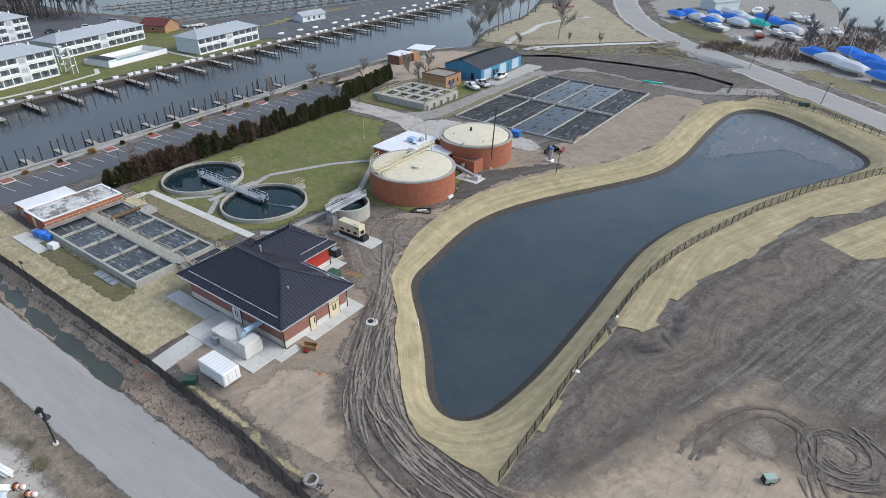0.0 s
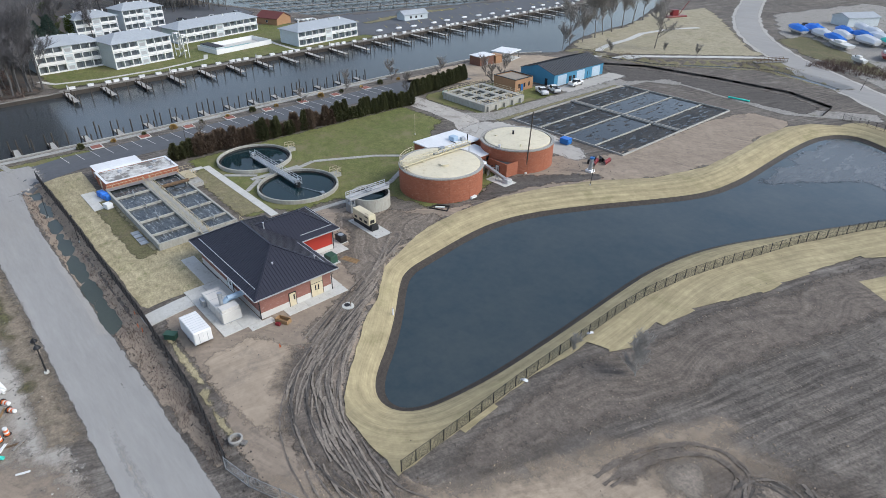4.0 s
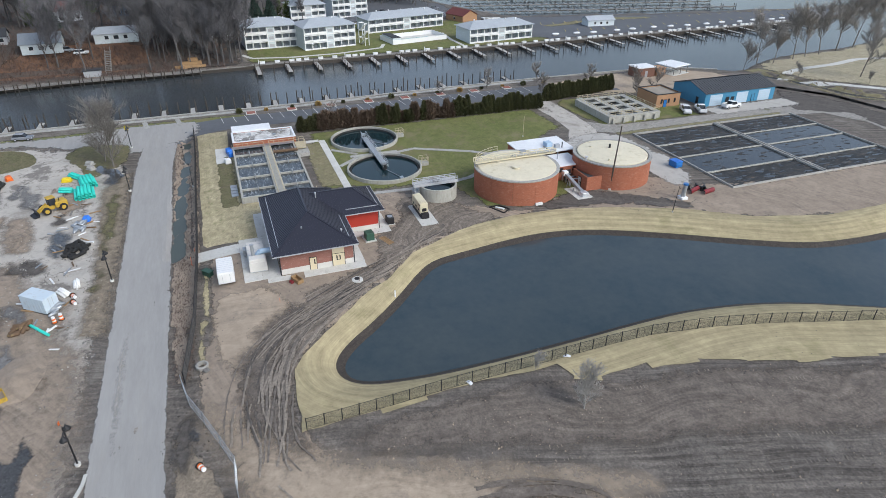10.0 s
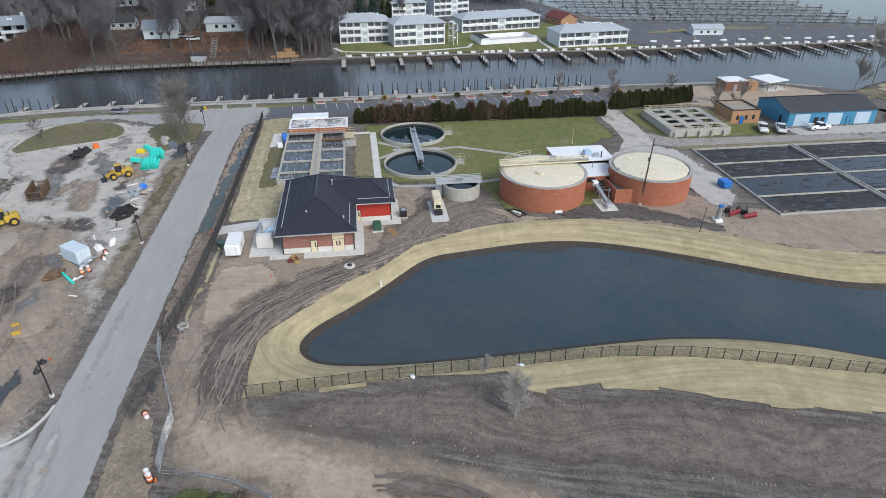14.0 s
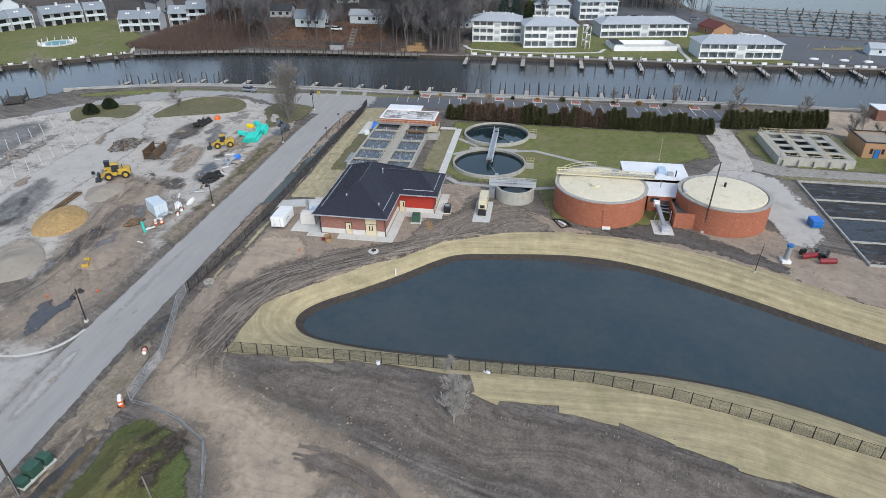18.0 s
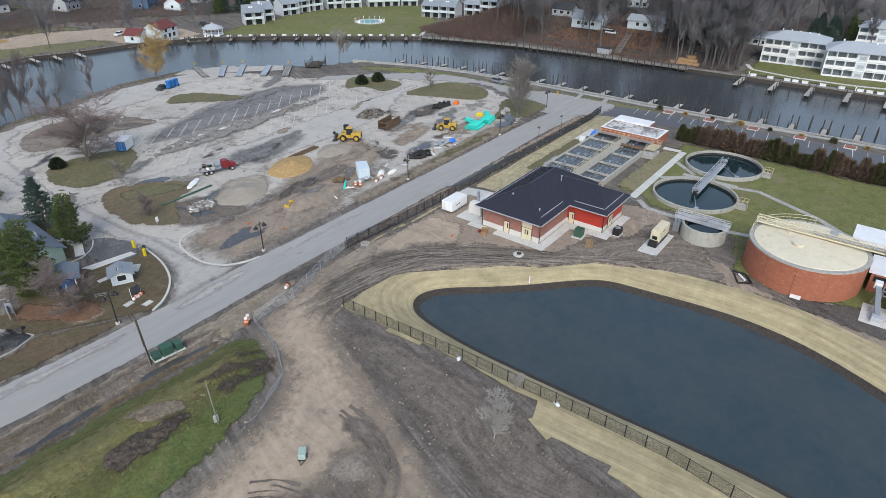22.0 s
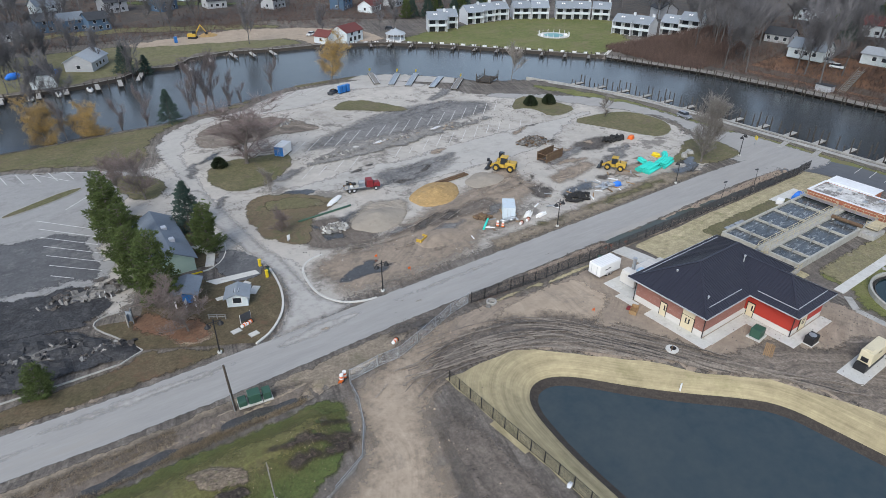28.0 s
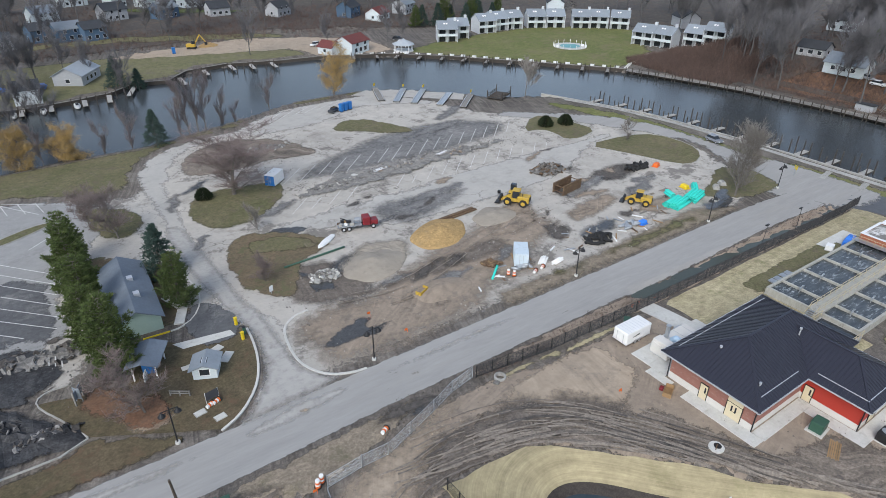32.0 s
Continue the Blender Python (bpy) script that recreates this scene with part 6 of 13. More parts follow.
patch("water_lake", [(-42, 420), (-30, 372), (-22, 338), (-4, 297), (20, 280), (80, 260), (300, 400), (100, 700), (-100, 700)], M["river"], 0.12, 12.0, 0.0, "grey open water beyond the boat yard", "water", seed=70)
patch("gate_grass", [(-24, 199), (-6, 186), (4, 178), (6, 181), (-14, 199), (-23, 204)], M["lawn_dry"], 0.08, 2.0, 0.4, "grass wedge by the fence", "lawn", seed=71)


# ==== the treatment plant ====
def rail_run(pts, h=1.07, gap=1.8, r=0.035, mid=1):
    """A pipe railing along points (x, y, z)."""
    g = Geo()
    for a, b in zip(pts, pts[1:]):
        a, b = Vector(a), Vector(b)
        n = max(1, int(round((b - a).length / gap)))
        for i in range(n + 1):
            p = a.lerp(b, i / n)
            g.bar(p, p + Vector((0, 0, h)), r * 2)
        for k in range(1, mid + 2):
            up = Vector((0, 0, h * k / (mid + 1)))
            g.bar(a + up, b + up, r * 2)
    return g


def slab(name, x0, x1, y0, y1, label="clean pale concrete slab", top=0.12, cells=3.0):
    """Concrete laid in bays with open joints; each bay is a piece."""
    ob = thing(name, label=label, category="slab", kind="structure")
    nx, ny = max(1, round((x1 - x0) / cells)), max(1, round((y1 - y0) / cells))
    for i in range(nx):
        for j in range(ny):
            a, b = x0 + (x1 - x0) * i / nx, x0 + (x1 - x0) * (i + 1) / nx
            c, d = y0 + (y1 - y0) * j / ny, y0 + (y1 - y0) * (j + 1) / ny
            z = hz((a + b) / 2, (c + d) / 2)
            part("concrete_bay", Geo().box(a + 0.012, b - 0.012, c + 0.012, d - 0.012, z - 0.2, z + top, 0.015), M["concrete"], ob)
    return ob


def seams(corners, top, n_gap=0.48, axis=0, z_off=0.03):
    """Raised ribs up a roof plane given as a polygon in plan with heights; they run along axis."""
    g = []
    poly = [Vector(p) for p in corners]
    nrm = (poly[1] - poly[0]).cross(poly[2] - poly[0]).normalized()
    if nrm.z < 0:
        nrm = -nrm
    o = 1 - axis
    lo, hi = min(p[o] for p in poly), max(p[o] for p in poly)
    k = int((hi - lo) / n_gap)
    for i in range(1, k):
        c = lo + (hi - lo) * i / k
        cut = []
        for a, b in zip(poly, poly[1:] + poly[:1]):
            if (a[o] - c) * (b[o] - c) < 0:
                cut.append(a.lerp(b, (c - a[o]) / (b[o] - a[o])))
        if len(cut) == 2 and (cut[0] - cut[1]).length > 0.3:
            p, q = cut[0] + nrm * z_off, cut[1] + nrm * z_off
            g.append(Geo().bar(p, q, 0.05, 0.07))
    return g


def roof_plane(parent, corners, axis, mat, rib=True, gap=0.48, thick=0.12):
    poly = [Vector(p) for p in corners]
    g = Geo()
    n = len(poly)
    g.add([tuple(p) for p in poly] + [(p.x, p.y, p.z - thick) for p in poly],
          [tuple(range(n)), tuple(range(2 * n - 1, n - 1, -1))] + [(i, n + i, n + (i + 1) % n, (i + 1) % n) for i in range(n)])
    ob = part("roof_slope", g, mat, parent)
    if rib:
        for s in seams(corners, 0, gap, axis):
            part("standing_seam", s, mat, ob)
    return ob


def door(parent, x, y, z, w, h, face, leaf=1, mat="door", window=True, transom=0.0):
    """A door in a wall; face: the wall's outward normal, 'x', '-x', 'y' or '-y'."""
    rz = {"x": -90, "-x": 90, "y": 180, "-y": 0}[face]
    m = pose(x, y, z, 0, 0, rz) if rz != -90 else pose(x, y, z, 0, 0, 90)
    m = pose(x, y, z, 0, 0, {"-y": 0, "x": 90, "y": 180, "-x": -90}[face])
    fr = Geo()
    t = 0.07
    fr.box(-w / 2 - t, -w / 2, -0.07, 0.05, 0, h + t).box(w / 2, w / 2 + t, -0.07, 0.05, 0, h + t).box(-w / 2, w / 2, -0.07, 0.05, h, h + t)
    d = part("door", fr, M["black"], parent, "dark steel door frame", m=m)
    lw = w / leaf
    for i in range(leaf):
        x0 = -w / 2 + i * lw
        lf = part("door_leaf", Geo().box(x0 + 0.012, x0 + lw - 0.012, -0.05, 0.0, 0.02, h - 0.01), M[mat], d)
        if window:
            s = 0.62 if i == 0 else 0.14
            part("door_glass", Geo().box(x0 + lw * s, x0 + lw * (s + 0.2), -0.062, -0.045, h * 0.45, h * 0.85), M["glass"], d, "narrow dark glass")
        part("handle", Geo().box(x0 + lw * (0.9 if i == 0 else 0.06), x0 + lw * (0.95 if i == 0 else 0.11), -0.10, -0.05, 0.95, 1.1), M["black"], d)
    if transom:
        part("transom_panel", Geo().box(-w / 2, w / 2, -0.05, 0.0, h + t, h + transom), M[mat], d)
    return d


# ---- control building with a hipped steel roof ----
cb = thing("control_building", -59.0, 44.0, 0, 0, "new red brick pump building with dark standing-seam hip roof", "building")
CX, CY = -59.0, 44.0
def cbp(x, y, z):
    return (x - CX, y - CY, z)
wx0, wx1, wy0, wy1 = -73.0, -53.0, 38.3, 49.6
vx0, vx1, vy1 = -71.6, -63.2, 56.4
W = 0.3
for nm, a in (("wall_front", (wx1 - W, wx1, wy0, wy1)), ("wall_back", (wx0, wx0 + W, wy0, wy1)), ("wall_side", (wx0 + W, wx1 - W, wy0, wy0 + W)), ("wall_inner", (wx0 + W, wx1 - W, wy1 - W, wy1))):
    x0, x1, y0, y1 = a
    part("wall", Geo().box(x0 - CX, x1 - CX, y0 - CY, y1 - CY, 1.0, 3.95), M["brick"], cb, "red brick wall")
    part("wall_base", Geo().box(x0 - 0.04 - CX, x1 + 0.04 - CX, y0 - 0.04 - CY, y1 + 0.04 - CY, 0.0, 1.0), M["block"], cb, "pale masonry base course")
for x0, x1, y0, y1 in ((vx1 - W, vx1, wy1, vy1), (vx0, vx0 + W, wy1, vy1), (vx0 + W, vx1 - W, vy1 - W, vy1)):
    part("wing_wall", Geo().box(x0 - CX, x1 - CX, y0 - CY, y1 - CY, 0.9, 3.95), M["redmetal"], cb, "bright red metal-clad wall")
    part("wall_base", Geo().box(x0 - 0.04 - CX, x1 + 0.04 - CX, y0 - 0.04 + (0.05 if x1 - x0 < 1 else 0) - CY, y1 + 0.04 - CY, 0.0, 0.9), M["block"], cb)
E0 = 4.0
mx0, mx1, my0, my1 = -74.2, -51.85, 37.2, 50.35
RZ = 7.4
ym = (my0 + my1) / 2
ra, rb = (-58.9, ym, RZ), (-68.4, ym, RZ)
c = cbp
roof_plane(cb, [c(mx1, my0, E0), c(mx1, my1, E0), c(*ra)], 0, M["roof"])
roof_plane(cb, [c(mx0, my1, E0), c(mx0, my0, E0), c(*rb)], 0, M["roof"])
roof_plane(cb, [c(mx0, my0, E0), c(mx1, my0, E0), c(*ra), c(*rb)], 1, M["roof"])
roof_plane(cb, [c(mx1, my1, E0), c(mx0, my1, E0), c(*rb), c(*ra)], 1, M["roof"])
ex0, ex1, ey = -72.6, -62.1, 57.3
xm = (ex0 + ex1) / 2
wz = E0 + (ex1 - ex0) / 2 * (RZ - E0) / ((my1 - my0) / 2)
wz = min(wz, 6.6)
yin = my1 - (wz - E0) * ((my1 - my0) / 2) / (RZ - E0)
yend = ey - (ex1 - ex0) / 2 * 0.85
roof_plane(cb, [c(ex1, my1 - 0.02, E0 + 0.02), c(ex1, ey, E0 + 0.02), c(xm, yend, wz), c(xm, yin, wz)], 0, M["roof"])
roof_plane(cb, [c(ex0, ey, E0 + 0.02), c(ex0, my1 - 0.02, E0 + 0.02), c(xm, yin, wz), c(xm, yend, wz)], 0, M["roof"])
roof_plane(cb, [c(ex1, ey, E0 + 0.02), c(ex0, ey, E0 + 0.02), c(xm, yend, wz)], 1, M["roof"])
for a, b in (((mx1, my0, E0), ra), ((mx1, my1, E0), ra), ((mx0, my0, E0), rb), ((mx0, my1, E0), rb), (ra, rb), ((ex1, ey, E0), (xm, yend, wz)), ((ex0, ey, E0), (xm, yend, wz)), ((xm, yin, wz), (xm, yend, wz))):
    a, b = Vector(c(*a)) + Vector((0, 0, 0.06)), Vector(c(*b)) + Vector((0, 0, 0.06))
    part("ridge_cap", Geo().bar(a, b, 0.28, 0.07), M["roof"], cb)
for a, b in (((mx1, my0), (mx1, my1)), ((mx0, my0), (mx1, my0)), ((mx0, my0), (mx0, my1)), ((ex1, my1), (ex1, ey)), ((ex1, ey), (ex0, ey)), ((ex0, ey), (ex0, my1)), ((mx1, my1), (ex1, my1))):
    part("gutter", Geo().bar(c(a[0], a[1], E0 - 0.06), c(b[0], b[1], E0 - 0.06), 0.16, 0.16), M["alum"], cb, "pale metal gutter")
ins, insz = 1.25, 1.25 * (RZ - E0) / ((my1 - my0) / 2) + 0.16
for a, b in (((mx1 - 1.5, my0 + 1.4), (mx1 - 1.5, my1 - 1.4)), ((mx0 + 1.6, my0 + 1.1), (mx1 - 1.9, my0 + 1.1)), ((mx1 - 1.9, my1 - 1.1), (ex1 + 0.6, my1 - 1.1))):
    part("snow_guard", Geo().bar(c(a[0], a[1], E0 + 0.62), c(b[0], b[1], E0 + 0.62), 0.09, 0.09), M["alum"], cb, "pale snow guard rail")
for a, b in (((ex1 - 1.0, my1 + 0.4), (ex1 - 1.0, ey - 0.8)), ((ex1 - 1.3, ey - 0.9), (ex0 + 1.3, ey - 0.9))):
    part("snow_guard", Geo().bar(c(a[0], a[1], E0 + 0.58), c(b[0], b[1], E0 + 0.58), 0.09, 0.09), M["alum"], cb)
for x, y in ((mx1 + 0.0 - 1.05, my1 - 0.65), (mx1 - 1.05, my0 + 0.95), (ex1 - 1.0, ey - 0.8)):
    part("downspout", Geo().cyl(c(x, y, 0.05), c(x, y, E0 - 0.05), 0.07, n=8), M["black"], cb, "dark downspout")
for x, y, z in ((-56.0, 42.3, 5.6), (-66.2, 46.3, 6.5), (-54.8, 48.3, 4.85)):
    part("roof_vent", Geo().cyl(c(x, y, z - 0.4), c(x, y, z + 0.55), 0.09, n=10).cyl(c(x, y, z + 0.5), c(x, y, z + 0.7), 0.16, n=10), M["alum"], cb, "small metal roof vent")
door(cb, wx1 + 0.06 - CX, 43.2 - CY, 0.12, 1.0, 2.15, "x")
door(cb, wx1 + 0.06 - CX, 47.2 - CY, 0.12, 1.9, 2.15, "x", 2, transom=1.0)
door(cb, vx1 + 0.06 - CX, 50.5 - CY, 0.12, 1.0, 2.15, "x")
door(cb, vx1 - 3.0 - CX, vy1 + 0.06 - CY, 0.12, 1.8, 2.15, "y", 2)
door(cb, -62.5 - CX, wy0 - 0.06 - CY, 0.12, 1.8, 2.3, "-y", 2, mat="white")
part("floor_slab", Geo().box(wx0 - CX, wx1 - CX, wy0 - CY, wy1 - CY, 0.02, 0.1), M["concrete"], cb)
slab("apron_slab", -52.9, -51.1, 41.5, 51.3)
slab("side_slab", -63.0, -52.95, 49.8, 51.4)
slab("wing_slab", -63.0, -61.2, 51.4, 58.2)
slab("wing_end_slab", -71.8, -63.02, 56.6, 58.2)
slab("unit_slab", -66.6, -52.6, 32.6, 38.1)
patch("drive_slab", [(-65.5, 25.9), (-62.4, 25.9), (-62.4, 32.58), (-65.5, 32.58)], M["concrete"], 0.13, 0.7, 0.0, "pale concrete walk sloping down to the fence", "slab", thick=0.25, seed=130)
slab("corner_slab", -52.58, -51.3, 36.0, 39.5)
slab("narrow_slab", -76, -66.7, 35.8, 38.0)

# ---- odour control unit ----
u = thing("odour_control_unit", -58.4, 35.0, hz(-58.4, 35.0) + 0.12, 0, "pale grey boxy air treatment unit with blue duct and steel stack", "machine")
part("housing", Geo().box(-3.6, 3.4, -1.35, 1.35, 0.15, 1.75, 0.05), M["block"], u)
part("skid_base", Geo().box(-3.55, 3.35, -1.3, 1.3, 0.0, 0.15), M["galv"], u)
part("upper_housing", Geo().box(1.9, 3.3, -1.25, 1.25, 1.75, 2.25, 0.05), M["block"], u)
part("side_box", Geo().box(-3.2, -2.0, -1.9, -1.36, 0.2, 1.3, 0.04), M["galv"], u)
part("duct", Geo().cyl((1.0, 0.6, 2.3), (1.0, 3.3, 2.3), 0.42, n=16), M["ductblue"], u, "pale blue round duct")
part("duct_elbow", Geo().cyl((1.0, 0.1, 1.7), (1.0, 0.65, 2.35), 0.42, n=16), M["ductblue"], u)
part("exhaust_pipe", Geo().cyl((1.5, -0.5, 1.7), (1.5, -0.5, 3.9), 0.28, n=14).cyl((1.5, -0.5, 3.85), (1.5, -0.5, 4.0), 0.34, n=14), M["galv"], u, "galvanised exhaust stack")
for i in range(4):
    part("panel_seam", Geo().box(-3.6 + 1.75 * (i + 0.5), -3.55 + 1.75 * (i + 0.5), -1.37, 1.37, 0.2, 1.77), M["galv"], u)

# ---- enclosed trailer ----
def wheel(parent, x, y, r, w, rim="alum"):
    t = part("wheel", Geo().cyl((x, y - w / 2, r), (x, y + w / 2, r), r, n=18), M["rubber"], parent, "black tyre")
    part("rim", Geo().cyl((x, y - w / 2 - 0.01, r), (x, y + w / 2 + 0.01, r), r * 0.55, n=14), M[rim], t)
    return t
tr = thing("enclosed_trailer", -55.5, 30.1, hz(-55.5, 30.1), 180, "white enclosed cargo trailer parked on dirt", "trailer")
part("body", Geo().box(-2.45, 2.45, -1.2, 1.2, 0.5, 2.3, 0.08), M["white"], tr)
part("roof_panel", Geo().box(-2.4, 2.4, -1.15, 1.15, 2.29, 2.34, 0.02), M["white"], tr)
for i in range(9):
    part("roof_rib", Geo().box(-2.2 + 0.55 * i, -2.15 + 0.55 * i, -1.15, 1.15, 2.34, 2.365), M["alum"], tr)
part("lower_trim", Geo().box(-2.47, 2.47, -1.22, 1.22, 0.5, 0.62), M["alum"], tr)
for y0 in (-1.08, 0.02):
    rd = part("rear_door", Geo().box(-2.5, -2.44, y0, y0 + 1.06, 0.6, 2.18, 0.02), M["white"], tr)
    part("latch_bar", Geo().bar((-2.52, y0 + 0.5, 0.7), (-2.52, y0 + 0.5, 2.1), 0.04), M["galv"], rd)
part("side_door", Geo().box(0.9, 1.7, -1.235, -1.2, 0.6, 2.1), M["white"], tr)
part("side_lettering", Geo().box(-1.2, -0.5, -1.215, -1.2, 1.35, 1.5).box(-0.4, 0.1, -1.215, -1.2, 1.4, 1.6), M["black"], tr, "small dark marking bars")
part("tongue", Geo().bar((2.4, 0.8, 0.5), (3.6, 0, 0.5), 0.1).bar((2.4, -0.8, 0.5), (3.6, 0, 0.5), 0.1).cyl((3.4, 0, 0.0), (3.4, 0, 0.8), 0.05), M["black"], tr)
for x in (-0.55, 0.25):
    for y in (-1.08, 1.08):
        wheel(tr, x, y, 0.34, 0.22)
for y in (-1.24, 1.19):
    part("mudguard", Geo().box(-1.0, 0.7, y - 0.02, y + 0.07, 0.68, 0.8), M["alum"], tr)

# ---- aeration basins ----
bx0, bx1, by0, by1 = -109.6, -81.2, 34.4, 48.2
ba = thing("aeration_basins", (bx0 + bx1) / 2, (by0 + by1) / 2, 0, 0, "concrete aeration basins with foaming water and pipe-railed walkways", "treatment basin")
ox, oy = (bx0 + bx1) / 2, (by0 + by1) / 2
hl, hw = (bx1 - bx0) / 2, (by1 - by0) / 2
TOP, GA, GB = 1.3, 0.0, 1.2
for a in ((-hl, hl, -hw, -hw + 0.4), (-hl, hl, hw - 0.4, hw), (-hl, -hl + 0.4, -hw + 0.4, hw - 0.4), (hl - 0.4, hl, -hw + 0.4, hw - 0.4), (-hl + 0.4, hl - 0.4, GA - 0.35, GA), (-hl + 0.4, hl - 0.4, GB, GB + 0.35)):
    part("basin_wall", Geo().box(*a, -1.0, TOP, 0.03), M["tankcon"], ba, "weathered concrete wall")
part("walkway_slab", Geo().box(-hl, hl + 0.4, GA - 0.05, GB + 0.05, TOP - 0.2, TOP + 0.06, 0.02), M["tankcon"], ba, "grey concrete walkway slab")
for y in (GA, GB):
    part("railing", rail_run([(-hl + 1.0, y, TOP + 0.06), (hl + 0.4, y, TOP + 0.06)], gap=1.9, r=0.03), M["beige"], ba, "beige pipe railing")
edges = [-hl + 0.4, -104.2 - ox, -97.8 - ox, -91.3 - ox, -85.2 - ox, hl - 0.4]
for k in range(1, 5):
    for y0, y1 in ((-hw + 0.3, GA - 0.3), (GB + 0.3, hw - 0.3)):
        part("cross_walkway", Geo().box(edges[k] - 0.15, edges[k] + 0.15, y0, y1, 0.7, TOP + 0.03, 0.03), M["tankcon"], ba)
        ym = (y0 + y1) / 2
        part("air_valve", Geo().cyl((edges[k] + 0.2, ym, TOP), (edges[k] + 0.2, ym, TOP + 0.7), 0.09, n=8).bar((edges[k] - 0.3, ym, TOP + 0.45), (edges[k] + 0.75, ym, TOP + 0.45), 0.16).cyl((edges[k] + 0.7, ym, -0.3), (edges[k] + 0.7, ym, TOP + 0.5), 0.07, n=8), M["galv"], ba, "galvanised air drop pipe")
for k in range(5):
    for y0, y1 in ((-hw + 0.4, GA - 0.35), (GB + 0.35, hw - 0.4)):
        part("water_surface", Geo().box(edges[k], edges[k + 1], y0, y1, -0.5, 0.95), M["foam"], ba, "grey churned foamy water")
part("header_pipe", Geo().cyl((-103.0 - ox, GB + 0.4, TOP + 0.35), (-103.0 - ox, hw, TOP + 0.35), 0.34, n=12), M["rust"], ba, "rust-stained header pipe")
for sy in (GB + 0.8, hw - 0.6):
    part("pipe_saddle", Geo().box(-103.3 - ox, -102.7 - ox, sy - 0.12, sy + 0.12, TOP - 0.3, TOP + 0.1), M["oldcon"], ba)
part("end_platform", Geo().box(-hl, -hl + 1.5, -hw, hw, TOP + 0.04, TOP + 0.12), M["galv"], ba, "steel grating beside the blower building")
for a, b in ((-hw, GA), (GB, hw)):
    part("railing", rail_run([(-hl + 1.5, a, TOP + 0.12), (-hl + 1.5, b, TOP + 0.12)], gap=1.2, r=0.03), M["beige"], ba, "beige pipe railing")
part("side_platform", Geo().box(-hl + 1.0, -hl + 5.4, hw + 0.05, hw + 2.2, TOP, TOP + 0.12), M["beige"], ba)
part("railing", rail_run([(-hl + 1.0, hw, TOP + 0.12), (-hl + 1.0, hw + 2.2, TOP + 0.12), (-hl + 5.4, hw + 2.2, TOP + 0.12), (-hl + 5.4, hw, TOP + 0.12)], gap=1.2, r=0.03), M["beige"], ba)
part("platform_tank", Geo().box(-hl + 3.0, -hl + 7.4, hw + 0.05, hw + 2.6, -0.2, 0.9, 0.03), M["oldcon"], ba, "low concrete splitter tank")
part("lower_channel", Geo().box(hl, hl + 3.4, GB + 0.4, hw + 0.4, -0.5, 0.75, 0.03), M["oldcon"], ba)
part("channel_water", Geo().box(hl + 0.3, hl + 3.1, GB + 0.7, hw + 0.1, 0.75, 0.78), M["sludge_wet"], ba)
part("railing", rail_run([(hl, GB + 0.4, TOP - 0.5), (hl + 3.4, GB + 0.4, 0.75), (hl + 3.4, hw + 0.4, 0.75), (hl, hw + 0.4, 0.75)], gap=1.2, r=0.03), M["beige"], ba)
for k in range(7):
    part("stair_tread", Geo().box(hl + 0.4 + 0.27 * k, hl + 0.67 + 0.27 * k, GA, GB, TOP - 0.05 - 0.19 * k, TOP - 0.19 * k), M["galv"], ba)
for y in (GA, GB):
    part("stair_rail", Geo().bar((hl + 0.4, y, TOP + 1.0), (hl + 2.3, y, 0.95), 0.06).bar((hl + 2.3, y, 0.0), (hl + 2.3, y, 0.95), 0.06), M["beige"], ba)
for i in range(4):
    part("steel_plate", Geo().box(hl - 9.5 + i * 1.5, hl - 8.3 + i * 1.5, -hw - 1.7, -hw - 0.4, 0.1, 0.18 + 0.05 * (i % 2)), M["galv"], ba)

# ---- blower building ----
bb = thing("blower_building", -113.3, 41.8, 0, 0, "flat-roofed orange brick blower building with stained white roof", "building")
for a in ((-3.6, 3.6, -7.0, -6.7), (-3.6, 3.6, 6.7, 7.0), (3.3, 3.6, -6.7, 6.7), (-3.6, -3.3, -6.7, 6.7)):
    part("wall", Geo().box(*a, -0.8, 2.35), M["brickor"], bb)
part("roof", Geo().box(-3.3, 3.3, -6.7, 6.7, 2.1, 2.25), M["dirtyroof"], bb, "white roof stained by ponding water")
for a in ((-3.7, 3.7, -7.1, -6.65), (-3.7, 3.7, 6.65, 7.1), (3.25, 3.7, -6.65, 6.65), (-3.7, -3.25, -6.65, 6.65)):
    part("coping", Geo().box(*a, 2.35, 2.45), M["whiteroof"], bb)
for a in ((-7.7, -3.75, -6.7, -6.4), (-7.7, -3.75, 1.8, 2.1), (-7.7, -7.4, -6.4, 1.8)):
    part("annex_wall", Geo().box(*a, -0.8, 2.4), M["brickor"], bb)
part("annex_roof", Geo().box(-7.8, -3.75, -6.8, 2.2, 2.4, 2.58), M["whiteroof"], bb, "clean white annex roof")
part("annex_louvre", Geo().box(-6.6, -5.0, -6.76, -6.7, 0.4, 1.8), M["galv"], bb)
part("vent_stack", Geo().cyl((2.0, 6.2, 2.2), (2.0, 6.2, 3.3), 0.12, n=10), M["galv"], bb)
for x, y in ((-1.0, -3.0), (0.8, 2.5), (-2.0, 4.2)):
    part("roof_curb", Geo().box(x - 0.35, x + 0.35, y - 0.35, y + 0.35, 2.25, 2.6, 0.04), M["galv"], bb)
part("doorway", Geo().box(-1.0, 0.0, -7.05, -7.0, 0, 1.95), M["door"], bb)
slab("blower_pad", -113.5, -104, 30.6, 34.8, "old grey concrete pad", 0.06, 3.2)
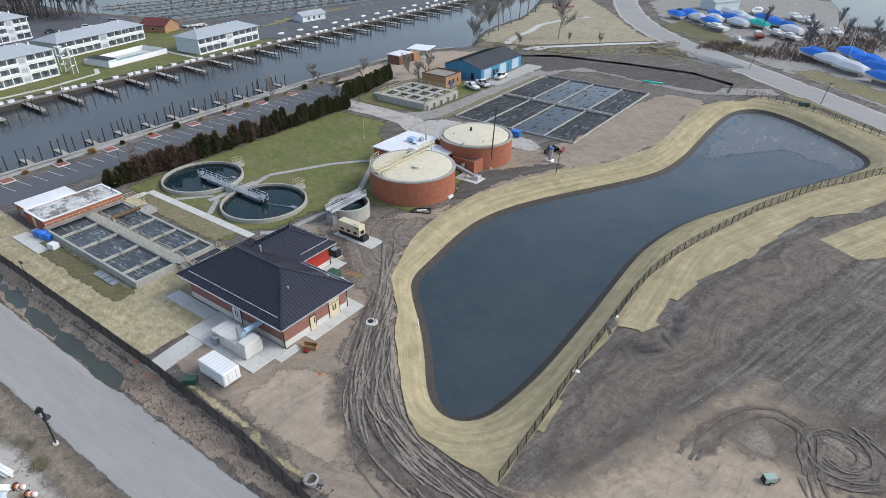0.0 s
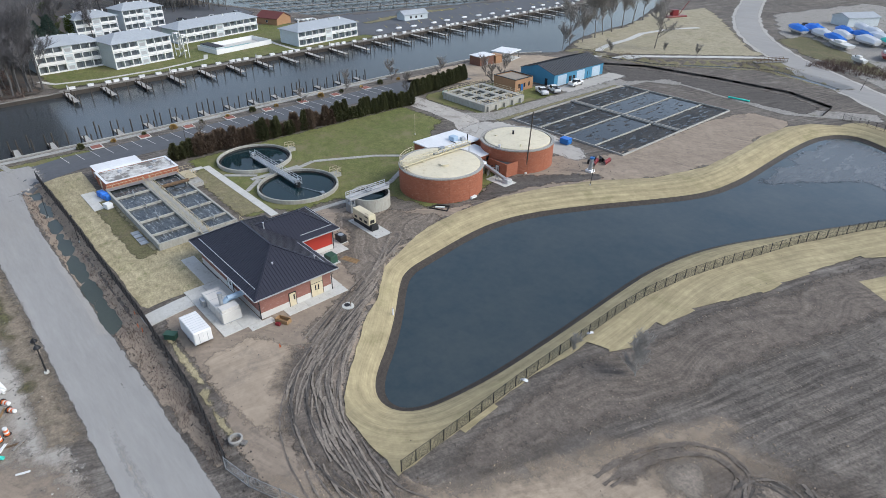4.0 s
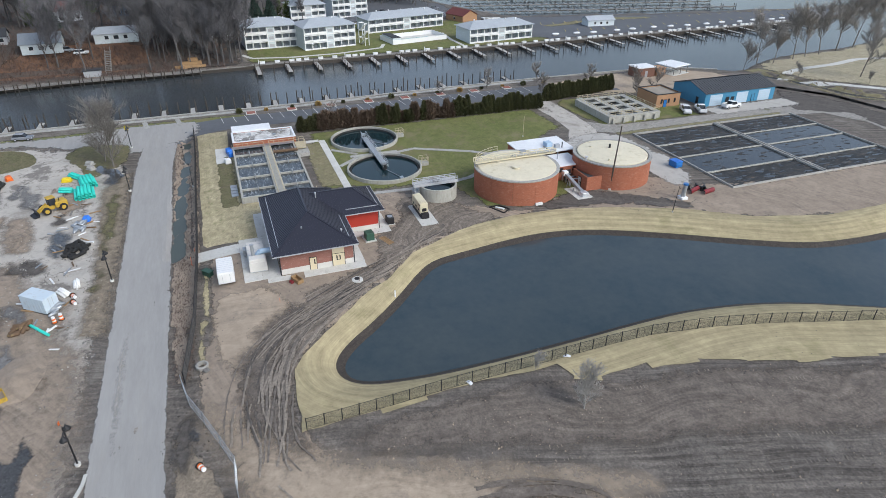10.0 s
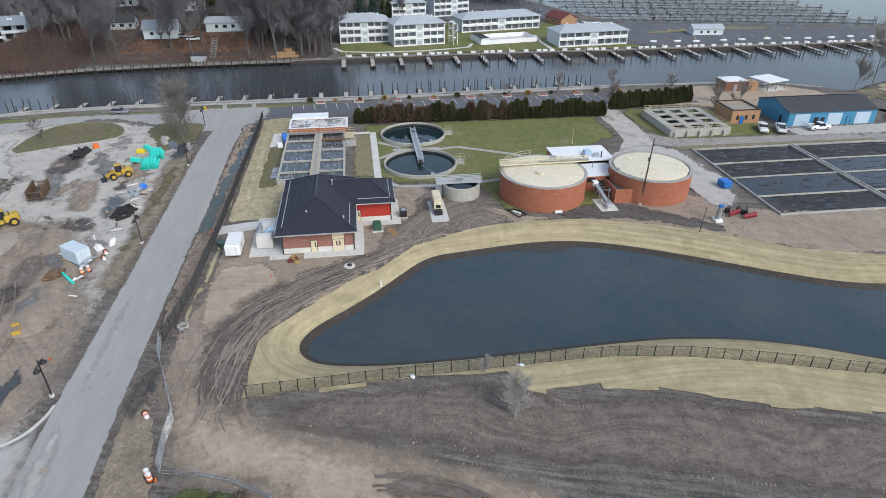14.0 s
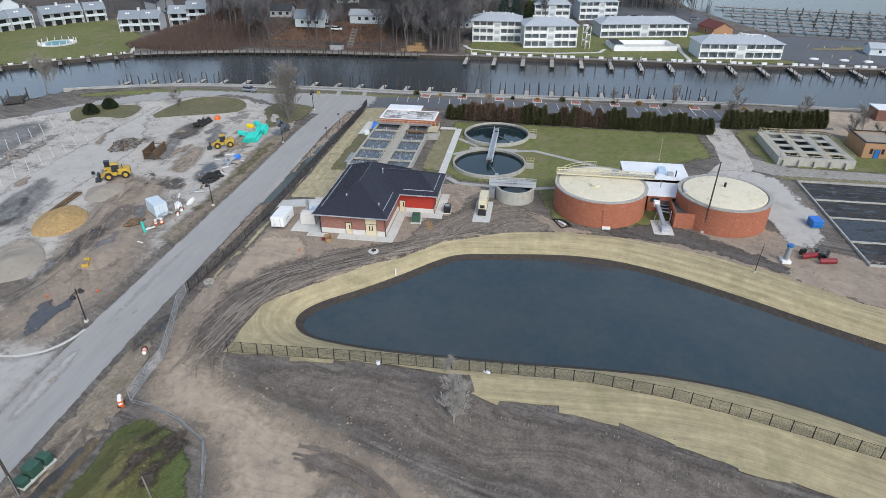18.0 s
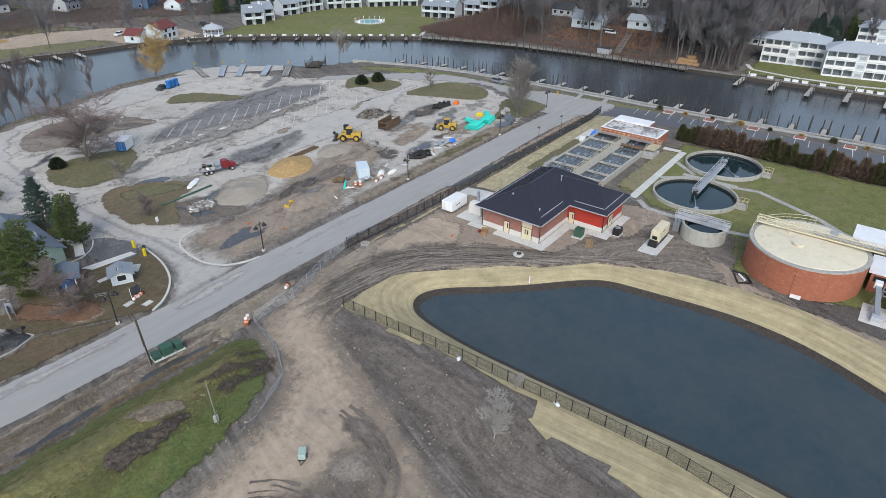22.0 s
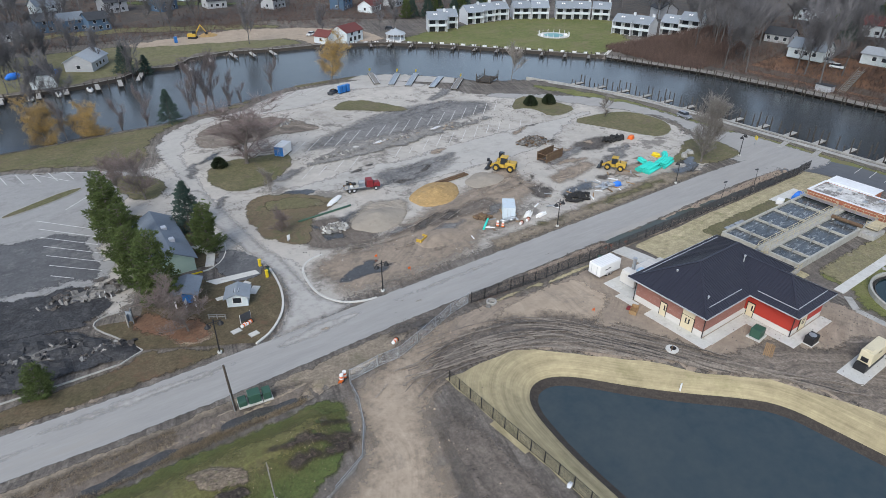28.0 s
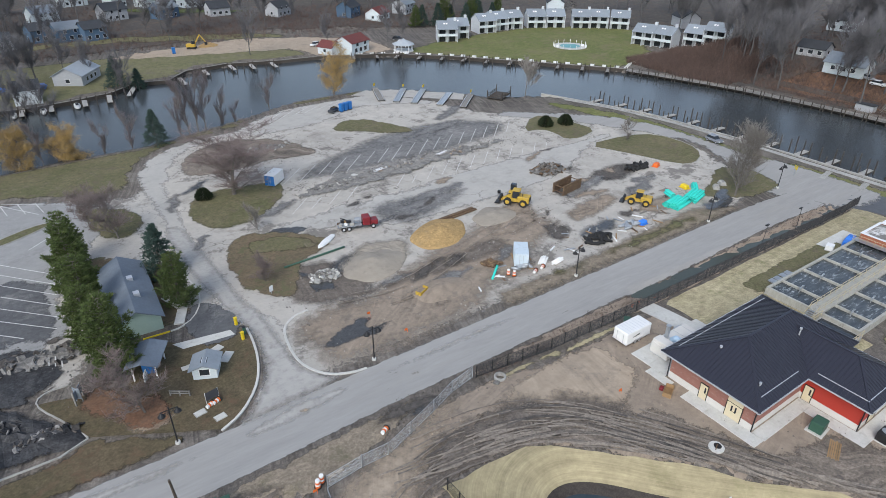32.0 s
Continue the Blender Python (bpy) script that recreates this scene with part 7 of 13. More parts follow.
tk = thing("tarped_pallets", -108.6, 33.8, 0.06, 10, "chemical totes wrapped in bright blue tarpaulin", "pallet load")
for i in range(3):
    part("tote", Geo().box(-2.0 + 1.35 * i, -0.8 + 1.35 * i, -0.6, 0.6, 0.12, 1.1 + 0.1 * (i % 2), 0.12), M["tarp"], tk)
    part("pallet", Geo().box(-2.0 + 1.35 * i, -0.8 + 1.35 * i, -0.6, 0.6, 0, 0.12), M["wood"], tk)
pb = thing("pallet_crate", -103.6, 33.0, 0.06, 15, "weathered pale crate on the pad", "crate")
part("crate", Geo().box(-0.7, 0.7, -0.6, 0.6, 0.1, 1.0, 0.02), M["white"], pb)
part("slat", Geo().box(-0.75, 0.75, -0.65, 0.65, 0, 0.1), M["wood"], pb)

# ---- clarifiers ----
def clarifier(x, y, r, ang, label, box_side):
    ob = thing("clarifier", x, y, 0, 0, label, "settling tank", "round settling tanks")
    part("tank_wall", Geo().lathe([(r, -0.6), (r, 0.8), (r - 0.08, 0.85), (r - 0.32, 0.85), (r - 0.36, 0.8), (r - 0.36, -0.6)], 72), M["tankcon"], ob, "weathered round concrete wall")
    part("launder", Geo().lathe([(r - 0.36, 0.2), (r - 0.75, 0.2), (r - 0.75, 0.5), (r - 0.85, 0.5), (r - 0.85, -0.2)], 72), M["sludge"], ob, "dark weir trough")
    part("water_surface", Geo().lathe([(r - 0.4, 0.12), (0.01, 0.12)], 72), M["clear"], ob, "still dark settled water")
    part("centre_column", Geo().cyl((0, 0, -0.5), (0, 0, 1.3), 0.55, n=20), M["black"], ob)
    part("drive", Geo().cyl((0, 0, 1.2), (0, 0, 1.8), 0.4, n=14).box(-0.35, 0.35, -0.7, -0.2, 1.3, 1.75), M["galv"], ob)
    a = radians(ang)
    part("skimmer_arm", Geo().bar((0.5 * math.cos(a), 0.5 * math.sin(a), 0.22), ((r - 0.9) * math.cos(a), (r - 0.9) * math.sin(a), 0.22), 0.12), M["galv"], ob, "pale skimmer arm across the water")
    part("scum_box", Geo().box((r - 1.9) * math.cos(a) - 0.5, (r - 1.9) * math.cos(a) + 0.5, (r - 1.9) * math.sin(a) - 0.35, (r - 1.9) * math.sin(a) + 0.35, 0.05, 0.4), M["galv"], ob)
    bxs = part("control_stand", Geo().box(-0.9, 0.9, r - 0.1, r + 1.7, 0, 0.75), M["tankcon"], ob)
    part("railing", rail_run([(-0.9, r, 0.75), (-0.9, r + 1.7, 0.75), (0.9, r + 1.7, 0.75), (0.9, r, 0.75)], gap=1.0), M["beige"], ob)
    return ob
R1 = 8.0
clarifier(-107.8, 64.7, R1, 40, "round concrete clarifier with dark water and bridge", 1)
clarifier(-88.6, 64.5, R1, 20, "round concrete clarifier with dark water and bridge", 1)
br = thing("clarifier_bridge", -98.2, 64.6, 0, 0, "long pale steel walkway bridge joining two clarifiers", "walkway")
part("deck", Geo().box(-10.1, 10.1, -0.5, 0.5, 1.0, 1.1), M["galv"], br)
for y in (-0.55, 0.55):
    part("girder", Geo().box(-10.1, 10.1, y - 0.05, y + 0.05, 0.8, 1.1), M["alum"], br)
    part("railing", rail_run([(-10.1, y, 1.1), (10.1, y, 1.1)], gap=1.5, r=0.03), M["alum"], br)
part("pier", Geo().box(-1.3, 1.3, -0.8, 0.8, 0, 0.75), M["tankcon"], br)
part("lower_walk", Geo().box(-0.6, 0.6, -5.5, 5.5, 0.05, 0.16), M["oldcon"], br)

# ---- thickener ----
th = thing("sludge_thickener", -72.6, 70.9, 0, 0, "small round concrete thickener tank with galvanised bridge", "tank")
part("tank_wall", Geo().lathe([(3.7, -0.5), (3.7, 2.55), (3.65, 2.6), (3.42, 2.6), (3.4, 2.55), (3.4, 0.5)], 56), M["tankcon"], th)
part("water_surface", Geo().lathe([(3.42, 1.6), (0.01, 1.6)], 48), M["clear"], th)
part("inner_trough", Geo().lathe([(3.4, 1.9), (3.05, 1.9), (3.05, 2.25), (2.95, 2.25), (2.95, 1.5)], 48), M["sludge"], th)
part("bridge_deck", Geo().box(-0.7, 0.7, -5.0, 3.9, 2.65, 2.75), M["galv"], th)
for x in (-0.7, 0.7):
    part("bridge_girder", Geo().box(x - 0.07, x + 0.07, -5.0, 3.9, 2.6, 3.0), M["alum"], th)
    part("railing", rail_run([(x, -5.0, 2.75), (x, 3.9, 2.75)], gap=1.1, mid=2, r=0.045), M["alum"], th, "pale galvanised railing")
part("drive_unit", Geo().cyl((0, 0, 2.75), (0, 0, 3.5), 0.4, n=14).box(-0.4, 0.4, -0.9, -0.3, 2.75, 3.4), M["galv"], th)
for y in (-4.8, -4.1):
    for x in (-0.6, 0.6):
        part("leg", Geo().bar((x, y, 0), (x, y, 2.65), 0.16), M["galv"], th)
part("access_box", Geo().box(-0.8, 0.8, -5.0, -3.9, 0, 1.7), M["galv"], th)

# ---- digesters ----
def digester(x, y, r, h, label, inset):
    ob = thing("digester", x, y, 0, 0, label, "tank", "round brick digesters")
    n = 12
    for i in range(n):
        a0, a1 = 2 * math.pi * i / n, 2 * math.pi * (i + 1) / n
        k = 8
        ts = [a0 + 0.002 + (a1 - a0 - 0.004) * j / k for j in range(k + 1)]
        vs = [(rr * math.cos(t), rr * math.sin(t), z) for t in ts for rr, z in ((r, -0.3), (r, h), (r - 0.35, h), (r - 0.35, -0.3))]
        fs = [(4 * j + e, 4 * j + 4 + e, 4 * j + 4 + (e + 1) % 4, 4 * j + (e + 1) % 4) for j in range(k) for e in range(4)]
        g = Geo().add(vs, fs + [(3, 2, 1, 0), (4 * k, 4 * k + 1, 4 * k + 2, 4 * k + 3)])
        part("wall_panel", g, M["brickor"], ob, "orange brick tank wall between joints")
    part("coping", Geo().lathe([(r + 0.1, h - 0.12), (r + 0.1, h + 0.12), (r - 0.5, h + 0.12), (r - 0.5, h - 0.3), (r + 0.1, h - 0.12)], 96), M["oldcon"], ob, "weathered concrete coping ring")
    part("gutter_ring", Geo().lathe([(r - 0.48, h - 0.1), (r - inset + 0.05, h - 0.25)], 96), M["oldcon"], ob)
    ri = r - inset
    part("cover", Geo().lathe([(ri, h - 0.5), (ri, h + 0.12), (ri - 0.1, h + 0.2), (ri * 0.6, h + 0.42), (ri * 0.3, h + 0.52), (0.01, h + 0.56)], 96), M["creamtop"], ob, "domed cream tank cover", smooth=False)
    return ob
dg = digester(-70.4, 86.7, 8.35, 4.95, "round orange brick digester with cream cover and gas bridge", 0.55)
hh = 4.95
part("hatch", Geo().cyl((2.2, -1.2, hh + 0.3), (2.2, -1.2, hh + 0.85), 0.75, n=20).cyl((2.2, -1.2, hh + 0.8), (2.2, -1.2, hh + 0.9), 0.85, n=20), M["creamtop"], dg, "round cream access hatch")
for k in range(10):
    a = 2 * math.pi * k / 10
    part("hatch_lug", Geo().box(2.2 + math.cos(a) * 1.0 - 0.07, 2.2 + math.cos(a) * 1.0 + 0.07, -1.2 + math.sin(a) * 1.0 - 0.07, -1.2 + math.sin(a) * 1.0 + 0.07, hh + 0.3, hh + 0.55), M["cream"], dg)
part("small_hatch", Geo().cyl((-1.5, -3.2, hh + 0.35), (-1.5, -3.2, hh + 0.6), 0.4, n=14), M["creamtop"], dg)
gb = part("gas_bridge", Geo().box(-2.6, -1.7, -8.2, 9.6, hh + 0.75, hh + 0.95), M["cream"], dg, "cream steel truss bridge carrying gas pipes")
tg = Geo()
for sx in (-2.6, -1.7):
    tg.bar((sx, -8.2, hh + 1.75), (sx, 9.6, hh + 1.75), 0.12)
    for k in range(13):
        y0, y1 = -8.2 + 17.8 * k / 12, -8.2 + 17.8 * (k + 1) / 12
        tg.bar((sx, y0, hh + 0.9), (sx, y0, hh + 1.75), 0.09)
        if k < 12:
            tg.bar((sx, y0, hh + 0.9 if k % 2 else hh + 1.75), (sx, y1, hh + 1.75 if k % 2 else hh + 0.9), 0.07)
part("truss", tg, M["cream"], gb)
part("gas_pipe", Geo().cyl((-2.15, 0.0, hh + 1.25), (-2.15, 9.8, hh + 1.25), 0.28, n=14), M["galv"], gb, "grey gas pipe")
part("valve_box", Geo().box(-3.2, -2.4, 2.0, 3.2, hh + 0.6, hh + 1.9), M["galv"], gb)
edge_pts = [(8.225 * math.cos(math.pi * (1.02 + 0.045 * k)), 8.225 * math.sin(math.pi * (1.02 + 0.045 * k)), hh + 0.1) for k in range(12)]
for a, b in zip(edge_pts, edge_pts[1:]):
    part("railing", rail_run([a, b], gap=2.0), M["cream"], dg, "cream edge railing")
part("blind_flange", Geo().box(8.2, 8.75, 0.2, 1.6, 0.0, 0.45), M["white"], dg)
dg2 = digester(-69.9, 108.4, 7.95, 5.0, "round orange brick digester with broad cream cover", 0.8)
hh = 5.0
for x, y, r_, h_ in ((-1.5, 0.3, 0.22, 1.0), (-3.6, -3.0, 0.3, 0.35), (1.2, 3.3, 0.5, 0.2), (4.3, -3.6, 0.2, 0.5)):
    part("cover_fitting", Geo().cyl((x, y, hh + 0.2), (x, y, hh + 0.3 + h_), r_, n=12), M["black"] if r_ == 0.22 else M["creamtop"], dg2)
db = thing("digester_building", -77.6, 97.2, 0, 0, "low brick digester control house with bright white roof", "building")
for a in ((-7.6, 2.5, -5.3, -5.0), (-7.6, -7.3, -5.0, 6.4), (-7.6, 2.5, 6.4, 6.7)):
    part("wall", Geo().box(*a, 0, 3.75), M["brickor"], db)
part("roof", Geo().box(-7.8, 0.6, -5.5, 6.9, 3.75, 3.98), M["whiteroof"], db, "bright white flat roof")
part("lower_roof", Geo().box(0.65, 7.0, -2.0, 5.0, 3.1, 3.3), M["whiteroof"], db)
part("front_wall", Geo().box(6.6, 6.9, -1.6, 4.2, 0, 3.1), M["brickor"], db)
part("doorway", Geo().box(6.85, 6.95, 0.8, 2.2, 0, 2.3), M["inner"], db)
part("window_band", Geo().box(6.86, 6.96, -1.2, 0.4, 1.9, 2.8), M["glass"], db)
part("window_band", Geo().box(6.86, 6.96, 2.6, 3.9, 1.9, 2.8), M["glass"], db)
part("roof_unit", Geo().box(-3.6, -1.9, 1.2, 2.6, 3.98, 4.9, 0.04), M["ductblue"], db, "blue-grey roof air unit")
part("roof_unit", Geo().box(-1.7, -0.9, 2.8, 3.9, 3.98, 4.7, 0.04), M["galv"], db)
part("roof_pipe", Geo().cyl((-0.8, 4.3, 3.98), (-0.8, 4.3, 5.3), 0.12, n=8).cyl((-2.4, 0.6, 4.2), (-0.6, 0.6, 4.2), 0.1, n=8), M["black"], db)
part("roof_pipe", Geo().cyl((3.2, 1.0, 3.3), (3.2, 1.0, 4.9), 0.1, n=8), M["galv"], db)
mb = thing("boiler_house", -67.3, 101.0, 0, 0, "small orange brick boiler house with steel flue", "building")
for a in ((-2.4, 3.0, -1.6, -1.35), (-2.4, 3.0, 1.6, 1.85), (2.75, 3.0, -1.35, 1.6)):
    part("wall", Geo().box(*a, 0, 2.9), M["brickor"], mb)
part("roof", Geo().box(-2.4, 2.75, -1.35, 1.6, 2.3, 2.5), M["greyroof"], mb)
part("flue", Geo().cyl((-1.0, 0.2, 2.4), (-1.0, 0.2, 5.6), 0.22, n=14).cyl((-1.0, 0.2, 5.5), (-1.0, 0.2, 5.75), 0.3, n=14), M["alum"], mb, "tall metal flue")
door(mb, 0.4, -1.66, 0, 0.95, 2.1, "-y", 1, "white")
cv = thing("screw_conveyor", -66.2, 97.2, 0, 0, "galvanised sludge conveyor sloping to a concrete pad", "conveyor")
part("trough", Geo().bar((-2.2, -0.4, 2.6), (3.8, 0.6, 0.5), 0.7, 0.5), M["galv"], cv)
part("hood", Geo().box(-2.9, -1.8, -0.9, 0.1, 2.2, 3.1, 0.05), M["white"], cv)
part("hopper", Geo().box(3.0, 4.4, -0.1, 1.3, 0.1, 0.9, 0.05), M["alum"], cv)
part("pad", Geo().box(-0.5, 5.0, -1.4, 2.0, 0.0, 0.12), M["concrete"], cv)
for x, z in ((-1.0, 2.1), (1.4, 1.2)):
    part("support", Geo().bar((x, -0.6, 0), (x, -0.2, z), 0.1).bar((x, 0.4, 0), (x, 0.0, z), 0.1), M["galv"], cv)
pz = thing("pipe_cluster", -69.6, 98.4, 0, 0, "tangle of dark valves and pipes by the doorway", "pipework")
for i in range(5):
    part("pipe", Geo().cyl((i * 0.7 - 1, -0.8, 0), (i * 0.7 - 1, -0.8, 1.6 + 0.3 * (i % 3)), 0.12, n=8).cyl((i * 0.7 - 1, -0.8, 1.5), (i * 0.7 - 0.6, 0.8, 1.5 + 0.2 * (i % 2)), 0.1, n=8), M["black"] if i % 2 else M["galv"], pz)

# ---- standby generator ----
slab("generator_pad", -69.8, -61.0, 63.8, 67.0)
gn = thing("standby_generator", -66.3, 65.3, hz(-66, 65) + 0.12, 0, "cream standby generator enclosure on a black fuel tank", "generator")
gn.matrix_basis = gn.matrix_basis @ Matrix.Diagonal((0.88, 0.85, 0.88, 1))
part("fuel_tank", Geo().box(-3.2, 3.2, -0.85, 0.85, 0, 0.85, 0.03), M["black"], gn, "black base fuel tank")
part("enclosure", Geo().box(-3.2, 2.3, -0.9, 0.9, 0.86, 3.0, 0.06), M["cream"], gn)
part("radiator", Geo().box(2.3, 2.36, -0.5, 0.5, 1.3, 2.0), M["black"], gn)
part("front_deck", Geo().box(2.38, 3.15, -0.8, 0.8, 0.85, 1.15, 0.05), M["black"], gn)
for i in range(3):
    part("access_door", Geo().box(-2.9 + 1.7 * i, -1.4 + 1.7 * i, -0.93, -0.89, 1.0, 2.8), M["cream"], gn)
    part("louvre", Geo().box(-2.6 + 1.7 * i, -1.7 + 1.7 * i, -0.95, -0.92, 1.2, 1.7), M["black"], gn)
part("exhaust_hood", Geo().box(0.6, 1.9, -0.5, 0.5, 3.0, 3.15), M["cream"], gn)
part("marking_bar", Geo().box(1.0, 2.1, -0.95, -0.915, 2.5, 2.7).box(-0.5, 0.5, 0.9, 0.93, 2.5, 2.7), M["black"], gn, "dark marking bars")
tf = thing("pad_transformer", -59.6, 53.8, hz(-59.6, 53.8), 5, "dark green pad-mounted transformer on a grey base", "transformer")
part("cabinet", Geo().box(-0.8, 0.8, -0.7, 0.7, 0.2, 1.5, 0.04), M["greenbox"], tf)
part("cooling_fins", Geo().box(-1.1, -0.82, -0.55, 0.55, 0.35, 1.3), M["greenbox"], tf)
part("base", Geo().box(-1.2, 1.1, -0.95, 0.95, 0, 0.2), M["concrete"], tf)
ac = thing("condenser_unit", -64.4, 58.8, hz(-64.4, 58.8), 0, "dark air conditioning condenser beside the wing", "machine")
part("case", Geo().box(-0.9, 0.9, -0.6, 0.6, 0.15, 1.3, 0.05), M["black"], ac)
part("fan_guard", Geo().cyl((0, 0, 1.3), (0, 0, 1.36), 0.5, n=18), M["galv"], ac)
part("base", Geo().box(-1, 1, -0.7, 0.7, 0, 0.15), M["concrete"], ac)
lp = thing("lumber_stack", -58.2, 56.4, hz(-58, 56), 20, "small stack of leftover pale lumber on mud", "lumber")
for i in range(6):
    part("plank", Geo().box(-1.6 + 0.1 * (i % 3), 1.6 - 0.15 * (i % 2), -0.5 + 0.2 * i, -0.35 + 0.2 * i, 0.02, 0.09 + 0.03 * (i % 2)), M["lumber"], lp)
rb_ = thing("debris_box", -50.5, 40.2, hz(-50.5, 40.2), 25, "brown open crate with red scraps by the building", "crate")
for a in ((-1.0, 1.0, -0.5, -0.42), (-1.0, 1.0, 0.42, 0.5), (-1.0, -0.92, -0.42, 0.42), (0.92, 1.0, -0.42, 0.42)):
    part("side_board", Geo().box(*a, 0.02, 0.65), M["lumber"], rb_)
part("base_board", Geo().box(-0.92, 0.92, -0.42, 0.42, 0.02, 0.1), M["lumber"], rb_)
part("scrap", Geo().box(-0.6, 0.1, -1.1, -0.6, 0.0, 0.35, 0.05), M["red"], rb_)

# ---- old concrete tanks beyond the drive ----
ot = thing("primary_tanks", -107.0, 135.0, 0, 0, "square concrete tank with beige railings and open cells", "treatment basin")
for a in ((-8.5, 8.5, -7.9, -7.4), (-8.5, 8.5, 7.4, 7.9), (-8.5, -8.0, -7.4, 7.4), (8.0, 8.5, -7.4, 7.4)):
    part("tank_wall", Geo().box(*a, -0.3, 1.9, 0.03), M["tankcon"], ot)
for i in range(5):
    part("slab_strip", Geo().box(-8.0 + 4.0 * i - 0.55, -8.0 + 4.0 * i + 0.55, -7.4, 7.4, 1.6, 1.85), M["tankcon"], ot)
for i in range(4):
    part("slab_strip", Geo().box(-8.0, 8.0, -7.4 + 4.6 * i, -5.9 + 4.6 * i, 1.62, 1.87), M["tankcon"], ot)
part("dark_water", Geo().box(-8, 8, -7.4, 7.4, 0, 0.7), M["sludge_wet"], ot)
for y in (-7.6, 7.6, -2.8, 2.8):
    part("railing", rail_run([(-8.2, y, 1.87), (8.2, y, 1.87)], gap=1.6), M["beige"], ot)
for x in (-8.2, 8.2):
    part("railing", rail_run([(x, -7.6, 1.87), (x, 7.6, 1.87)], gap=1.6), M["beige"], ot)
for k in range(5):
    part("buttress", Geo().box(8.5, 9.1, -7 + 3.2 * k, -6.4 + 3.2 * k, 0, 1.4), M["tankcon"], ot)
sk = thing("green_skip", -117.2, 131.0, hz(-117, 131), 30, "faded mint green skip beside the tank", "skip")
part("body", Geo().box(-1.8, 1.8, -0.8, 0.8, 0.1, 0.9, 0.05), M["mint"], sk)
part("rim", Geo().box(-1.9, 1.9, -0.9, 0.9, 0.85, 0.97), M["mint"], sk)

# ---- tan brick hut ----
ht = thing("chemical_hut", -110.5, 151.2, 0, 0, "tan brick hut with flat dark-rimmed roof", "building")
for a in ((-4.4, 4.4, -3.9, -3.6), (-4.4, 4.4, 3.6, 3.9), (-4.4, -4.1, -3.6, 3.6), (4.1, 4.4, -3.6, 3.6)):
    part("wall", Geo().box(*a, 0, 3.6), M["bricktan"], ht)
part("roof", Geo().box(-4.1, 4.1, -3.6, 3.6, 3.2, 3.35), M["sandgrey"], ht)
for a in ((-4.5, 4.5, -4.0, -3.55), (-4.5, 4.5, 3.55, 4.0), (-4.5, -4.05, -3.55, 3.55), (4.05, 4.5, -3.55, 3.55)):
    part("roof_edge", Geo().box(*a, 3.6, 3.75), M["black"], ht)
for y in (-2.2, 0.2, 2.2):
    part("window", Geo().box(4.38, 4.45, y - 0.3, y + 0.3, 1.1, 2.3), M["glass"], ht)
door(ht, 4.46, -1.0, 0, 1.0, 2.1, "x", 1, "bluepl", False)

# ---- blue steel garage ----
bg_ = thing("blue_garage", -109.3, 173.2, 0, 0, "blue steel garage with dark roof and pale overhead doors", "building")
gl, gw_, ge, gr = 12.4, 6.8, 3.7, 5.6
for y0, y1 in ((-gl, -gl + 0.2), (gl - 0.2, gl)):
    part("gable_wall", Geo().prism([(-gw_, 0), (gw_, 0), (gw_, ge), (0, gr), (-gw_, ge)], y0, y1), M["bluemetal"], bg_, m=pose(0, 0, 0, 90, 0, 0) @ Matrix.Diagonal((1, 1, -1, 1)))
part("front_wall", Geo().box(gw_ - 0.2, gw_, -gl + 0.2, gl - 0.2, 0, ge), M["bluemetal"], bg_)
part("back_wall", Geo().box(-gw_, -gw_ + 0.2, -gl + 0.2, gl - 0.2, 0, ge), M["bluemetal"], bg_)
for sx in (-1, 1):
    roof_plane(bg_, [(sx * (gw_ + 0.3), -gl - 0.3, ge), (sx * (gw_ + 0.3), gl + 0.3, ge), (0, gl + 0.3, gr + 0.08), (0, -gl - 0.3, gr + 0.08)][::sx], 0, M["greyroof"], True, 0.9)
for y, w in ((-8.6, 4.2), (0.6, 4.0), (8.6, 4.2)):
    d = part("overhead_door", Geo().box(gw_ - 0.05, gw_ + 0.06, y - w / 2, y + w / 2, 0, 3.1), M["paledoor"], bg_, "pale blue sectional door")
    for k in range(1, 5):
        part("door_groove", Geo().box(gw_ + 0.05, gw_ + 0.075, y - w / 2, y + w / 2, 3.1 * k / 5 - 0.02, 3.1 * k / 5 + 0.02), M["galv"], d)
door(bg_, gw_ + 0.06, -4.6, 0, 1.0, 2.1, "x", 1, "black", False)
part("window", Geo().box(gw_, gw_ + 0.05, -3.4, -2.2, 1.0, 2.1), M["glass"], bg_)
door(bg_, gw_ + 0.06, 4.6, 0, 1.0, 2.1, "x", 1, "bluemetal", False)
part("gable_door", Geo().box(3.2, 4.2, -gl - 0.05, -gl, 0, 2.1), M["black"], bg_)

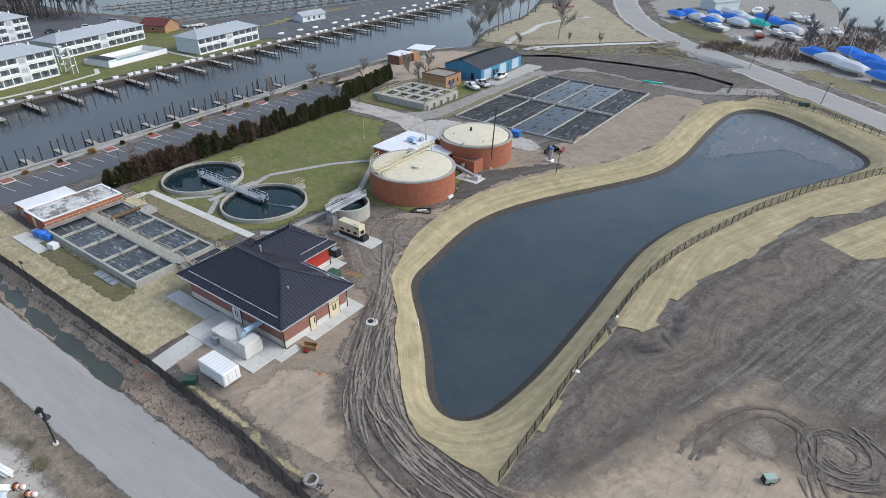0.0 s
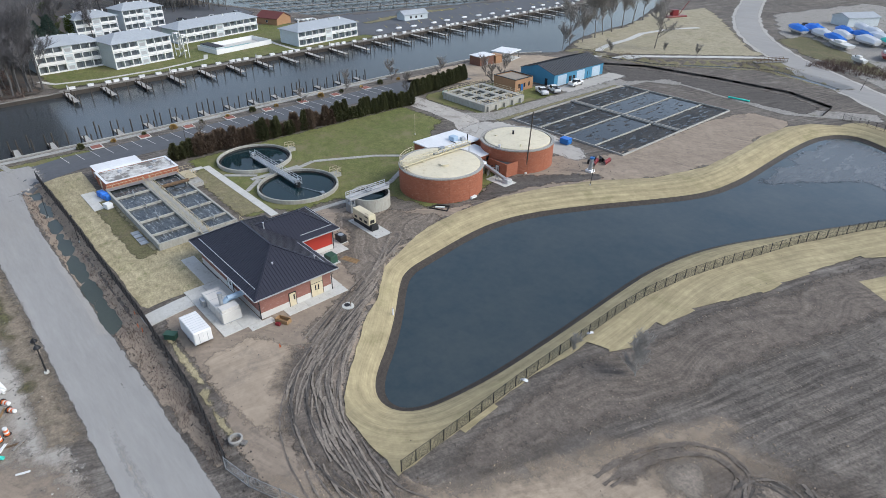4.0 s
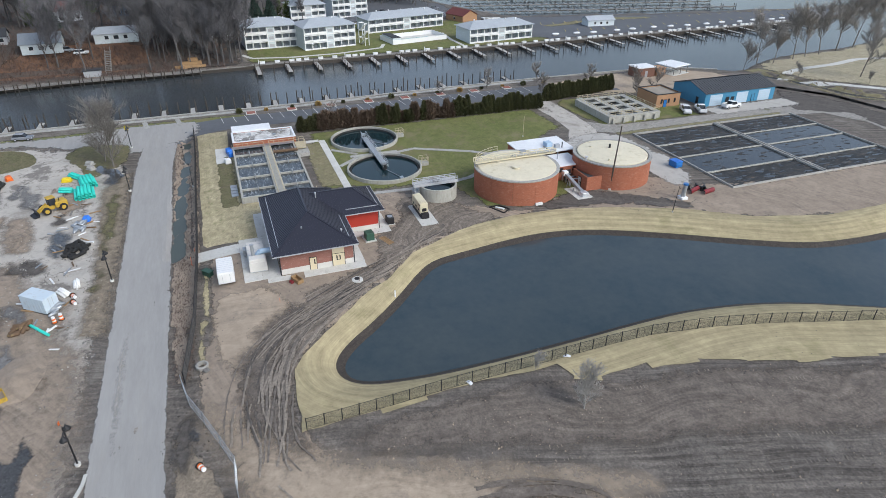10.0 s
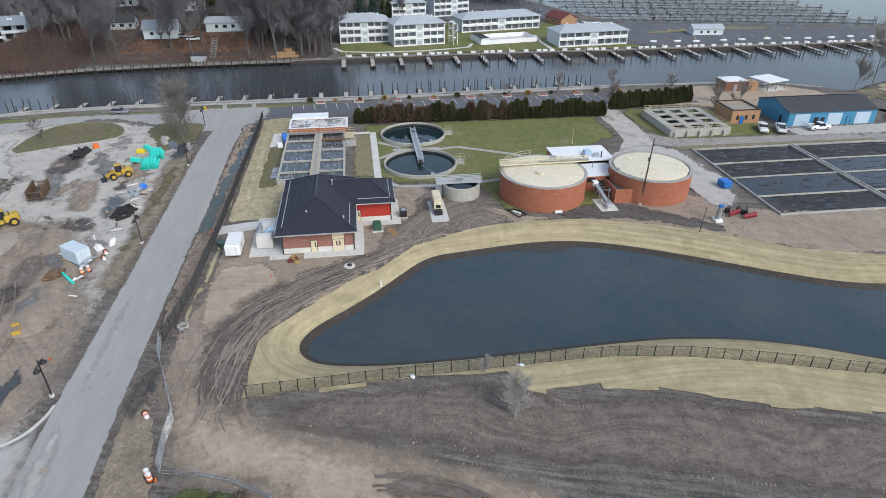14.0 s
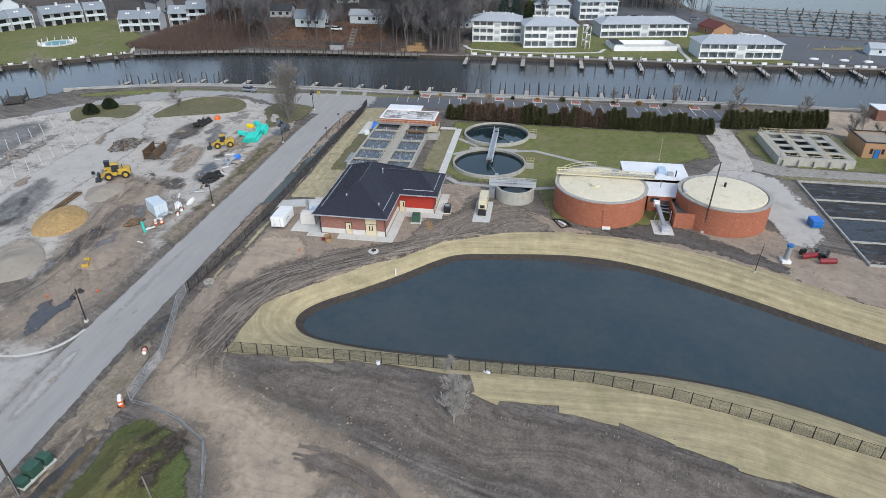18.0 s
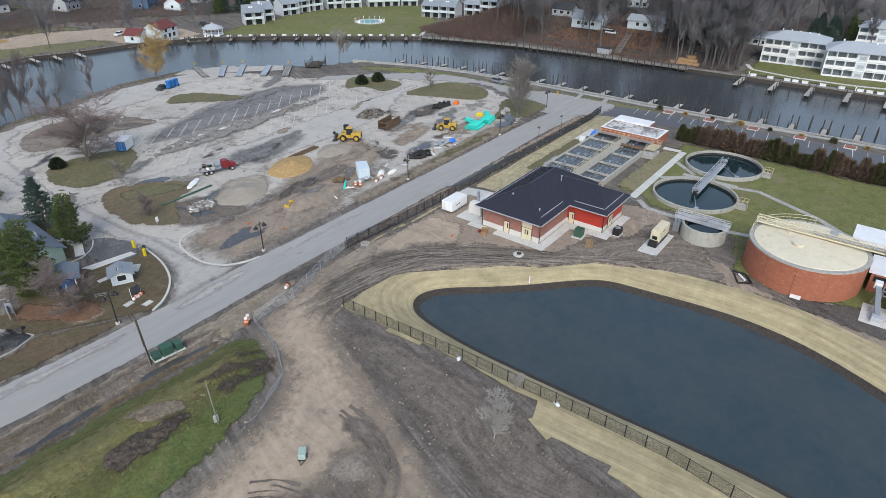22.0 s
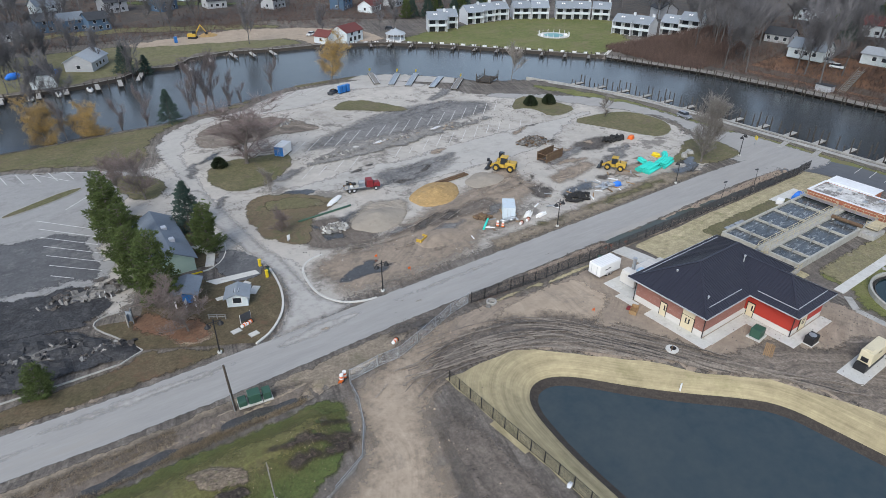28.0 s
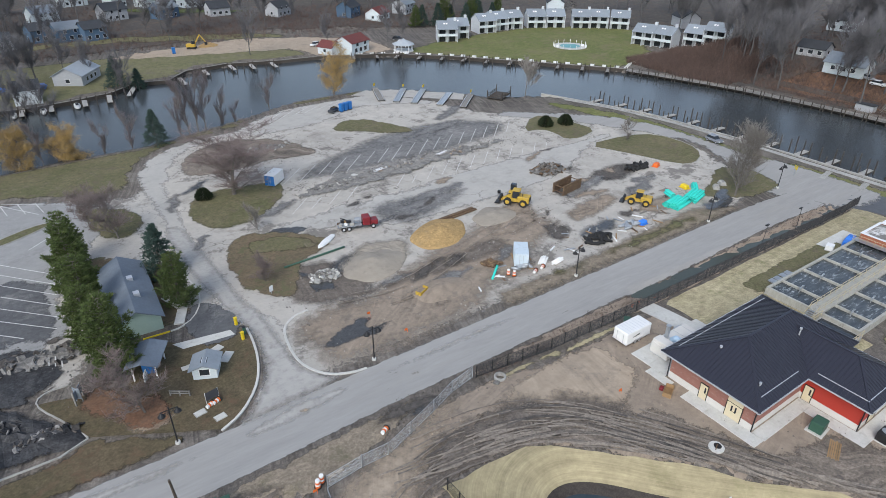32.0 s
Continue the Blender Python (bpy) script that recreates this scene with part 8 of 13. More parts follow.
# ---- pickups ----
def pickup(x, y, rz, label):
    ob = thing("pickup_truck", x, y, hz(x, y) + 0.1, rz, label, "truck", "parked white pickups")
    part("body", Geo().box(-2.9, 2.9, -0.98, 0.98, 0.45, 1.05, 0.1), M["carwhite"], ob)
    part("bonnet", Geo().box(1.2, 2.85, -0.92, 0.92, 1.05, 1.25, 0.08), M["carwhite"], ob)
    part("cab", Geo().prism([(-0.75, 1.05), (1.35, 1.05), (0.65, 1.85), (-0.55, 1.85)], -0.88, 0.88), M["glass"], ob, "cab windows", m=pose(0, 0, 0, 90, 0, 0) @ Matrix.Diagonal((1, 1, -1, 1)))
    part("cab_roof", Geo().box(-0.58, 0.68, -0.86, 0.86, 1.84, 1.93, 0.05), M["carwhite"], ob)
    for y0 in (-0.95, 0.83):
        part("bed_side", Geo().box(-2.85, -0.8, y0, y0 + 0.12, 1.05, 1.45), M["carwhite"], ob)
    part("bed_floor", Geo().box(-2.75, -0.8, -0.83, 0.83, 1.05, 1.1), M["black"], ob)
    part("tailgate", Geo().box(-2.9, -2.78, -0.85, 0.85, 1.05, 1.45), M["carwhite"], ob)
    part("bumper", Geo().box(2.86, 3.0, -0.9, 0.9, 0.5, 0.75).box(-3.0, -2.86, -0.9, 0.9, 0.5, 0.75), M["galv"], ob)
    for y0 in (-0.75, 0.5):
        part("headlight", Geo().box(2.85, 2.92, y0, y0 + 0.25, 0.8, 1.0), M["alum"], ob)
    for wx in (-1.9, 1.9):
        for wy in (-0.88, 0.88):
            wheel(ob, wx, wy, 0.4, 0.25)
    return ob
pickup(-100.2, 152.6, -25, "white pickup with empty bed parked by the hut")
pickup(-99.4, 157.0, 155, "white pickup parked beside another truck")
pickup(-99.2, 167.3, 95, "white pickup parked before the overhead doors")

# ---- sludge drying beds ----
dbx0, dbx1, dby0, dby1 = -89.6, -55.4, 128.2, 178.6
dr = thing("drying_beds", (dbx0 + dbx1) / 2, (dby0 + dby1) / 2, 0, 0, "walled drying beds of black sludge, some flooded", "drying bed")
lx, ly = (dbx1 - dbx0) / 2, (dby1 - dby0) / 2
for a in ((-lx, lx, -ly, -ly + 0.3), (-lx, lx, ly - 0.3, ly), (-lx, -lx + 0.3, -ly + 0.3, ly - 0.3), (lx - 0.3, lx, -ly + 0.3, ly - 0.3)):
    part("edge_wall", Geo().box(*a, -0.3, 0.4), M["oldcon"], dr)
xs_ = [-lx + 0.3, -lx + 9.0, -lx + 16.8, -lx + 26.0, lx - 0.3]
yc = -0.2
part("centre_walk", Geo().box(-lx + 0.3, lx - 0.3, yc - 0.6, yc - 0.25, -0.3, 0.45), M["oldcon"], dr)
part("centre_walk", Geo().box(-lx + 0.3, lx - 0.3, yc + 0.25, yc + 0.6, -0.3, 0.45), M["oldcon"], dr)
part("centre_channel", Geo().box(-lx + 0.3, lx - 0.3, yc - 0.25, yc + 0.25, -0.3, 0.1), M["sludge"], dr)
for i in range(1, 4):
    for y0, y1 in ((-ly + 0.3, yc - 0.6), (yc + 0.6, ly - 0.3)):
        part("divider", Geo().box(xs_[i] - 0.2, xs_[i] + 0.2, y0, y1, -0.3, 0.25), M["tankcon"], dr)
wet = {(0, 0): 0, (0, 1): 0, (1, 0): 0, (1, 1): 1, (2, 0): 1, (2, 1): 1, (3, 0): 0, (3, 1): 0}
for i in range(4):
    for j, (y0, y1) in enumerate(((-ly + 0.3, yc - 0.6), (yc + 0.6, ly - 0.3))):
        x0, x1 = xs_[i] + 0.2, xs_[i + 1] - 0.2
        g = Geo()
        n, m_ = 24, 44
        vs = [(x0 + (x1 - x0) * a / n, y0 + (y1 - y0) * b / m_, 0.04 + 0.10 * noise.noise((a * 0.5 + i * 9, b * 0.16, j * 5)) + 0.09 * noise.noise((a * 1.3 + i * 9, b * 0.7, j * 5))) for b in range(m_ + 1) for a in range(n + 1)]
        g.add(vs, [(b * (n + 1) + a, b * (n + 1) + a + 1, (b + 1) * (n + 1) + a + 1, (b + 1) * (n + 1) + a) for b in range(m_) for a in range(n)])
        part("sludge_bed", g, M["sludge"], dr, "lumpy black drying sludge", smooth=True)
        g2 = Geo()
        lv = 0.072 if wet[(i, j)] else 0.006
        g2.add([(x0, y0, lv), (x1, y0, lv), (x1, y1, lv), (x0, y1, lv)], [(0, 1, 2, 3)])
        part("standing_water", g2, M["sludge_wet"], dr, "dark standing water")

# ---- plant paths ----
def path(name, pts, w, label="narrow pale concrete footpath", bay=2.4, mat="concrete", dz=0.12):
    ob = thing(name, label=label, category="footpath", kind="structure")
    line = densify(pts, bay, False)
    for a, b in zip(line, line[1:]):
        d = Vector((b[0] - a[0], b[1] - a[1]))
        n = Vector((-d.y, d.x)).normalized() * w / 2
        u = d.normalized() * 0.015
        g = Geo()
        p = [(a[0] + n.x + u.x, a[1] + n.y + u.y), (a[0] - n.x + u.x, a[1] - n.y + u.y), (b[0] - n.x - u.x, b[1] - n.y - u.y), (b[0] + n.x - u.x, b[1] + n.y - u.y)]
        top = [(x, y, hz(x, y) + dz) for x, y in p]
        low = [(x, y, z - 0.2) for x, y, z in top]
        g.add(top + low, [(0, 1, 2, 3), (0, 4, 5, 1), (1, 5, 6, 2), (2, 6, 7, 3), (3, 7, 4, 0)])
        part("paving_bay", g, M[mat], ob)
    return ob
path("footpath_main", [(-111.2, 54.9), (-80.6, 55.0)], 1.5)
path("footpath_west", [(-111.2, 54.2), (-111.2, 50.2)], 1.4)
path("footpath_diagonal", [(-104, 55.8), (-99.4, 61)], 1.0, mat="oldcon")
path("footpath_second", [(-93.5, 55.8), (-97.4, 60.5)], 1.0, mat="oldcon")
path("footpath_lawn", [(-97, 67.5), (-98.6, 74), (-92.4, 86), (-86.5, 93)], 1.1, mat="oldcon")
path("footpath_front", [(-80.2, 56.5), (-77.6, 59), (-76.9, 69)], 1.1, mat="oldcon")
path("footpath_tank", [(-76.8, 72.2), (-78.5, 80), (-85, 91)], 1.1, mat="oldcon")

# ---- loose things in the plant yard ----
def pole_light(name, x, y, h, label, head=True, lean=0.0, r=0.1, mat="black"):
    ob = thing(name, x, y, hz(x, y) + 0.05, 0, label, "light pole")
    part("pole", Geo().cyl((0, 0, 0), (lean, 0, h), r, r * 0.6, n=10), M[mat], ob)
    part("base", Geo().cyl((0, 0, 0), (0, 0, 0.35), r * 2.2, n=12), M["concrete"], ob)
    if head:
        part("lamp_head", Geo().box(lean - 0.15, lean + 0.75, -0.16, 0.16, h - 0.05, h + 0.1), M[mat], ob)
    return ob
pole_light("utility_pole", -63.4, 104.3, 13.5, "tall dark wooden pole beside the brick digester", False, 0.9, 0.17, "pole")
pole_light("light_pole", -50.5, 109.5, 5.6, "thin dark light pole on the pond bank", False, 0.5, 0.07)
pole_light("flag_pole", -97.2, 101.8, 5.2, "bare pale metal pole on the lawn", False, 0.0, 0.06, "beige")
pole_light("light_pole", -119.5, 54.6, 6.5, "thin weathered pole before the hedge", False, 0.0, 0.08, "pole")
pole_light("light_pole", -95.0, 25.5, 5.0, "thin bent light pole inside the fence", True, -0.5, 0.06)
pole_light("light_pole", -110.5, 23.9, 4.5, "thin dark light pole by the street", True, 0.4, 0.06)
bd = thing("blue_dumpster", -68.9, 124.6, hz(-69, 124.6) + 0.1, 5, "blue steel dumpster on the plant drive", "dumpster")
part("body", Geo().box(-1.1, 1.1, -0.9, 0.9, 0.15, 1.35, 0.04), M["bluepl"], bd)
part("lid", Geo().box(-1.15, 1.15, -0.95, 0.95, 1.35, 1.45), M["tarp"], bd)
part("pocket", Geo().box(-1.3, -1.1, -0.8, 0.8, 0.6, 0.8).box(1.1, 1.3, -0.8, 0.8, 0.6, 0.8), M["bluepl"], bd)
ex = thing("steel_hopper", -55.0, 115.4, hz(-55, 115.4), 0, "upright grey steel pump column on a base", "machine")
part("column", Geo().cyl((0, 0, 0.5), (0.2, 0, 3.0), 0.45, 0.4, n=16), M["galv"], ex)
part("base", Geo().box(-0.8, 0.8, -0.7, 0.7, 0, 0.5, 0.05), M["white"], ex)
part("cap", Geo().cyl((0.2, 0, 3.0), (0.2, 0, 3.3), 0.5, n=16), M["bluepl"], ex)
for i, (x, y, rz) in enumerate(((-56.4, 119.6, 20), (-55.0, 121.9, 10), (-57.2, 122.6, 60))):
    sp = thing("snow_plough", x, y, hz(x, y), rz, "red snow plough blade set down on dirt", "plough", "parked snow ploughs")
    g = Geo()
    arc = [(-0.5 + 0.6 * math.cos(radians(-35 + 18 * k)), 0.5 + 0.55 * math.sin(radians(-35 + 18 * k))) for k in range(7)]
    prof = arc + [(x - 0.06, z) for x, z in reversed(arc)]
    n_ = len(prof)
    g.add([(x, y, z) for y in (-1.4, 1.4) for x, z in prof], [(i2, (i2 + 1) % n_, n_ + (i2 + 1) % n_, n_ + i2) for i2 in range(n_)] + [(j, j + 1, 12 - j, 13 - j) for j in range(6)] + [(n_ + 13 - j, n_ + 12 - j, n_ + j + 1, n_ + j) for j in range(6)])
    part("blade", g, M["red"] if i < 2 else M["black"], sp)
    part("frame", Geo().bar((-0.5, -0.6, 0.3), (-1.6, 0, 0.4), 0.12).bar((-0.5, 0.6, 0.3), (-1.6, 0, 0.4), 0.12), M["black"], sp)
    part("mount", Geo().box(-1.9, -1.5, -0.5, 0.5, 0.05, 1.0), M["black"], sp)
mh = thing("manhole", -47.6, 48.9, hz(-47.6, 48.9), 0, "pale round concrete manhole collar with black lid", "manhole")
part("collar", Geo().cyl((0, 0, 0), (0, 0, 0.25), 0.85, n=24), M["concrete"], mh)
part("cover", Geo().cyl((-0.2, 0, 0.25), (-0.2, 0, 0.3), 0.42, n=20), M["black"], mh)
part("post", Geo().cyl((0.45, 0.2, 0.2), (0.45, 0.2, 1.1), 0.06, n=8), M["rust"], mh)
st_ = thing("staff_gauge", -43.3, 53.6, -2.3, 0, "slim pale water gauge post standing in the pond", "gauge")
part("post", Geo().box(-0.06, 0.06, -0.06, 0.06, 0, 2.2), M["alum"], st_)
part("board", Geo().box(0.06, 0.09, -0.1, 0.1, 0.5, 2.1), M["white"], st_)
sf = thing("silt_fence_bundle", -62.8, 79.8, hz(-62.8, 79.8), 20, "black silt fence frame with white bundle on mud", "debris")
part("frame", Geo().bar((-1.8, -1.0, 0.1), (1.8, -0.6, 0.1), 0.2).bar((1.8, -0.6, 0.1), (1.2, 1.4, 0.1), 0.2).bar((-1.8, -1.0, 0.1), (-1.2, 0.8, 0.1), 0.2).bar((-1.2, 0.8, 0.1), (1.2, 1.4, 0.1), 0.2), M["black"], sf)
part("fabric_roll", Geo().cyl((-0.9, -0.2, 0.15), (0.7, 0.5, 0.15), 0.16, n=10), M["white"], sf)
gt = thing("tow_generator", 2.2, 52.7, hz(2.2, 52.7), 41, "mint green towable generator on a dirt track", "generator")
gt.matrix_basis = gt.matrix_basis @ Matrix.Scale(0.72, 4)
part("enclosure", Geo().box(-0.85, 0.85, -0.55, 0.55, 0.4, 1.3, 0.07), M["mint"], gt)
part("rear_panel", Geo().box(-0.89, -0.85, -0.45, 0.45, 0.5, 1.2), M["black"], gt)
part("chassis", Geo().box(-0.95, 0.95, -0.55, 0.55, 0.3, 0.4), M["black"], gt)
part("drawbar", Geo().bar((0.9, 0.45, 0.35), (1.8, 0, 0.35), 0.08).bar((0.9, -0.45, 0.35), (1.8, 0, 0.35), 0.08), M["black"], gt)
for y in (-0.62, 0.62):
    wheel(gt, 0, y, 0.3, 0.18)


# ==== fences ====
def net(w, h, pitch, t):
    """Woven wire: two sets of slanting wires within a panel, in the x-z plane."""
    g = Geo()
    k = int((w + h) / pitch)
    for s in (0, 1):
        for i in range(1, k):
            c = i * pitch
            x0, z0 = (c, 0.0) if c <= w else (w, c - w)
            x1, z1 = (0.0, c) if c <= h else (c - h, h)
            if s:
                x0, x1 = w - x0, w - x1
            a, b = Vector((x0, 0, z0)), Vector((x1, 0, z1))
            if (b - a).length < 0.05:
                continue
            d = (b - a).normalized()
            n = Vector((-d.z, 0, d.x)) * t / 2
            y = Vector((0, t / 2, 0))
            g.add([tuple(p) for p in (a - n - y, a + n - y, a + y, b - n - y, b + n - y, b + y)], [(0, 1, 4, 3), (1, 2, 5, 4), (2, 0, 3, 5)])
    return g


def fence(name, line, h, gap, mat, label, pitch=0.16, t=0.012, post=0.06, brace=False, panels_z=0.05):
    ob = thing(name, label=label, category="fence")
    web = net(1.0 * gap, h - 0.1, pitch, t).mesh("wire_mesh", M[mat])
    pm = Geo().cyl((0, 0, -0.2), (0, 0, h + 0.08), post, n=8).mesh("post", M[mat])
    rm = Geo().cyl((0, 0, 0), (1, 0, 0), 0.03, n=6, caps=False).mesh("rail", M[mat])
    pts = []
    for a, b in zip(line, line[1:]):
        d = math.hypot(b[0] - a[0], b[1] - a[1])
        n = max(1, round(d / gap))
        pts += [(a[0] + (b[0] - a[0]) * i / n, a[1] + (b[1] - a[1]) * i / n) for i in range(n)]
    pts.append(line[-1])
    for i, p in enumerate(pts):
        z = hz(*p) + panels_z
        part("post", pm, M[mat], ob, m=pose(p[0], p[1], z))
        if i + 1 < len(pts):
            q = pts[i + 1]
            zq = hz(*q) + panels_z
            d = Vector((q[0] - p[0], q[1] - p[1], zq - z))
            flat = math.hypot(d.x, d.y)
            sh = Matrix(((d.x / gap, -d.y / flat, 0, p[0]), (d.y / gap, d.x / flat, 0, p[1]), (d.z / gap, 0, 1, z), (0, 0, 0, 1)))
            part("wire_mesh", web, M[mat], ob, m=sh)
            for k in (0.06, h - 0.02):
                part("rail", rm, M[mat], ob, m=Matrix(((d.x, -d.y / flat, 0, p[0]), (d.y, d.x / flat, 0, p[1]), (d.z, 0, 1, z + k), (0, 0, 0, 1))))
    return ob


fence("pond_fence", [(-19.7, 36.7), (-20.1, 46.7), (-20.7, 56.8), (-21.0, 67.9), (-21.2, 76), (-21.0, 83), (-19.6, 92), (-17.6, 100), (-12.0, 118.3), (-4.9, 134.4), (5.2, 151.1), (9.5, 161), (8.5, 168), (3.6, 174.1), (-5.2, 181.6), (-12, 187), (-20, 191.2), (-32.3, 193.5)],
      1.7, 2.15, "black", "black chain-link fence round the pond")
fence("street_fence", [(-129, 26.2), (-107, 26.3), (-64, 26.0), (-45, 25.3), (-33.2, 23.9)], 1.9, 2.4, "black", "tall black chain-link fence along the street", 0.10, 0.02, 0.07)
fence("temporary_fence", [(-32.8, 23.6), (-29, 24.4), (-25.2, 26.0), (-21.0, 27.6), (-17.2, 29.0), (-14, 28.9), (-9.8, 29.3)], 1.8, 3.0, "galv", "leaning galvanised temporary fence panels", 0.2, 0.009, 0.05)
solid("mound_edge_gravel", ribbon(chaikin([(-9.4, 30.2), (-8.8, 33), (-7.6, 37), (-4.9, 41.3), (-0.6, 43.3), (5, 45)], 2, False), 0.55, 0.1, 0.7, 0.5, 60, soft=True), M["rubble"], "grey gravel washed along the edge of the mound", "ground", "", "structure")
fence("low_wire_fence", [(-9.6, 29.6), (-9.0, 33), (-7.6, 36.8), (-5.0, 41.0), (-0.8, 43.0)], 0.5, 2.4, "galv", "slumped grey wire fence along the grass mound", 0.3, 0.007, 0.022)
fence("silt_fence", [(-113, 194), (-98, 204), (-74, 207.5), (-52, 208.5), (-38, 202), (-37, 193)], 0.7, 2.5, "fabric", "low black silt fence", 0.05, 0.035, 0.03)

# ==== things along the street ====
def street_lamp(x, y, rz):
    ob = thing("street_lamp", x, y, hz(x, y) + 0.1, rz, "black double-headed street lamp on a concrete foot", "street lamp", "street lamps")
    part("foot", Geo().cyl((0, 0, 0), (0, 0, 0.3), 0.3, n=14), M["concrete"], ob)
    part("post", Geo().cyl((0, 0, 0.3), (0, 0, 5.3), 0.1, 0.07, n=10).cyl((0, 0, 5.3), (0, 0, 5.7), 0.12, 0.02, n=10), M["black"], ob)
    part("cross_arm", Geo().bar((-0.95, 0, 5.1), (0.95, 0, 5.1), 0.09).bar((-0.6, 0, 4.8), (0.6, 0, 4.8), 0.05), M["black"], ob)
    for s in (-1, 1):
        part("lamp_head", Geo().lathe([(0.04, 5.05), (0.12, 4.95), (0.4, 4.62), (0.42, 4.5), (0.1, 4.5)], 14, s * 0.85), M["black"], ob)
for x, y in ((-24.1, 13.2), (1.4, 13.5), (-62.0, 13.2), (-97.6, 13.4), (-124.2, 12.0)):
    street_lamp(x, y, 0)


def sign(name, x, y, rz, w, h, z, mat, label, posts=1, back="galv"):
    ob = thing(name, x, y, hz(x, y) + 0.1, rz, label, "sign")
    for i in range(posts):
        px = 0 if posts == 1 else (-w / 2 + w * i)
        part("post", Geo().box(px - 0.04, px + 0.04, -0.04, 0.04, 0, z + h), M[back], ob)
    part("panel", Geo().box(-w / 2, w / 2, 0.045, 0.075, z, z + h), M[mat], ob)
    return ob
sg = sign("warning_sign", -133.0, 10.6, 60, 1.0, 1.0, 1.4, "signyellow", "square yellow warning sign with dark arrow bar")
part("arrow_bar", Geo().box(-0.3, 0.3, 0.076, 0.085, 1.8, 1.95).box(-0.08, 0.08, 0.076, 0.085, 1.55, 2.2), M["black"], sg)
sign("parking_sign", -18.5, -9.7, 20, 0.7, 1.0, 0.5, "white", "small white notice board on grass")
sign("park_sign", -3.9, 8.9, 10, 1.6, 1.2, 0.5, "shingle_dk", "dark blue notice board on two white posts", 2, "white")
sign("banner_sign", 9.6, 0.0, -40, 0.8, 1.7, 0.6, "shingle", "tall grey information banner", 2)
pd = thing("utility_pole", 3.4, 25.4, hz(3.4, 25.4), 0, "dark wooden pole leaning beside green cabinets", "utility pole")
part("pole", Geo().cyl((0, 0, 0), (0.35, 0.2, 7.2), 0.16, 0.12, n=10), M["pole"], pd)
part("conduit", Geo().cyl((0.14, 0.14, 0), (0.3, 0.25, 3.0), 0.06, n=8), M["galv"], pd)
pd2 = thing("utility_pole", 4.9, 42.0, hz(4.9, 42), 0, "thin pole with a meter box on the mound", "utility pole")
part("pole", Geo().cyl((0, 0, 0), (0.2, -0.2, 6.5), 0.08, 0.06, n=8), M["wood"], pd2)
part("meter_box", Geo().box(-0.25, 0.25, -0.35, -0.1, 0.3, 1.2), M["alum"], pd2)
tfs = thing("transformer_cabinets", 0.7, 25.3, hz(0.7, 25.3) + 0.05, -8, "three dark green utility cabinets on pale pads", "transformer")
for i, (x, w, h) in enumerate(((1.75, 0.5, 0.65), (0.35, 0.75, 1.25), (-1.15, 0.5, 1.0))):
    c_ = part("cabinet", Geo().box(x - w, x + w * 0.9, -0.6, 0.7, 0.22, 0.22 + h, 0.05), M["greenbox"], tfs)
    part("pad", Geo().box(x - w - 0.15, x + w, -0.75, 0.85, 0, 0.22), M["concrete"], tfs)
    part("door_seam", Geo().box(x - 0.02, x + 0.02, -0.62, -0.59, 0.3, 0.15 + h), M["black"], c_)


def drum(x, y, lie=False):
    ob = thing("traffic_drum", x, y, hz(x, y) + (0.05 if not lie else 0.3), 0, "orange and white traffic drum on dirt", "traffic drum", "traffic drums")
    if lie:
        ob.matrix_basis = pose(x, y, hz(x, y) + 0.3, 0, 85, 30)
    for k in range(4):
        part("band", Geo().cyl((0, 0, 0.08 + 0.24 * k), (0, 0, 0.32 + 0.24 * k), 0.29 - 0.015 * k, 0.285 - 0.015 * k, n=16), M["orange"] if k % 2 == 0 else M["white"], ob)
    part("foot", Geo().cyl((0, 0, 0), (0, 0, 0.08), 0.42, n=16), M["rubber"], ob)
for x, y, l in ((-19.1, 25.3, 1), (-9.6, 28.2, 0), (-9.0, 28.6, 0), (-53.6, 7.4, 0), (-53.0, 6.6, 0), (-57.6, 8.3, 1), (-59.5, 8.0, 1), (-4.6, 9.2, 1), (-3.8, 9.4, 1)):
    drum(x, y, l)
for x, y in ((-66.6, 25.5), (-63.5, 24.9), (-62.0, 25.0), (-28.5, 4.0), (-31.0, 10.5), (-8.6, 29.4), (-45.6, 37.0)):
    co = thing("marker_flag", x, y, hz(x, y) + 0.05, 0, "small red-orange marker flag in soil", "marker", "marker flags")
    part("stake", Geo().cyl((0, 0, 0), (0, 0, 0.8), 0.03, n=5), M["orange"], co)
    part("flag", Geo().box(0, 0.45, -0.015, 0.015, 0.45, 0.8), M["orange"], co)
pw = thing("culvert_end", -35.4, 26.0, hz(-35.4, 26), 30, "dark concrete culvert ring half sunk in mud", "culvert")
part("ring", Geo().lathe([(0.75, 0), (0.8, 0.5), (0.6, 0.55), (0.55, 0.0)], 20), M["oldcon"], pw)
part("stone", Geo().box(0.7, 1.4, -0.4, 0.3, 0, 0.35, 0.08), M["rubble"], pw)
gbx = thing("green_valve_box", -57.8, 27.4, hz(-57.8, 27.4), 40, "small dark green utility box by the fence", "utility box")
part("box", Geo().box(-0.8, 0.8, -0.45, 0.45, 0, 0.8, 0.05), M["greenbox"], gbx)
part("lid", Geo().box(-0.85, 0.85, -0.5, 0.5, 0.8, 0.88), M["greenbox"], gbx)


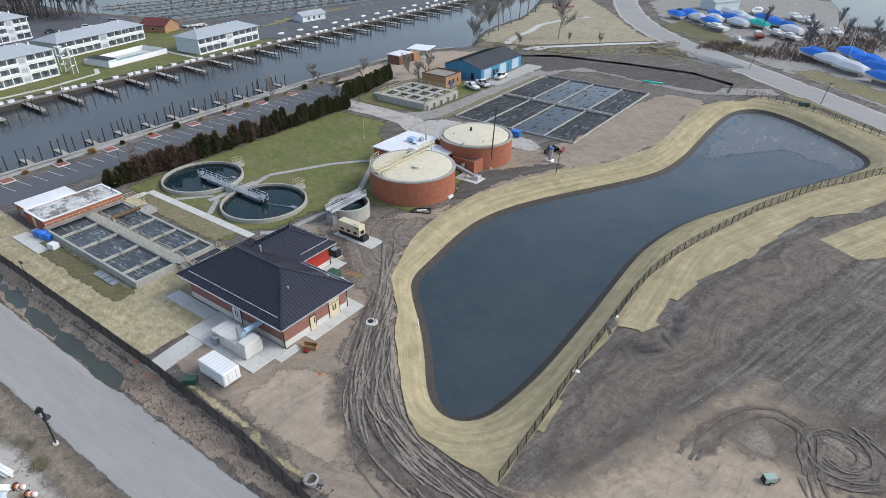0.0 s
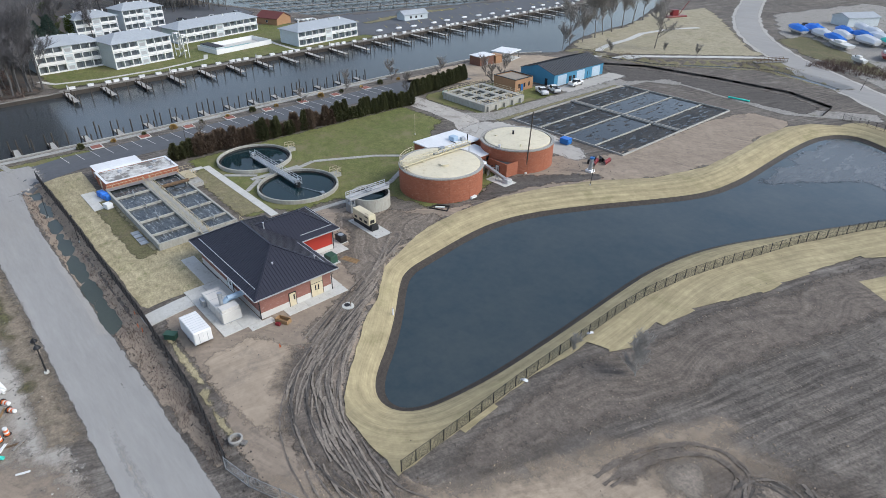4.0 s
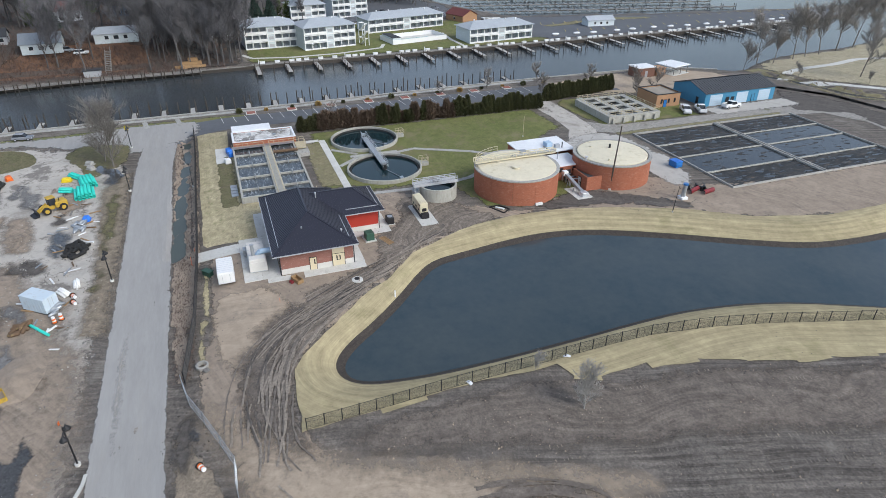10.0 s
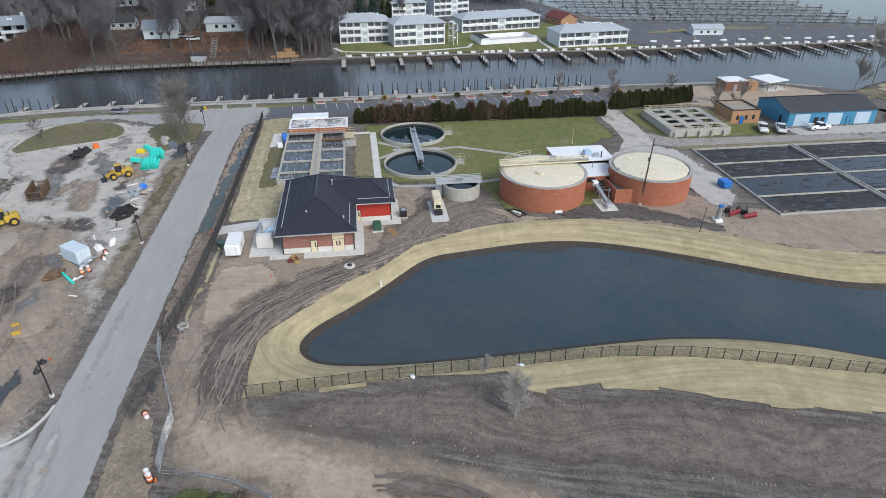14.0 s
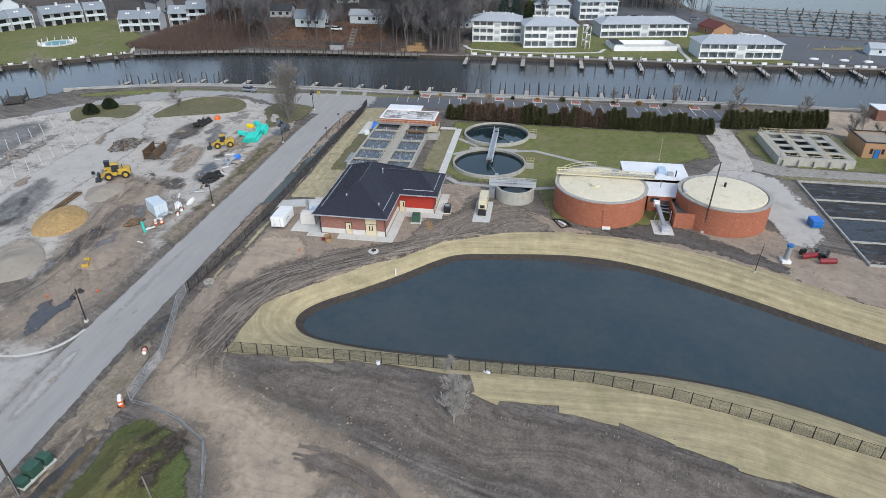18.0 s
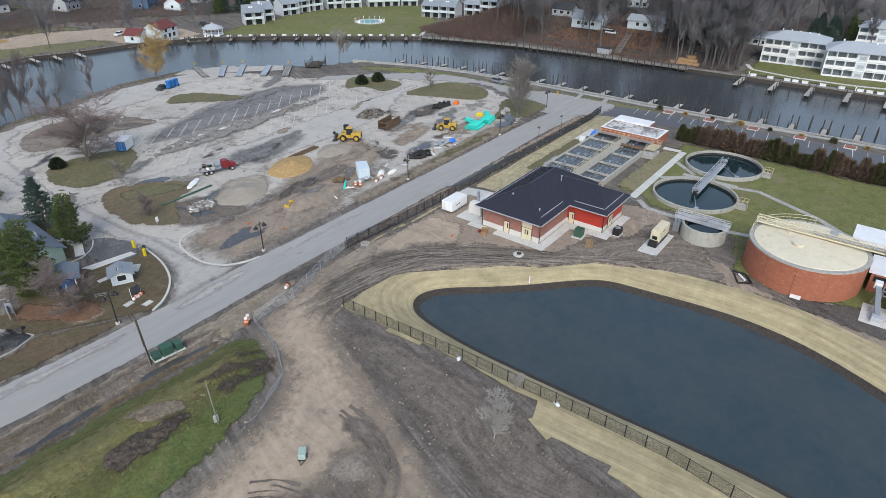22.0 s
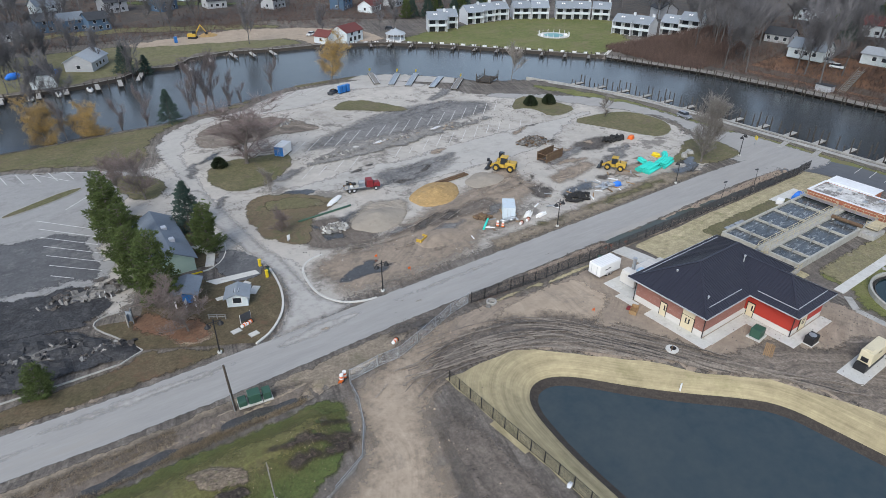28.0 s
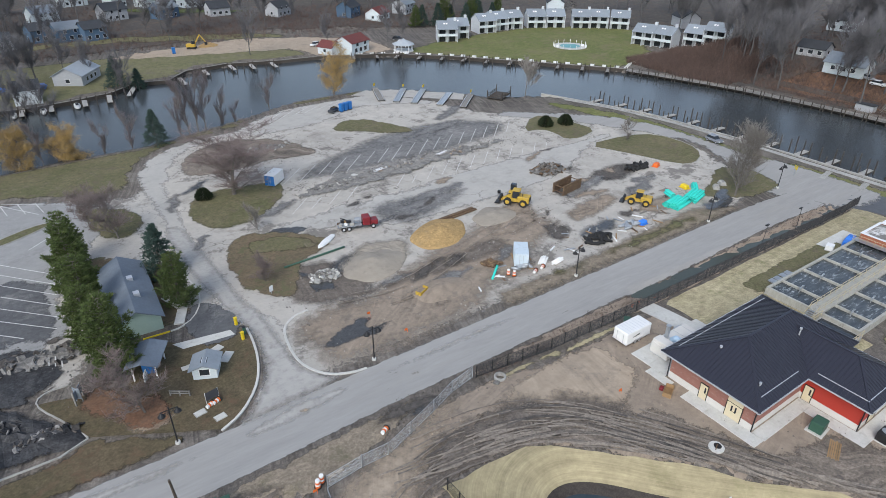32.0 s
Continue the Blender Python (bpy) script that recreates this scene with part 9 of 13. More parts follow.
# ==== heaps ====
def heap(name, x, y, rx, ry, h, mat, label, rz=0.0, rough=0.25, n=40, category="heap"):
    g = Geo()
    rings = 14
    vs = [(0, 0, h)]
    for j in range(1, rings + 1):
        for i in range(n):
            a = 2 * math.pi * i / n
            f = j / rings
            wob = 1 + 0.22 * noise.noise((math.cos(a) * 1.2 + x, math.sin(a) * 1.2 + y, 0.5))
            px, py = rx * f * wob * math.cos(a), ry * f * wob * math.sin(a)
            pz = h * max(0, (1 - f) ** 0.85) * (1 + rough * noise.noise((px * 0.8, py * 0.8, x))) + 0.05 * noise.noise((px * 2, py * 2, y))
            vs.append((px, py, pz if j < rings else -0.1))
    fs = [(0, 1 + i, 1 + (i + 1) % n) for i in range(n)]
    fs += [(1 + (j - 1) * n + i, 1 + j * n + i, 1 + j * n + (i + 1) % n, 1 + (j - 1) * n + (i + 1) % n) for j in range(1, rings) for i in range(n)]
    g.add(vs, fs)
    return solid(name, g, M[mat], label, category, smooth=True, at=pose(x, y, hz(x, y) + 0.1, 0, 0, rz))
heap("sand_mound", -51.8, -11.6, 6.8, 4.6, 1.7, "sand", "heap of orange sand on the lot", 25)
heap("sand_mound", -36.3, -8.6, 6.2, 4.6, 1.3, "sandgrey", "broad low heap of grey sand", 20, 0.1)
heap("soil_mound", -64.5, -11.6, 5.0, 3.6, 0.9, "sandgrey", "low heap of grey-brown fill", 10)
heap("soil_mound", -41.5, 4.0, 5.5, 3.2, 0.7, "dirt", "low spread mound of brown soil", 0)
heap("mud_ridge", 13.4, 4.9, 4.2, 1.9, 1.2, "dugup", "ridge of dark excavated mud", -25)


CH = []
for k in range(6):
    rr = random.Random(k)
    bmk = bmesh.new()
    bmesh.ops.create_cube(bmk, size=1.0)
    bmesh.ops.subdivide_edges(bmk, edges=bmk.edges, cuts=1)
    for v in bmk.verts:
        v.co = Vector((v.co.x * rr.uniform(0.8, 1.2), v.co.y * rr.uniform(0.7, 1.1), v.co.z * rr.uniform(0.4, 0.7)))
    mk = bpy.data.meshes.new("chunk")
    bmk.to_mesh(mk)
    bmk.free()
    CH.append(mk)
CHM = {}
def chunk_mesh(k, mat):
    if (k, mat) not in CHM:
        c_ = CH[k].copy()
        c_.materials.clear()
        c_.materials.append(M[mat])
        CHM[(k, mat)] = c_
    return CHM[(k, mat)]


def rubble_pile(name, x, y, rx, ry, h, count, label, mats=("oldcon", "rubble", "lot_dark"), seed=1, size=(0.3, 0.9)):
    rr = random.Random(seed)
    ob = thing(name, x, y, hz(x, y) + 0.1, 0, label, "rubble pile")
    part("core", heap_geo(rx * 0.9, ry * 0.9, h * 0.7, seed), M["rubble"], ob, smooth=False)
    for i in range(count):
        f, a = math.sqrt(rr.random()), rr.uniform(0, 6.283)
        px, py = rx * f * math.cos(a), ry * f * math.sin(a)
        s = rr.uniform(*size)
        m = pose(px, py, h * 0.75 * (1 - f) ** 0.8 + 0.1, rr.uniform(-50, 50), rr.uniform(-50, 50), rr.uniform(0, 360)) @ Matrix.Diagonal((s, s * rr.uniform(0.6, 1), s * rr.uniform(0.4, 0.8), 1))
        mt = rr.choice(mats)
        part("chunk", chunk_mesh(rr.randrange(6), mt), M[mt], ob, m=m)
    return ob
def heap_geo(rx, ry, h, seed):
    g = Geo()
    n, rings = 22, 6
    vs = [(0, 0, h)]
    for j in range(1, rings + 1):
        for i in range(n):
            a = 2 * math.pi * i / n
            f = j / rings
            vs.append((rx * f * math.cos(a), ry * f * math.sin(a), h * (1 - f) * (1 + 0.5 * noise.noise((math.cos(a) * 3, math.sin(a) * 3, j + seed))) if j < rings else -0.08))
    g.add(vs, [(0, 1 + i, 1 + (i + 1) % n) for i in range(n)] + [(1 + (j - 1) * n + i, 1 + j * n + i, 1 + j * n + (i + 1) % n, 1 + (j - 1) * n + (i + 1) % n) for j in range(1, rings) for i in range(n)])
    return g
rubble_pile("rubble_pile", -89.6, -23.2, 4.6, 3.2, 1.6, 170, "heap of broken concrete and asphalt rubble", seed=2, mats=("rubble", "lot_dark", "mud", "rust"))
rubble_pile("rubble_pile", -27.6, -9.6, 2.8, 1.9, 1.0, 60, "small heap of broken kerb and concrete", seed=3, mats=("concrete", "oldcon", "rubble"))
rubble_pile("rubble_strip", -62, -44.5, 8.0, 1.6, 0.5, 60, "line of torn asphalt chunks and white fill", seed=4, mats=("oldcon", "rubble", "lot_dark", "rubble", "dirt"))
rubble_pile("rubble_strip", -80, -44.6, 9.0, 1.5, 0.5, 60, "line of torn asphalt chunks and pale fill", seed=5, mats=("oldcon", "rubble", "lot_dark", "rubble", "dirt"))
rubble_pile("rubble_strip", -46, -42.5, 7.0, 1.6, 0.5, 50, "line of torn asphalt chunks", seed=6)
rubble_pile("rubble_strip", -41, -72, 7.0, 2.5, 0.5, 60, "heap of torn asphalt and soil", seed=7)
rubble_pile("rubble_strip", 12, -11.5, 8.0, 2.2, 0.7, 70, "ridge of broken asphalt and brown soil", seed=8, mats=("rubble", "lot_dark", "mud"))
rubble_pile("rubble_strip", 13.5, 4.6, 3.6, 1.5, 1.2, 50, "ridge of dark broken asphalt", seed=9, mats=("dugup", "mud", "lot_dark"))
rubble_pile("rubble_strip", 22, 0.5, 7.0, 2.4, 0.8, 60, "ridge of black broken asphalt slabs", seed=10, mats=("dugup", "dugup", "lot_dark"))
patch("white_fill", chaikin([(-54, -43.3), (-57, -45.5), (-61, -45.3), (-58.5, -42.8)], 1), M["ice"], 0.55, 0.6, 0.5, "patch of packed white fill", "ground", seed=80, lump=0.2)
patch("white_fill_long", chaikin([(-71, -43.6), (-74, -46), (-79, -46.8), (-76, -43.6)], 1), M["ice"], 0.55, 0.6, 0.5, "patch of packed white fill", "ground", seed=81, lump=0.2)

# ==== machines on the lot ====
def loader(x, y, rz, s, label, bucket=True):
    ob = thing("wheel_loader", x, y, hz(x, y) + 0.12, rz, label, "wheel loader")
    k = s
    part("rear_body", Geo().box(-3.0 * k, -0.6 * k, -1.05 * k, 1.05 * k, 0.9 * k, 2.1 * k, 0.12), M["yellow"], ob)
    part("engine_grille", Geo().box(-3.06 * k, -3.0 * k, -0.8 * k, 0.8 * k, 1.0 * k, 1.9 * k), M["black"], ob)
    part("front_frame", Geo().box(-0.5 * k, 1.6 * k, -0.6 * k, 0.6 * k, 0.7 * k, 1.5 * k, 0.08), M["yellow"], ob)
    part("cab", Geo().box(-0.9 * k, 0.5 * k, -0.75 * k, 0.75 * k, 1.6 * k, 3.1 * k, 0.08), M["glass"], ob, "dark glazed cab")
    part("cab_roof", Geo().box(-1.0 * k, 0.6 * k, -0.85 * k, 0.85 * k, 3.1 * k, 3.25 * k, 0.05), M["yellow"], ob)
    for sy in (-0.45, 0.45):
        part("lift_arm", Geo().bar((0.7 * k, sy * k, 1.9 * k), (3.0 * k, sy * k, 0.6 * k), 0.22 * k, 0.35 * k), M["yellow"], ob)
    if bucket:
        part("bucket", Geo().prism([(2.9, 0.15), (4.0, 0.05), (4.0, 0.15), (3.1, 0.4), (3.1, 1.1), (3.4, 1.35), (3.0, 1.3), (2.8, 0.6)], -1.3, 1.3), M["black"], ob, m=pose(0, 0, 0, 90, 0, 0) @ Matrix.Diagonal((k, k, -k, 1)))
    for wx in (-1.9, 1.35):
        for wy in (-1.05, 1.05):
            wheel(ob, wx * k, wy * k, 0.78 * k, 0.55 * k, "yellow")
    part("exhaust", Geo().cyl((-1.6 * k, 0.5 * k, 2.1 * k), (-1.6 * k, 0.5 * k, 2.9 * k), 0.07 * k, n=8), M["black"], ob)
    return ob
loader(-71.6, -13.6, -55, 1.0, "yellow wheel loader with lowered bucket on dirt")
loader(-92.6, 0.3, -60, 0.9, "yellow backhoe loader parked among stored materials")
mx_ = thing("mini_excavator", -73.9, -16.6, hz(-74, -16.6) + 0.1, 300, "dark cab of a small excavator behind the loader", "excavator")
part("tracks", Geo().box(-1.1, 1.1, -0.95, -0.55, 0, 0.6, 0.15).box(-1.1, 1.1, 0.55, 0.95, 0, 0.6, 0.15), M["rubber"], mx_)
part("house", Geo().box(-1.2, 1.0, -0.8, 0.8, 0.65, 1.4, 0.1), M["yellow"], mx_)
part("cab", Geo().box(-0.3, 0.8, -0.7, 0.3, 1.4, 2.7, 0.06), M["glass"], mx_)
part("bucket", Geo().box(2.9, 3.5, 0.1, 0.7, 0.3, 0.9, 0.1), M["black"], mx_)
tb = thing("trench_box", -85.4, -12.8, hz(-85, -12.8) + 0.1, 10, "rust-streaked steel trench box standing on the lot", "trench box")
for y in (-1.3, 1.3):
    part("side_panel", Geo().box(-3.2, 3.2, y - 0.08, y + 0.08, 0, 2.1), M["rust"], tb)
    part("top_rib", Geo().box(-3.2, 3.2, y - 0.14, y + 0.14, 1.95, 2.15).box(-3.2, 3.2, y - 0.14, y + 0.14, 0.9, 1.1), M["rust"], tb)
for x in (-2.9, 2.9):
    for z in (0.5, 1.7):
        part("spreader", Geo().cyl((x, -1.25, z), (x, 1.25, z), 0.1, n=10), M["rust"], tb)
tk_ = thing("flatbed_truck", -40.2, -22.0, hz(-40, -22) + 0.12, 164, "dark red cab truck with loaded grey flatbed", "truck")
tk_.matrix_basis = tk_.matrix_basis @ Matrix.Scale(0.9, 4)
part("chassis", Geo().box(-4.2, 3.4, -0.5, 0.5, 0.7, 1.0), M["black"], tk_)
part("bed", Geo().box(-4.4, 0.6, -1.2, 1.2, 1.05, 1.25), M["galv"], tk_)
part("cab", Geo().box(0.9, 2.5, -1.1, 1.1, 0.9, 2.6, 0.15), M["red"], tk_)
part("bonnet", Geo().box(2.5, 4.1, -0.95, 0.95, 0.8, 1.75, 0.15), M["red"], tk_)
part("windscreen", Geo().box(2.45, 2.55, -0.9, 0.9, 1.75, 2.4), M["glass"], tk_)
part("tank", Geo().cyl((-0.8, 0, 1.9), (0.5, 0, 1.9), 0.5, n=16), M["galv"], tk_)
part("toolbox", Geo().box(-1.9, -1.0, -1.1, 1.1, 1.25, 1.75, 0.04), M["oldcon"], tk_)
for i, (x, y, h, mt) in enumerate(((-3.8, -0.7, 0.5, "oldcon"), (-3.2, 0.5, 0.7, "black"), (-2.6, -0.4, 0.35, "white"), (-4.0, 0.3, 0.3, "rust"), (-2.5, 0.7, 0.5, "lumber"), (-3.4, -0.2, 0.3, "galv"))):
    part("cargo", Geo().box(x - 0.35, x + 0.35, y - 0.3, y + 0.3, 1.25, 1.25 + h, 0.04), M[mt], tk_)
part("crane_post", Geo().bar((-1.0, 0.6, 1.2), (-3.6, 0.2, 2.6), 0.18).box(-2.5, -1.6, -0.8, -0.1, 1.8, 2.2), M["black"], tk_)
for wx in (-3.2, -2.1, 3.0):
    for wy in (-0.98, 0.98):
        wheel(tk_, wx, wy, 0.5, 0.32)


def corr_box(name, x, y, rz, l, w, h, mat, label, category, door_mat=None):
    """A box with ribbed sides."""
    ob = thing(name, x, y, hz(x, y) + 0.12, rz, label, category)
    part("floor_frame", Geo().box(-l / 2, l / 2, -w / 2, w / 2, 0, 0.15), M["black"], ob)
    part("body", Geo().box(-l / 2 + 0.03, l / 2 - 0.03, -w / 2 + 0.03, w / 2 - 0.03, 0.15, h - 0.06), M[mat], ob)
    part("roof", Geo().box(-l / 2, l / 2, -w / 2, w / 2, h - 0.06, h, 0.02), M[mat], ob)
    n = int(l / 0.55)
    for i in range(n):
        xx = -l / 2 + 0.3 + (l - 0.6) * i / max(1, n - 1)
        for sy in (-1, 1):
            part("rib", Geo().box(xx - 0.1, xx + 0.1, sy * (w / 2 - 0.03) - 0.02, sy * (w / 2 - 0.03) + 0.02, 0.2, h - 0.1), M[mat], ob)
    for sy in (-0.25, 0.25):
        part("door_leaf", Geo().box(l / 2 - 0.03, l / 2 + 0.01, sy * w - w * 0.24, sy * w + w * 0.24, 0.2, h - 0.15), M[door_mat or mat], ob)
        part("lock_rod", Geo().cyl((l / 2 + 0.03, sy * w * 0.5, 0.25), (l / 2 + 0.03, sy * w * 0.5, h - 0.2), 0.025, n=6), M["galv"], ob)
    return ob
corr_box("shipping_container", -57.6, 4.3, 52, 4.4, 2.4, 2.5, "containerw", "pale blue-white storage container with ribbed sides", "container")
corr_box("office_container", -35.0, -50.9, 41, 4.4, 2.3, 2.5, "white", "white site container with bright blue end", "container", "bluepl")


def toilet(x, y, rz):
    ob = thing("portable_toilet", x, y, hz(x, y) + 0.15, rz, "bright blue portable toilet on the lot", "portable toilet", "portable toilets")
    part("cabin", Geo().box(-0.55, 0.55, -0.55, 0.55, 0.1, 2.1, 0.04), M["bluepl"], ob)
    part("roof", Geo().box(-0.6, 0.6, -0.6, 0.6, 2.1, 2.3, 0.1), M["bluepl"], ob)
    part("door", Geo().box(0.55, 0.59, -0.4, 0.4, 0.2, 2.0), M["bluepl"], ob)
    part("skid", Geo().box(-0.6, 0.6, -0.6, 0.6, 0, 0.1), M["black"], ob)
for i in range(3):
    toilet(-70.2 - 1.5 * i, -89.6 - 0.4 * i, 20)
toilet(-48, -190, 0)
cr = thing("small_car", -68.0, -90.2, hz(-68, -90) + 0.1, 30, "small dark car beside the portable toilets", "car")
part("body", Geo().box(-1.9, 1.9, -0.85, 0.85, 0.35, 0.95, 0.12), M["shingle_dk"], cr)
part("cabin", Geo().box(-1.2, 0.8, -0.75, 0.75, 0.95, 1.45, 0.15), M["glass"], cr)
for wx in (-1.2, 1.2):
    for wy in (-0.78, 0.78):
        wheel(cr, wx, wy, 0.32, 0.2)


def car(x, y, rz, mat, label, z=None):
    ob = thing("parked_car", x, y, (hz(x, y) if z is None else z) + 0.12, rz, label, "car", "parked cars")
    part("body", Geo().box(-2.3, 2.3, -0.9, 0.9, 0.4, 1.0, 0.14), M[mat], ob)
    part("cabin", Geo().prism([(-1.9, 1.0), (1.0, 1.0), (0.4, 1.6), (-1.6, 1.6)], -0.78, 0.78), M["glass"], ob, m=pose(0, 0, 0, 90, 0, 0) @ Matrix.Diagonal((1, 1, -1, 1)))
    part("roof", Geo().box(-1.6, 0.4, -0.76, 0.76, 1.58, 1.66, 0.04), M[mat], ob)
    part("lights", Geo().box(2.28, 2.33, -0.8, -0.45, 0.65, 0.8).box(2.28, 2.33, 0.45, 0.8, 0.65, 0.8), M["alum"], ob)
    for wx in (-1.4, 1.45):
        for wy in (-0.82, 0.82):
            wheel(ob, wx, wy, 0.34, 0.22)
    return ob
car(-137.3, -12.8, 80, "carsilver", "pale silver car parked by the river")
car(-92.0, 323, 55, "shingle_dk", "dark car driving on the east road")

# turquoise pipe stacks
def pipe_stack(x, y, rz, rows, label, length=4.2, r=0.24, mat="turq", seed=1):
    ob = thing("pipe_stack", x, y, hz(x, y) + 0.12, rz, label, "pipe stack", "stacked pipes")
    rr = random.Random(seed)
    pm = Geo().lathe([(r, -length / 2), (r, length / 2), (r * 0.86, length / 2), (r * 0.86, -length / 2), (r, -length / 2)], 14).mesh("pipe", M[mat], True)
    for j, n in enumerate(rows):
        for i in range(n):
            part("pipe", pm, M[mat], ob, m=pose(rr.uniform(-0.3, 0.3), (i - (n - 1) / 2) * 2.03 * r, r + j * 1.75 * r, 0, 90, 0))
    return ob
pipe_stack(-98.8, 5.0, 10, (6, 4), "stack of turquoise plastic pipes on pavement", 5.2, 0.31, seed=1)
pipe_stack(-104.7, 4.9, 15, (5, 4), "stack of turquoise plastic pipes on pavement", 5.2, 0.31, seed=2)
pipe_stack(-108.6, 2.4, 40, (3, 2), "loose stack of turquoise plastic pipes", seed=3)
pipe_stack(-101.4, 1.6, 70, (3, 2), "short turquoise pipes laid across", 2.6, seed=4)
pipe_stack(-51.6, 4.9, 40, (1,), "single turquoise pipe beside the container", 4.6, 0.2, seed=5)
pipe_stack(-29.0, -16.2, 4, (1,), "long dark green pipe lying along the kerb", 11.5, 0.18, "greenbox", seed=6)
pipe_stack(-60.5, 6.8, 35, (4, 2), "white plastic pipes piled by the container", 2.6, 0.16, "white", seed=7)
pipe_stack(-62.5, 8.2, 10, (3, 2), "white plastic pipes piled on the verge", 2.2, 0.16, "white", seed=8)
for i, (x, y) in enumerate(((-58.8, -16.4), (-59.2, -15.6), (-58.6, -15.9))):
    lg = thing("timber_mat", x, y, hz(x, y) + 0.12 + 0.28 * (i == 2), 5, "long rust-brown timber beam lying on the lot", "timber", "timber beams")
    part("beam", Geo().box(-4.2, 4.2, -0.3, 0.3, 0, 0.28, 0.03), M["rust"], lg)
bo = thing("white_tank_shell", -32.9, -20.4, hz(-33, -20) + 0.12, 35, "long white plastic shell lying on the ground", "tank")
part("shell", Geo().lathe([(0.02, -2.9), (0.5, -2.2), (0.75, 0), (0.5, 2.2), (0.02, 2.9)], 16), M["white"], bo, m=pose(0, 0, 0.1, 0, 90, 0) @ Matrix.Diagonal((0.55, 1, 1, 1)))
ya = thing("yellow_bucket_attachment", -38.2, 3.2, hz(-38, 3) + 0.12, 25, "yellow steel bucket attachment lying on soil", "attachment")
part("shell", Geo().box(-1.1, 1.1, -0.5, 0.5, 0.0, 0.15).box(-1.1, -1.0, -0.5, 0.5, 0.15, 0.7).box(1.0, 1.1, -0.5, 0.5, 0.15, 0.7).box(-1.0, 1.0, 0.4, 0.5, 0.15, 0.7), M["yellow"], ya)
part("teeth", Geo().box(-1.0, 1.0, -0.75, -0.5, 0.0, 0.08), M["black"], ya)


def sack_pile(x, y, rx, ry, n, mat, label, seed, category="bag pile"):
    rr = random.Random(seed)
    ob = thing("bag_pile", x, y, hz(x, y) + 0.1, 0, label, category)
    sm = Geo().lathe([(0.02, -0.85), (0.24, -0.7), (0.3, 0), (0.24, 0.7), (0.02, 0.85)], 10).mesh("bag", M[mat], True)
    for i in range(n):
        f, a = math.sqrt(rr.random()), rr.uniform(0, 6.28)
        part("bag", sm, M[mat], ob, m=pose(rx * f * math.cos(a), ry * f * math.sin(a), 0.28 + 0.5 * (1 - f) * rr.random(), 90 + rr.uniform(-20, 20), 0, rr.uniform(0, 360)))
    return ob
sack_pile(-74.5, 6.6, 2.8, 1.7, 34, "rubber", "pile of black rubber pipe and sacks", 5)
sack_pile(-108.0, -12.8, 3.6, 1.6, 34, "rubber", "pile of black rubber pipe on the lot", 6)
sack_pile(-56.5, 5.9, 1.6, 1.2, 10, "galv", "jumble of grey fittings by the container", 7)
sack_pile(-83.5, 6.0, 2.2, 1.2, 12, "galv", "scattered grey fittings and scrap", 8)
sack_pile(-52.5, 2.6, 1.6, 1.0, 12, "rust", "bundle of rusty rods beside the container", 9)
for i, (x, y, mt, l) in enumerate(((-86.2, 6.8, "tarp", "small blue tarp-covered load on the verge"), (-112.5, -11.0, "orange", "orange kayak lying by the pile"), (-113.0, 4.6, "oldcon", "pale boulder by the tree"), (-116.0, 4.0, "oldcon", "pale boulder by the tree"), (-107.5, 0.6, "signyellow", "small yellow plate compactor"))):
    lo = thing("site_load", x, y, hz(x, y) + 0.1, 20 * i, l, "site material")
    part("mass", Geo().box(-0.9, 0.9, -0.6, 0.6, 0, 0.8, 0.25), M[mt], lo)
    part("lower_edge", Geo().box(-1.0, 1.0, -0.7, 0.7, 0, 0.12), M[mt], lo)
rr9 = random.Random(99)
for i in range(46):
    x, y = rr9.uniform(-96, -46), rr9.uniform(1.5, 9.0)
    db_ = thing("lumber_scrap", x, y, hz(x, y) + 0.12, rr9.uniform(0, 180), "piece of scrap board on broken pavement", "scrap", "scattered scraps")
    part("board", Geo().box(-rr9.uniform(0.4, 1.4), rr9.uniform(0.4, 1.2), -0.12, 0.12, 0, rr9.uniform(0.06, 0.2)), M[rr9.choice(("lumber", "white", "wood", "galv", "rust"))], db_)

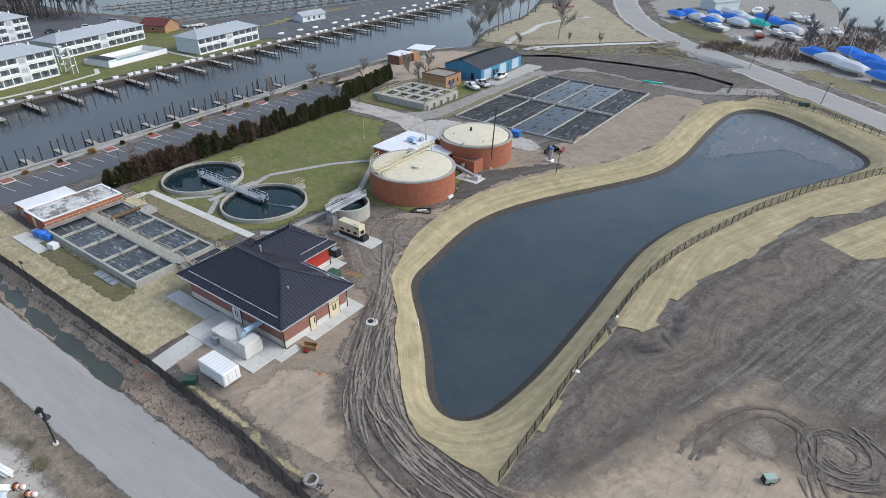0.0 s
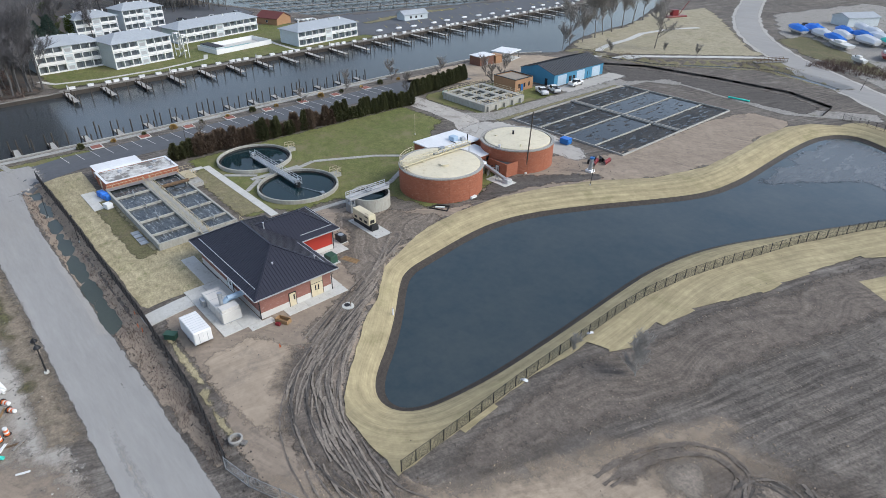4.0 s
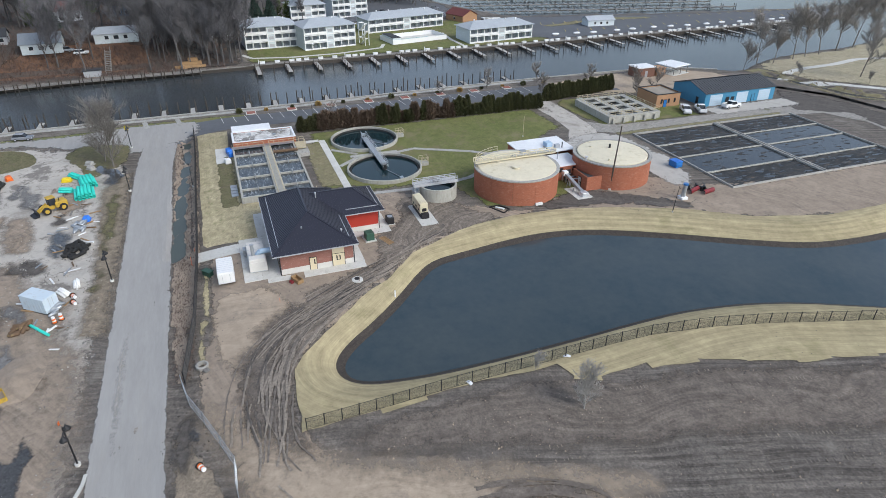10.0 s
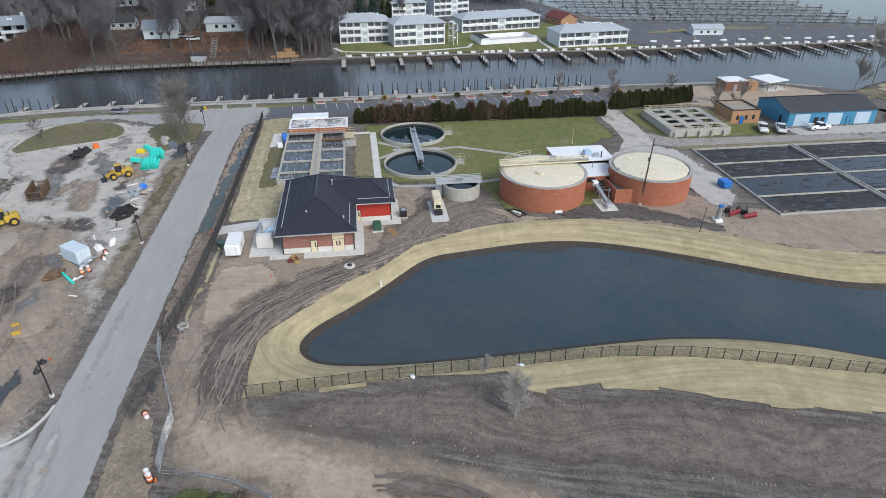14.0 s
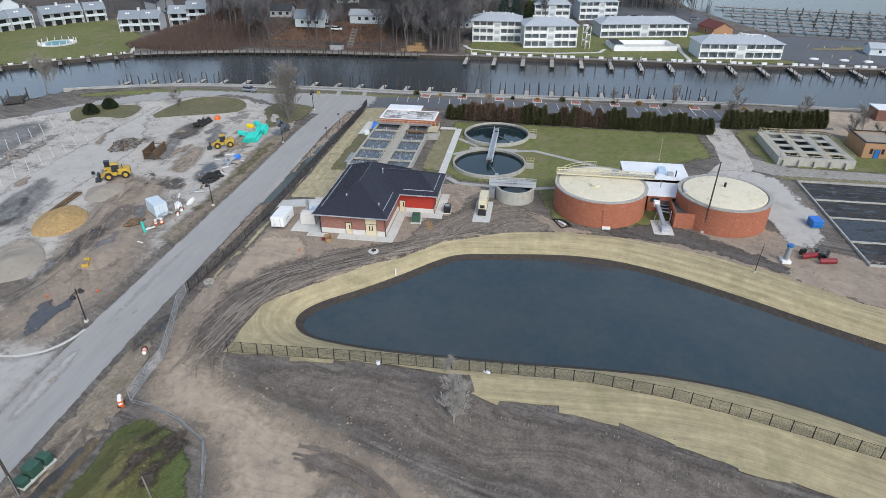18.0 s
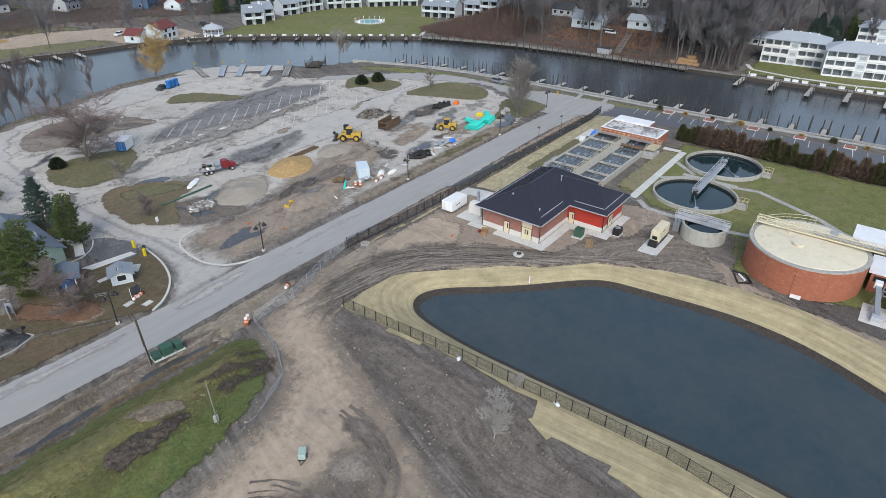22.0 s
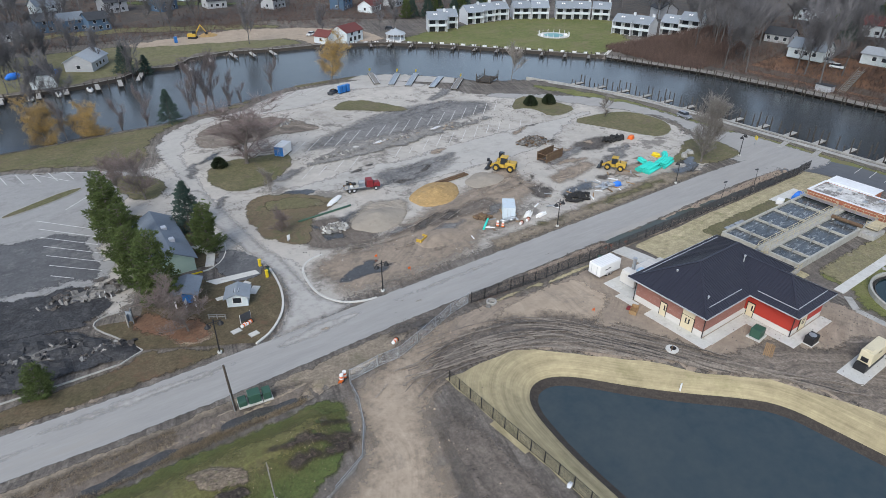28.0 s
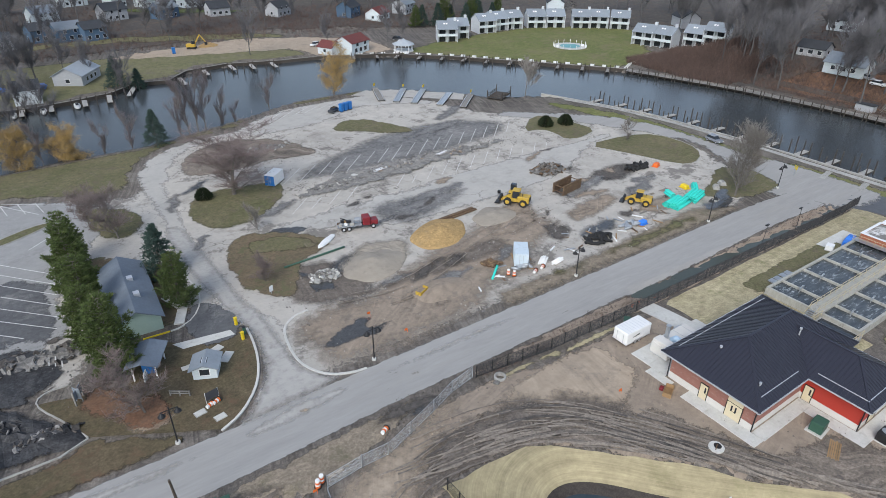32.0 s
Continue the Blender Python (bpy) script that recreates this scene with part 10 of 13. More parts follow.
# ==== ticket booth, office and canopy ====
def gable_house(name, x, y, rz, l, w, h, rise, wall, roof, label, category="house", windows=(), over=0.4, z=None, group="", door_at=None):
    """A gabled house: the ridge runs along its own x."""
    ob = thing(name, x, y, (hz(x, y) if z is None else z), rz, label, category, group)
    part("wall", Geo().box(-l / 2, l / 2, -w / 2, -w / 2 + 0.2, -0.5, h), M[wall], ob)
    part("wall", Geo().box(-l / 2, l / 2, w / 2 - 0.2, w / 2, -0.5, h), M[wall], ob)
    for sx in (-1, 1):
        x0 = sx * (l / 2 - 0.1)
        part("gable_wall", Geo().add([(x0 - 0.1, -w / 2 + 0.2, -0.5), (x0 - 0.1, w / 2 - 0.2, -0.5), (x0 - 0.1, w / 2 - 0.2, h), (x0 - 0.1, 0, h + rise - 0.1), (x0 - 0.1, -w / 2 + 0.2, h),
                                      (x0 + 0.1, -w / 2 + 0.2, -0.5), (x0 + 0.1, w / 2 - 0.2, -0.5), (x0 + 0.1, w / 2 - 0.2, h), (x0 + 0.1, 0, h + rise - 0.1), (x0 + 0.1, -w / 2 + 0.2, h)],
                                     [(4, 3, 2, 1, 0), (5, 6, 7, 8, 9), (0, 1, 6, 5), (1, 2, 7, 6), (2, 3, 8, 7), (3, 4, 9, 8), (4, 0, 5, 9)]), M[wall], ob)
    k = rise / (w / 2)
    for sy in (-1, 1):
        e = [(-l / 2 - over, sy * (w / 2 + over), h - k * over), (l / 2 + over, sy * (w / 2 + over), h - k * over), (l / 2 + over, 0, h + rise), (-l / 2 - over, 0, h + rise)]
        roof_plane(ob, e if sy < 0 else e[::-1], 1, M[roof], False, thick=0.16)
    for fx, z0, ww, wh, side in windows:
        if side in (-1, 1):
            g = Geo().box(fx - ww / 2, fx + ww / 2, side * w / 2 - 0.03, side * w / 2 + 0.03, z0, z0 + wh)
            f = Geo().box(fx - ww / 2 - 0.08, fx + ww / 2 + 0.08, side * w / 2 - 0.02, side * w / 2 + 0.02, z0 - 0.08, z0 + wh + 0.08)
        else:
            s2 = side / 2
            g = Geo().box(s2 * l / 2 - 0.03, s2 * l / 2 + 0.03, fx - ww / 2, fx + ww / 2, z0, z0 + wh)
            f = Geo().box(s2 * l / 2 - 0.02, s2 * l / 2 + 0.02, fx - ww / 2 - 0.08, fx + ww / 2 + 0.08, z0 - 0.08, z0 + wh + 0.08)
        wn = part("window", f, M["white"], ob, "white window frame")
        part("pane", g, M["glass"], wn)
    return ob
gable_house("ticket_booth", -4.9, 3.2, 65, 2.8, 3.0, 2.0, 0.6, "sidewhite", "shingle", "small grey ticket booth with hipped roof", "booth", ((-0.6, 0.8, 0.9, 0.9, -1), (0.6, 0.8, 0.9, 0.9, -1), (0, 0.8, 1.2, 0.9, 2), (0, 0.8, 1.2, 0.9, -2)), 0.4)
slab("booth_slab", -7.4, -2.2, 0.4, 1.3, top=0.2, cells=1.3)
gable_house("park_office", 0.2, -18.6, 88, 17.0, 6.0, 2.6, 1.6, "mint", "slate", "long low park office with pale blue-grey roof", "house", ((-5, 1, 1.2, 1, -1), (0, 1, 1.2, 1, -1), (5, 1, 1.2, 1, -1)), 0.5)
for y in (-15, -20):
    vt = thing("roof_skylight", -0.6, y, hz(0, -18) + 4.0, 0, "small roof skylight box", "skylight")
    part("box", Geo().box(-0.4, 0.4, -0.5, 0.5, -0.5, 0.15), M["alum"], vt)
cn = thing("entry_canopy", 1.2, -1.4, hz(1.2, -1.4) + 0.15, 65, "shallow blue-grey canopy over dark kiosks", "canopy")
for x in (-2.0, 2.0):
    for y in (-1.4, 1.4):
        part("post", Geo().box(x - 0.08, x + 0.08, y - 0.08, y + 0.08, 0, 2.5), M["white"], cn)
roof_plane(cn, [(-2.7, -2.1, 2.45), (2.7, -2.1, 2.45), (2.7, 0, 3.1), (-2.7, 0, 3.1)], 1, M["slate"], False)
roof_plane(cn, [(2.7, 2.1, 2.45), (-2.7, 2.1, 2.45), (-2.7, 0, 3.1), (2.7, 0, 3.1)], 1, M["slate"], False)
part("kiosk", Geo().box(-1.2, 0.8, -0.7, 0.7, 0, 1.6, 0.05), M["bluepl"], cn)
part("fence_panel", Geo().box(1.4, 2.6, -0.05, 0.05, 0, 1.3), M["white"], cn)
path("booth_path", [(-4.5, -9.6), (-6.0, -13.5), (-4.5, -18)], 1.4, dz=0.22)
patch("hatched_island", [(-2.5, -5.2), (-10.2, -4.0), (-10.4, -2.6), (-3.5, -3.3)], M["concrete"], 0.2, 1.0, 0.0, "pale concrete splitter island", "traffic island", seed=82)
for x, y, mt in ((-11.3, -4.8, "signyellow"), (-11.6, -2.0, "greenbox"), (-11.0, -0.9, "signyellow")):
    bl = thing("gate_post", x, y, hz(x, y) + 0.15, 15, "yellow barrier gate cabinet at the entrance", "gate cabinet", "entrance barriers")
    part("cabinet", Geo().box(-0.19, 0.19, -0.19, 0.19, 0, 1.2, 0.03), M[mt], bl)
    part("cap", Geo().box(-0.23, 0.23, -0.23, 0.23, 1.2, 1.28), M["black"] if mt != "signyellow" else M["signyellow"], bl)
for x, y in ((-2.0, 10.2), (-3.8, 12.2)):
    sl_ = thing("inspection_cover", x, y, hz(x, y) + 0.17, 10, "pale concrete inspection cover in grass", "cover")
    part("lid", Geo().box(-0.6, 0.6, -0.4, 0.4, 0, 0.08), M["concrete"], sl_)
    part("rim", Geo().box(-0.7, 0.7, -0.5, 0.5, 0, 0.05), M["oldcon"], sl_)

ib = thing("info_board", 9.6, -0.2, hz(9.6, -0.2) + 0.15, 150, "blue-grey notice board on posts under the pine", "notice board")
part("panel", Geo().box(-0.06, 0.06, -0.9, 0.9, 0.7, 1.9, 0.02), M["slate"], ib)
for y in (-0.95, 0.95):
    part("post", Geo().box(-0.08, 0.08, y - 0.08, y + 0.08, 0, 2.1), M["wood"], ib)
for x, y, r in ((-7.0, -0.7, 25), (-7.9, 1.6, 50)):
    sb = thing("paving_slab", x, y, hz(x, y) + 0.15, r, "loose pale concrete slab beside the booth", "slab")
    part("top", Geo().box(-1.1, 1.1, -0.6, 0.6, 0, 0.12, 0.02), M["concrete"], sb)
    part("edge", Geo().box(-1.12, 1.12, -0.62, 0.62, 0, 0.05), M["oldcon"], sb)
br2 = thing("rail_bench", -0.8, 5.8, hz(-0.8, 5.8) + 0.15, 145, "low weathered rail beside the lamp", "rail")
for z in (0.35, 0.7):
    part("rail", Geo().box(-1.3, 1.3, -0.05, 0.05, z, z + 0.12), M["wood"], br2)
for x in (-1.2, 0, 1.2):
    part("post", Geo().box(x - 0.07, x + 0.07, -0.07, 0.07, 0, 0.85), M["wood"], br2)
rv = thing("roof_vent_box", -4.7, 3.6, hz(-4.7, 3.6) + 2.35, 65, "dark louvred vent on the booth roof", "vent")
part("frame", Geo().box(-0.55, 0.55, -0.4, 0.4, -0.3, 0.12), M["black"], rv)
for k in (-0.25, 0.0, 0.25):
    part("louvre", Geo().box(-0.5, 0.5, k - 0.05, k + 0.05, 0.12, 0.16), M["alum"], rv)

# ==== wheel ruts ====
RUT = [0]
MAT_ALL = MAT_IN[::-1] + [(-29, 194)] + STRAW_OUT[::-1]
def ruts(tracks, mat, label, width=0.5, gauge=1.9, dz=0.1):
    for line in tracks:
        if len(line) < 3:
            continue
        sm = chaikin(line, 2, False)
        g = Geo()
        for o in (-gauge / 2, gauge / 2):
            off = []
            for i, (x, y) in enumerate(sm):
                ax, ay = sm[max(i - 1, 0)]
                bx, by = sm[min(i + 1, len(sm) - 1)]
                d = math.hypot(bx - ax, by - ay) or 1
                off.append((x - (by - ay) / d * o, y + (bx - ax) / d * o))
            RUT[0] += 1
            pts = densify(off, 0.7, False)
            dist = sdf(MAT_ALL, np.array([p[0] for p in pts]), np.array([p[1] for p in pts]))
            run = []
            for p, far in zip(pts + [None], list(dist) + [-1]):
                if p and far > 0.3 and noise.noise((p[0] * 0.16, p[1] * 0.16, RUT[0] * 3.7)) > -0.16:
                    run.append(p)
                    continue
                if len(run) > 4:
                    ribbon(run, width, dz + 0.0035 * (RUT[0] % 40), 0.7, width * 0.9, o + RUT[0], geo=g, soft=width > 0.35)
                run = []
        if not g.f:
            continue
        solid("wheel_rut", g, M[mat], label, "wheel track", "", "structure")
rr5 = random.Random(5)
main = []
outer = [(-58, 66), (-49.5, 55.8), (-44, 47), (-38.5, 40.3), (-32, 36.6), (-26.6, 35), (-17.8, 33.4), (-13.2, 35.9), (-9, 42)]
inner = [(-54, 64), (-47, 55), (-43, 51), (-38.9, 46.9), (-36, 42), (-32.5, 38.4), (-23.7, 36.2), (-18, 37.6), (-14, 44)]
for i in range(20):
    a, b = rr5.uniform(-0.7, 0.6), rr5.uniform(-0.7, 0.4)
    k0, k1 = rr5.choice((0, 0, 1, 2, 3)), rr5.choice((8, 7, 7, 6, 6, 5)) - (2 if i < 5 else 0)
    main.append([(p[0] + (q[0] - p[0]) * (a + (b - a) * k / 8) + rr5.uniform(-0.4, 0.4), p[1] + (q[1] - p[1]) * (a + (b - a) * k / 8) + rr5.uniform(-0.4, 0.4)) for k, (p, q) in enumerate(zip(outer, inner))][k0:k1])
wide = [(-60, 70), (-56, 58), (-51.5, 47), (-47, 38.5), (-41, 32.5), (-34.5, 29), (-27, 27.5), (-20, 28), (-13, 31)]
fan = []
for i in range(30):
    a, b = rr5.uniform(0.35, 1.15), rr5.uniform(-0.1, 1.0)
    k0, k1 = rr5.choice((0, 0, 0, 1, 2)), rr5.choice((8, 7, 6, 5, 5))
    fan.append([(p[0] + (q[0] - p[0]) * (a + (b - a) * k / 8) + rr5.uniform(-0.5, 0.5), p[1] + (q[1] - p[1]) * (a + (b - a) * k / 8) + rr5.uniform(-0.5, 0.5)) for k, (p, q) in enumerate(zip(wide, inner))][k0:k1])
patch("corner_mud", chaikin([(-16.6, 36), (-18.6, 32), (-23, 29.6), (-30, 28.8), (-38, 31), (-46, 37), (-43, 43), (-36, 37.6), (-30, 36.4), (-24, 36.4), (-19.4, 37.4)], 1), M["damp"], 0.085, 1.0, 1.4, "dark wheel-churned soil at the fence corner", "ground", seed=171, fade=3.0)
ruts(fan[9:15], "rut", "dark crossing wheel ruts in the yard", 0.17, 1.8, 0.10)
ruts(fan[15:24], "rut_pale", "pale crossing wheel ruts in the yard", 0.2, 1.8, 0.10)
ruts(fan[24:], "mud", "dark muddy wheel ruts in the yard", 0.22, 1.8, 0.10)
ruts(main[:5], "damp", "broad dark wheel swathes churned into the yard", 0.6, 1.9, 0.08)
ruts(main[5:11], "rut", "dark curving wheel ruts churned into the yard", 0.2, 1.9, 0.10)
ruts(main[11:], "rut_pale", "pale curving wheel ruts pressed into the yard", 0.22, 1.9, 0.10)
loops = []
arc = [(-5.4, 51.2), (-5.2, 53.8), (-4.1, 57.6), (-2.3, 61.0), (0.1, 63.1), (2.4, 63.3), (4.3, 62.4), (4.9, 59.2), (5.5, 55.8), (6.5, 53.4), (8.4, 51.5)]
for i in range(4):
    o, k = rr5.uniform(-0.35, 0.35), rr5.choice((0, 0, 1))
    loops.append([(x + o + rr5.uniform(-0.1, 0.1), y + o * 0.6) for x, y in arc][k:rr5.choice((7, 9, 11))])
for i in range(13):
    a0, r_, ox, oy = rr5.uniform(0, 6.3), rr5.uniform(2.1, 3.6), rr5.uniform(-0.8, 0.8), rr5.uniform(-1.2, 1.2)
    loops.append([(7.7 + ox + (r_ + 0.12 * k) * math.cos(a0 + k * 0.52), 60.8 + oy + r_ * 1.25 * math.sin(a0 + k * 0.52)) for k in range(rr5.choice((6, 8, 11)))])
patch("loop_mud", chaikin([(-6.5, 53), (-4.5, 59.5), (-1, 64), (4, 67), (12, 72), (20, 72), (20, 58), (12, 55), (6, 53.5), (0, 55)], 1), M["damp"], 0.078, 1.5, 1.4, "dark grey mud where machines turned", "ground", seed=86, fade=5.0)
patch("turning_blot", chaikin([(-4.3, 51.4), (-6.2, 53), (-5.4, 56), (-3.6, 60.5), (-1.6, 62.6), (-1.2, 60), (-3.2, 56), (-3.2, 53)], 1), M["damp"], 0.09, 0.6, 1.6, "dark blot of churned mud", "ground", seed=87, fade=0.8)
patch("pressed_fan", chaikin([(-0.6, 53.7), (-3.0, 56.4), (-1.4, 60), (0.6, 61.4), (3.8, 57.8), (2, 55)], 1), M["rut_pale"], 0.088, 1.0, 1.0, "pale pressed mud between wheel ruts", "ground", seed=88, fade=1.4)
patch("rutted_mud", chaikin([(3.6, 57), (4, 63.6), (6.4, 67), (10, 66.4), (11.6, 61), (10, 56), (7, 54.5)], 1), M["churn"], 0.085, 1.5, 1.8, "dark churned mud where a machine turned", "ground", seed=85)
ruts(loops[6:11], "mud", "dark looping wheel ruts in bare soil", 0.26, 1.3, 0.1)
ruts(loops[:6], "damp", "faint looping wheel ruts in bare soil", 0.3, 1.3, 0.1)
ruts(loops[11:], "rut", "looping wheel ruts in bare soil", 0.2, 1.6, 0.1)
lot_tracks = []
for i in range(6):
    o, k = rr5.uniform(-2.5, 2.5), rr5.choice((0, 1, 2))
    lot_tracks.append([(-14, 0 + o), (-24, -1 + o), (-36, 1.5 + o + rr5.uniform(-1, 1)), (-48, -2 + o), (-60, -6 + o + rr5.uniform(-2, 2)), (-76, -8 + o)][k:5 + k])
ruts(lot_tracks[:2], "rut_pale", "muddy wheel tracks across the work area", 0.14, 2.0, 0.15)
# crawler marks: short rungs across long lanes over the graded soil
def crawler_marks(lanes, mat, label, seed):
    rr = random.Random(seed)
    g = Geo()
    pts = []
    for line in lanes:
        sm = densify(chaikin(line, 2, False), 0.42, False)
        for (ax, ay), (bx, by) in zip(sm, sm[1:]):
            d = math.hypot(bx - ax, by - ay) or 1
            ux, uy = (bx - ax) / d, (by - ay) / d
            for o in (-0.95, 0.95):
                if noise.noise((ax * 0.17 + o, ay * 0.17, seed)) < 0.24 or rr.random() < 0.35:
                    continue
                cx, cy, w, h = ax - uy * o, ay + ux * o, rr.uniform(0.14, 0.28), rr.uniform(0.03, 0.07)
                pts += [(cx - uy * w - ux * h, cy + ux * w - uy * h), (cx + uy * w - ux * h, cy - ux * w - uy * h), (cx + uy * w + ux * h, cy - ux * w + uy * h), (cx - uy * w + ux * h, cy + ux * w + uy * h)]
    arr = np.array(pts)
    zz = land(arr[:, 0], arr[:, 1]) + 0.07
    g.add(np.column_stack([arr, zz]).tolist(), [(i, i + 1, i + 2, i + 3) for i in range(0, len(pts), 4)])
    solid("crawler_mark", g, M[mat], label, "wheel track", "", "stuff")
crawl = []
for i in range(20):
    x = -17.5 + 2.6 * i + rr5.uniform(-0.8, 0.8)
    crawl.append([(x - 1.5, 46 + 1.1 * i), (x, 58), (x + 2.5 + rr5.uniform(-1, 1), 72), (x + 6, 86 + rr5.uniform(-3, 3)), (x + 11, 102), (x + 17, 118)])
crawler_marks(crawl[::2], "rut_pale", "ladder-like crawler marks pressed into graded soil", 3)
crawler_marks(crawl[1::2], "rut", "dark ladder-like crawler marks in graded soil", 4)

# clods, stones and scraps lying about on bare ground
def clods(name, spots, count, size, mat, label, seed, keep=None):
    rr = random.Random(seed)
    xy = []
    while len(xy) < count:
        x0, x1, y0, y1 = rr.choice(spots)
        x, y = rr.uniform(x0, x1), rr.uniform(y0, y1)
        if noise.noise((x * 0.12, y * 0.12, seed)) > rr.uniform(-0.5, 0.4):
            xy.append((x, y))
    arr = np.array(xy)
    ok = sdf(POND, arr[:, 0], arr[:, 1]) > 6
    zz = land(arr[:, 0], arr[:, 1])
    g = Geo()
    for (x, y), z, k in zip(xy, zz, ok):
        if not k:
            continue
        r = rr.uniform(*size)
        a = rr.uniform(0, 6.28)
        ca, sa = math.cos(a) * r, math.sin(a) * r
        q = rr.uniform(0.5, 0.9)
        g.add([(x + ca, y + sa, z), (x - sa * q, y + ca * q, z), (x - ca, y - sa, z), (x + sa * q, y - ca * q, z), (x + ca * 0.2, y + sa * 0.2, z + 0.1 + r * rr.uniform(0.5, 1.0))],
              [(0, 1, 4), (1, 2, 4), (2, 3, 4), (3, 0, 4)])
    solid(name, g, M[mat], label, "clods", "", "stuff")
clods("soil_clod", [(-16, 45, 72, 120)], 1100, (0.05, 0.16), "rut", "loose dark clods on tilled soil", 11)
clods("dry_clod", [(-18, 45, 44, 120), (-16, 10, 34, 70), (-60, -20, 28, 60)], 1000, (0.05, 0.16), "sandy", "pale dry clods and stones on soil", 12)
clods("yard_clod", [(-62, -18, 28, 62), (-66, -52, 84, 120), (-78, -58, 55, 76)], 1100, (0.05, 0.17), "rut", "dark clods of churned mud", 13)
clods("lot_debris", [(-78, -19, -12, 12), (-110, -48, -5, 8), (-100, -34, -47, -39)], 800, (0.06, 0.24), "oldcon", "broken bits of pale concrete on the ground", 14)
clods("lot_crumb", [(-78, -19, -14, 13), (-105, -34, -48, -40), (-100, -36, -47, -41), (8, 38, -20, 4), (-54, -20, -84, -60)], 2400, (0.05, 0.22), "rubble", "dark asphalt crumbs on the ground", 15)
clods("bank_clod", [(-126, -20, 21.4, 26.6)], 700, (0.06, 0.2), "mud", "dark clods along the ditch", 16)
for x, y, r in ((-20.6, 56.4, 20), (-21.0, 70.1, 60)):
    pg = thing("plastic_scrap", x, y, hz(x, y) + 0.1, r, "crumpled white plastic sheet caught near the fence", "scrap", "plastic scraps")
    part("sheet", Geo().add([(-0.5, -0.2, 0.02), (0.1, -0.28, 0.15), (0.5, -0.15, 0.03), (0.45, 0.2, 0.1), (0.0, 0.25, 0.22), (-0.45, 0.18, 0.05)], [(0, 1, 4, 5), (1, 2, 3, 4)]), M["shrink"], pg)
puds = [(-56, 112, 3.0, 1.2), (-59, 110, 2.0, 1.0), (14, 86, 2.0, 1.4), (-23, 25, 3.5, 1.0)]
patch("ditch_pool", chaikin([(4.2, 28.6), (3.2, 27.0), (1.6, 27.1), (-0.4, 27.7), (-2.7, 26.7), (-5.2, 26.8), (-5.2, 28.4), (-2.8, 28.7), (1.9, 29.0)], 1), M["wet"], 0.1, 0.5, 0.5, "dark water standing in the reedy ditch", "puddle", seed=156)
for i, (x, y, a, b) in enumerate(puds):
    patch("puddle", [(x + a * math.cos(t), y + b * math.sin(t)) for t in [k * 0.5236 for k in range(12)]], M["wet"], 0.12, 0.6, 1.3, "shallow rain puddle on soil", "puddle", seed=90 + i)


# ==== trees and shrubs ====
def grow_tree(seed, h, spread, twigs=900, split=3, droop=0.0, bare_to=0.3, levels=3, thick=1.0, twig_len=0.09, up=0.35, twig_r=0.014):
    """Trunk and limbs, and the fine twigs, as two Geos."""
    rr = random.Random(seed)
    limbs, fine, tips = Geo(), Geo(), []
    def seg(g, p, q, r0, r1, n):
        g.cyl(p, q, r0, r1, n, False)
    def branch(p, d, length, r, lev):
        steps = 4 if lev == 0 else 3
        for s in range(steps):
            d2 = (d + Vector((rr.uniform(-1, 1), rr.uniform(-1, 1), rr.uniform(-0.4, 0.8) * up)) * (0.13 if lev == 0 else 0.28)).normalized()
            q = p + d2 * length / steps
            r2 = r * (1 - 0.72 * (s + 1) / steps) if lev else r * (1 - 0.6 * (s + 1) / steps)
            seg(limbs, p, q, max(r, 0.02), max(r2, 0.014), 7 if lev == 0 else 5 if lev == 1 else 4)
            f = (s + 1) / steps
            if lev < levels and (lev > 0 or f > bare_to):
                for _ in range(split if s < steps - 1 else split + 1):
                    side = Vector((rr.uniform(-1, 1), rr.uniform(-1, 1), rr.uniform(-0.1, 0.6))).normalized()
                    nd = (d2 * (0.55 if lev == 0 else 0.7) + side * spread + Vector((0, 0, up * 0.4))).normalized()
                    branch(p.lerp(q, rr.uniform(0.4, 1)), nd, length * rr.uniform(0.42, 0.62) * (1.0 if lev else 0.85), max(r2 * 0.62, 0.018), lev + 1)
            if lev >= levels - 1:
                tips.append((q.copy(), d2.copy()))
            p, d, r = q, d2, r2
    branch(Vector((0, 0, -0.2)), Vector((0, 0, 1)), h * 0.78, h * 0.018 * thick, 0)
    for i in range(twigs):
        p, d = rr.choice(tips)
        v = (d * 1.3 + Vector((rr.uniform(-0.7, 0.7), rr.uniform(-0.7, 0.7), rr.uniform(-0.35, 0.8)))).normalized()
        p = p - d * h * 0.06 * rr.random()
        ln = h * twig_len * rr.uniform(0.5, 1.3)
        if droop > 0.5:
            ln *= 1.15
            v = Vector((rr.uniform(-0.6, 0.6), rr.uniform(-0.6, 0.6), rr.uniform(-1.2, 0.1))).normalized()
        q = p + v * ln
        fine.cyl(p, q, twig_r, twig_r * 0.5, 3, False)
    return limbs, fine


def tree_kind(name, seeds, mat, bark="bark", **kw):
    out = []
    for s in seeds:
        a, b = grow_tree(s, **kw)
        out.append((a.mesh("trunk", M[bark]), b.mesh("crown", M[mat])))
    return out


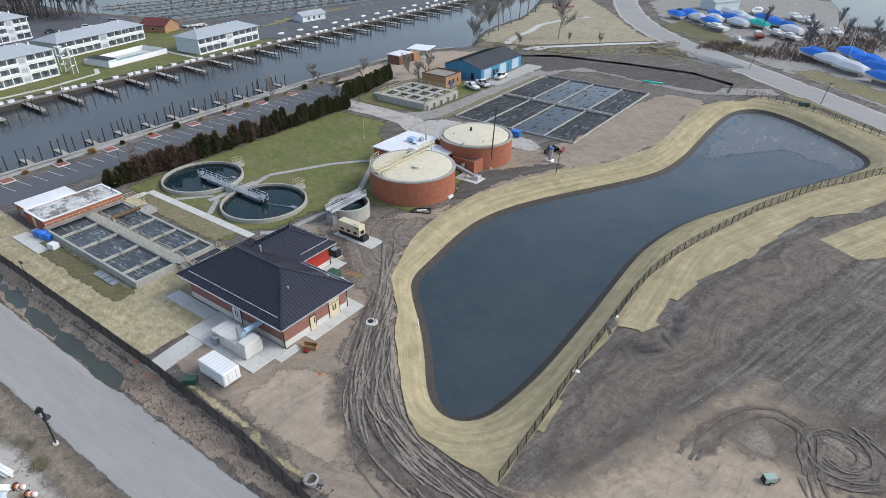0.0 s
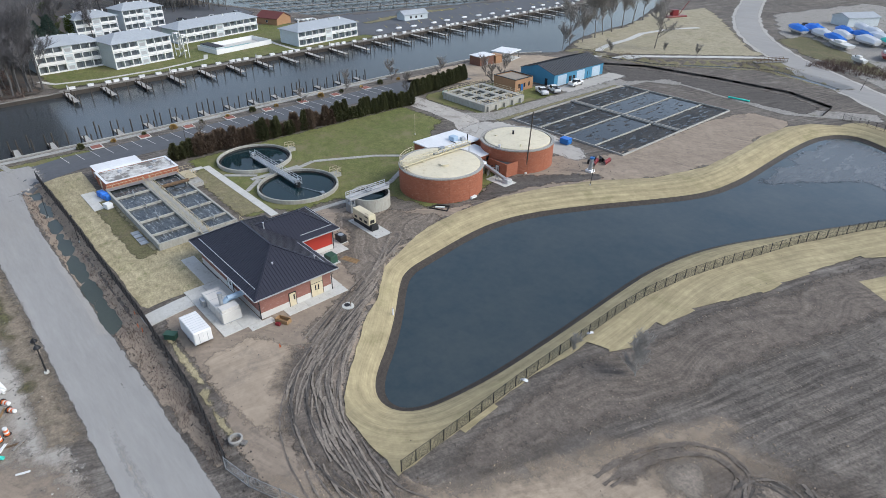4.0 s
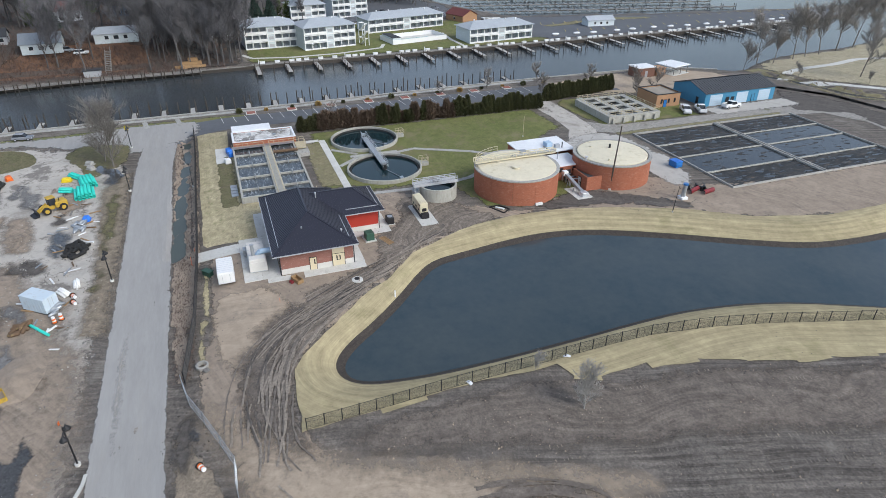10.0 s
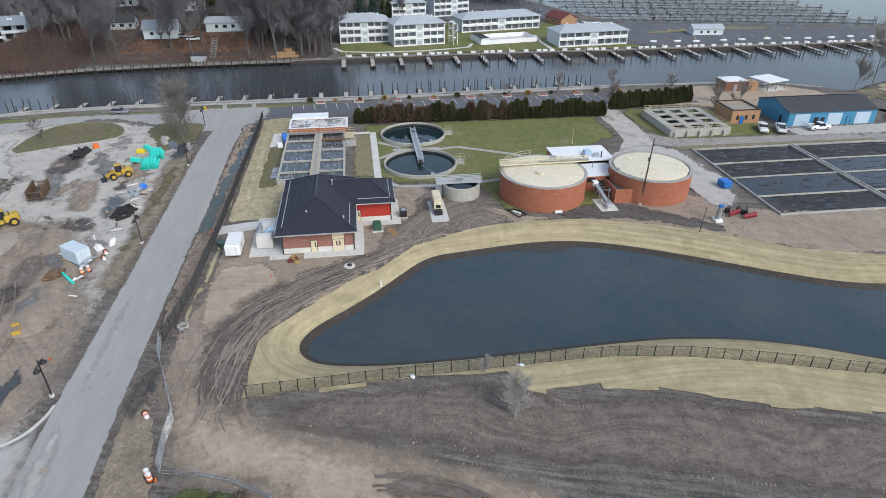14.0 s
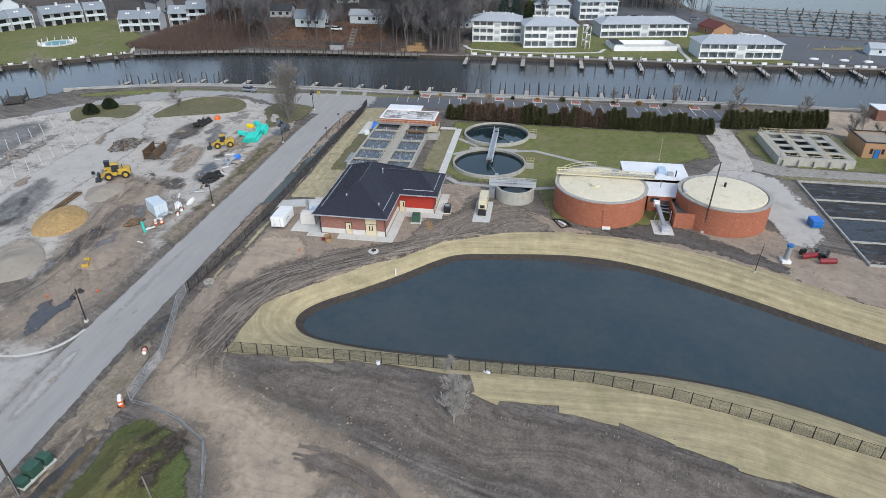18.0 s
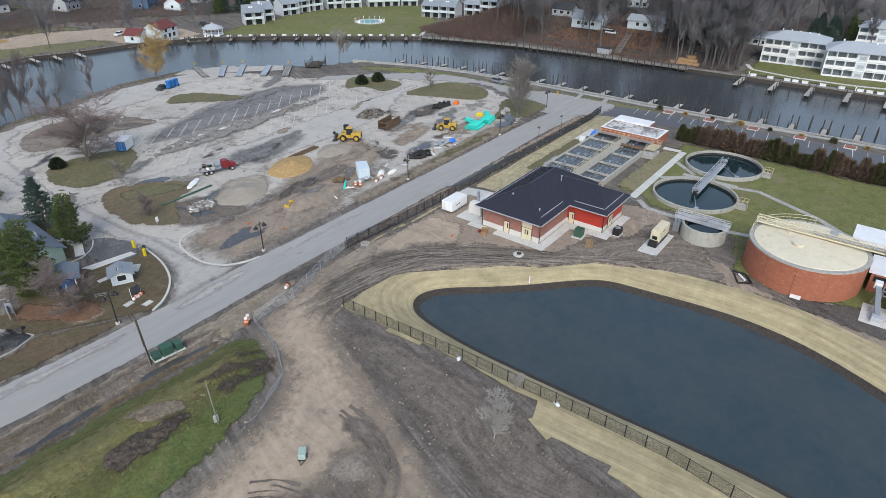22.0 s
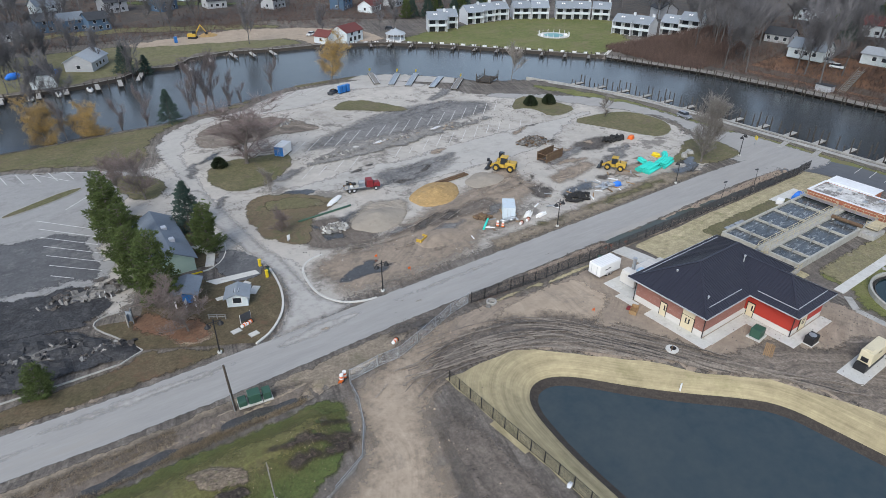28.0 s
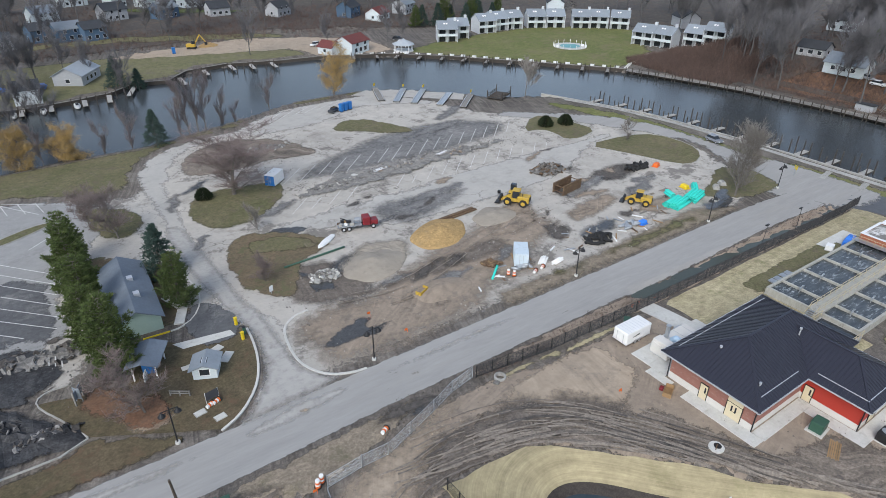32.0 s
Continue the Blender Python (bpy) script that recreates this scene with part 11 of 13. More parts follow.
def plant(kind, i, x, y, name, label, s=1.0, rz=0.0, group="", z=None, sz=None):
    ob = new(name)
    ob.matrix_basis = Matrix.LocRotScale((x, y, hz(x, y) if z is None else z), Euler((0, 0, radians(rz))), (s, s, sz or s))
    tagged(ob, label, "tree", group)
    a, b = kind[i % len(kind)]
    part("trunk", a, M["bark"], ob)
    part("crown", b, None, ob)
    return ob
BROAD = tree_kind("broad", (1, 2, 3), "twig", h=14.0, spread=0.75, thick=0.8, twigs=4200, split=2, twig_r=0.016, twig_len=0.11, up=0.5)
UMBEL = tree_kind("umbel", (27,), "twigred", h=11.0, spread=1.9, twigs=6500, split=3, bare_to=0.1, up=0.12, twig_r=0.011, thick=1.2)
WOODS = tree_kind("woods", (11, 12, 13, 14), "twigwood", "barkdark", h=19.0, spread=0.62, twigs=3600, split=2, bare_to=0.3, up=0.6, twig_r=0.02, twig_len=0.1, thick=0.85)
CRAB = tree_kind("crab", (21, 22), "twigred", h=9.0, spread=1.35, twigs=2600, split=3, bare_to=0.0, up=0.15, twig_r=0.018)
SMALL = tree_kind("small", (31, 32), "twig", h=5.0, spread=0.7, twigs=900, split=2, bare_to=0.15, twig_r=0.009, twig_len=0.13)
ALDER = tree_kind("alder", (41, 42), "twigpurple", h=12.5, spread=0.34, twigs=2400, split=2, bare_to=0.2, up=0.9, twig_r=0.012, twig_len=0.07, thick=0.7)
VASE = tree_kind("vase", (61, 62), "twig", h=12.5, spread=0.8, twigs=2600, split=3, bare_to=0.2, up=0.55, twig_r=0.010, twig_len=0.08, thick=0.85)
WILLOW = tree_kind("willow", (51, 52), "willow", h=10.5, spread=1.6, twigs=5600, split=3, droop=0.7, bare_to=0.12, up=0.4, twig_r=0.018, twig_len=0.09, thick=1.2)

plant(UMBEL, 0, -25.7, -49.8, "bare_tree", "wide-spreading leafless tree on a grass island", 1.85, 20, sz=1.25)
plant(VASE, 0, -113, 9.1, "bare_tree", "tall leafless tree beside the street corner", 1.1, 40)
plant(VASE, 1, -117, 7.0, "bare_tree", "leafless tree beside a puddle", 0.95, 140)
plant(CRAB, 1, 3.4, 6.3, "bare_tree", "low leafless tree by the ticket booth", 0.98, 60)
plant(SMALL, 0, -24.1, -31.7, "young_tree", "young leafless tree in a mulch ring", 0.9, 0)
plant(CRAB, 0, -19, -13.6, "bare_tree", "small leafless ornamental tree", 0.5, 200)
plant(CRAB, 1, -2.2, -42.5, "bare_tree", "leafless spreading tree near the office", 1.05, 10)
plant(CRAB, 0, 1.5, -50, "bare_tree", "leafless spreading shrub tree", 0.8, 120)
plant(SMALL, 1, -120.5, -26.5, "young_tree", "young leafless tree on the island", 1.1, 50)
plant(BROAD, 2, -124, -70.5, "bare_tree", "pale leafless tree at the waterside", 0.72, 0)
SAPLING = tree_kind("sapling", (35, 36), "palebark", "palebark", h=5.5, spread=0.85, twigs=260, split=3, bare_to=0.2, twig_r=0.009, twig_len=0.12, up=0.5, thick=0.7)
plant(SAPLING, 0, -12.1, 67.2, "young_tree", "pale bare sapling standing in the field", 1.05, 70)
plant(SAPLING, 1, -20.0, 65.0, "young_tree", "small bare sapling by the fence", 0.45, 10)
for i, (x, y, s) in enumerate(((-76.4, -107.6, 1.2), (-1.6, -92.2, 1.05), (9.5, -90.5, 1.1), (24, -88, 1.0))):
    plant(WILLOW, i, x, y, "willow_tree", "golden drooping willow on the river bank", s, 70 * i, "golden willows")
for i, (x, y, s) in enumerate(((-28.3, -94.1, 1.0), (-26.4, -94.0, 0.85), (-30.9, -94.7, 1.1), (-33.1, -95.7, 0.95), (-37.9, -98.7, 0.8), (-13.6, -91.7, 0.8), (-7.6, -91.7, 0.65), (2.4, -92.5, 0.6), (5.5, -89.5, 0.7), (-54, -104, 0.75), (-42, -99.5, 0.5))):
    plant(ALDER, i, x, y, "bank_tree", "slender reddish leafless tree on the bank", s, 47 * i, "bank trees")
for i, (x, y, s) in enumerate(((-140, 216, 1.0), (-138.5, 222, 0.8), (-141, 234, 1.1), (-143, 242, 0.95), (-144, 250, 1.1), (-147, 262, 1.2), (-149.5, 274, 1.3), (-151, 285, 1.1), (-136, 206.5, 0.6), (-112, 232, 1.0), (-93, 228, 0.3), (-104, 226, 0.25), (-118, 212, 0.3))):
    plant(BROAD, i, x, y, "park_tree", "leafless park tree on bleached turf", s * 1.05, 33 * i, "park trees")
for i, (x, y, s) in enumerate(((-128, 124, 0.5), (-143.5, 130, 0.55), (-143, 112, 0.45), (-121, 158, 0.6), (-118, 150, 0.5), (-141, 96, 0.35), (-126, 60, 0.4), (-137.5, 145, 0.5), (-127, 156, 0.5))):
    plant(SMALL, i, x, y, "street_tree", "small leafless tree by the riverside", s * 2.2, 80 * i, "riverside trees")




def needle_tree(seed, h, width, tufts, blade):
    """A spruce: stem with branches in whorls, and blades of needles on them."""
    rr = random.Random(seed)
    wood, leaf = Geo(), Geo()
    wood.cyl((0, 0, 0), (0, 0, h), h * 0.018, 0.02, 7)
    n = int(h * 9)
    for i in range(n):
        f = 0.06 + 0.93 * (i / n)
        z = h * f
        L = width * (1 - f) ** 0.9 + 0.12
        a = i * 2.399 + rr.uniform(-0.3, 0.3)
        L *= rr.uniform(0.75, 1.12)
        tip = Vector((math.cos(a) * L, math.sin(a) * L, -0.22 * L + rr.uniform(-0.1, 0.1)))
        p = Vector((0, 0, z))
        wood.cyl(p, p + tip, 0.035, 0.012, 4, False)
        for k in range(tufts):
            t = rr.uniform(0.25, 1.05) ** 0.7
            c = p + tip * t + Vector((rr.uniform(-1, 1), rr.uniform(-1, 1), rr.uniform(-0.6, 0.6))) * (0.16 * L + 0.1)
            for _ in range(3):
                d = (tip.normalized() * 0.7 + Vector((rr.uniform(-1, 1), rr.uniform(-1, 1), rr.uniform(-0.5, 0.9)))).normalized() * blade * rr.uniform(0.6, 1.3)
                w = d.cross(Vector((rr.uniform(-1, 1), rr.uniform(-1, 1), rr.uniform(-1, 1)))).normalized() * blade * 0.16
                leaf.add([tuple(c - w), tuple(c + w), tuple(c + d)], [(0, 1, 2)])
    return wood.mesh("trunk", M["bark"]), leaf.mesh("crown", M["spruce"])


def white_pine(seed, h, width):
    """A broad pine: tiers of uneven boughs that turn up at their tips, with rosettes of needles along them."""
    rr = random.Random(seed)
    wood, leaf = Geo(), Geo()
    wood.cyl((0, 0, -0.2), (0, 0, h * 0.97), h * 0.02, 0.03, 7)
    def rosette(c, out, size):
        for _ in range(11):
            d = (out * 0.8 + Vector((rr.uniform(-1, 1), rr.uniform(-1, 1), rr.uniform(-0.35, 1.1)))).normalized() * size * rr.uniform(0.6, 1.25)
            w = d.cross(Vector((rr.uniform(-1, 1), rr.uniform(-1, 1), rr.uniform(-1, 1)))).normalized() * size * 0.15
            leaf.add([tuple(c - w), tuple(c + w), tuple(c + d)], [(0, 1, 2)])
    z, turn = h * 0.1, rr.uniform(0, 6.28)
    while z < h * 0.985:
        f = z / h
        reach = width * min(1.0, 0.62 + 1.7 * f) * max(0.05, 1 - f) ** 0.6
        for k in range(5 if f < 0.8 else 4):
            turn += 1.2566 + rr.uniform(-0.35, 0.35)
            L = reach * rr.uniform(0.62, 1.12) * (0.82 + 0.42 * noise.noise((math.cos(turn) * 1.3, math.sin(turn) * 1.3, f * 3.5 + seed))) + 0.25
            u = Vector((math.cos(turn), math.sin(turn), 0))
            side = Vector((-u.y, u.x, 0))
            p0 = Vector((0, 0, z + rr.uniform(-0.15, 0.15)))
            rise = 0.5 * f + rr.uniform(-0.12, 0.06)
            at = lambda a: p0 + u * L * a + Vector((0, 0, L * (rise * a - 0.22 * a * (1 - a) * 2 + 0.16 * a ** 3)))
            wood.cyl(p0, at(0.5), 0.05, 0.03, 4, False)
            wood.cyl(at(0.5), at(1.0), 0.03, 0.012, 4, False)
            steps = max(2, int(L / 0.42))
            for i in range(steps):
                a = 0.28 + 0.72 * (i + rr.random()) / steps
                rosette(at(a), u, 0.46)
                for sgn in (-1, 1):
                    q = 0.38 * L * (1.08 - a) + 0.16
                    for b in ((0.5, 1.0) if q > 0.4 else (1.0,)):
                        rosette(at(a) + side * sgn * q * b + u * q * b * 0.5 + Vector((0, 0, rr.uniform(-0.08, 0.1))), (u + side * sgn * 0.9).normalized(), 0.42)
        z += 0.62 * (1.15 - 0.45 * f) * rr.uniform(0.85, 1.2)
    rosette(Vector((0, 0, h * 0.97)), Vector((0, 0, 1)), 0.6)
    return wood.mesh("trunk", M["bark"]), leaf.mesh("crown", M["pine"])
PINE = [white_pine(s, 10.8, 4.7) for s in (1, 2, 3)]
SPRUCE = [needle_tree(s, 9.6, 4.0, 36, 0.45) for s in (5, 6)]
for i, (x, y, s, k) in enumerate(((5.9, -35.5, 0.95, 0), (6.2, -27.0, 1.12, 0), (5.8, -18.0, 1.0, 0), (6.4, -10.5, 0.92, 0), (4.6, -3.2, 1.12, 0), (-6.0, -14.4, 0.86, 0), (21.8, 9.0, 0.6, 0), (-5.8, -25.0, 1.0, 1), (-19.6, -91, 0.92, 1), (-21, -152, 1.0, 1), (-27, -150, 1.0, 1))):
    plant(PINE if not k else SPRUCE, i, x, y, "pine_tree" if not k else "spruce_tree", "dense green pine beside the park office" if not k else "dark blue-green spruce on grass", s, 57 * i, "evergreens", sz=0.45 if s == 0.6 else None)
for i in range(26):
    x, y = (-158 - 5.5 * i, -188 - 3 * math.sin(i * 2.1)) if i < 10 else (-262 - 4.5 * (i - 10), 62 + 7 * math.sin(i * 1.7)) if i < 16 else (-300 + 6 * (i - 16), -20 + 9 * math.sin(i))
    plant(SPRUCE if i % 3 else PINE, i, x, y, "spruce_tree" if i % 3 else "pine_tree", "dark evergreen among the bare woods", 0.9 + 0.3 * (i % 4) / 3, 40 * i, "far evergreens")


def bushy(seed, w, h, n, size, mat, taper=0.6):
    rr = random.Random(seed)
    leaf = Geo()
    for i in range(n):
        f = rr.random() ** 0.8
        z = h * f
        rad = w * (1 - f ** 2.2 * taper) * (1 if f > 0.08 else 0.8) * (0.85 + 0.3 * noise.noise((f * 4, i % 7, seed)))
        a = rr.uniform(0, 6.283)
        r = rad * math.sqrt(rr.uniform(0.35, 1.0))
        c = Vector((r * math.cos(a), r * math.sin(a), z))
        d = (Vector((math.cos(a), math.sin(a), rr.uniform(0.2, 1.6))) + Vector((rr.uniform(-0.6, 0.6), rr.uniform(-0.6, 0.6), 0))).normalized() * size * rr.uniform(0.6, 1.4)
        t = d.cross(Vector((rr.uniform(-1, 1), rr.uniform(-1, 1), rr.uniform(-1, 1)))).normalized() * size * 0.32
        leaf.add([tuple(c - t), tuple(c + t), tuple(c + d)], [(0, 1, 2)])
    stem = Geo().cyl((0, 0, -0.1), (0, 0, h * 0.9), w * 0.12, 0.03, 6)
    return stem.mesh("stem", M["bark"]), leaf.mesh("foliage", M[mat])
HG = [bushy(s, 1.3, 3.9, 1700, 0.5, "arbor", 0.92) for s in (1, 2)] + [bushy(s, 1.35, 3.6, 1300, 0.6, "arborbr", 0.7) for s in (3, 4)]
YEW = [bushy(7, 1.9, 2.2, 2600, 0.32, "yew", 0.75)]
SHRUB = [bushy(8, 0.8, 1.0, 500, 0.3, "arbor", 0.6), bushy(9, 0.8, 0.9, 500, 0.3, "willow", 0.6)]
def shrub(kind, i, x, y, name, label, s=1.0, group="", sz=None):
    ob = new(name)
    ob.matrix_basis = Matrix.LocRotScale((x, y, hz(x, y)), Euler((0, 0, i * 1.7)), (s, s, sz or s))
    tagged(ob, label, "shrub", group)
    a, b = kind[i % len(kind)]
    part("stem", a, None, ob)
    part("foliage", b, None, ob)
rh = random.Random(3)
for i in range(54):
    t = i / 53
    x, y = -119.2 + 1.6 * t + rh.uniform(-0.5, 0.5), 51.5 + 65 * t
    green = t < 0.06 or 0.27 < t < 0.5 and i % 3 or t > 0.62
    shrub(HG[:2] if green else HG[2:], i, x, y, "hedge_shrub", "tall arborvitae in a ragged hedge row" if green else "browned leafless shrub in a hedge row", rh.uniform(0.8, 1.2), "hedge row", rh.uniform(0.7, 1.3))
for i in range(22):
    t = i / 21
    shrub(HG[:2], i, -122.3 - 5 * t + rh.uniform(-0.3, 0.3), 121.5 + 25 * t, "hedge_shrub", "green arborvitae in a dense hedge row", rh.uniform(0.85, 1.05), "hedge row", rh.uniform(0.95, 1.2))
for x, y, s in ((-19.8, -51, 1.05), (-110.9, -47, 1.25), (-116.5, -45.1, 1.25)):
    shrub(YEW, 0, x, y, "clipped_yew", "dark rounded clipped yew bush", s, "clipped yews")
for i in range(14):
    shrub(SHRUB, i, -142.2, 38 + 7.2 * i, "planter_shrub", "small shrub in a riverside planter" if i % 2 else "golden shrub in a riverside planter", 0.8 + 0.4 * (i % 3 == 0), "planter shrubs")


def thicket(name, spots, count, h, mat, label, seed, rad=0.012):
    """Brush: many thin sticks over the ground, all in one."""
    rr = random.Random(seed)
    xs, ys = [], []
    while len(xs) < count:
        x0, x1, y0, y1 = rr.choice(spots)
        xs.append(rr.uniform(x0, x1))
        ys.append(rr.uniform(y0, y1))
    zs = land(np.array(xs), np.array(ys))
    g = Geo()
    for x, y, z in zip(xs, ys, zs):
        if z < -1.5:
            continue
        for _ in range(5):
            p = Vector((x + rr.uniform(-0.5, 0.5), y + rr.uniform(-0.5, 0.5), z - 0.1))
            q = p + Vector((rr.uniform(-0.5, 0.5), rr.uniform(-0.5, 0.5), rr.uniform(0.5, 1.0))) * h
            w = Vector((rr.uniform(-1, 1), rr.uniform(-1, 1), 0)).normalized() * rad * 3
            g.add([tuple(p - w), tuple(p + w), tuple(q)], [(0, 1, 2)])
    return solid(name, g, M[mat], label, "brush", "", "stuff")
thicket("bluff_brush", [(-236, -196, -60, 38), (-215, -196, -75, 20), (-330, -235, -60, 50), (-207, -190, -88, -50)], 9000, 1.8, "brush", "tangled reddish leafless brush on the bluff", 1, 0.02)
thicket("club_brush", [(-212, -186, -76, -44), (-236, -200, -76, -42), (-216, -186, -84, -66)], 5500, 3.2, "brush", "reddish leafless brush on the bank", 2, 0.02)
thicket("west_brush", [(-90, 40, -232, -200), (-160, -60, -260, -205), (-40, 60, -300, -240), (-200, -100, -240, -190)], 5000, 2.2, "brush", "leafless brush behind the far shore", 3, 0.02)
thicket("yard_brush", [(-62, -14, 246, 262), (-40, -8, 262, 300), (-20, 10, 280, 330)], 2600, 2.2, "brush", "leafless brush round the boat yard", 4, 0.02)
thicket("ditch_reeds", [(6, 44, 27.6, 29.6), (10, 44, 24.4, 26.2), (-4, 12, 27.6, 29.4)], 6500, 0.5, "reed", "dry straw-coloured reeds in the ditch", 5, 0.007)
thicket("ditch_weeds", [(-124, -66, 21.9, 25.6), (-66, -34, 22.4, 25)], 1300, 0.5, "brush", "dead weeds along the ditch", 6, 0.014)
thicket("creek_reeds", [(-128, -90, 205, 218), (-80, -60, 228, 240)], 700, 0.8, "reed", "dry reeds on the creek bank", 7, 0.02)
thicket("mulch_sticks", [(5.5, 11.5, 33.5, 38.5), (6, 16, 38, 41), (-6.5, 2.6, 35.4, 39.4)], 1300, 0.35, "reed", "dry stalks in the mulch beds", 8, 0.006)

rw = random.Random(17)
def wood_lot(n, spots, label, smin=0.7, smax=1.15):
    for i in range(n):
        x0, x1, y0, y1 = spots[i % len(spots)]
        x, y = rw.uniform(x0, x1), rw.uniform(y0, y1)
        if -226 < x < -190 and -34 < y < 14 and rw.random() < 0.5:
            x -= 34
        plant(WOODS, rw.randrange(4), x, y, "woodland_tree", label, rw.uniform(smin, smax), rw.uniform(0, 360), "bare woods")
wood_lot(112, [(-232, -197, -46, 42), (-285, -232, -50, 48), (-340, -280, -50, 60), (-216, -200, 14, 44)], "tall leafless tree on the wooded bluff")
wood_lot(44, [(-300, -244, -135, -75), (-236, -206, -62, -48), (-330, -250, -170, -90)], "leafless tree behind the town houses")
wood_lot(76, [(-60, 45, -300, -205), (-150, -60, -300, -208), (-10, 50, -200, -172), (-240, -150, -290, -190)], "leafless tree among far houses", 0.5, 0.95)
wood_lot(18, [(-262, -226, -80, 44), (-300, -250, -60, 50)], "tall leafless tree on the wooded bluff", 0.55, 0.95)
wood_lot(12, [(-330, -264, 60, 90), (-330, -300, 90, 150)], "leafless tree behind the apartments", 0.6, 0.9)
wood_lot(46, [(-345, -305, 96, 146), (-400, -330, 100, 168), (-372, -350, 130, 180), (-330, -308, 122, 152)], "leafless tree in the woods behind the apartments", 0.75, 1.0)
wood_lot(30, [(-150, 30, -420, -300), (-250, -150, -340, -240), (-60, 40, -300, -236)], "leafless tree among far houses", 0.6, 1.0)
wood_lot(7, [(-60, -10, 250, 300), (-30, 5, 290, 340)], "leafless tree at the boat yard", 0.35, 0.6)
rq = random.Random(91)
for i in range(34):
    x, y = rq.uniform(-390, -318), rq.uniform(92, 146)
    plant(WOODS, i, x, y, "woodland_tree", "dark leafless tree beyond the marina", rq.uniform(0.8, 1.1), rq.uniform(0, 360), "bare woods")
for i, (x, y) in enumerate(((10, -128), (7, -136), (14, -142), (2, -124), (18, -130), (4, -163), (-22, -147), (12, -160))):
    plant(WOODS, i, x, y, "yard_tree", "dark leafless tree among shore houses", 0.55 + 0.07 * (i % 4), 50 * i, "yard trees")
for x, y, s in ((-72, -172, 0.9), (-104, -170, 0.7), (-134, -160, 0.8), (-130, -166, 0.75), (10, -146, 0.9), (0, -168, 0.8), (-16, -166, 0.7)):
    plant(WOODS, int(s * 100), x, y, "shore_tree", "leafless tree on the far shore", s * 0.8, s * 300, "shore trees")


# ==== river edges and docks ====
def quay(name, line, top, mat, label, w=0.5, low=-3.2, cap="oldcon", dz=0.0):
    ob = thing(name, label=label, category="seawall", kind="structure")
    for a, b in zip(line, line[1:]):
        d = Vector((b[0] - a[0], b[1] - a[1]))
        n = Vector((-d.y, d.x)).normalized() * w / 2
        p = [(a[0] + n.x, a[1] + n.y), (a[0] - n.x, a[1] - n.y), (b[0] - n.x, b[1] - n.y), (b[0] + n.x, b[1] + n.y)]
        part("wall_section", Geo().prism(p, low, top - 0.15), M[mat], ob)
        n2 = n * 1.25
        p = [(a[0] + n2.x, a[1] + n2.y), (a[0] - n2.x, a[1] - n2.y), (b[0] - n2.x, b[1] - n2.y), (b[0] + n2.x, b[1] + n2.y)]
        part("cap_beam", Geo().prism(p, top - 0.15, top), M[cap], ob)
    return ob
near_q = [(-131, -70.6), (-137.3, -54), (-142.8, -37), (-144.8, -14), (-145.8, 8), (-145.8, 28), (-145.8, 56), (-147.3, 90), (-148.4, 130), (-147.8, 164), (-145.3, 185), (-138.3, 197)]
quay("seawall_near", near_q, -0.5, "dockgrey", "grey seawall along the promenade")
far_q = [(-195, 44), (-196, 99), (-196, 150), (-197, 199), (-198, 255), (-200, 305), (-215, 360)]
quay("seawall_far", far_q, -0.25, "piling", "dark timber seawall below the apartments", 0.4, cap="wood")
club_q = [(-93, -157), (-119, -146), (-137, -129), (-165, -94.4), (-179, -77)]
quay("seawall_club", club_q, -0.2, "piling", "dark timber seawall below the lawn", 0.4, cap="wood")
bluff_q = [(-179, -77), (-187, -50), (-190, -37), (-193, -10), (-194, 17), (-195, 44)]
quay("seawall_bluff", bluff_q, -0.4, "piling", "old timber bulkhead below the bluff", 0.5, cap="wood")
west_q = [(40, -140.1), (12, -140.3), (3.7, -140), (-6.8, -141.3), (-18, -144.7), (-26.6, -153), (-36.6, -151), (-45, -161), (-60, -164), (-79, -158.5), (-93, -157)]
quay("seawall_west", west_q, -0.3, "piling", "timber seawall on the far shore", 0.4, cap="wood")
path("promenade", [(-143.3, -10), (-143.6, 28), (-143.6, 56), (-145.2, 90), (-146.4, 130)], 1.5, "grey concrete riverside promenade", 4.0, "oldcon")
path("river_walk", [(-133, -62), (-138.5, -46), (-142, -28), (-143.3, -10)], 1.3, "grey concrete riverside footpath", 3.0, "oldcon")
for y in (14, 22):
    path("dock_access", [(-142.2, y), (-136.5, y + 1)], 1.2, "short concrete path to the dock", 2.0, "oldcon")


PM = Geo().cyl((0, 0, -3.0), (0, 0, 1.5), 0.16, 0.15, n=8).mesh("pile", M["piling"])
PT = Geo().cyl((0, 0, -3.0), (0, 0, 2.4), 0.17, 0.15, n=8).mesh("pile", M["piling"])
def dock(x, y, rz, length, w, label, group, plank="wood", piles=3, tall=False, z=-0.75):
    """A finger dock running along its own +x."""
    ob = thing("finger_dock", x, y, z, rz, label, "dock", group)
    part("deck", Geo().box(0, length, -w / 2, w / 2, 0, 0.12), M[plank], ob)
    for sy in (-1, 1):
        part("stringer", Geo().box(0, length, sy * w / 2 - 0.06, sy * w / 2 + 0.06, -0.25, 0.02), M["piling"], ob)
    for i in range(piles):
        f = 0.25 + 0.75 * i / max(1, piles - 1)
        for sy in (-1, 1):
            part("dock_post", PT if tall and i == piles - 1 else PM, M["piling"], ob, m=pose(length * f - 0.1, sy * (w / 2 + 0.14), 0.05 - 0.0))
    return ob
def mooring(x, y, label="dark mooring post standing in the river", h=1.0):
    ob = solid("mooring_post", PT, None, label, "mooring pile", "mooring piles", at=pose(x, y, -0.9))
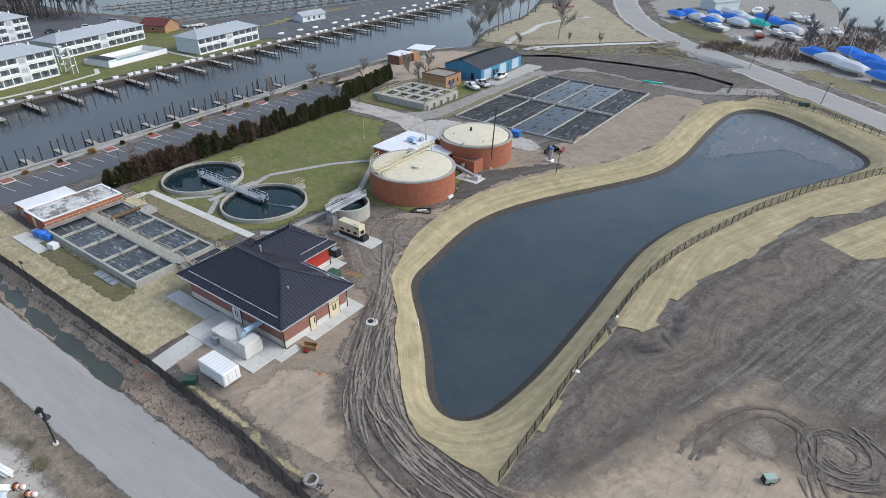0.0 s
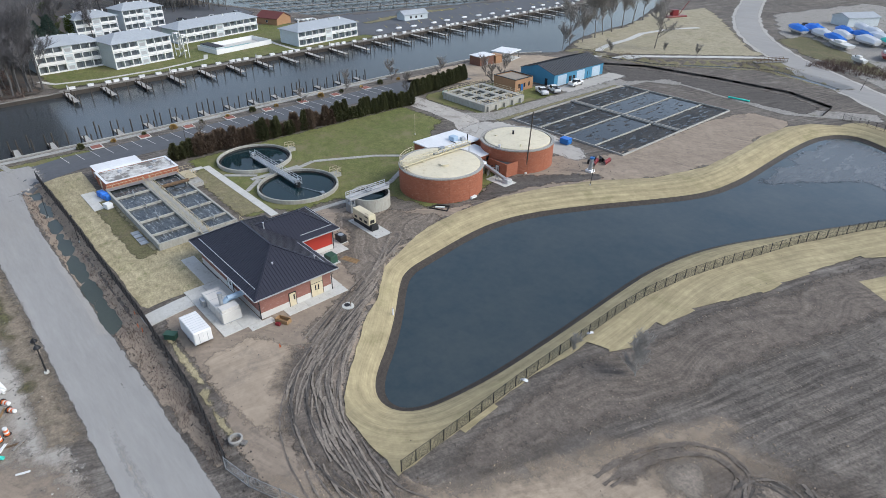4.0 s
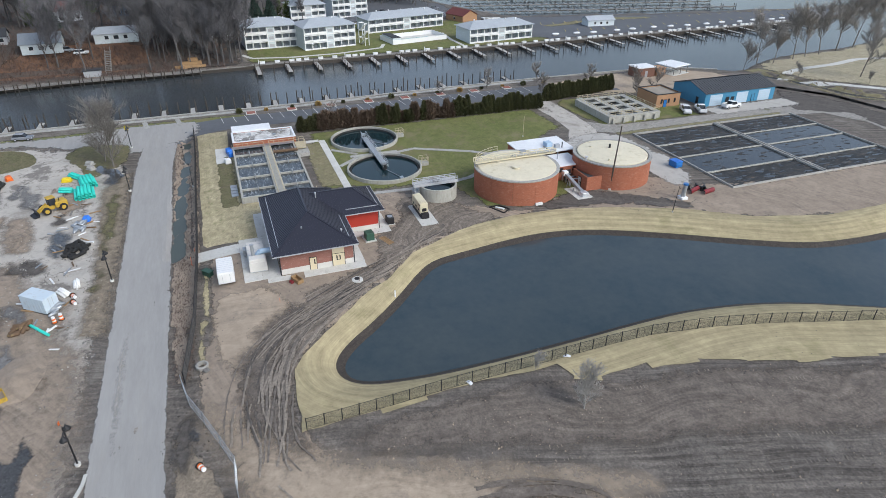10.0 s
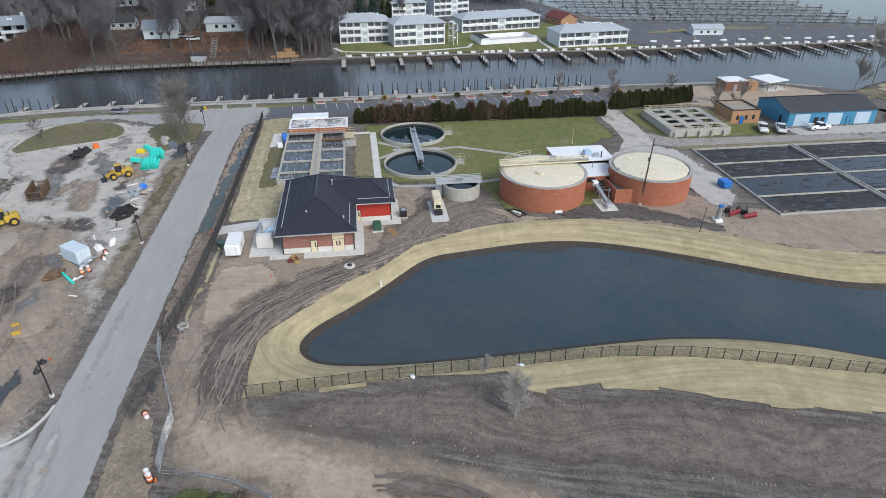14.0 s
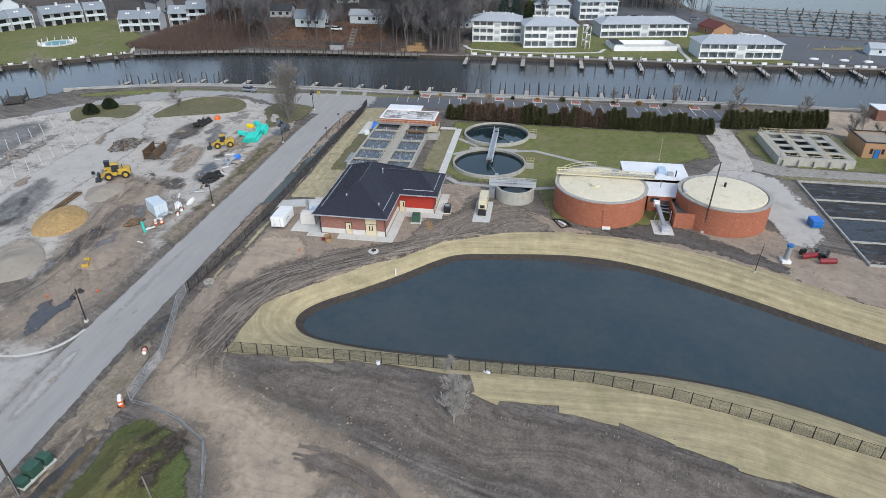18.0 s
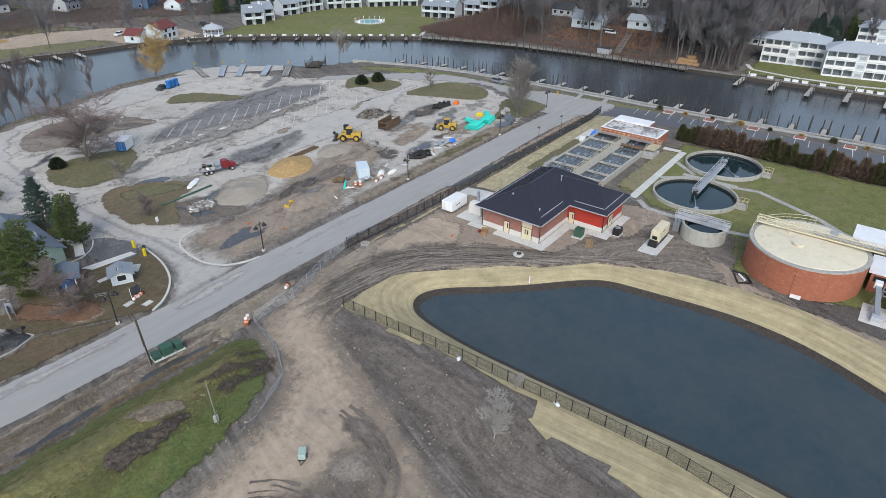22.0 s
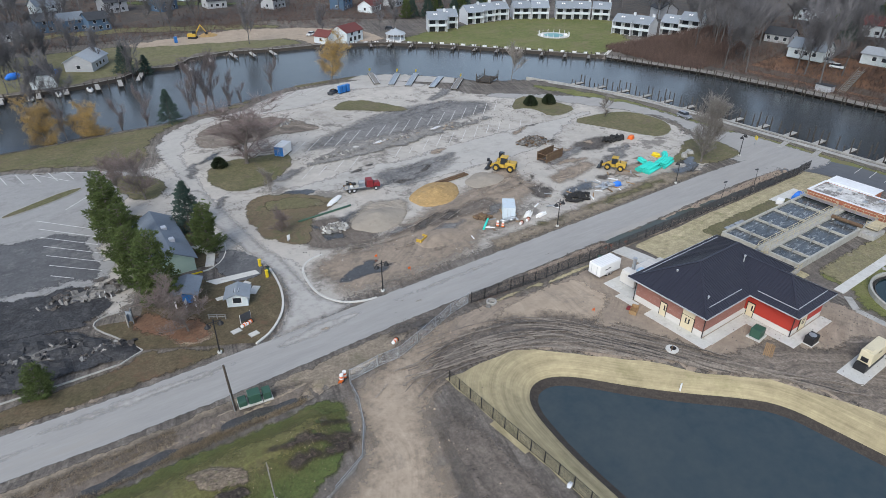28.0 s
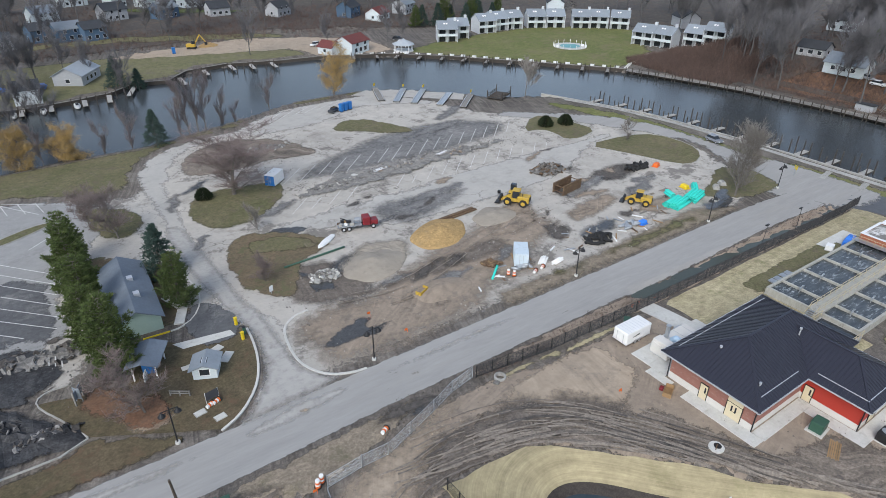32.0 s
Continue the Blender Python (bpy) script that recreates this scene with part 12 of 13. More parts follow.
for i in range(25):
    y = -55.5 + 7.42 * i
    q = np.interp(y, [-70, -54, -37, -14, 8, 56, 90, 130], [-131, -137.3, -142.8, -144.8, -145.8, -145.8, -147.3, -148.4])
    dock(q, y, 180, 5.6, 1.3, "silvered grey finger dock with dark pilings", "promenade docks", plank="dockgrey", piles=2, tall=True)
    mooring(q - 4.8, y + 3.7)
    if i % 2:
        mooring(q - 8.5, y + 3.5)
for i in range(26):
    y = 47.5 + 10.25 * i
    q = np.interp(y, [44, 99, 150, 199, 255, 305, 360], [-195, -196, -196, -197, -198, -200, -215]) + 0.3
    dock(q, y, 0, 11.5, 1.5, "weathered finger dock below the apartments", "apartment docks", plank="dockgrey", piles=3)
    mooring(q + 8, y + 5)
    for k in (2.2, 4.6, 7.4):
        if k != 4.6 or i % 2:
            bx = thing("dock_box", q - 1.5, y + k, hz(q - 1.5, y + k) + 0.08, 0, "white dock storage box on the seawall", "dock box", "dock boxes")
            part("box", Geo().box(-0.4, 0.4, -0.85, 0.85, 0, 0.6, 0.04), M["white"], bx)
            part("lid", Geo().box(-0.45, 0.45, -0.9, 0.9, 0.6, 0.68), M["white"], bx)
    if i % 3 == 0:
        pp = thing("power_pedestal", q - 1.2, y + 0.9, hz(q - 1.2, y) + 0.08, 0, "slim white dock pedestal", "pedestal", "pedestals")
        part("post", Geo().box(-0.12, 0.12, -0.12, 0.12, 0, 1.3), M["white"], pp)
        part("cap", Geo().box(-0.16, 0.16, -0.16, 0.16, 1.3, 1.4), M["galv"], pp)
walk_far = thing("dock_walk", -197.2, 150, 0, 0, "long grey boardwalk on the seawall", "boardwalk")
for i in range(60):
    y0 = -104 + 4 * i
    q = np.interp(150 + y0, [44, 99, 150, 199, 255, 305], [-195, -196, -196, -197, -198, -200]) - 1.6
    part("deck_section", Geo().box(q + 197.2 - 0.3, q + 197.2 + 1.6, y0, y0 + 3.97, -0.22, -0.1), M["wood"], walk_far)
def along(line, step, start=0.0):
    out, acc = [], start
    for a, b in zip(line, line[1:]):
        d = math.hypot(b[0] - a[0], b[1] - a[1])
        ang = math.degrees(math.atan2(b[1] - a[1], b[0] - a[0]))
        while acc < d:
            out.append((a[0] + (b[0] - a[0]) * acc / d, a[1] + (b[1] - a[1]) * acc / d, ang))
            acc += step
        acc -= d
    return out
for i, (x, y, a) in enumerate(along(club_q, 9.0, 14)):
    dock(x, y, a - 90, 5.5, 1.2, "weathered finger dock below the lawn", "club docks", piles=2)
    mooring(x + 5 * math.cos(radians(a - 60)), y + 5 * math.sin(radians(a - 60)))
for i, (x, y, a) in enumerate(along(club_q, 4.5, 8)):
    ox_, oy_ = 1.4 * math.cos(radians(a + 90)), 1.4 * math.sin(radians(a + 90))
    bx = thing("dock_box", x + ox_, y + oy_, hz(x + ox_, y + oy_) + 0.08, a, "white dock storage box on the seawall", "dock box", "dock boxes")
    part("box", Geo().box(-0.8, 0.8, -0.4, 0.4, 0, 0.6, 0.04), M["white"], bx)
    part("lid", Geo().box(-0.85, 0.85, -0.45, 0.45, 0.6, 0.68), M["white"], bx)
for i, (xa, ya, xb, yb) in enumerate(((-74.9, -158.5, -74.0, -150), (-67.5, -160, -66.5, -152), (-60.5, -162.5, -60, -154), (-50.5, -160, -50, -152), (-40.5, -153, -40.2, -143), (-25.5, -149, -22, -139), (-17.0, -143, -16, -134.5), (-9.8, -141, -9.3, -134), (-1.0, -140, -0.5, -133.5), (6.3, -140, 6.9, -133), (16, -140, 16.5, -132), (27, -140, 27.4, -133))):
    dock(xa, ya, math.degrees(math.atan2(yb - ya, xb - xa)), math.hypot(xb - xa, yb - ya), 1.4, "small private dock on the far shore", "private docks", plank="dockgrey", piles=2)
    mooring(xb + 3.2, yb - 2.0)
    if i in (7, 8, 9):
        pb_ = thing("moored_boat", xb + 1.9, yb - 3.0, -1.55, 88, "small white boat tied to a private dock", "boat", "moored boats")
        part("hull", Geo().lathe([(0.02, -2.6), (0.85, -2.4), (0.95, 0), (0.6, 1.8), (0.02, 2.7)], 12), M["hull"], pb_, m=pose(0, 0, 0.35, 0, 90, 0) @ Matrix.Diagonal((0.6, 1, 1, 1)))
        part("console", Geo().box(-0.6, 0.4, -0.4, 0.4, 0.7, 1.3, 0.1), M["glass"], pb_)
for i, (x, y, a) in enumerate(along(bluff_q, 6.0, 3)):
    if i < 18:
        dk = thing("bank_deck", x + 1.2 * math.sin(radians(a)) , y - 1.2 * math.cos(radians(a)), -0.55, a, "weathered bank-side deck with low rail", "deck", "bank decks")
        part("deck", Geo().box(-3.0, 3.0, -1.3, 1.3, 0, 0.12), M["wood"], dk)
        part("rail", rail_run([(-3.0, -1.2, 0.12), (3.0, -1.2, 0.12)], 0.8, 1.5, 0.05), M["wood"], dk)
        for px in (-2.5, 0, 2.5):
            part("dock_post", PM, M["piling"], dk, m=pose(px, -1.4, 0))
# launch docks at the head of the lot
for i, (xa, ya, xb, yb) in enumerate(((-85.0, -92.2, -90.2, -105.8), (-88.2, -88.7, -97.8, -100.1), (-92.1, -84.6, -102.9, -96.1), (-97.4, -78.7, -107.5, -87.9), (-101.8, -72.9, -112.1, -82.7))):
    ob = dock(xa, ya, math.degrees(math.atan2(yb - ya, xb - xa)), math.hypot(xb - xa, yb - ya), 1.9, "grey launching dock lying on the boat ramp" if i in (1, 2, 3) else "brown timber launching dock on the boat ramp", "launch docks", plank="galv" if i in (1, 2, 3) else "wood", piles=0, z=hz(xa, ya) + 0.42)
    for sy in (-0.9, 0.9):
        part("side_rail", Geo().box(0, 12, sy - 0.06, sy + 0.06, 0.12, 0.3), M["alum"], ob)
    if i != 3:
        gp = thing("launch_marker", xb + 0.4, yb + 0.4, hz(xb, yb) + 0.5 if i else -0.6, 30, "yellow marker board at the boat ramp", "marker", "launch markers")
        part("post", Geo().box(-0.06, 0.06, -0.06, 0.06, -1.0, 0.9), M["wood"], gp)
        part("board", Geo().box(-0.5, 0.5, -0.04, 0.04, 0.7, 1.5), M["signyellow"], gp)
patch("boat_ramp", [(-80, -103), (-88, -106.5), (-98, -102.5), (-112, -86), (-107, -80), (-98, -88), (-88, -97)], M["lot_pale"], 0.13, 2.0, 0.2, "pale concrete boat ramp", "pavement", seed=95)
fp = thing("fishing_pier", -118.5, -76.5, -0.75, 30, "dark timber pier frame by the ramp", "pier")
part("deck", Geo().box(-4, 4, -2.5, 2.5, 0, 0.15), M["piling"], fp)
for x in (-3.9, 3.9):
    for y in (-2.4, 2.4):
        part("dock_post", PT, M["piling"], fp, m=pose(x, y, 0))
part("rail", rail_run([(-4, -2.5, 0.15), (4, -2.5, 0.15), (4, 2.5, 0.15), (-4, 2.5, 0.15)], 1.0, 1.6, 0.05), M["piling"], fp)
for i in range(8):
    y = 41 + 11.0 * i
    pv = thing("planter_island", -141.0, y, hz(-141, y) + 0.06, 45, "red brick planter island in the riverside parking", "planter", "brick planters")
    part("kerb", Geo().prism([(1.9, 0), (0, 1.9), (-1.9, 0), (0, -1.9)], 0, 0.2), M["concrete"], pv)
    part("brick_top", Geo().prism([(1.6, 0), (0, 1.6), (-1.6, 0), (0, -1.6)], 0.2, 0.24), M["brickpave"], pv)

# ==== apartments across the river ====
def apartment(x, y, rz, width, depth, storeys, label, bays):
    """Balconies face its own +x; the origin is at the front's foot in the middle."""
    ob = thing("apartment_block", x, y, hz(x - 2, y), rz, label, "apartment building", "riverside apartments")
    sh = 2.75
    H = sh * storeys
    w2 = width / 2
    part("back_wall", Geo().box(-depth, -depth + 0.25, -w2, w2, -0.5, H), M["sidewhite"], ob)
    for s in (-1, 1):
        part("end_wall", Geo().box(-depth + 0.25, 0, s * w2 - (0.25 if s > 0 else 0), s * w2 + (0.25 if s < 0 else 0), -0.5, H), M["sidewhite"], ob)
    part("recess_wall", Geo().box(-1.75, -1.55, -w2 + 0.25, w2 - 0.25, 0, H), M["sidewhite"], ob, "shaded wall behind the balconies")
    bw = width / bays
    for k in range(storeys + 1):
        if k:
            part("floor_edge", Geo().box(-1.55, 0.12, -w2, w2, sh * k - 0.28, sh * k), M["white"], ob)
    for i in range(bays + 1):
        yy = -w2 + bw * i
        part("pier", Geo().box(-0.12, 0.1, yy - 0.13, yy + 0.13, 0, H), M["white"], ob)
    for k in range(storeys):
        for i in range(bays):
            y0, y1 = -w2 + bw * i + 0.13, -w2 + bw * (i + 1) - 0.13
            if i == bays // 2:
                part("infill_panel", Geo().box(-0.1, 0.02, y0, y1, sh * k, sh * (k + 1) - 0.28), M["sidewhite"], ob)
                part("vent", Geo().box(0.02, 0.06, y0 + 0.4, y1 - 0.4, sh * k + 0.6, sh * k + 1.7), M["sidegrey"], ob)
                continue
            part("glass_door", Geo().box(-1.55, -1.5, y0 + 0.2, y1 - 0.2, sh * k + 0.05, sh * k + 2.1), M["aptglass"], ob)
            part("balustrade", Geo().box(-0.02, 0.05, y0, y1, sh * k + (0.12 if k else 0.0), sh * k + (0.95 if k else 0.6)), M["white"], ob)
            part("partition", Geo().box(-1.5, -0.12, y1 - 0.03, y1 + 0.1, sh * k, sh * (k + 1) - 0.28), M["sidewhite"], ob)
    e = 0.7
    for a in (0,):
        xs0, xs1 = -depth - e, e
        xm_ = (xs0 + xs1) / 2
        hr = (xs1 - xs0) / 2 * 0.32
        r0, r1 = -w2 - e + (xs1 - xs0) / 2 * 0.8, w2 + e - (xs1 - xs0) / 2 * 0.8
        z0 = H - 0.02
        roof_plane(ob, [(xs1, -w2 - e, z0), (xs1, w2 + e, z0), (xm_, r1, z0 + hr), (xm_, r0, z0 + hr)], 0, M["shingle_lt"], False)
        roof_plane(ob, [(xs0, w2 + e, z0), (xs0, -w2 - e, z0), (xm_, r0, z0 + hr), (xm_, r1, z0 + hr)], 0, M["shingle_lt"], False)
        roof_plane(ob, [(xs0, -w2 - e, z0), (xs1, -w2 - e, z0), (xm_, r0, z0 + hr)], 1, M["shingle_lt"], False)
        roof_plane(ob, [(xs1, w2 + e, z0), (xs0, w2 + e, z0), (xm_, r1, z0 + hr)], 1, M["shingle_lt"], False)
    for k in range(5):
        part("roof_vent", Geo().box(xm_ - 2 + k * 0.9, xm_ - 1.6 + k * 0.9, -w2 * 0.6 + k * w2 * 0.3, -w2 * 0.6 + 0.4 + k * w2 * 0.3, z0 + hr * 0.5, z0 + hr + 0.2), M["white"], ob)
    return ob
apartment(-220.5, 56.0, 4, 19.5, 13.0, 3, "white three-storey apartment block with balconies", 7)
apartment(-213.5, 77.4, 10, 20.5, 13.0, 3, "white three-storey apartment block with balconies and stairs", 7)
apartment(-240.4, 116.4, 12, 37.0, 12.0, 2, "long white two-storey apartment wing with balconies", 11)
apartment(-205.4, 146.0, 7, 29.5, 12.0, 2, "white two-storey apartment block with balconies", 9)
apartment(-268.0, 78.0, 8, 16.0, 12.0, 3, "white apartment block behind the others", 5)
apartment(-280.0, 100.0, 12, 18.0, 12.0, 3, "white apartment block on higher ground", 6)
stc = thing("stair_tower", -214.5, 90.5, hz(-214, 90.5), 10, "white open stair at the end of an apartment block", "stairs")
for k in range(3):
    part("flight", Geo().bar((-3, 0.6 + 0.5 * (k % 2), 2.75 * k), (1.5, 0.6 + 0.5 * (k % 2), 2.75 * (k + 1)), 1.1, 0.3), M["white"], stc)
    part("landing", Geo().box(-4.6, -3, 0, 1.8, 2.75 * k + 2.4, 2.75 * k + 2.6), M["white"], stc)
for x, y in ((-4.5, 1.7), (1.5, 1.7), (-4.5, 0.1), (1.5, 0.1)):
    part("post", Geo().box(x - 0.1, x + 0.1, y - 0.1, y + 0.1, 0, 8.2), M["white"], stc)
pl = thing("swimming_pool", -219.0, 112.5, hz(-219, 112.5) + 0.1, 10, "white-walled outdoor pool with teal cover", "swimming pool")
part("deck", Geo().box(-6.0, 6.0, -12.0, 12.0, 0, 0.15), M["concrete"], pl)
part("cover", Geo().box(-1.6, 1.6, -7.5, 7.5, 0.15, 0.2), M["pool"], pl, "teal pool cover")
for a in ((-6.2, 6.2, -12.2, -12.0), (-6.2, 6.2, 12.0, 12.2), (-6.2, -6.0, -12, 12), (6.0, 6.2, -12, 12)):
    part("fence_wall", Geo().box(*a, 0, 1.7), M["white"], pl)
part("pool_house", Geo().box(-4.5, 5.8, -11.9, -8.6, 0.15, 2.4), M["sidewhite"], pl)
part("pool_house_roof", Geo().box(-4.6, 5.9, -12.0, -8.5, 2.4, 2.55), M["shingle_dk"], pl)
path("garden_path", [(-203.5, 60), (-204, 78), (-208, 96), (-214, 98.5)], 1.4, "curving pale garden path", 4.0)
path("garden_path", [(-203.5, 60), (-206, 47), (-212, 44)], 1.4, "pale garden path", 4.0)
path("garden_path", [(-201, 128), (-214, 127), (-228, 128)], 1.4, "pale garden path", 4.0)
gable_house("marina_cabin", -222.5, 202.5, 85, 13, 6.5, 2.8, 1.4, "sidewhite", "shingle_lt", "long pale marina cabin with grey roof", "house", ((-3, 0.9, 1, 1, -1), (0, 0.9, 1, 1, -1), (3, 0.9, 1, 1, -1)))
gable_house("tan_lodge", -255, 148, 20, 12, 9, 3.0, 2.2, "bricktan", "shingle_red", "low tan house with brown roof", "house", ((0, 0.9, 1.2, 1, -1),))
for i in range(7):
    lz = thing("kayak_rack", -252 + 0.5 * i, 158 + 1.2 * i, hz(-252, 158), 30 * i, "small parked boat trailer", "boat trailer", "boat trailers")
    part("frame", Geo().box(-2, 2, -0.5, 0.5, 0.3, 0.5), M["galv"], lz)
    part("boat_shell", Geo().box(-1.8, 1.8, -0.45, 0.45, 0.5, 1.0, 0.2), M["hull"], lz)
# marina piers in the basin
finger = Geo().box(-0.35, 0.35, -2.7, 2.7, -0.05, 0.08).mesh("slip_finger", M["wood"])
for i in range(4):
    x, y = -276.0 - 20 * i, 166.0
    pr_ = dock(x, y, 78.5, 142, 1.6, "long grey marina pier with slips", "marina piers", plank="wood", piles=15, tall=False, z=-0.6)
    for k in range(26):
        for s in (-3.5, 3.5):
            part("slip_finger", finger, M["wood"], pr_, m=pose(4.35 + 5.3 * k, s, 0))
for i in range(16):
    x, y = -205.5 - rw.uniform(0, 2), 172 + 9.6 * i + rw.uniform(-2, 2)
    bx = thing("covered_boat", x, y, hz(x, y) + 0.1, 80 + rw.uniform(-12, 12), "small white-covered boat beside the marina lot", "boat", "marina boats")
    part("cover", Geo().lathe([(0.02, -1.6), (0.55, -0.9), (0.65, 0.5), (0.4, 1.5), (0.02, 1.7)], 10), M["shrink"], bx, m=pose(0, 0, 0.55, 0, 90, 0) @ Matrix.Diagonal((0.8, 1, 1, 1)))
    part("cradle", Geo().box(-1.0, 1.0, -0.4, 0.4, 0, 0.25), M["wood"], bx)
ml = Geo()
for i in range(26):
    ribbon([(-212, 180 + 6.5 * i), (-217, 182 + 6.5 * i)], 0.14, 0.14, 3.0, geo=ml)
    ribbon([(-236 + 0.25 * i, 180 + 6.2 * i), (-231 + 0.25 * i, 178 + 6.2 * i)], 0.14, 0.14, 3.0, geo=ml)
solid("marina_lines", ml, M["signyellow"], "yellow stall lines on dark asphalt", "road marking", "", "stuff")


# ==== town houses and homes ====
def town_house(x, y, rz, label, w=8.5):
    ob = thing("town_house", x, y, hz(x, y), rz, label, "town house", "grey town houses")
    d, h = 9.0, 5.4
    part("body", Geo().box(-d, -1.6, -w / 2, w / 2, -0.5, h), M["sidepale"], ob)
    for s in (-1, 1):
        part("fin_wall", Geo().box(-1.6, 0.3, s * w / 2 - 0.12, s * w / 2 + 0.12, -0.5, h + 0.4), M["sidepale"], ob)
    part("middle_fin", Geo().box(-1.6, 0.2, -0.1, 0.1, 0, h), M["sidewhite"], ob)
    part("balcony_floor", Geo().box(-1.6, 0.3, -w / 2 + 0.12, w / 2 - 0.12, 2.55, 2.75), M["sidewhite"], ob)
    for yy in (-w / 4, w / 4):
        part("balustrade", Geo().box(0.2, 0.28, yy - w / 4 + 0.15, yy + w / 4 - 0.15, 2.75, 3.6), M["sidewhite"], ob)
        part("upper_glass", Geo().box(-1.62, -1.55, yy - 1.3, yy + 1.3, 2.8, 4.9), M["glass"], ob)
        part("lower_glass", Geo().box(-1.62, -1.55, yy - 1.3, yy + 1.3, 0.1, 2.2), M["glass"], ob)
    e = 0.3
    roof_plane(ob, [(0.5, -w / 2 - e, h), (0.5, w / 2 + e, h), (-d * 0.55, w / 2 + e, h + 2.8), (-d * 0.55, -w / 2 - e, h + 2.8)], 0, M["shingle"], False)
    roof_plane(ob, [(-d - 0.4, w / 2 + e, h), (-d - 0.4, -w / 2 - e, h), (-d * 0.55, -w / 2 - e, h + 2.8), (-d * 0.55, w / 2 + e, h + 2.8)], 0, M["shingle"], False)
    for s in (-1, 1):
        part("gable", Geo().add([(-d, s * w / 2, h - 0.1), (-0.3, s * w / 2, h - 0.1), (-d * 0.55, s * w / 2, h + 2.6), (-d, s * (w / 2 - 0.15), h - 0.1), (-0.3, s * (w / 2 - 0.15), h - 0.1), (-d * 0.55, s * (w / 2 - 0.15), h + 2.6)],
                                [(0, 1, 2), (5, 4, 3), (0, 3, 4, 1), (1, 4, 5, 2), (2, 5, 3, 0)]), M["sidepale"], ob)
    part("chimney", Geo().box(-5.6, -4.5, w / 2 - 1.2, w / 2 - 0.2, h + 0.8, h + 3.8), M["sidepale"], ob)
    for yy in (-1.6, -0.6):
        part("skylight", Geo().add([(-2.4, yy, h + 1.72), (-2.4, yy + 0.7, h + 1.72), (-3.1, yy + 0.7, h + 2.1), (-3.1, yy, h + 2.1), (-2.4, yy, h + 1.6), (-2.4, yy + 0.7, h + 1.6), (-3.1, yy + 0.7, h + 1.98), (-3.1, yy, h + 1.98)],
                                   [(0, 1, 2, 3), (0, 4, 5, 1), (1, 5, 6, 2), (2, 6, 7, 3), (3, 7, 4, 0)]), M["white"], ob)
    return ob
for x, y, r in ((-150.5, -150.5, 62), (-159.0, -154.0, 66), (-177.5, -157.5, 78), (-186, -159.0, 80), (-194, -158.5, 72), (-205, -155, 60), (-213, -150.5, 56), (-222.5, -143, 50), (-229.5, -138.5, 44), (-236, -131.5, 40), (-215.5, -101.5, 18), (-218.5, -94, 14), (-229, -86, 20), (-231, -78.5, 16)):
    town_house(x, y, r, "grey wooden town house with balconies and skylights")
lp_ = thing("garden_pool", -189, -116.5, hz(-189, -116.5) + 0.1, 45, "small fenced garden pool on the lawn", "swimming pool")
part("deck", Geo().lathe([(7.0, 0.0), (7.0, 0.12), (0.01, 0.12)], 20), M["concrete"], lp_)
part("water_surface", Geo().lathe([(4.2, 0.16), (0.01, 0.16)], 20), M["pool"], lp_)
for k in range(16):
    a = 2 * math.pi * k / 16
    part("fence_post", Geo().box(6.8 * math.cos(a) - 0.08, 6.8 * math.cos(a) + 0.08, 6.8 * math.sin(a) - 0.08, 6.8 * math.sin(a) + 0.08, 0.1, 1.5), M["white"], lp_)
part("furniture", Geo().box(1.8, 3.6, -5.6, -4.6, 0.12, 0.8).box(-2, -0.5, 4.6, 5.8, 0.12, 0.7), M["white"], lp_)
path("lawn_path", [(-179.5, -78.5), (-186, -82), (-196, -84), (-206, -90)], 1.3, "pale concrete garden path", 3.0)
gable_house("red_roof_house", -108.5, -157.0, 25, 11, 8.5, 4.6, 2.2, "sidewhite", "shingle_red", "white riverside house with dark red roof", "house", ((-3, 0.8, 1.6, 1.5, 1), (0, 0.8, 1.6, 1.5, 1), (3, 0.8, 1.6, 1.5, 1), (-3, 3, 1.4, 1.2, 1), (2, 3, 1.4, 1.2, 1)))
gable_house("red_roof_wing", -100.0, -159.5, 115, 7, 6.5, 3.0, 2.0, "sidewhite", "shingle_red", "white wing with dark red gable roof", "house", ((0, 0.9, 1.2, 1.2, -1),))
gz_ = thing("gazebo", -126.6, -147.5, hz(-126.6, -147.5) + 0.05, 0, "octagonal pavilion with grey roof", "gazebo")
part("roof", Geo().lathe([(4.6, 2.6), (4.2, 2.9), (0.6, 4.4), (0.02, 5.0)], 8), M["shingle_lt"], gz_)
part("floor", Geo().lathe([(4.2, 0), (4.2, 0.3), (0.02, 0.3)], 8), M["white"], gz_)
for k in range(8):
    a = 2 * math.pi * k / 8
    part("post", Geo().box(3.8 * math.cos(a) - 0.1, 3.8 * math.cos(a) + 0.1, 3.8 * math.sin(a) - 0.1, 3.8 * math.sin(a) + 0.1, 0.3, 2.65), M["white"], gz_)
car(-100, -174, 30, "carwhite", "white van parked on the far shore")
car(-131, -158, 40, "carwhite", "white car parked by the town houses")
car(-135, -166, 120, "shingle_dk", "dark car parked by the town houses")
WN = ((-3, 0.8, 1.2, 1.3, 1), (0, 0.8, 1.4, 1.3, 1), (3, 0.8, 1.2, 1.3, 1), (-2, 3.3, 1.1, 1.2, 1), (2, 3.3, 1.1, 1.2, 1), (0, 1, 1.2, 1.2, 2), (0, 1, 1.2, 1.2, -2))
WL = ((-3, 0.9, 1.2, 1.2, 1), (0, 0.9, 1.6, 1.2, 1), (3, 0.9, 1.2, 1.2, 1), (0, 1, 1.2, 1.2, 2), (0, 1, 1.2, 1.2, -2))
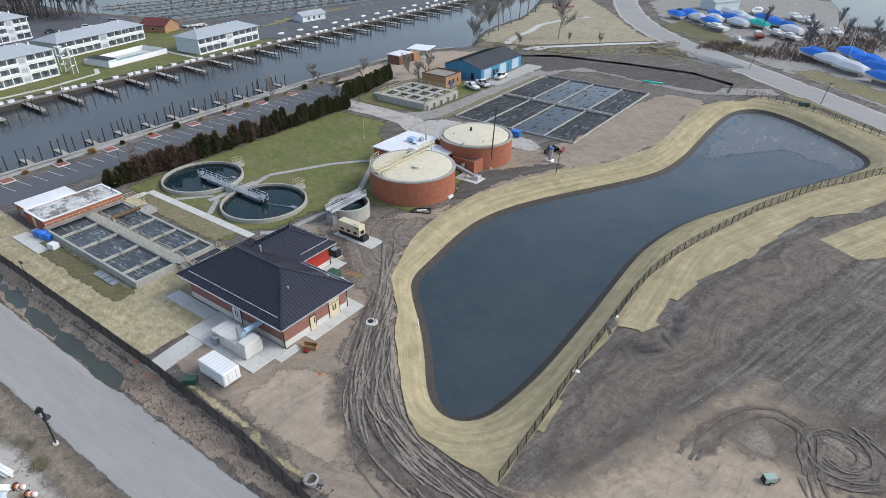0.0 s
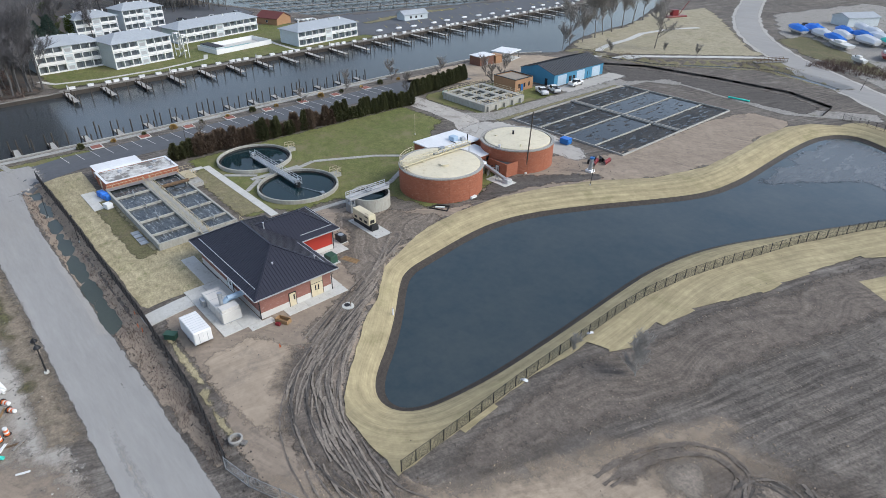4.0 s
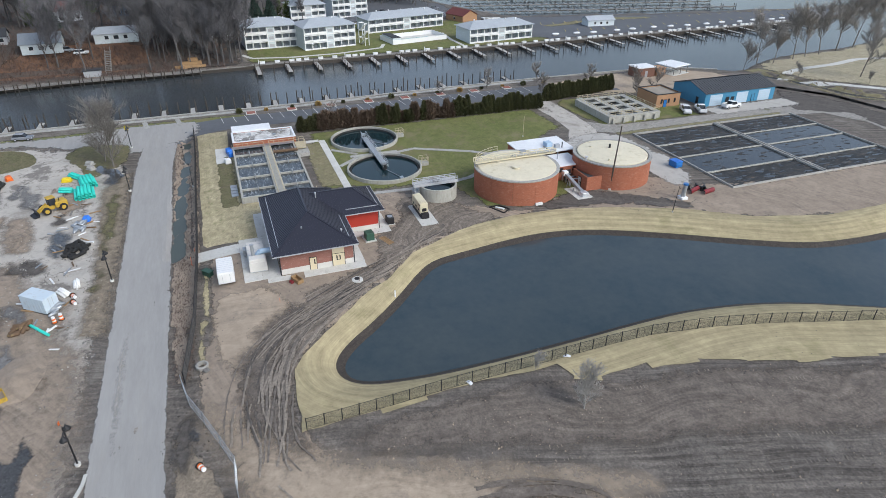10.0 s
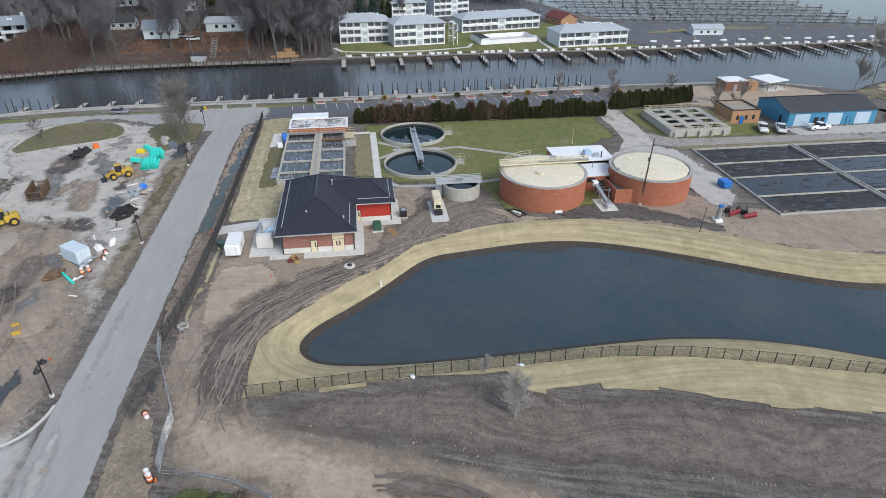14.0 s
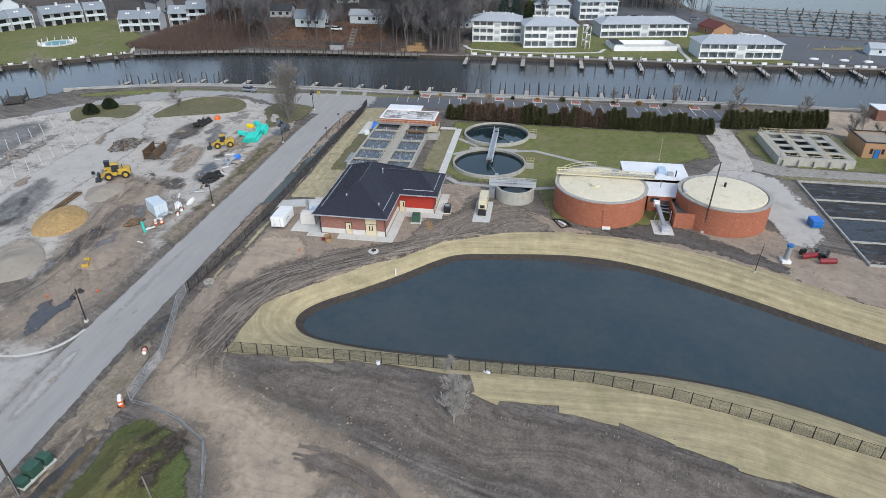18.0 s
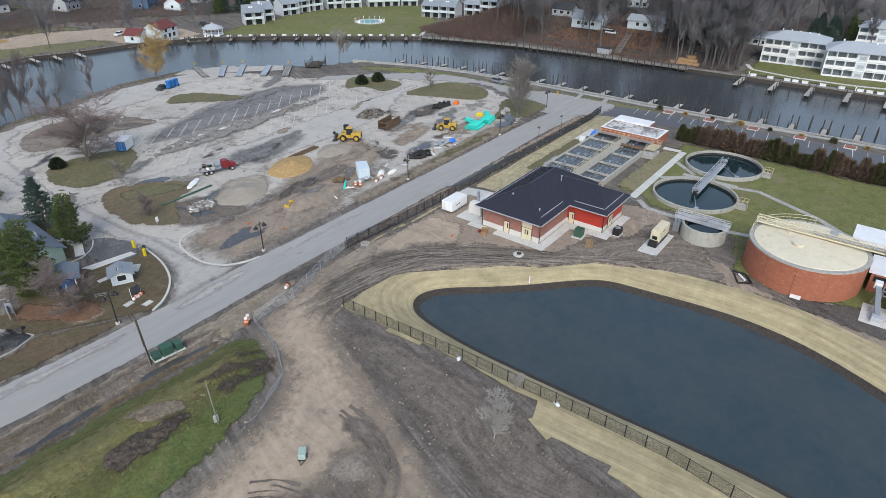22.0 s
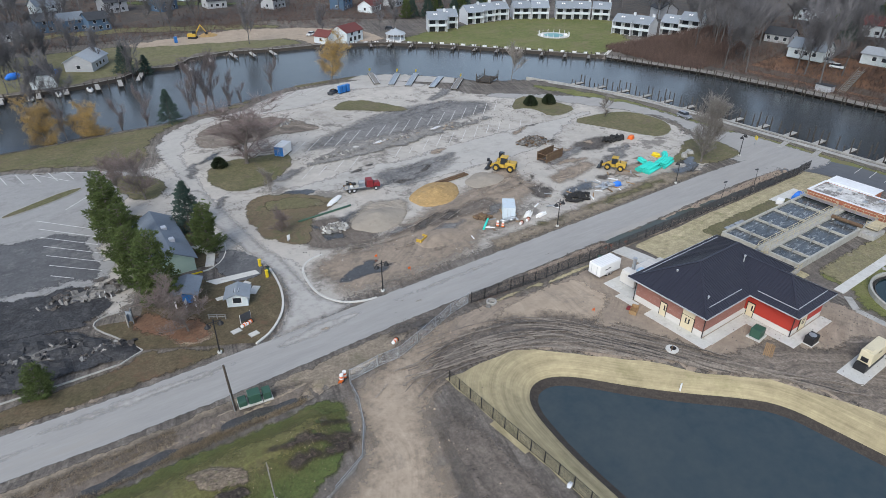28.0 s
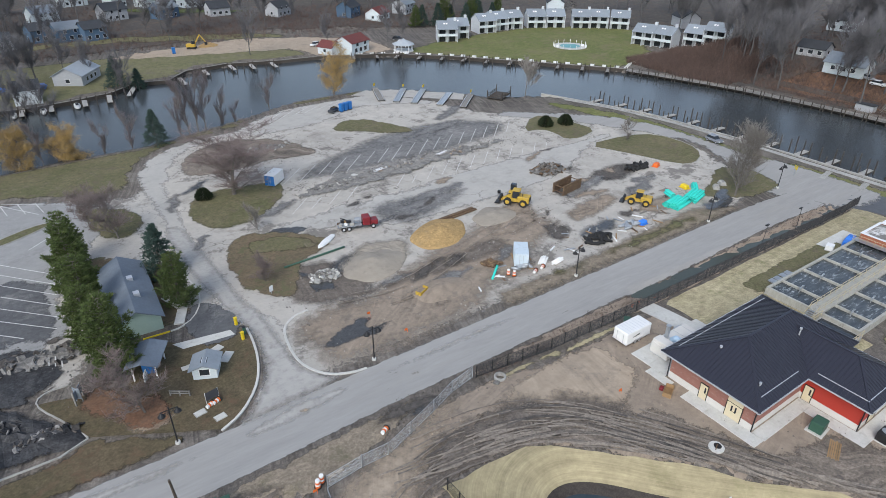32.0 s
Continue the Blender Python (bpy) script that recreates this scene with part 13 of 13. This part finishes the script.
homes = [(-216, -19.5, -88, 12, 8, 3.2, 2.6, "sidewhite", "shingle"), (-221, 3.0, -88, 14, 7.5, 3.0, 1.6, "sidewhite", "shingle_lt"), (-236, 21, -80, 11, 8, 5.0, 3.0, "sideblue", "shingle_dk"), (-226, -36, -85, 9, 7, 3.0, 2.0, "sidegrey", "shingle_dk"), (-262, -18, -70, 10, 8, 4.5, 2.6, "sidewhite", "shingle_red"),
         (-268, 4, -95, 10, 8, 4.5, 2.4, "sideblue", "shingle_dk"), (-252, 38, -95, 9, 7, 3.2, 2.2, "sidewhite", "shingle"), (-275, -50, -80, 11, 8, 4.5, 2.5, "sidewhite", "shingle_dk"),
         (4, -146.5, 178, 7, 6, 4.6, 2.0, "sidewhite", "shingle_dk"), (-11.5, -165, 60, 14, 9, 3.4, 2.4, "sidegrey", "shingle_lt"),
         (-8, -236, 15, 10, 8, 5.0, 2.4, "sideblue", "shingle_dk"), (-17, -233, 15, 10, 8, 5.0, 2.4, "sideblue", "shingle"), (-26, -230, 15, 9, 8, 5.0, 2.4, "sideblue", "shingle_dk"), (8, -226, 15, 10, 8, 4.0, 2.4, "sidegrey", "shingle_dk"),
         (-12, -272, 20, 11, 8, 5, 2.8, "sidewhite", "shingle"), (-40, -268, 20, 11, 8, 5, 2.8, "sidegrey", "shingle_dk"), (-62, -262, 35, 11, 8, 5, 2.8, "sideblue", "shingle"), (-86, -258, 5, 10, 8, 4, 2.8, "sidegrey", "shingle_dk"), (15, -258, 10, 11, 9, 5, 3, "sidegrey", "shingle_dk"),
         (-142, -226, 35, 10, 8, 5.2, 2.6, "sideblue", "shingle_dk"), (-152, -214, 35, 11, 8, 3.4, 2.6, "sidewhite", "shingle_red"), (-172, -222, 30, 10, 8, 5, 2.6, "sidegrey", "shingle"), (-112, -244, 30, 10, 8, 4.5, 2.6, "sidegrey", "shingle_dk"), (-250, -190, 50, 12, 9, 5, 3, "sidewhite", "shingle_dk"), (-28, -314, 15, 14, 9, 5.2, 2.6, "sidewhite", "shingle"), (-47, -303, 25, 8, 8, 5.2, 2.4, "sidewhite", "shingle"), (-60, -295, 25, 7, 8, 5.4, 2.4, "sidewhite", "shingle_dk"), (-70, -293, 25, 9, 7, 3.2, 1.6, "sidegrey", "shingle"), (-80, -286, 25, 10, 8, 5.0, 1.8, "sidewhite", "shingle_lt"), (8, -300, 10, 12, 9, 5, 2.6, "sidegrey", "shingle"), (-270, -120, 60, 12, 9, 5, 3, "sidegrey", "shingle_dk")]
for i, (x, y, rz, l, w, h, rise, wall, roof) in enumerate(homes):
    col = {"sidewhite": "white", "sideblue": "blue", "sidegrey": "grey"}[wall]
    gable_house("house", x, y, rz, l, w, h, rise, wall, roof, col + " timber house among bare trees", "house", WN if h > 4 else WL, 0.45, group="far houses")
for i, (x, y, rz, mt) in enumerate(((-212, -8, 90, "carwhite"), (-214, -12.5, 70, "carsilver"), (-226, 14, 90, "shingle_dk"), (-240, 32, 20, "carsilver"), (-286, 118, 80, "shingle_dk"), (-284, 132, 80, "carwhite"), (-288, 146, 80, "carsilver"))):
    car(x, y, rz, mt, "car parked beside a house")
bs = thing("bank_stairs", -203, 0.5, hz(-200, 0.5), 0, "grey timber stairs climbing the bluff", "stairs")
for k in range(14):
    part("tread", Geo().box(3.5 - 0.75 * k, 4.35 - 0.75 * k, -0.8, 0.8, -0.2 + 0.42 * k, -0.1 + 0.42 * k), M["wood"], bs)
for s in (-0.85, 0.85):
    part("stringer", Geo().bar((4.4, s, -0.4), (-6.4, s, 5.6), 0.12, 0.3), M["wood"], bs)
    part("rail", Geo().bar((4.4, s, 0.7), (-6.4, s, 6.6), 0.1), M["wood"], bs)
lb = thing("landing_shed", -198.0, -4.0, hz(-198, -4), 90, "low grey shed on the bank deck", "shed")
part("body", Geo().box(-2.5, 2.5, -1.2, 1.2, 0, 2.0), M["sidegrey"], lb)
part("roof", Geo().box(-2.8, 2.8, -1.5, 1.5, 2.0, 2.15), M["shingle_dk"], lb)
ld = thing("orange_retaining_deck", -199.5, 26.0, hz(-199, 26), 90, "new orange-brown timber terrace on the bluff", "deck")
for k in range(3):
    part("terrace", Geo().box(-5 + 2.2 * k, 5 - 1.2 * k, -0.9 + 1.6 * k, 0.5 + 1.6 * k, 0, 0.9 + 0.9 * k), M["lumber"], ld)
ev = thing("excavator", -56.2, -195, hz(-56, -195), 150, "yellow excavator working on the far shore", "excavator")
part("tracks", Geo().box(-1.8, 1.8, -1.3, -0.7, 0, 0.8, 0.2).box(-1.8, 1.8, 0.7, 1.3, 0, 0.8, 0.2), M["rubber"], ev)
part("house", Geo().box(-1.9, 1.5, -1.2, 1.2, 0.9, 2.1, 0.12), M["yellow"], ev)
part("cab", Geo().box(0.3, 1.6, -1.1, -0.1, 2.1, 3.1, 0.06), M["glass"], ev)
part("boom", Geo().bar((1.2, 0.4, 1.8), (3.6, 0.4, 5.4), 0.4).bar((3.6, 0.4, 5.4), (5.6, 0.4, 2.6), 0.3), M["yellow"], ev)
part("bucket", Geo().box(5.2, 6.2, 0, 0.9, 1.6, 2.6, 0.12), M["black"], ev)
heap("sand_mound", -63, -197, 4.5, 3.0, 1.6, "sand", "heap of orange-brown soil on the building site")
for x, y in ((0, -158), (3, -163), (11, -160)):
    shb = thing("covered_boat", x, y, hz(x, y) + 0.05, 40, "boat under a blue tarpaulin in a garden", "boat", "tarped boats")
    part("cover", Geo().lathe([(0.02, -3.0), (1.0, -1.6), (1.2, 0.8), (0.7, 2.6), (0.02, 3.1)], 10), M["tarp"], shb, m=pose(0, 0, 1.0, 0, 90, 0))
    part("cradle", Geo().box(-1.6, 1.6, -0.7, 0.7, 0, 0.4), M["wood"], shb)

# ==== river shelter, shed and park ====
ps = thing("picnic_shelter", -140.3, 179.5, hz(-140, 179.5) + 0.08, 15, "flat white-roofed picnic shelter by the river", "shelter")
part("roof", Geo().box(-4.0, 4.0, -4.2, 4.2, 2.7, 2.9, 0.05), M["whiteroof"], ps)
for x in (-3.4, 3.4):
    for y in (-3.6, 0, 3.6):
        part("post", Geo().box(x - 0.1, x + 0.1, y - 0.1, y + 0.1, 0, 2.7), M["wood"], ps)
part("slab", Geo().box(-4, 4, -4.2, 4.2, 0, 0.1), M["concrete"], ps)
for y in (-2, 1.5):
    part("picnic_table", Geo().box(-1, 1, y - 0.4, y + 0.4, 0.7, 0.78).box(-1, 1, y - 0.9, y - 0.6, 0.4, 0.46).box(-1, 1, y + 0.6, y + 0.9, 0.4, 0.46), M["wood"], ps)
sd = thing("brick_shed", -140.0, 167.0, hz(-140, 167) + 0.05, 0, "brown brick restroom with pale flat roof", "building")
for a in ((-2.6, 2.6, -3.4, -3.15), (-2.6, 2.6, 3.15, 3.4), (-2.6, -2.35, -3.15, 3.15), (2.35, 2.6, -3.15, 3.15)):
    part("wall", Geo().box(*a, 0, 3.0), M["brickbrown"], sd)
part("roof", Geo().box(-2.8, 2.8, -3.6, 3.6, 3.0, 3.2), M["whiteroof"], sd)
part("door_panel", Geo().box(2.58, 2.64, -0.5, 0.5, 0, 2.1), M["galv"], sd)
tb_ = thing("tan_shed", -138.6, 172.4, hz(-138.6, 172.4) + 0.05, 0, "small tan shed with sloping roof", "shed")
part("body", Geo().box(-1.8, 1.8, -1.6, 1.6, 0, 2.6), M["bricktan"], tb_)
part("roof", Geo().box(-2.0, 2.0, -1.8, 1.8, 2.6, 2.75), M["bricktan"], tb_)
path("park_path", [(-119.5, 206.5), (-125.5, 216), (-128, 226), (-129, 240), (-133, 256), (-130, 272), (-122, 284)], 3.0, "curving white concrete park path", 3.0)
path("park_path", [(-119.5, 206.8), (-110, 215), (-103, 222), (-90, 236), (-76, 250)], 2.6, "white concrete park path", 3.0)
br_ = thing("foot_bridge", -73, 243, hz(-73, 250) + 0.2, 60, "rust-brown footbridge over the creek", "footbridge")
part("deck", Geo().box(-6, 6, -1.2, 1.2, 0, 0.2), M["wood"], br_)
for s in (-1.2, 1.2):
    part("rail", rail_run([(-6, s, 0.2), (6, s, 0.2)], 1.1, 1.5, 0.06), M["rust"], br_)
for x, y, h in ((-13.5, 196, 6.2), (-39, 226.8, 4.0)):
    pole_light("street_pole", x, y, h, "thin dark pole beside the east road", True, 0.8, 0.09)
gb2 = thing("green_valve_box", -17, 192.5, hz(-17, 192.5), 30, "dark green utility box by the fence", "utility box")
part("box", Geo().box(-1.2, 1.2, -0.7, 0.7, 0, 1.0, 0.05), M["greenbox"], gb2)
part("lid", Geo().box(-1.25, 1.25, -0.75, 0.75, 1.0, 1.1), M["greenbox"], gb2)
pipe_stack(-58.5, 190.5, 5, (1,), "turquoise pipe lying by the dark field", 6.0, 0.25, seed=31)


# ==== boats in winter storage ====
def boat(x, y, rz, L, cover, label, mast=0.0, hull="hull"):
    ob = thing("stored_boat", x, y, hz(x, y) + 0.05, rz, label, "boat", "stored boats")
    g = Geo()
    n = 9
    W2 = L * 0.185
    rows = []
    for i in range(n):
        f = i / (n - 1)
        w = W2 * (1 - max(0, (f - 0.45) / 0.55) ** 1.8) * (0.9 + 0.1 * min(1, f * 3))
        zk = 0.7 + 0.5 * max(0, f - 0.6) ** 1.5 * 3
        sh = 1.9 + 0.5 * f
        rows.append([(f * L - L / 2, -w, sh), (f * L - L / 2, -w * 0.75, zk + 0.35), (f * L - L / 2, 0, zk), (f * L - L / 2, w * 0.75, zk + 0.35), (f * L - L / 2, w, sh)])
    g.v = [p for r in rows for p in r]
    g.f = [(5 * i + j, 5 * i + j + 1, 5 * i + 6 + j, 5 * i + 5 + j) for i in range(n - 1) for j in range(4)] + [(4, 3, 2, 1, 0)]
    g.f += [(5 * i + 4, 5 * i, 5 * i + 5, 5 * i + 9) for i in range(n - 1)]
    part("hull", g, M[hull], ob)
    if cover:
        c_ = Geo()
        vs = []
        for i in range(n):
            f = i / (n - 1)
            w = W2 * 1.06 * (1 - max(0, (f - 0.45) / 0.55) ** 1.8) + 0.05
            z0 = 1.7 + 0.5 * f
            rz_ = z0 + 0.5 + L * 0.18 * math.sin(math.pi * min(1, 0.15 + f * 0.85)) * (0.9 + 0.25 * noise.noise((i * 0.9, x, y)))
            vs.append([(f * L - L / 2, -w, z0), (f * L - L / 2, -w * 0.6, z0 + (rz_ - z0) * 0.7), (f * L - L / 2, 0, rz_), (f * L - L / 2, w * 0.6, z0 + (rz_ - z0) * 0.7), (f * L - L / 2, w, z0)])
        c_.v = [p for r in vs for p in r]
        c_.f = [(5 * i + 5 + j, 5 * i + 6 + j, 5 * i + j + 1, 5 * i + j) for i in range(n - 1) for j in range(4)] + [(0, 1, 2, 3, 4)]
        part("cover", c_, M[cover], ob, {"tarp": "bright blue tarpaulin", "shrink": "white shrink wrap", "turq": "turquoise cover"}[cover])
    else:
        part("cabin", Geo().box(-L * 0.15, L * 0.18, -W2 * 0.6, W2 * 0.6, 1.9, 2.9, 0.2), M["hull"], ob)
        part("windscreen", Geo().box(L * 0.17, L * 0.19, -W2 * 0.55, W2 * 0.55, 2.2, 2.8), M["glass"], ob)
    for i in (-0.3, 0.0, 0.25):
        for s in (-1, 1):
            part("stand", Geo().bar((L * i, s * W2 * 1.0, 0), (L * i, s * W2 * 0.65, 1.25), 0.09), M["galv"], ob)
    part("keel_block", Geo().box(-L * 0.3, L * 0.25, -0.2, 0.2, 0, 0.75), M["wood"], ob)
    if mast:
        part("mast", Geo().cyl((L * 0.08, 0, 1.8), (L * 0.08, 0, mast), 0.09, 0.06, n=8), M["alum"], ob)
    return ob
fleet = [(-89, 304, 150, 10, "tarp", 0), (-84, 309, 150, 11, "tarp", 0), (-78, 301, 155, 10, "shrink", 0), (-72, 305, 150, 9, "shrink", 0), (-74, 313, 140, 11, "tarp", 0), (-66, 309, 150, 10, "tarp", 0), (-66, 287, 150, 11, "", 0), (-71, 294, 150, 10, "tarp", 0), (-61, 300, 155, 10, "shrink", 0), (-60, 309, 150, 11, "shrink", 0),
         (-53, 302, 150, 10, "turq", 0), (-54, 318, 150, 10, "tarp", 0), (-48, 309, 145, 11, "tarp", 0), (-48, 280, 110, 10, "", 0), (-43, 288, 150, 9, "", 0), (-42, 304, 145, 10, "tarp", 0), (-39, 296, 150, 10, "shrink", 0), (-37, 284, 140, 9, "", 0), (-61, 340, 100, 13, "", 14), (-44, 334, 120, 11, "", 13), (-37, 328, 120, 10, "", 0), (-72, 328, 140, 9, "shrink", 0), (-52, 264, 150, 6, "", 0), (-31, 306, 120, 9, "", 0), (-24, 305, 120, 9, "", 0), (-66, 322, 150, 9, "shrink", 0),
         (-24, 254, 150, 12, "tarp", 0), (-18, 247, 155, 12, "shrink", 0), (-12, 240, 155, 11, "shrink", 13), (-14, 262, 140, 12, "tarp", 14), (-8, 253, 150, 12, "tarp", 0), (-4, 244, 150, 12, "tarp", 0), (-2, 231, 150, 11, "tarp", 0), (4, 240, 150, 12, "tarp", 0), (6, 226, 150, 10, "shrink", 0), (4, 254, 145, 11, "tarp", 0)]
for i, (x, y, rz, L, cov, ms) in enumerate(fleet):
    boat(x, y, rz, L * 1.05, cov, ("boat wrapped in bright blue tarpaulin on stands" if cov == "tarp" else "boat in white shrink wrap on stands" if cov == "shrink" else "turquoise-covered boat on stands" if cov else "uncovered white boat on stands"), ms, "hullred" if i == 13 else "hull")
gable_house("boat_shed", -80, 345, 60, 16, 10, 4.0, 1.5, "sidewhite", "shingle_lt", "long white boat yard shed", "shed", ())
rt = thing("red_tug", -146, 305, -1.3, 70, "red work boat at the river bank", "boat")
part("hull", Geo().box(-6, 6, -2, 2, 0, 1.4, 0.4), M["hullred"], rt)
part("deck_house", Geo().box(-2.5, 1.0, -1.2, 1.2, 1.4, 4.0, 0.1), M["red"], rt)
part("crane", Geo().bar((2, 0, 1.4), (7, 0, 7.5), 0.25), M["red"], rt)
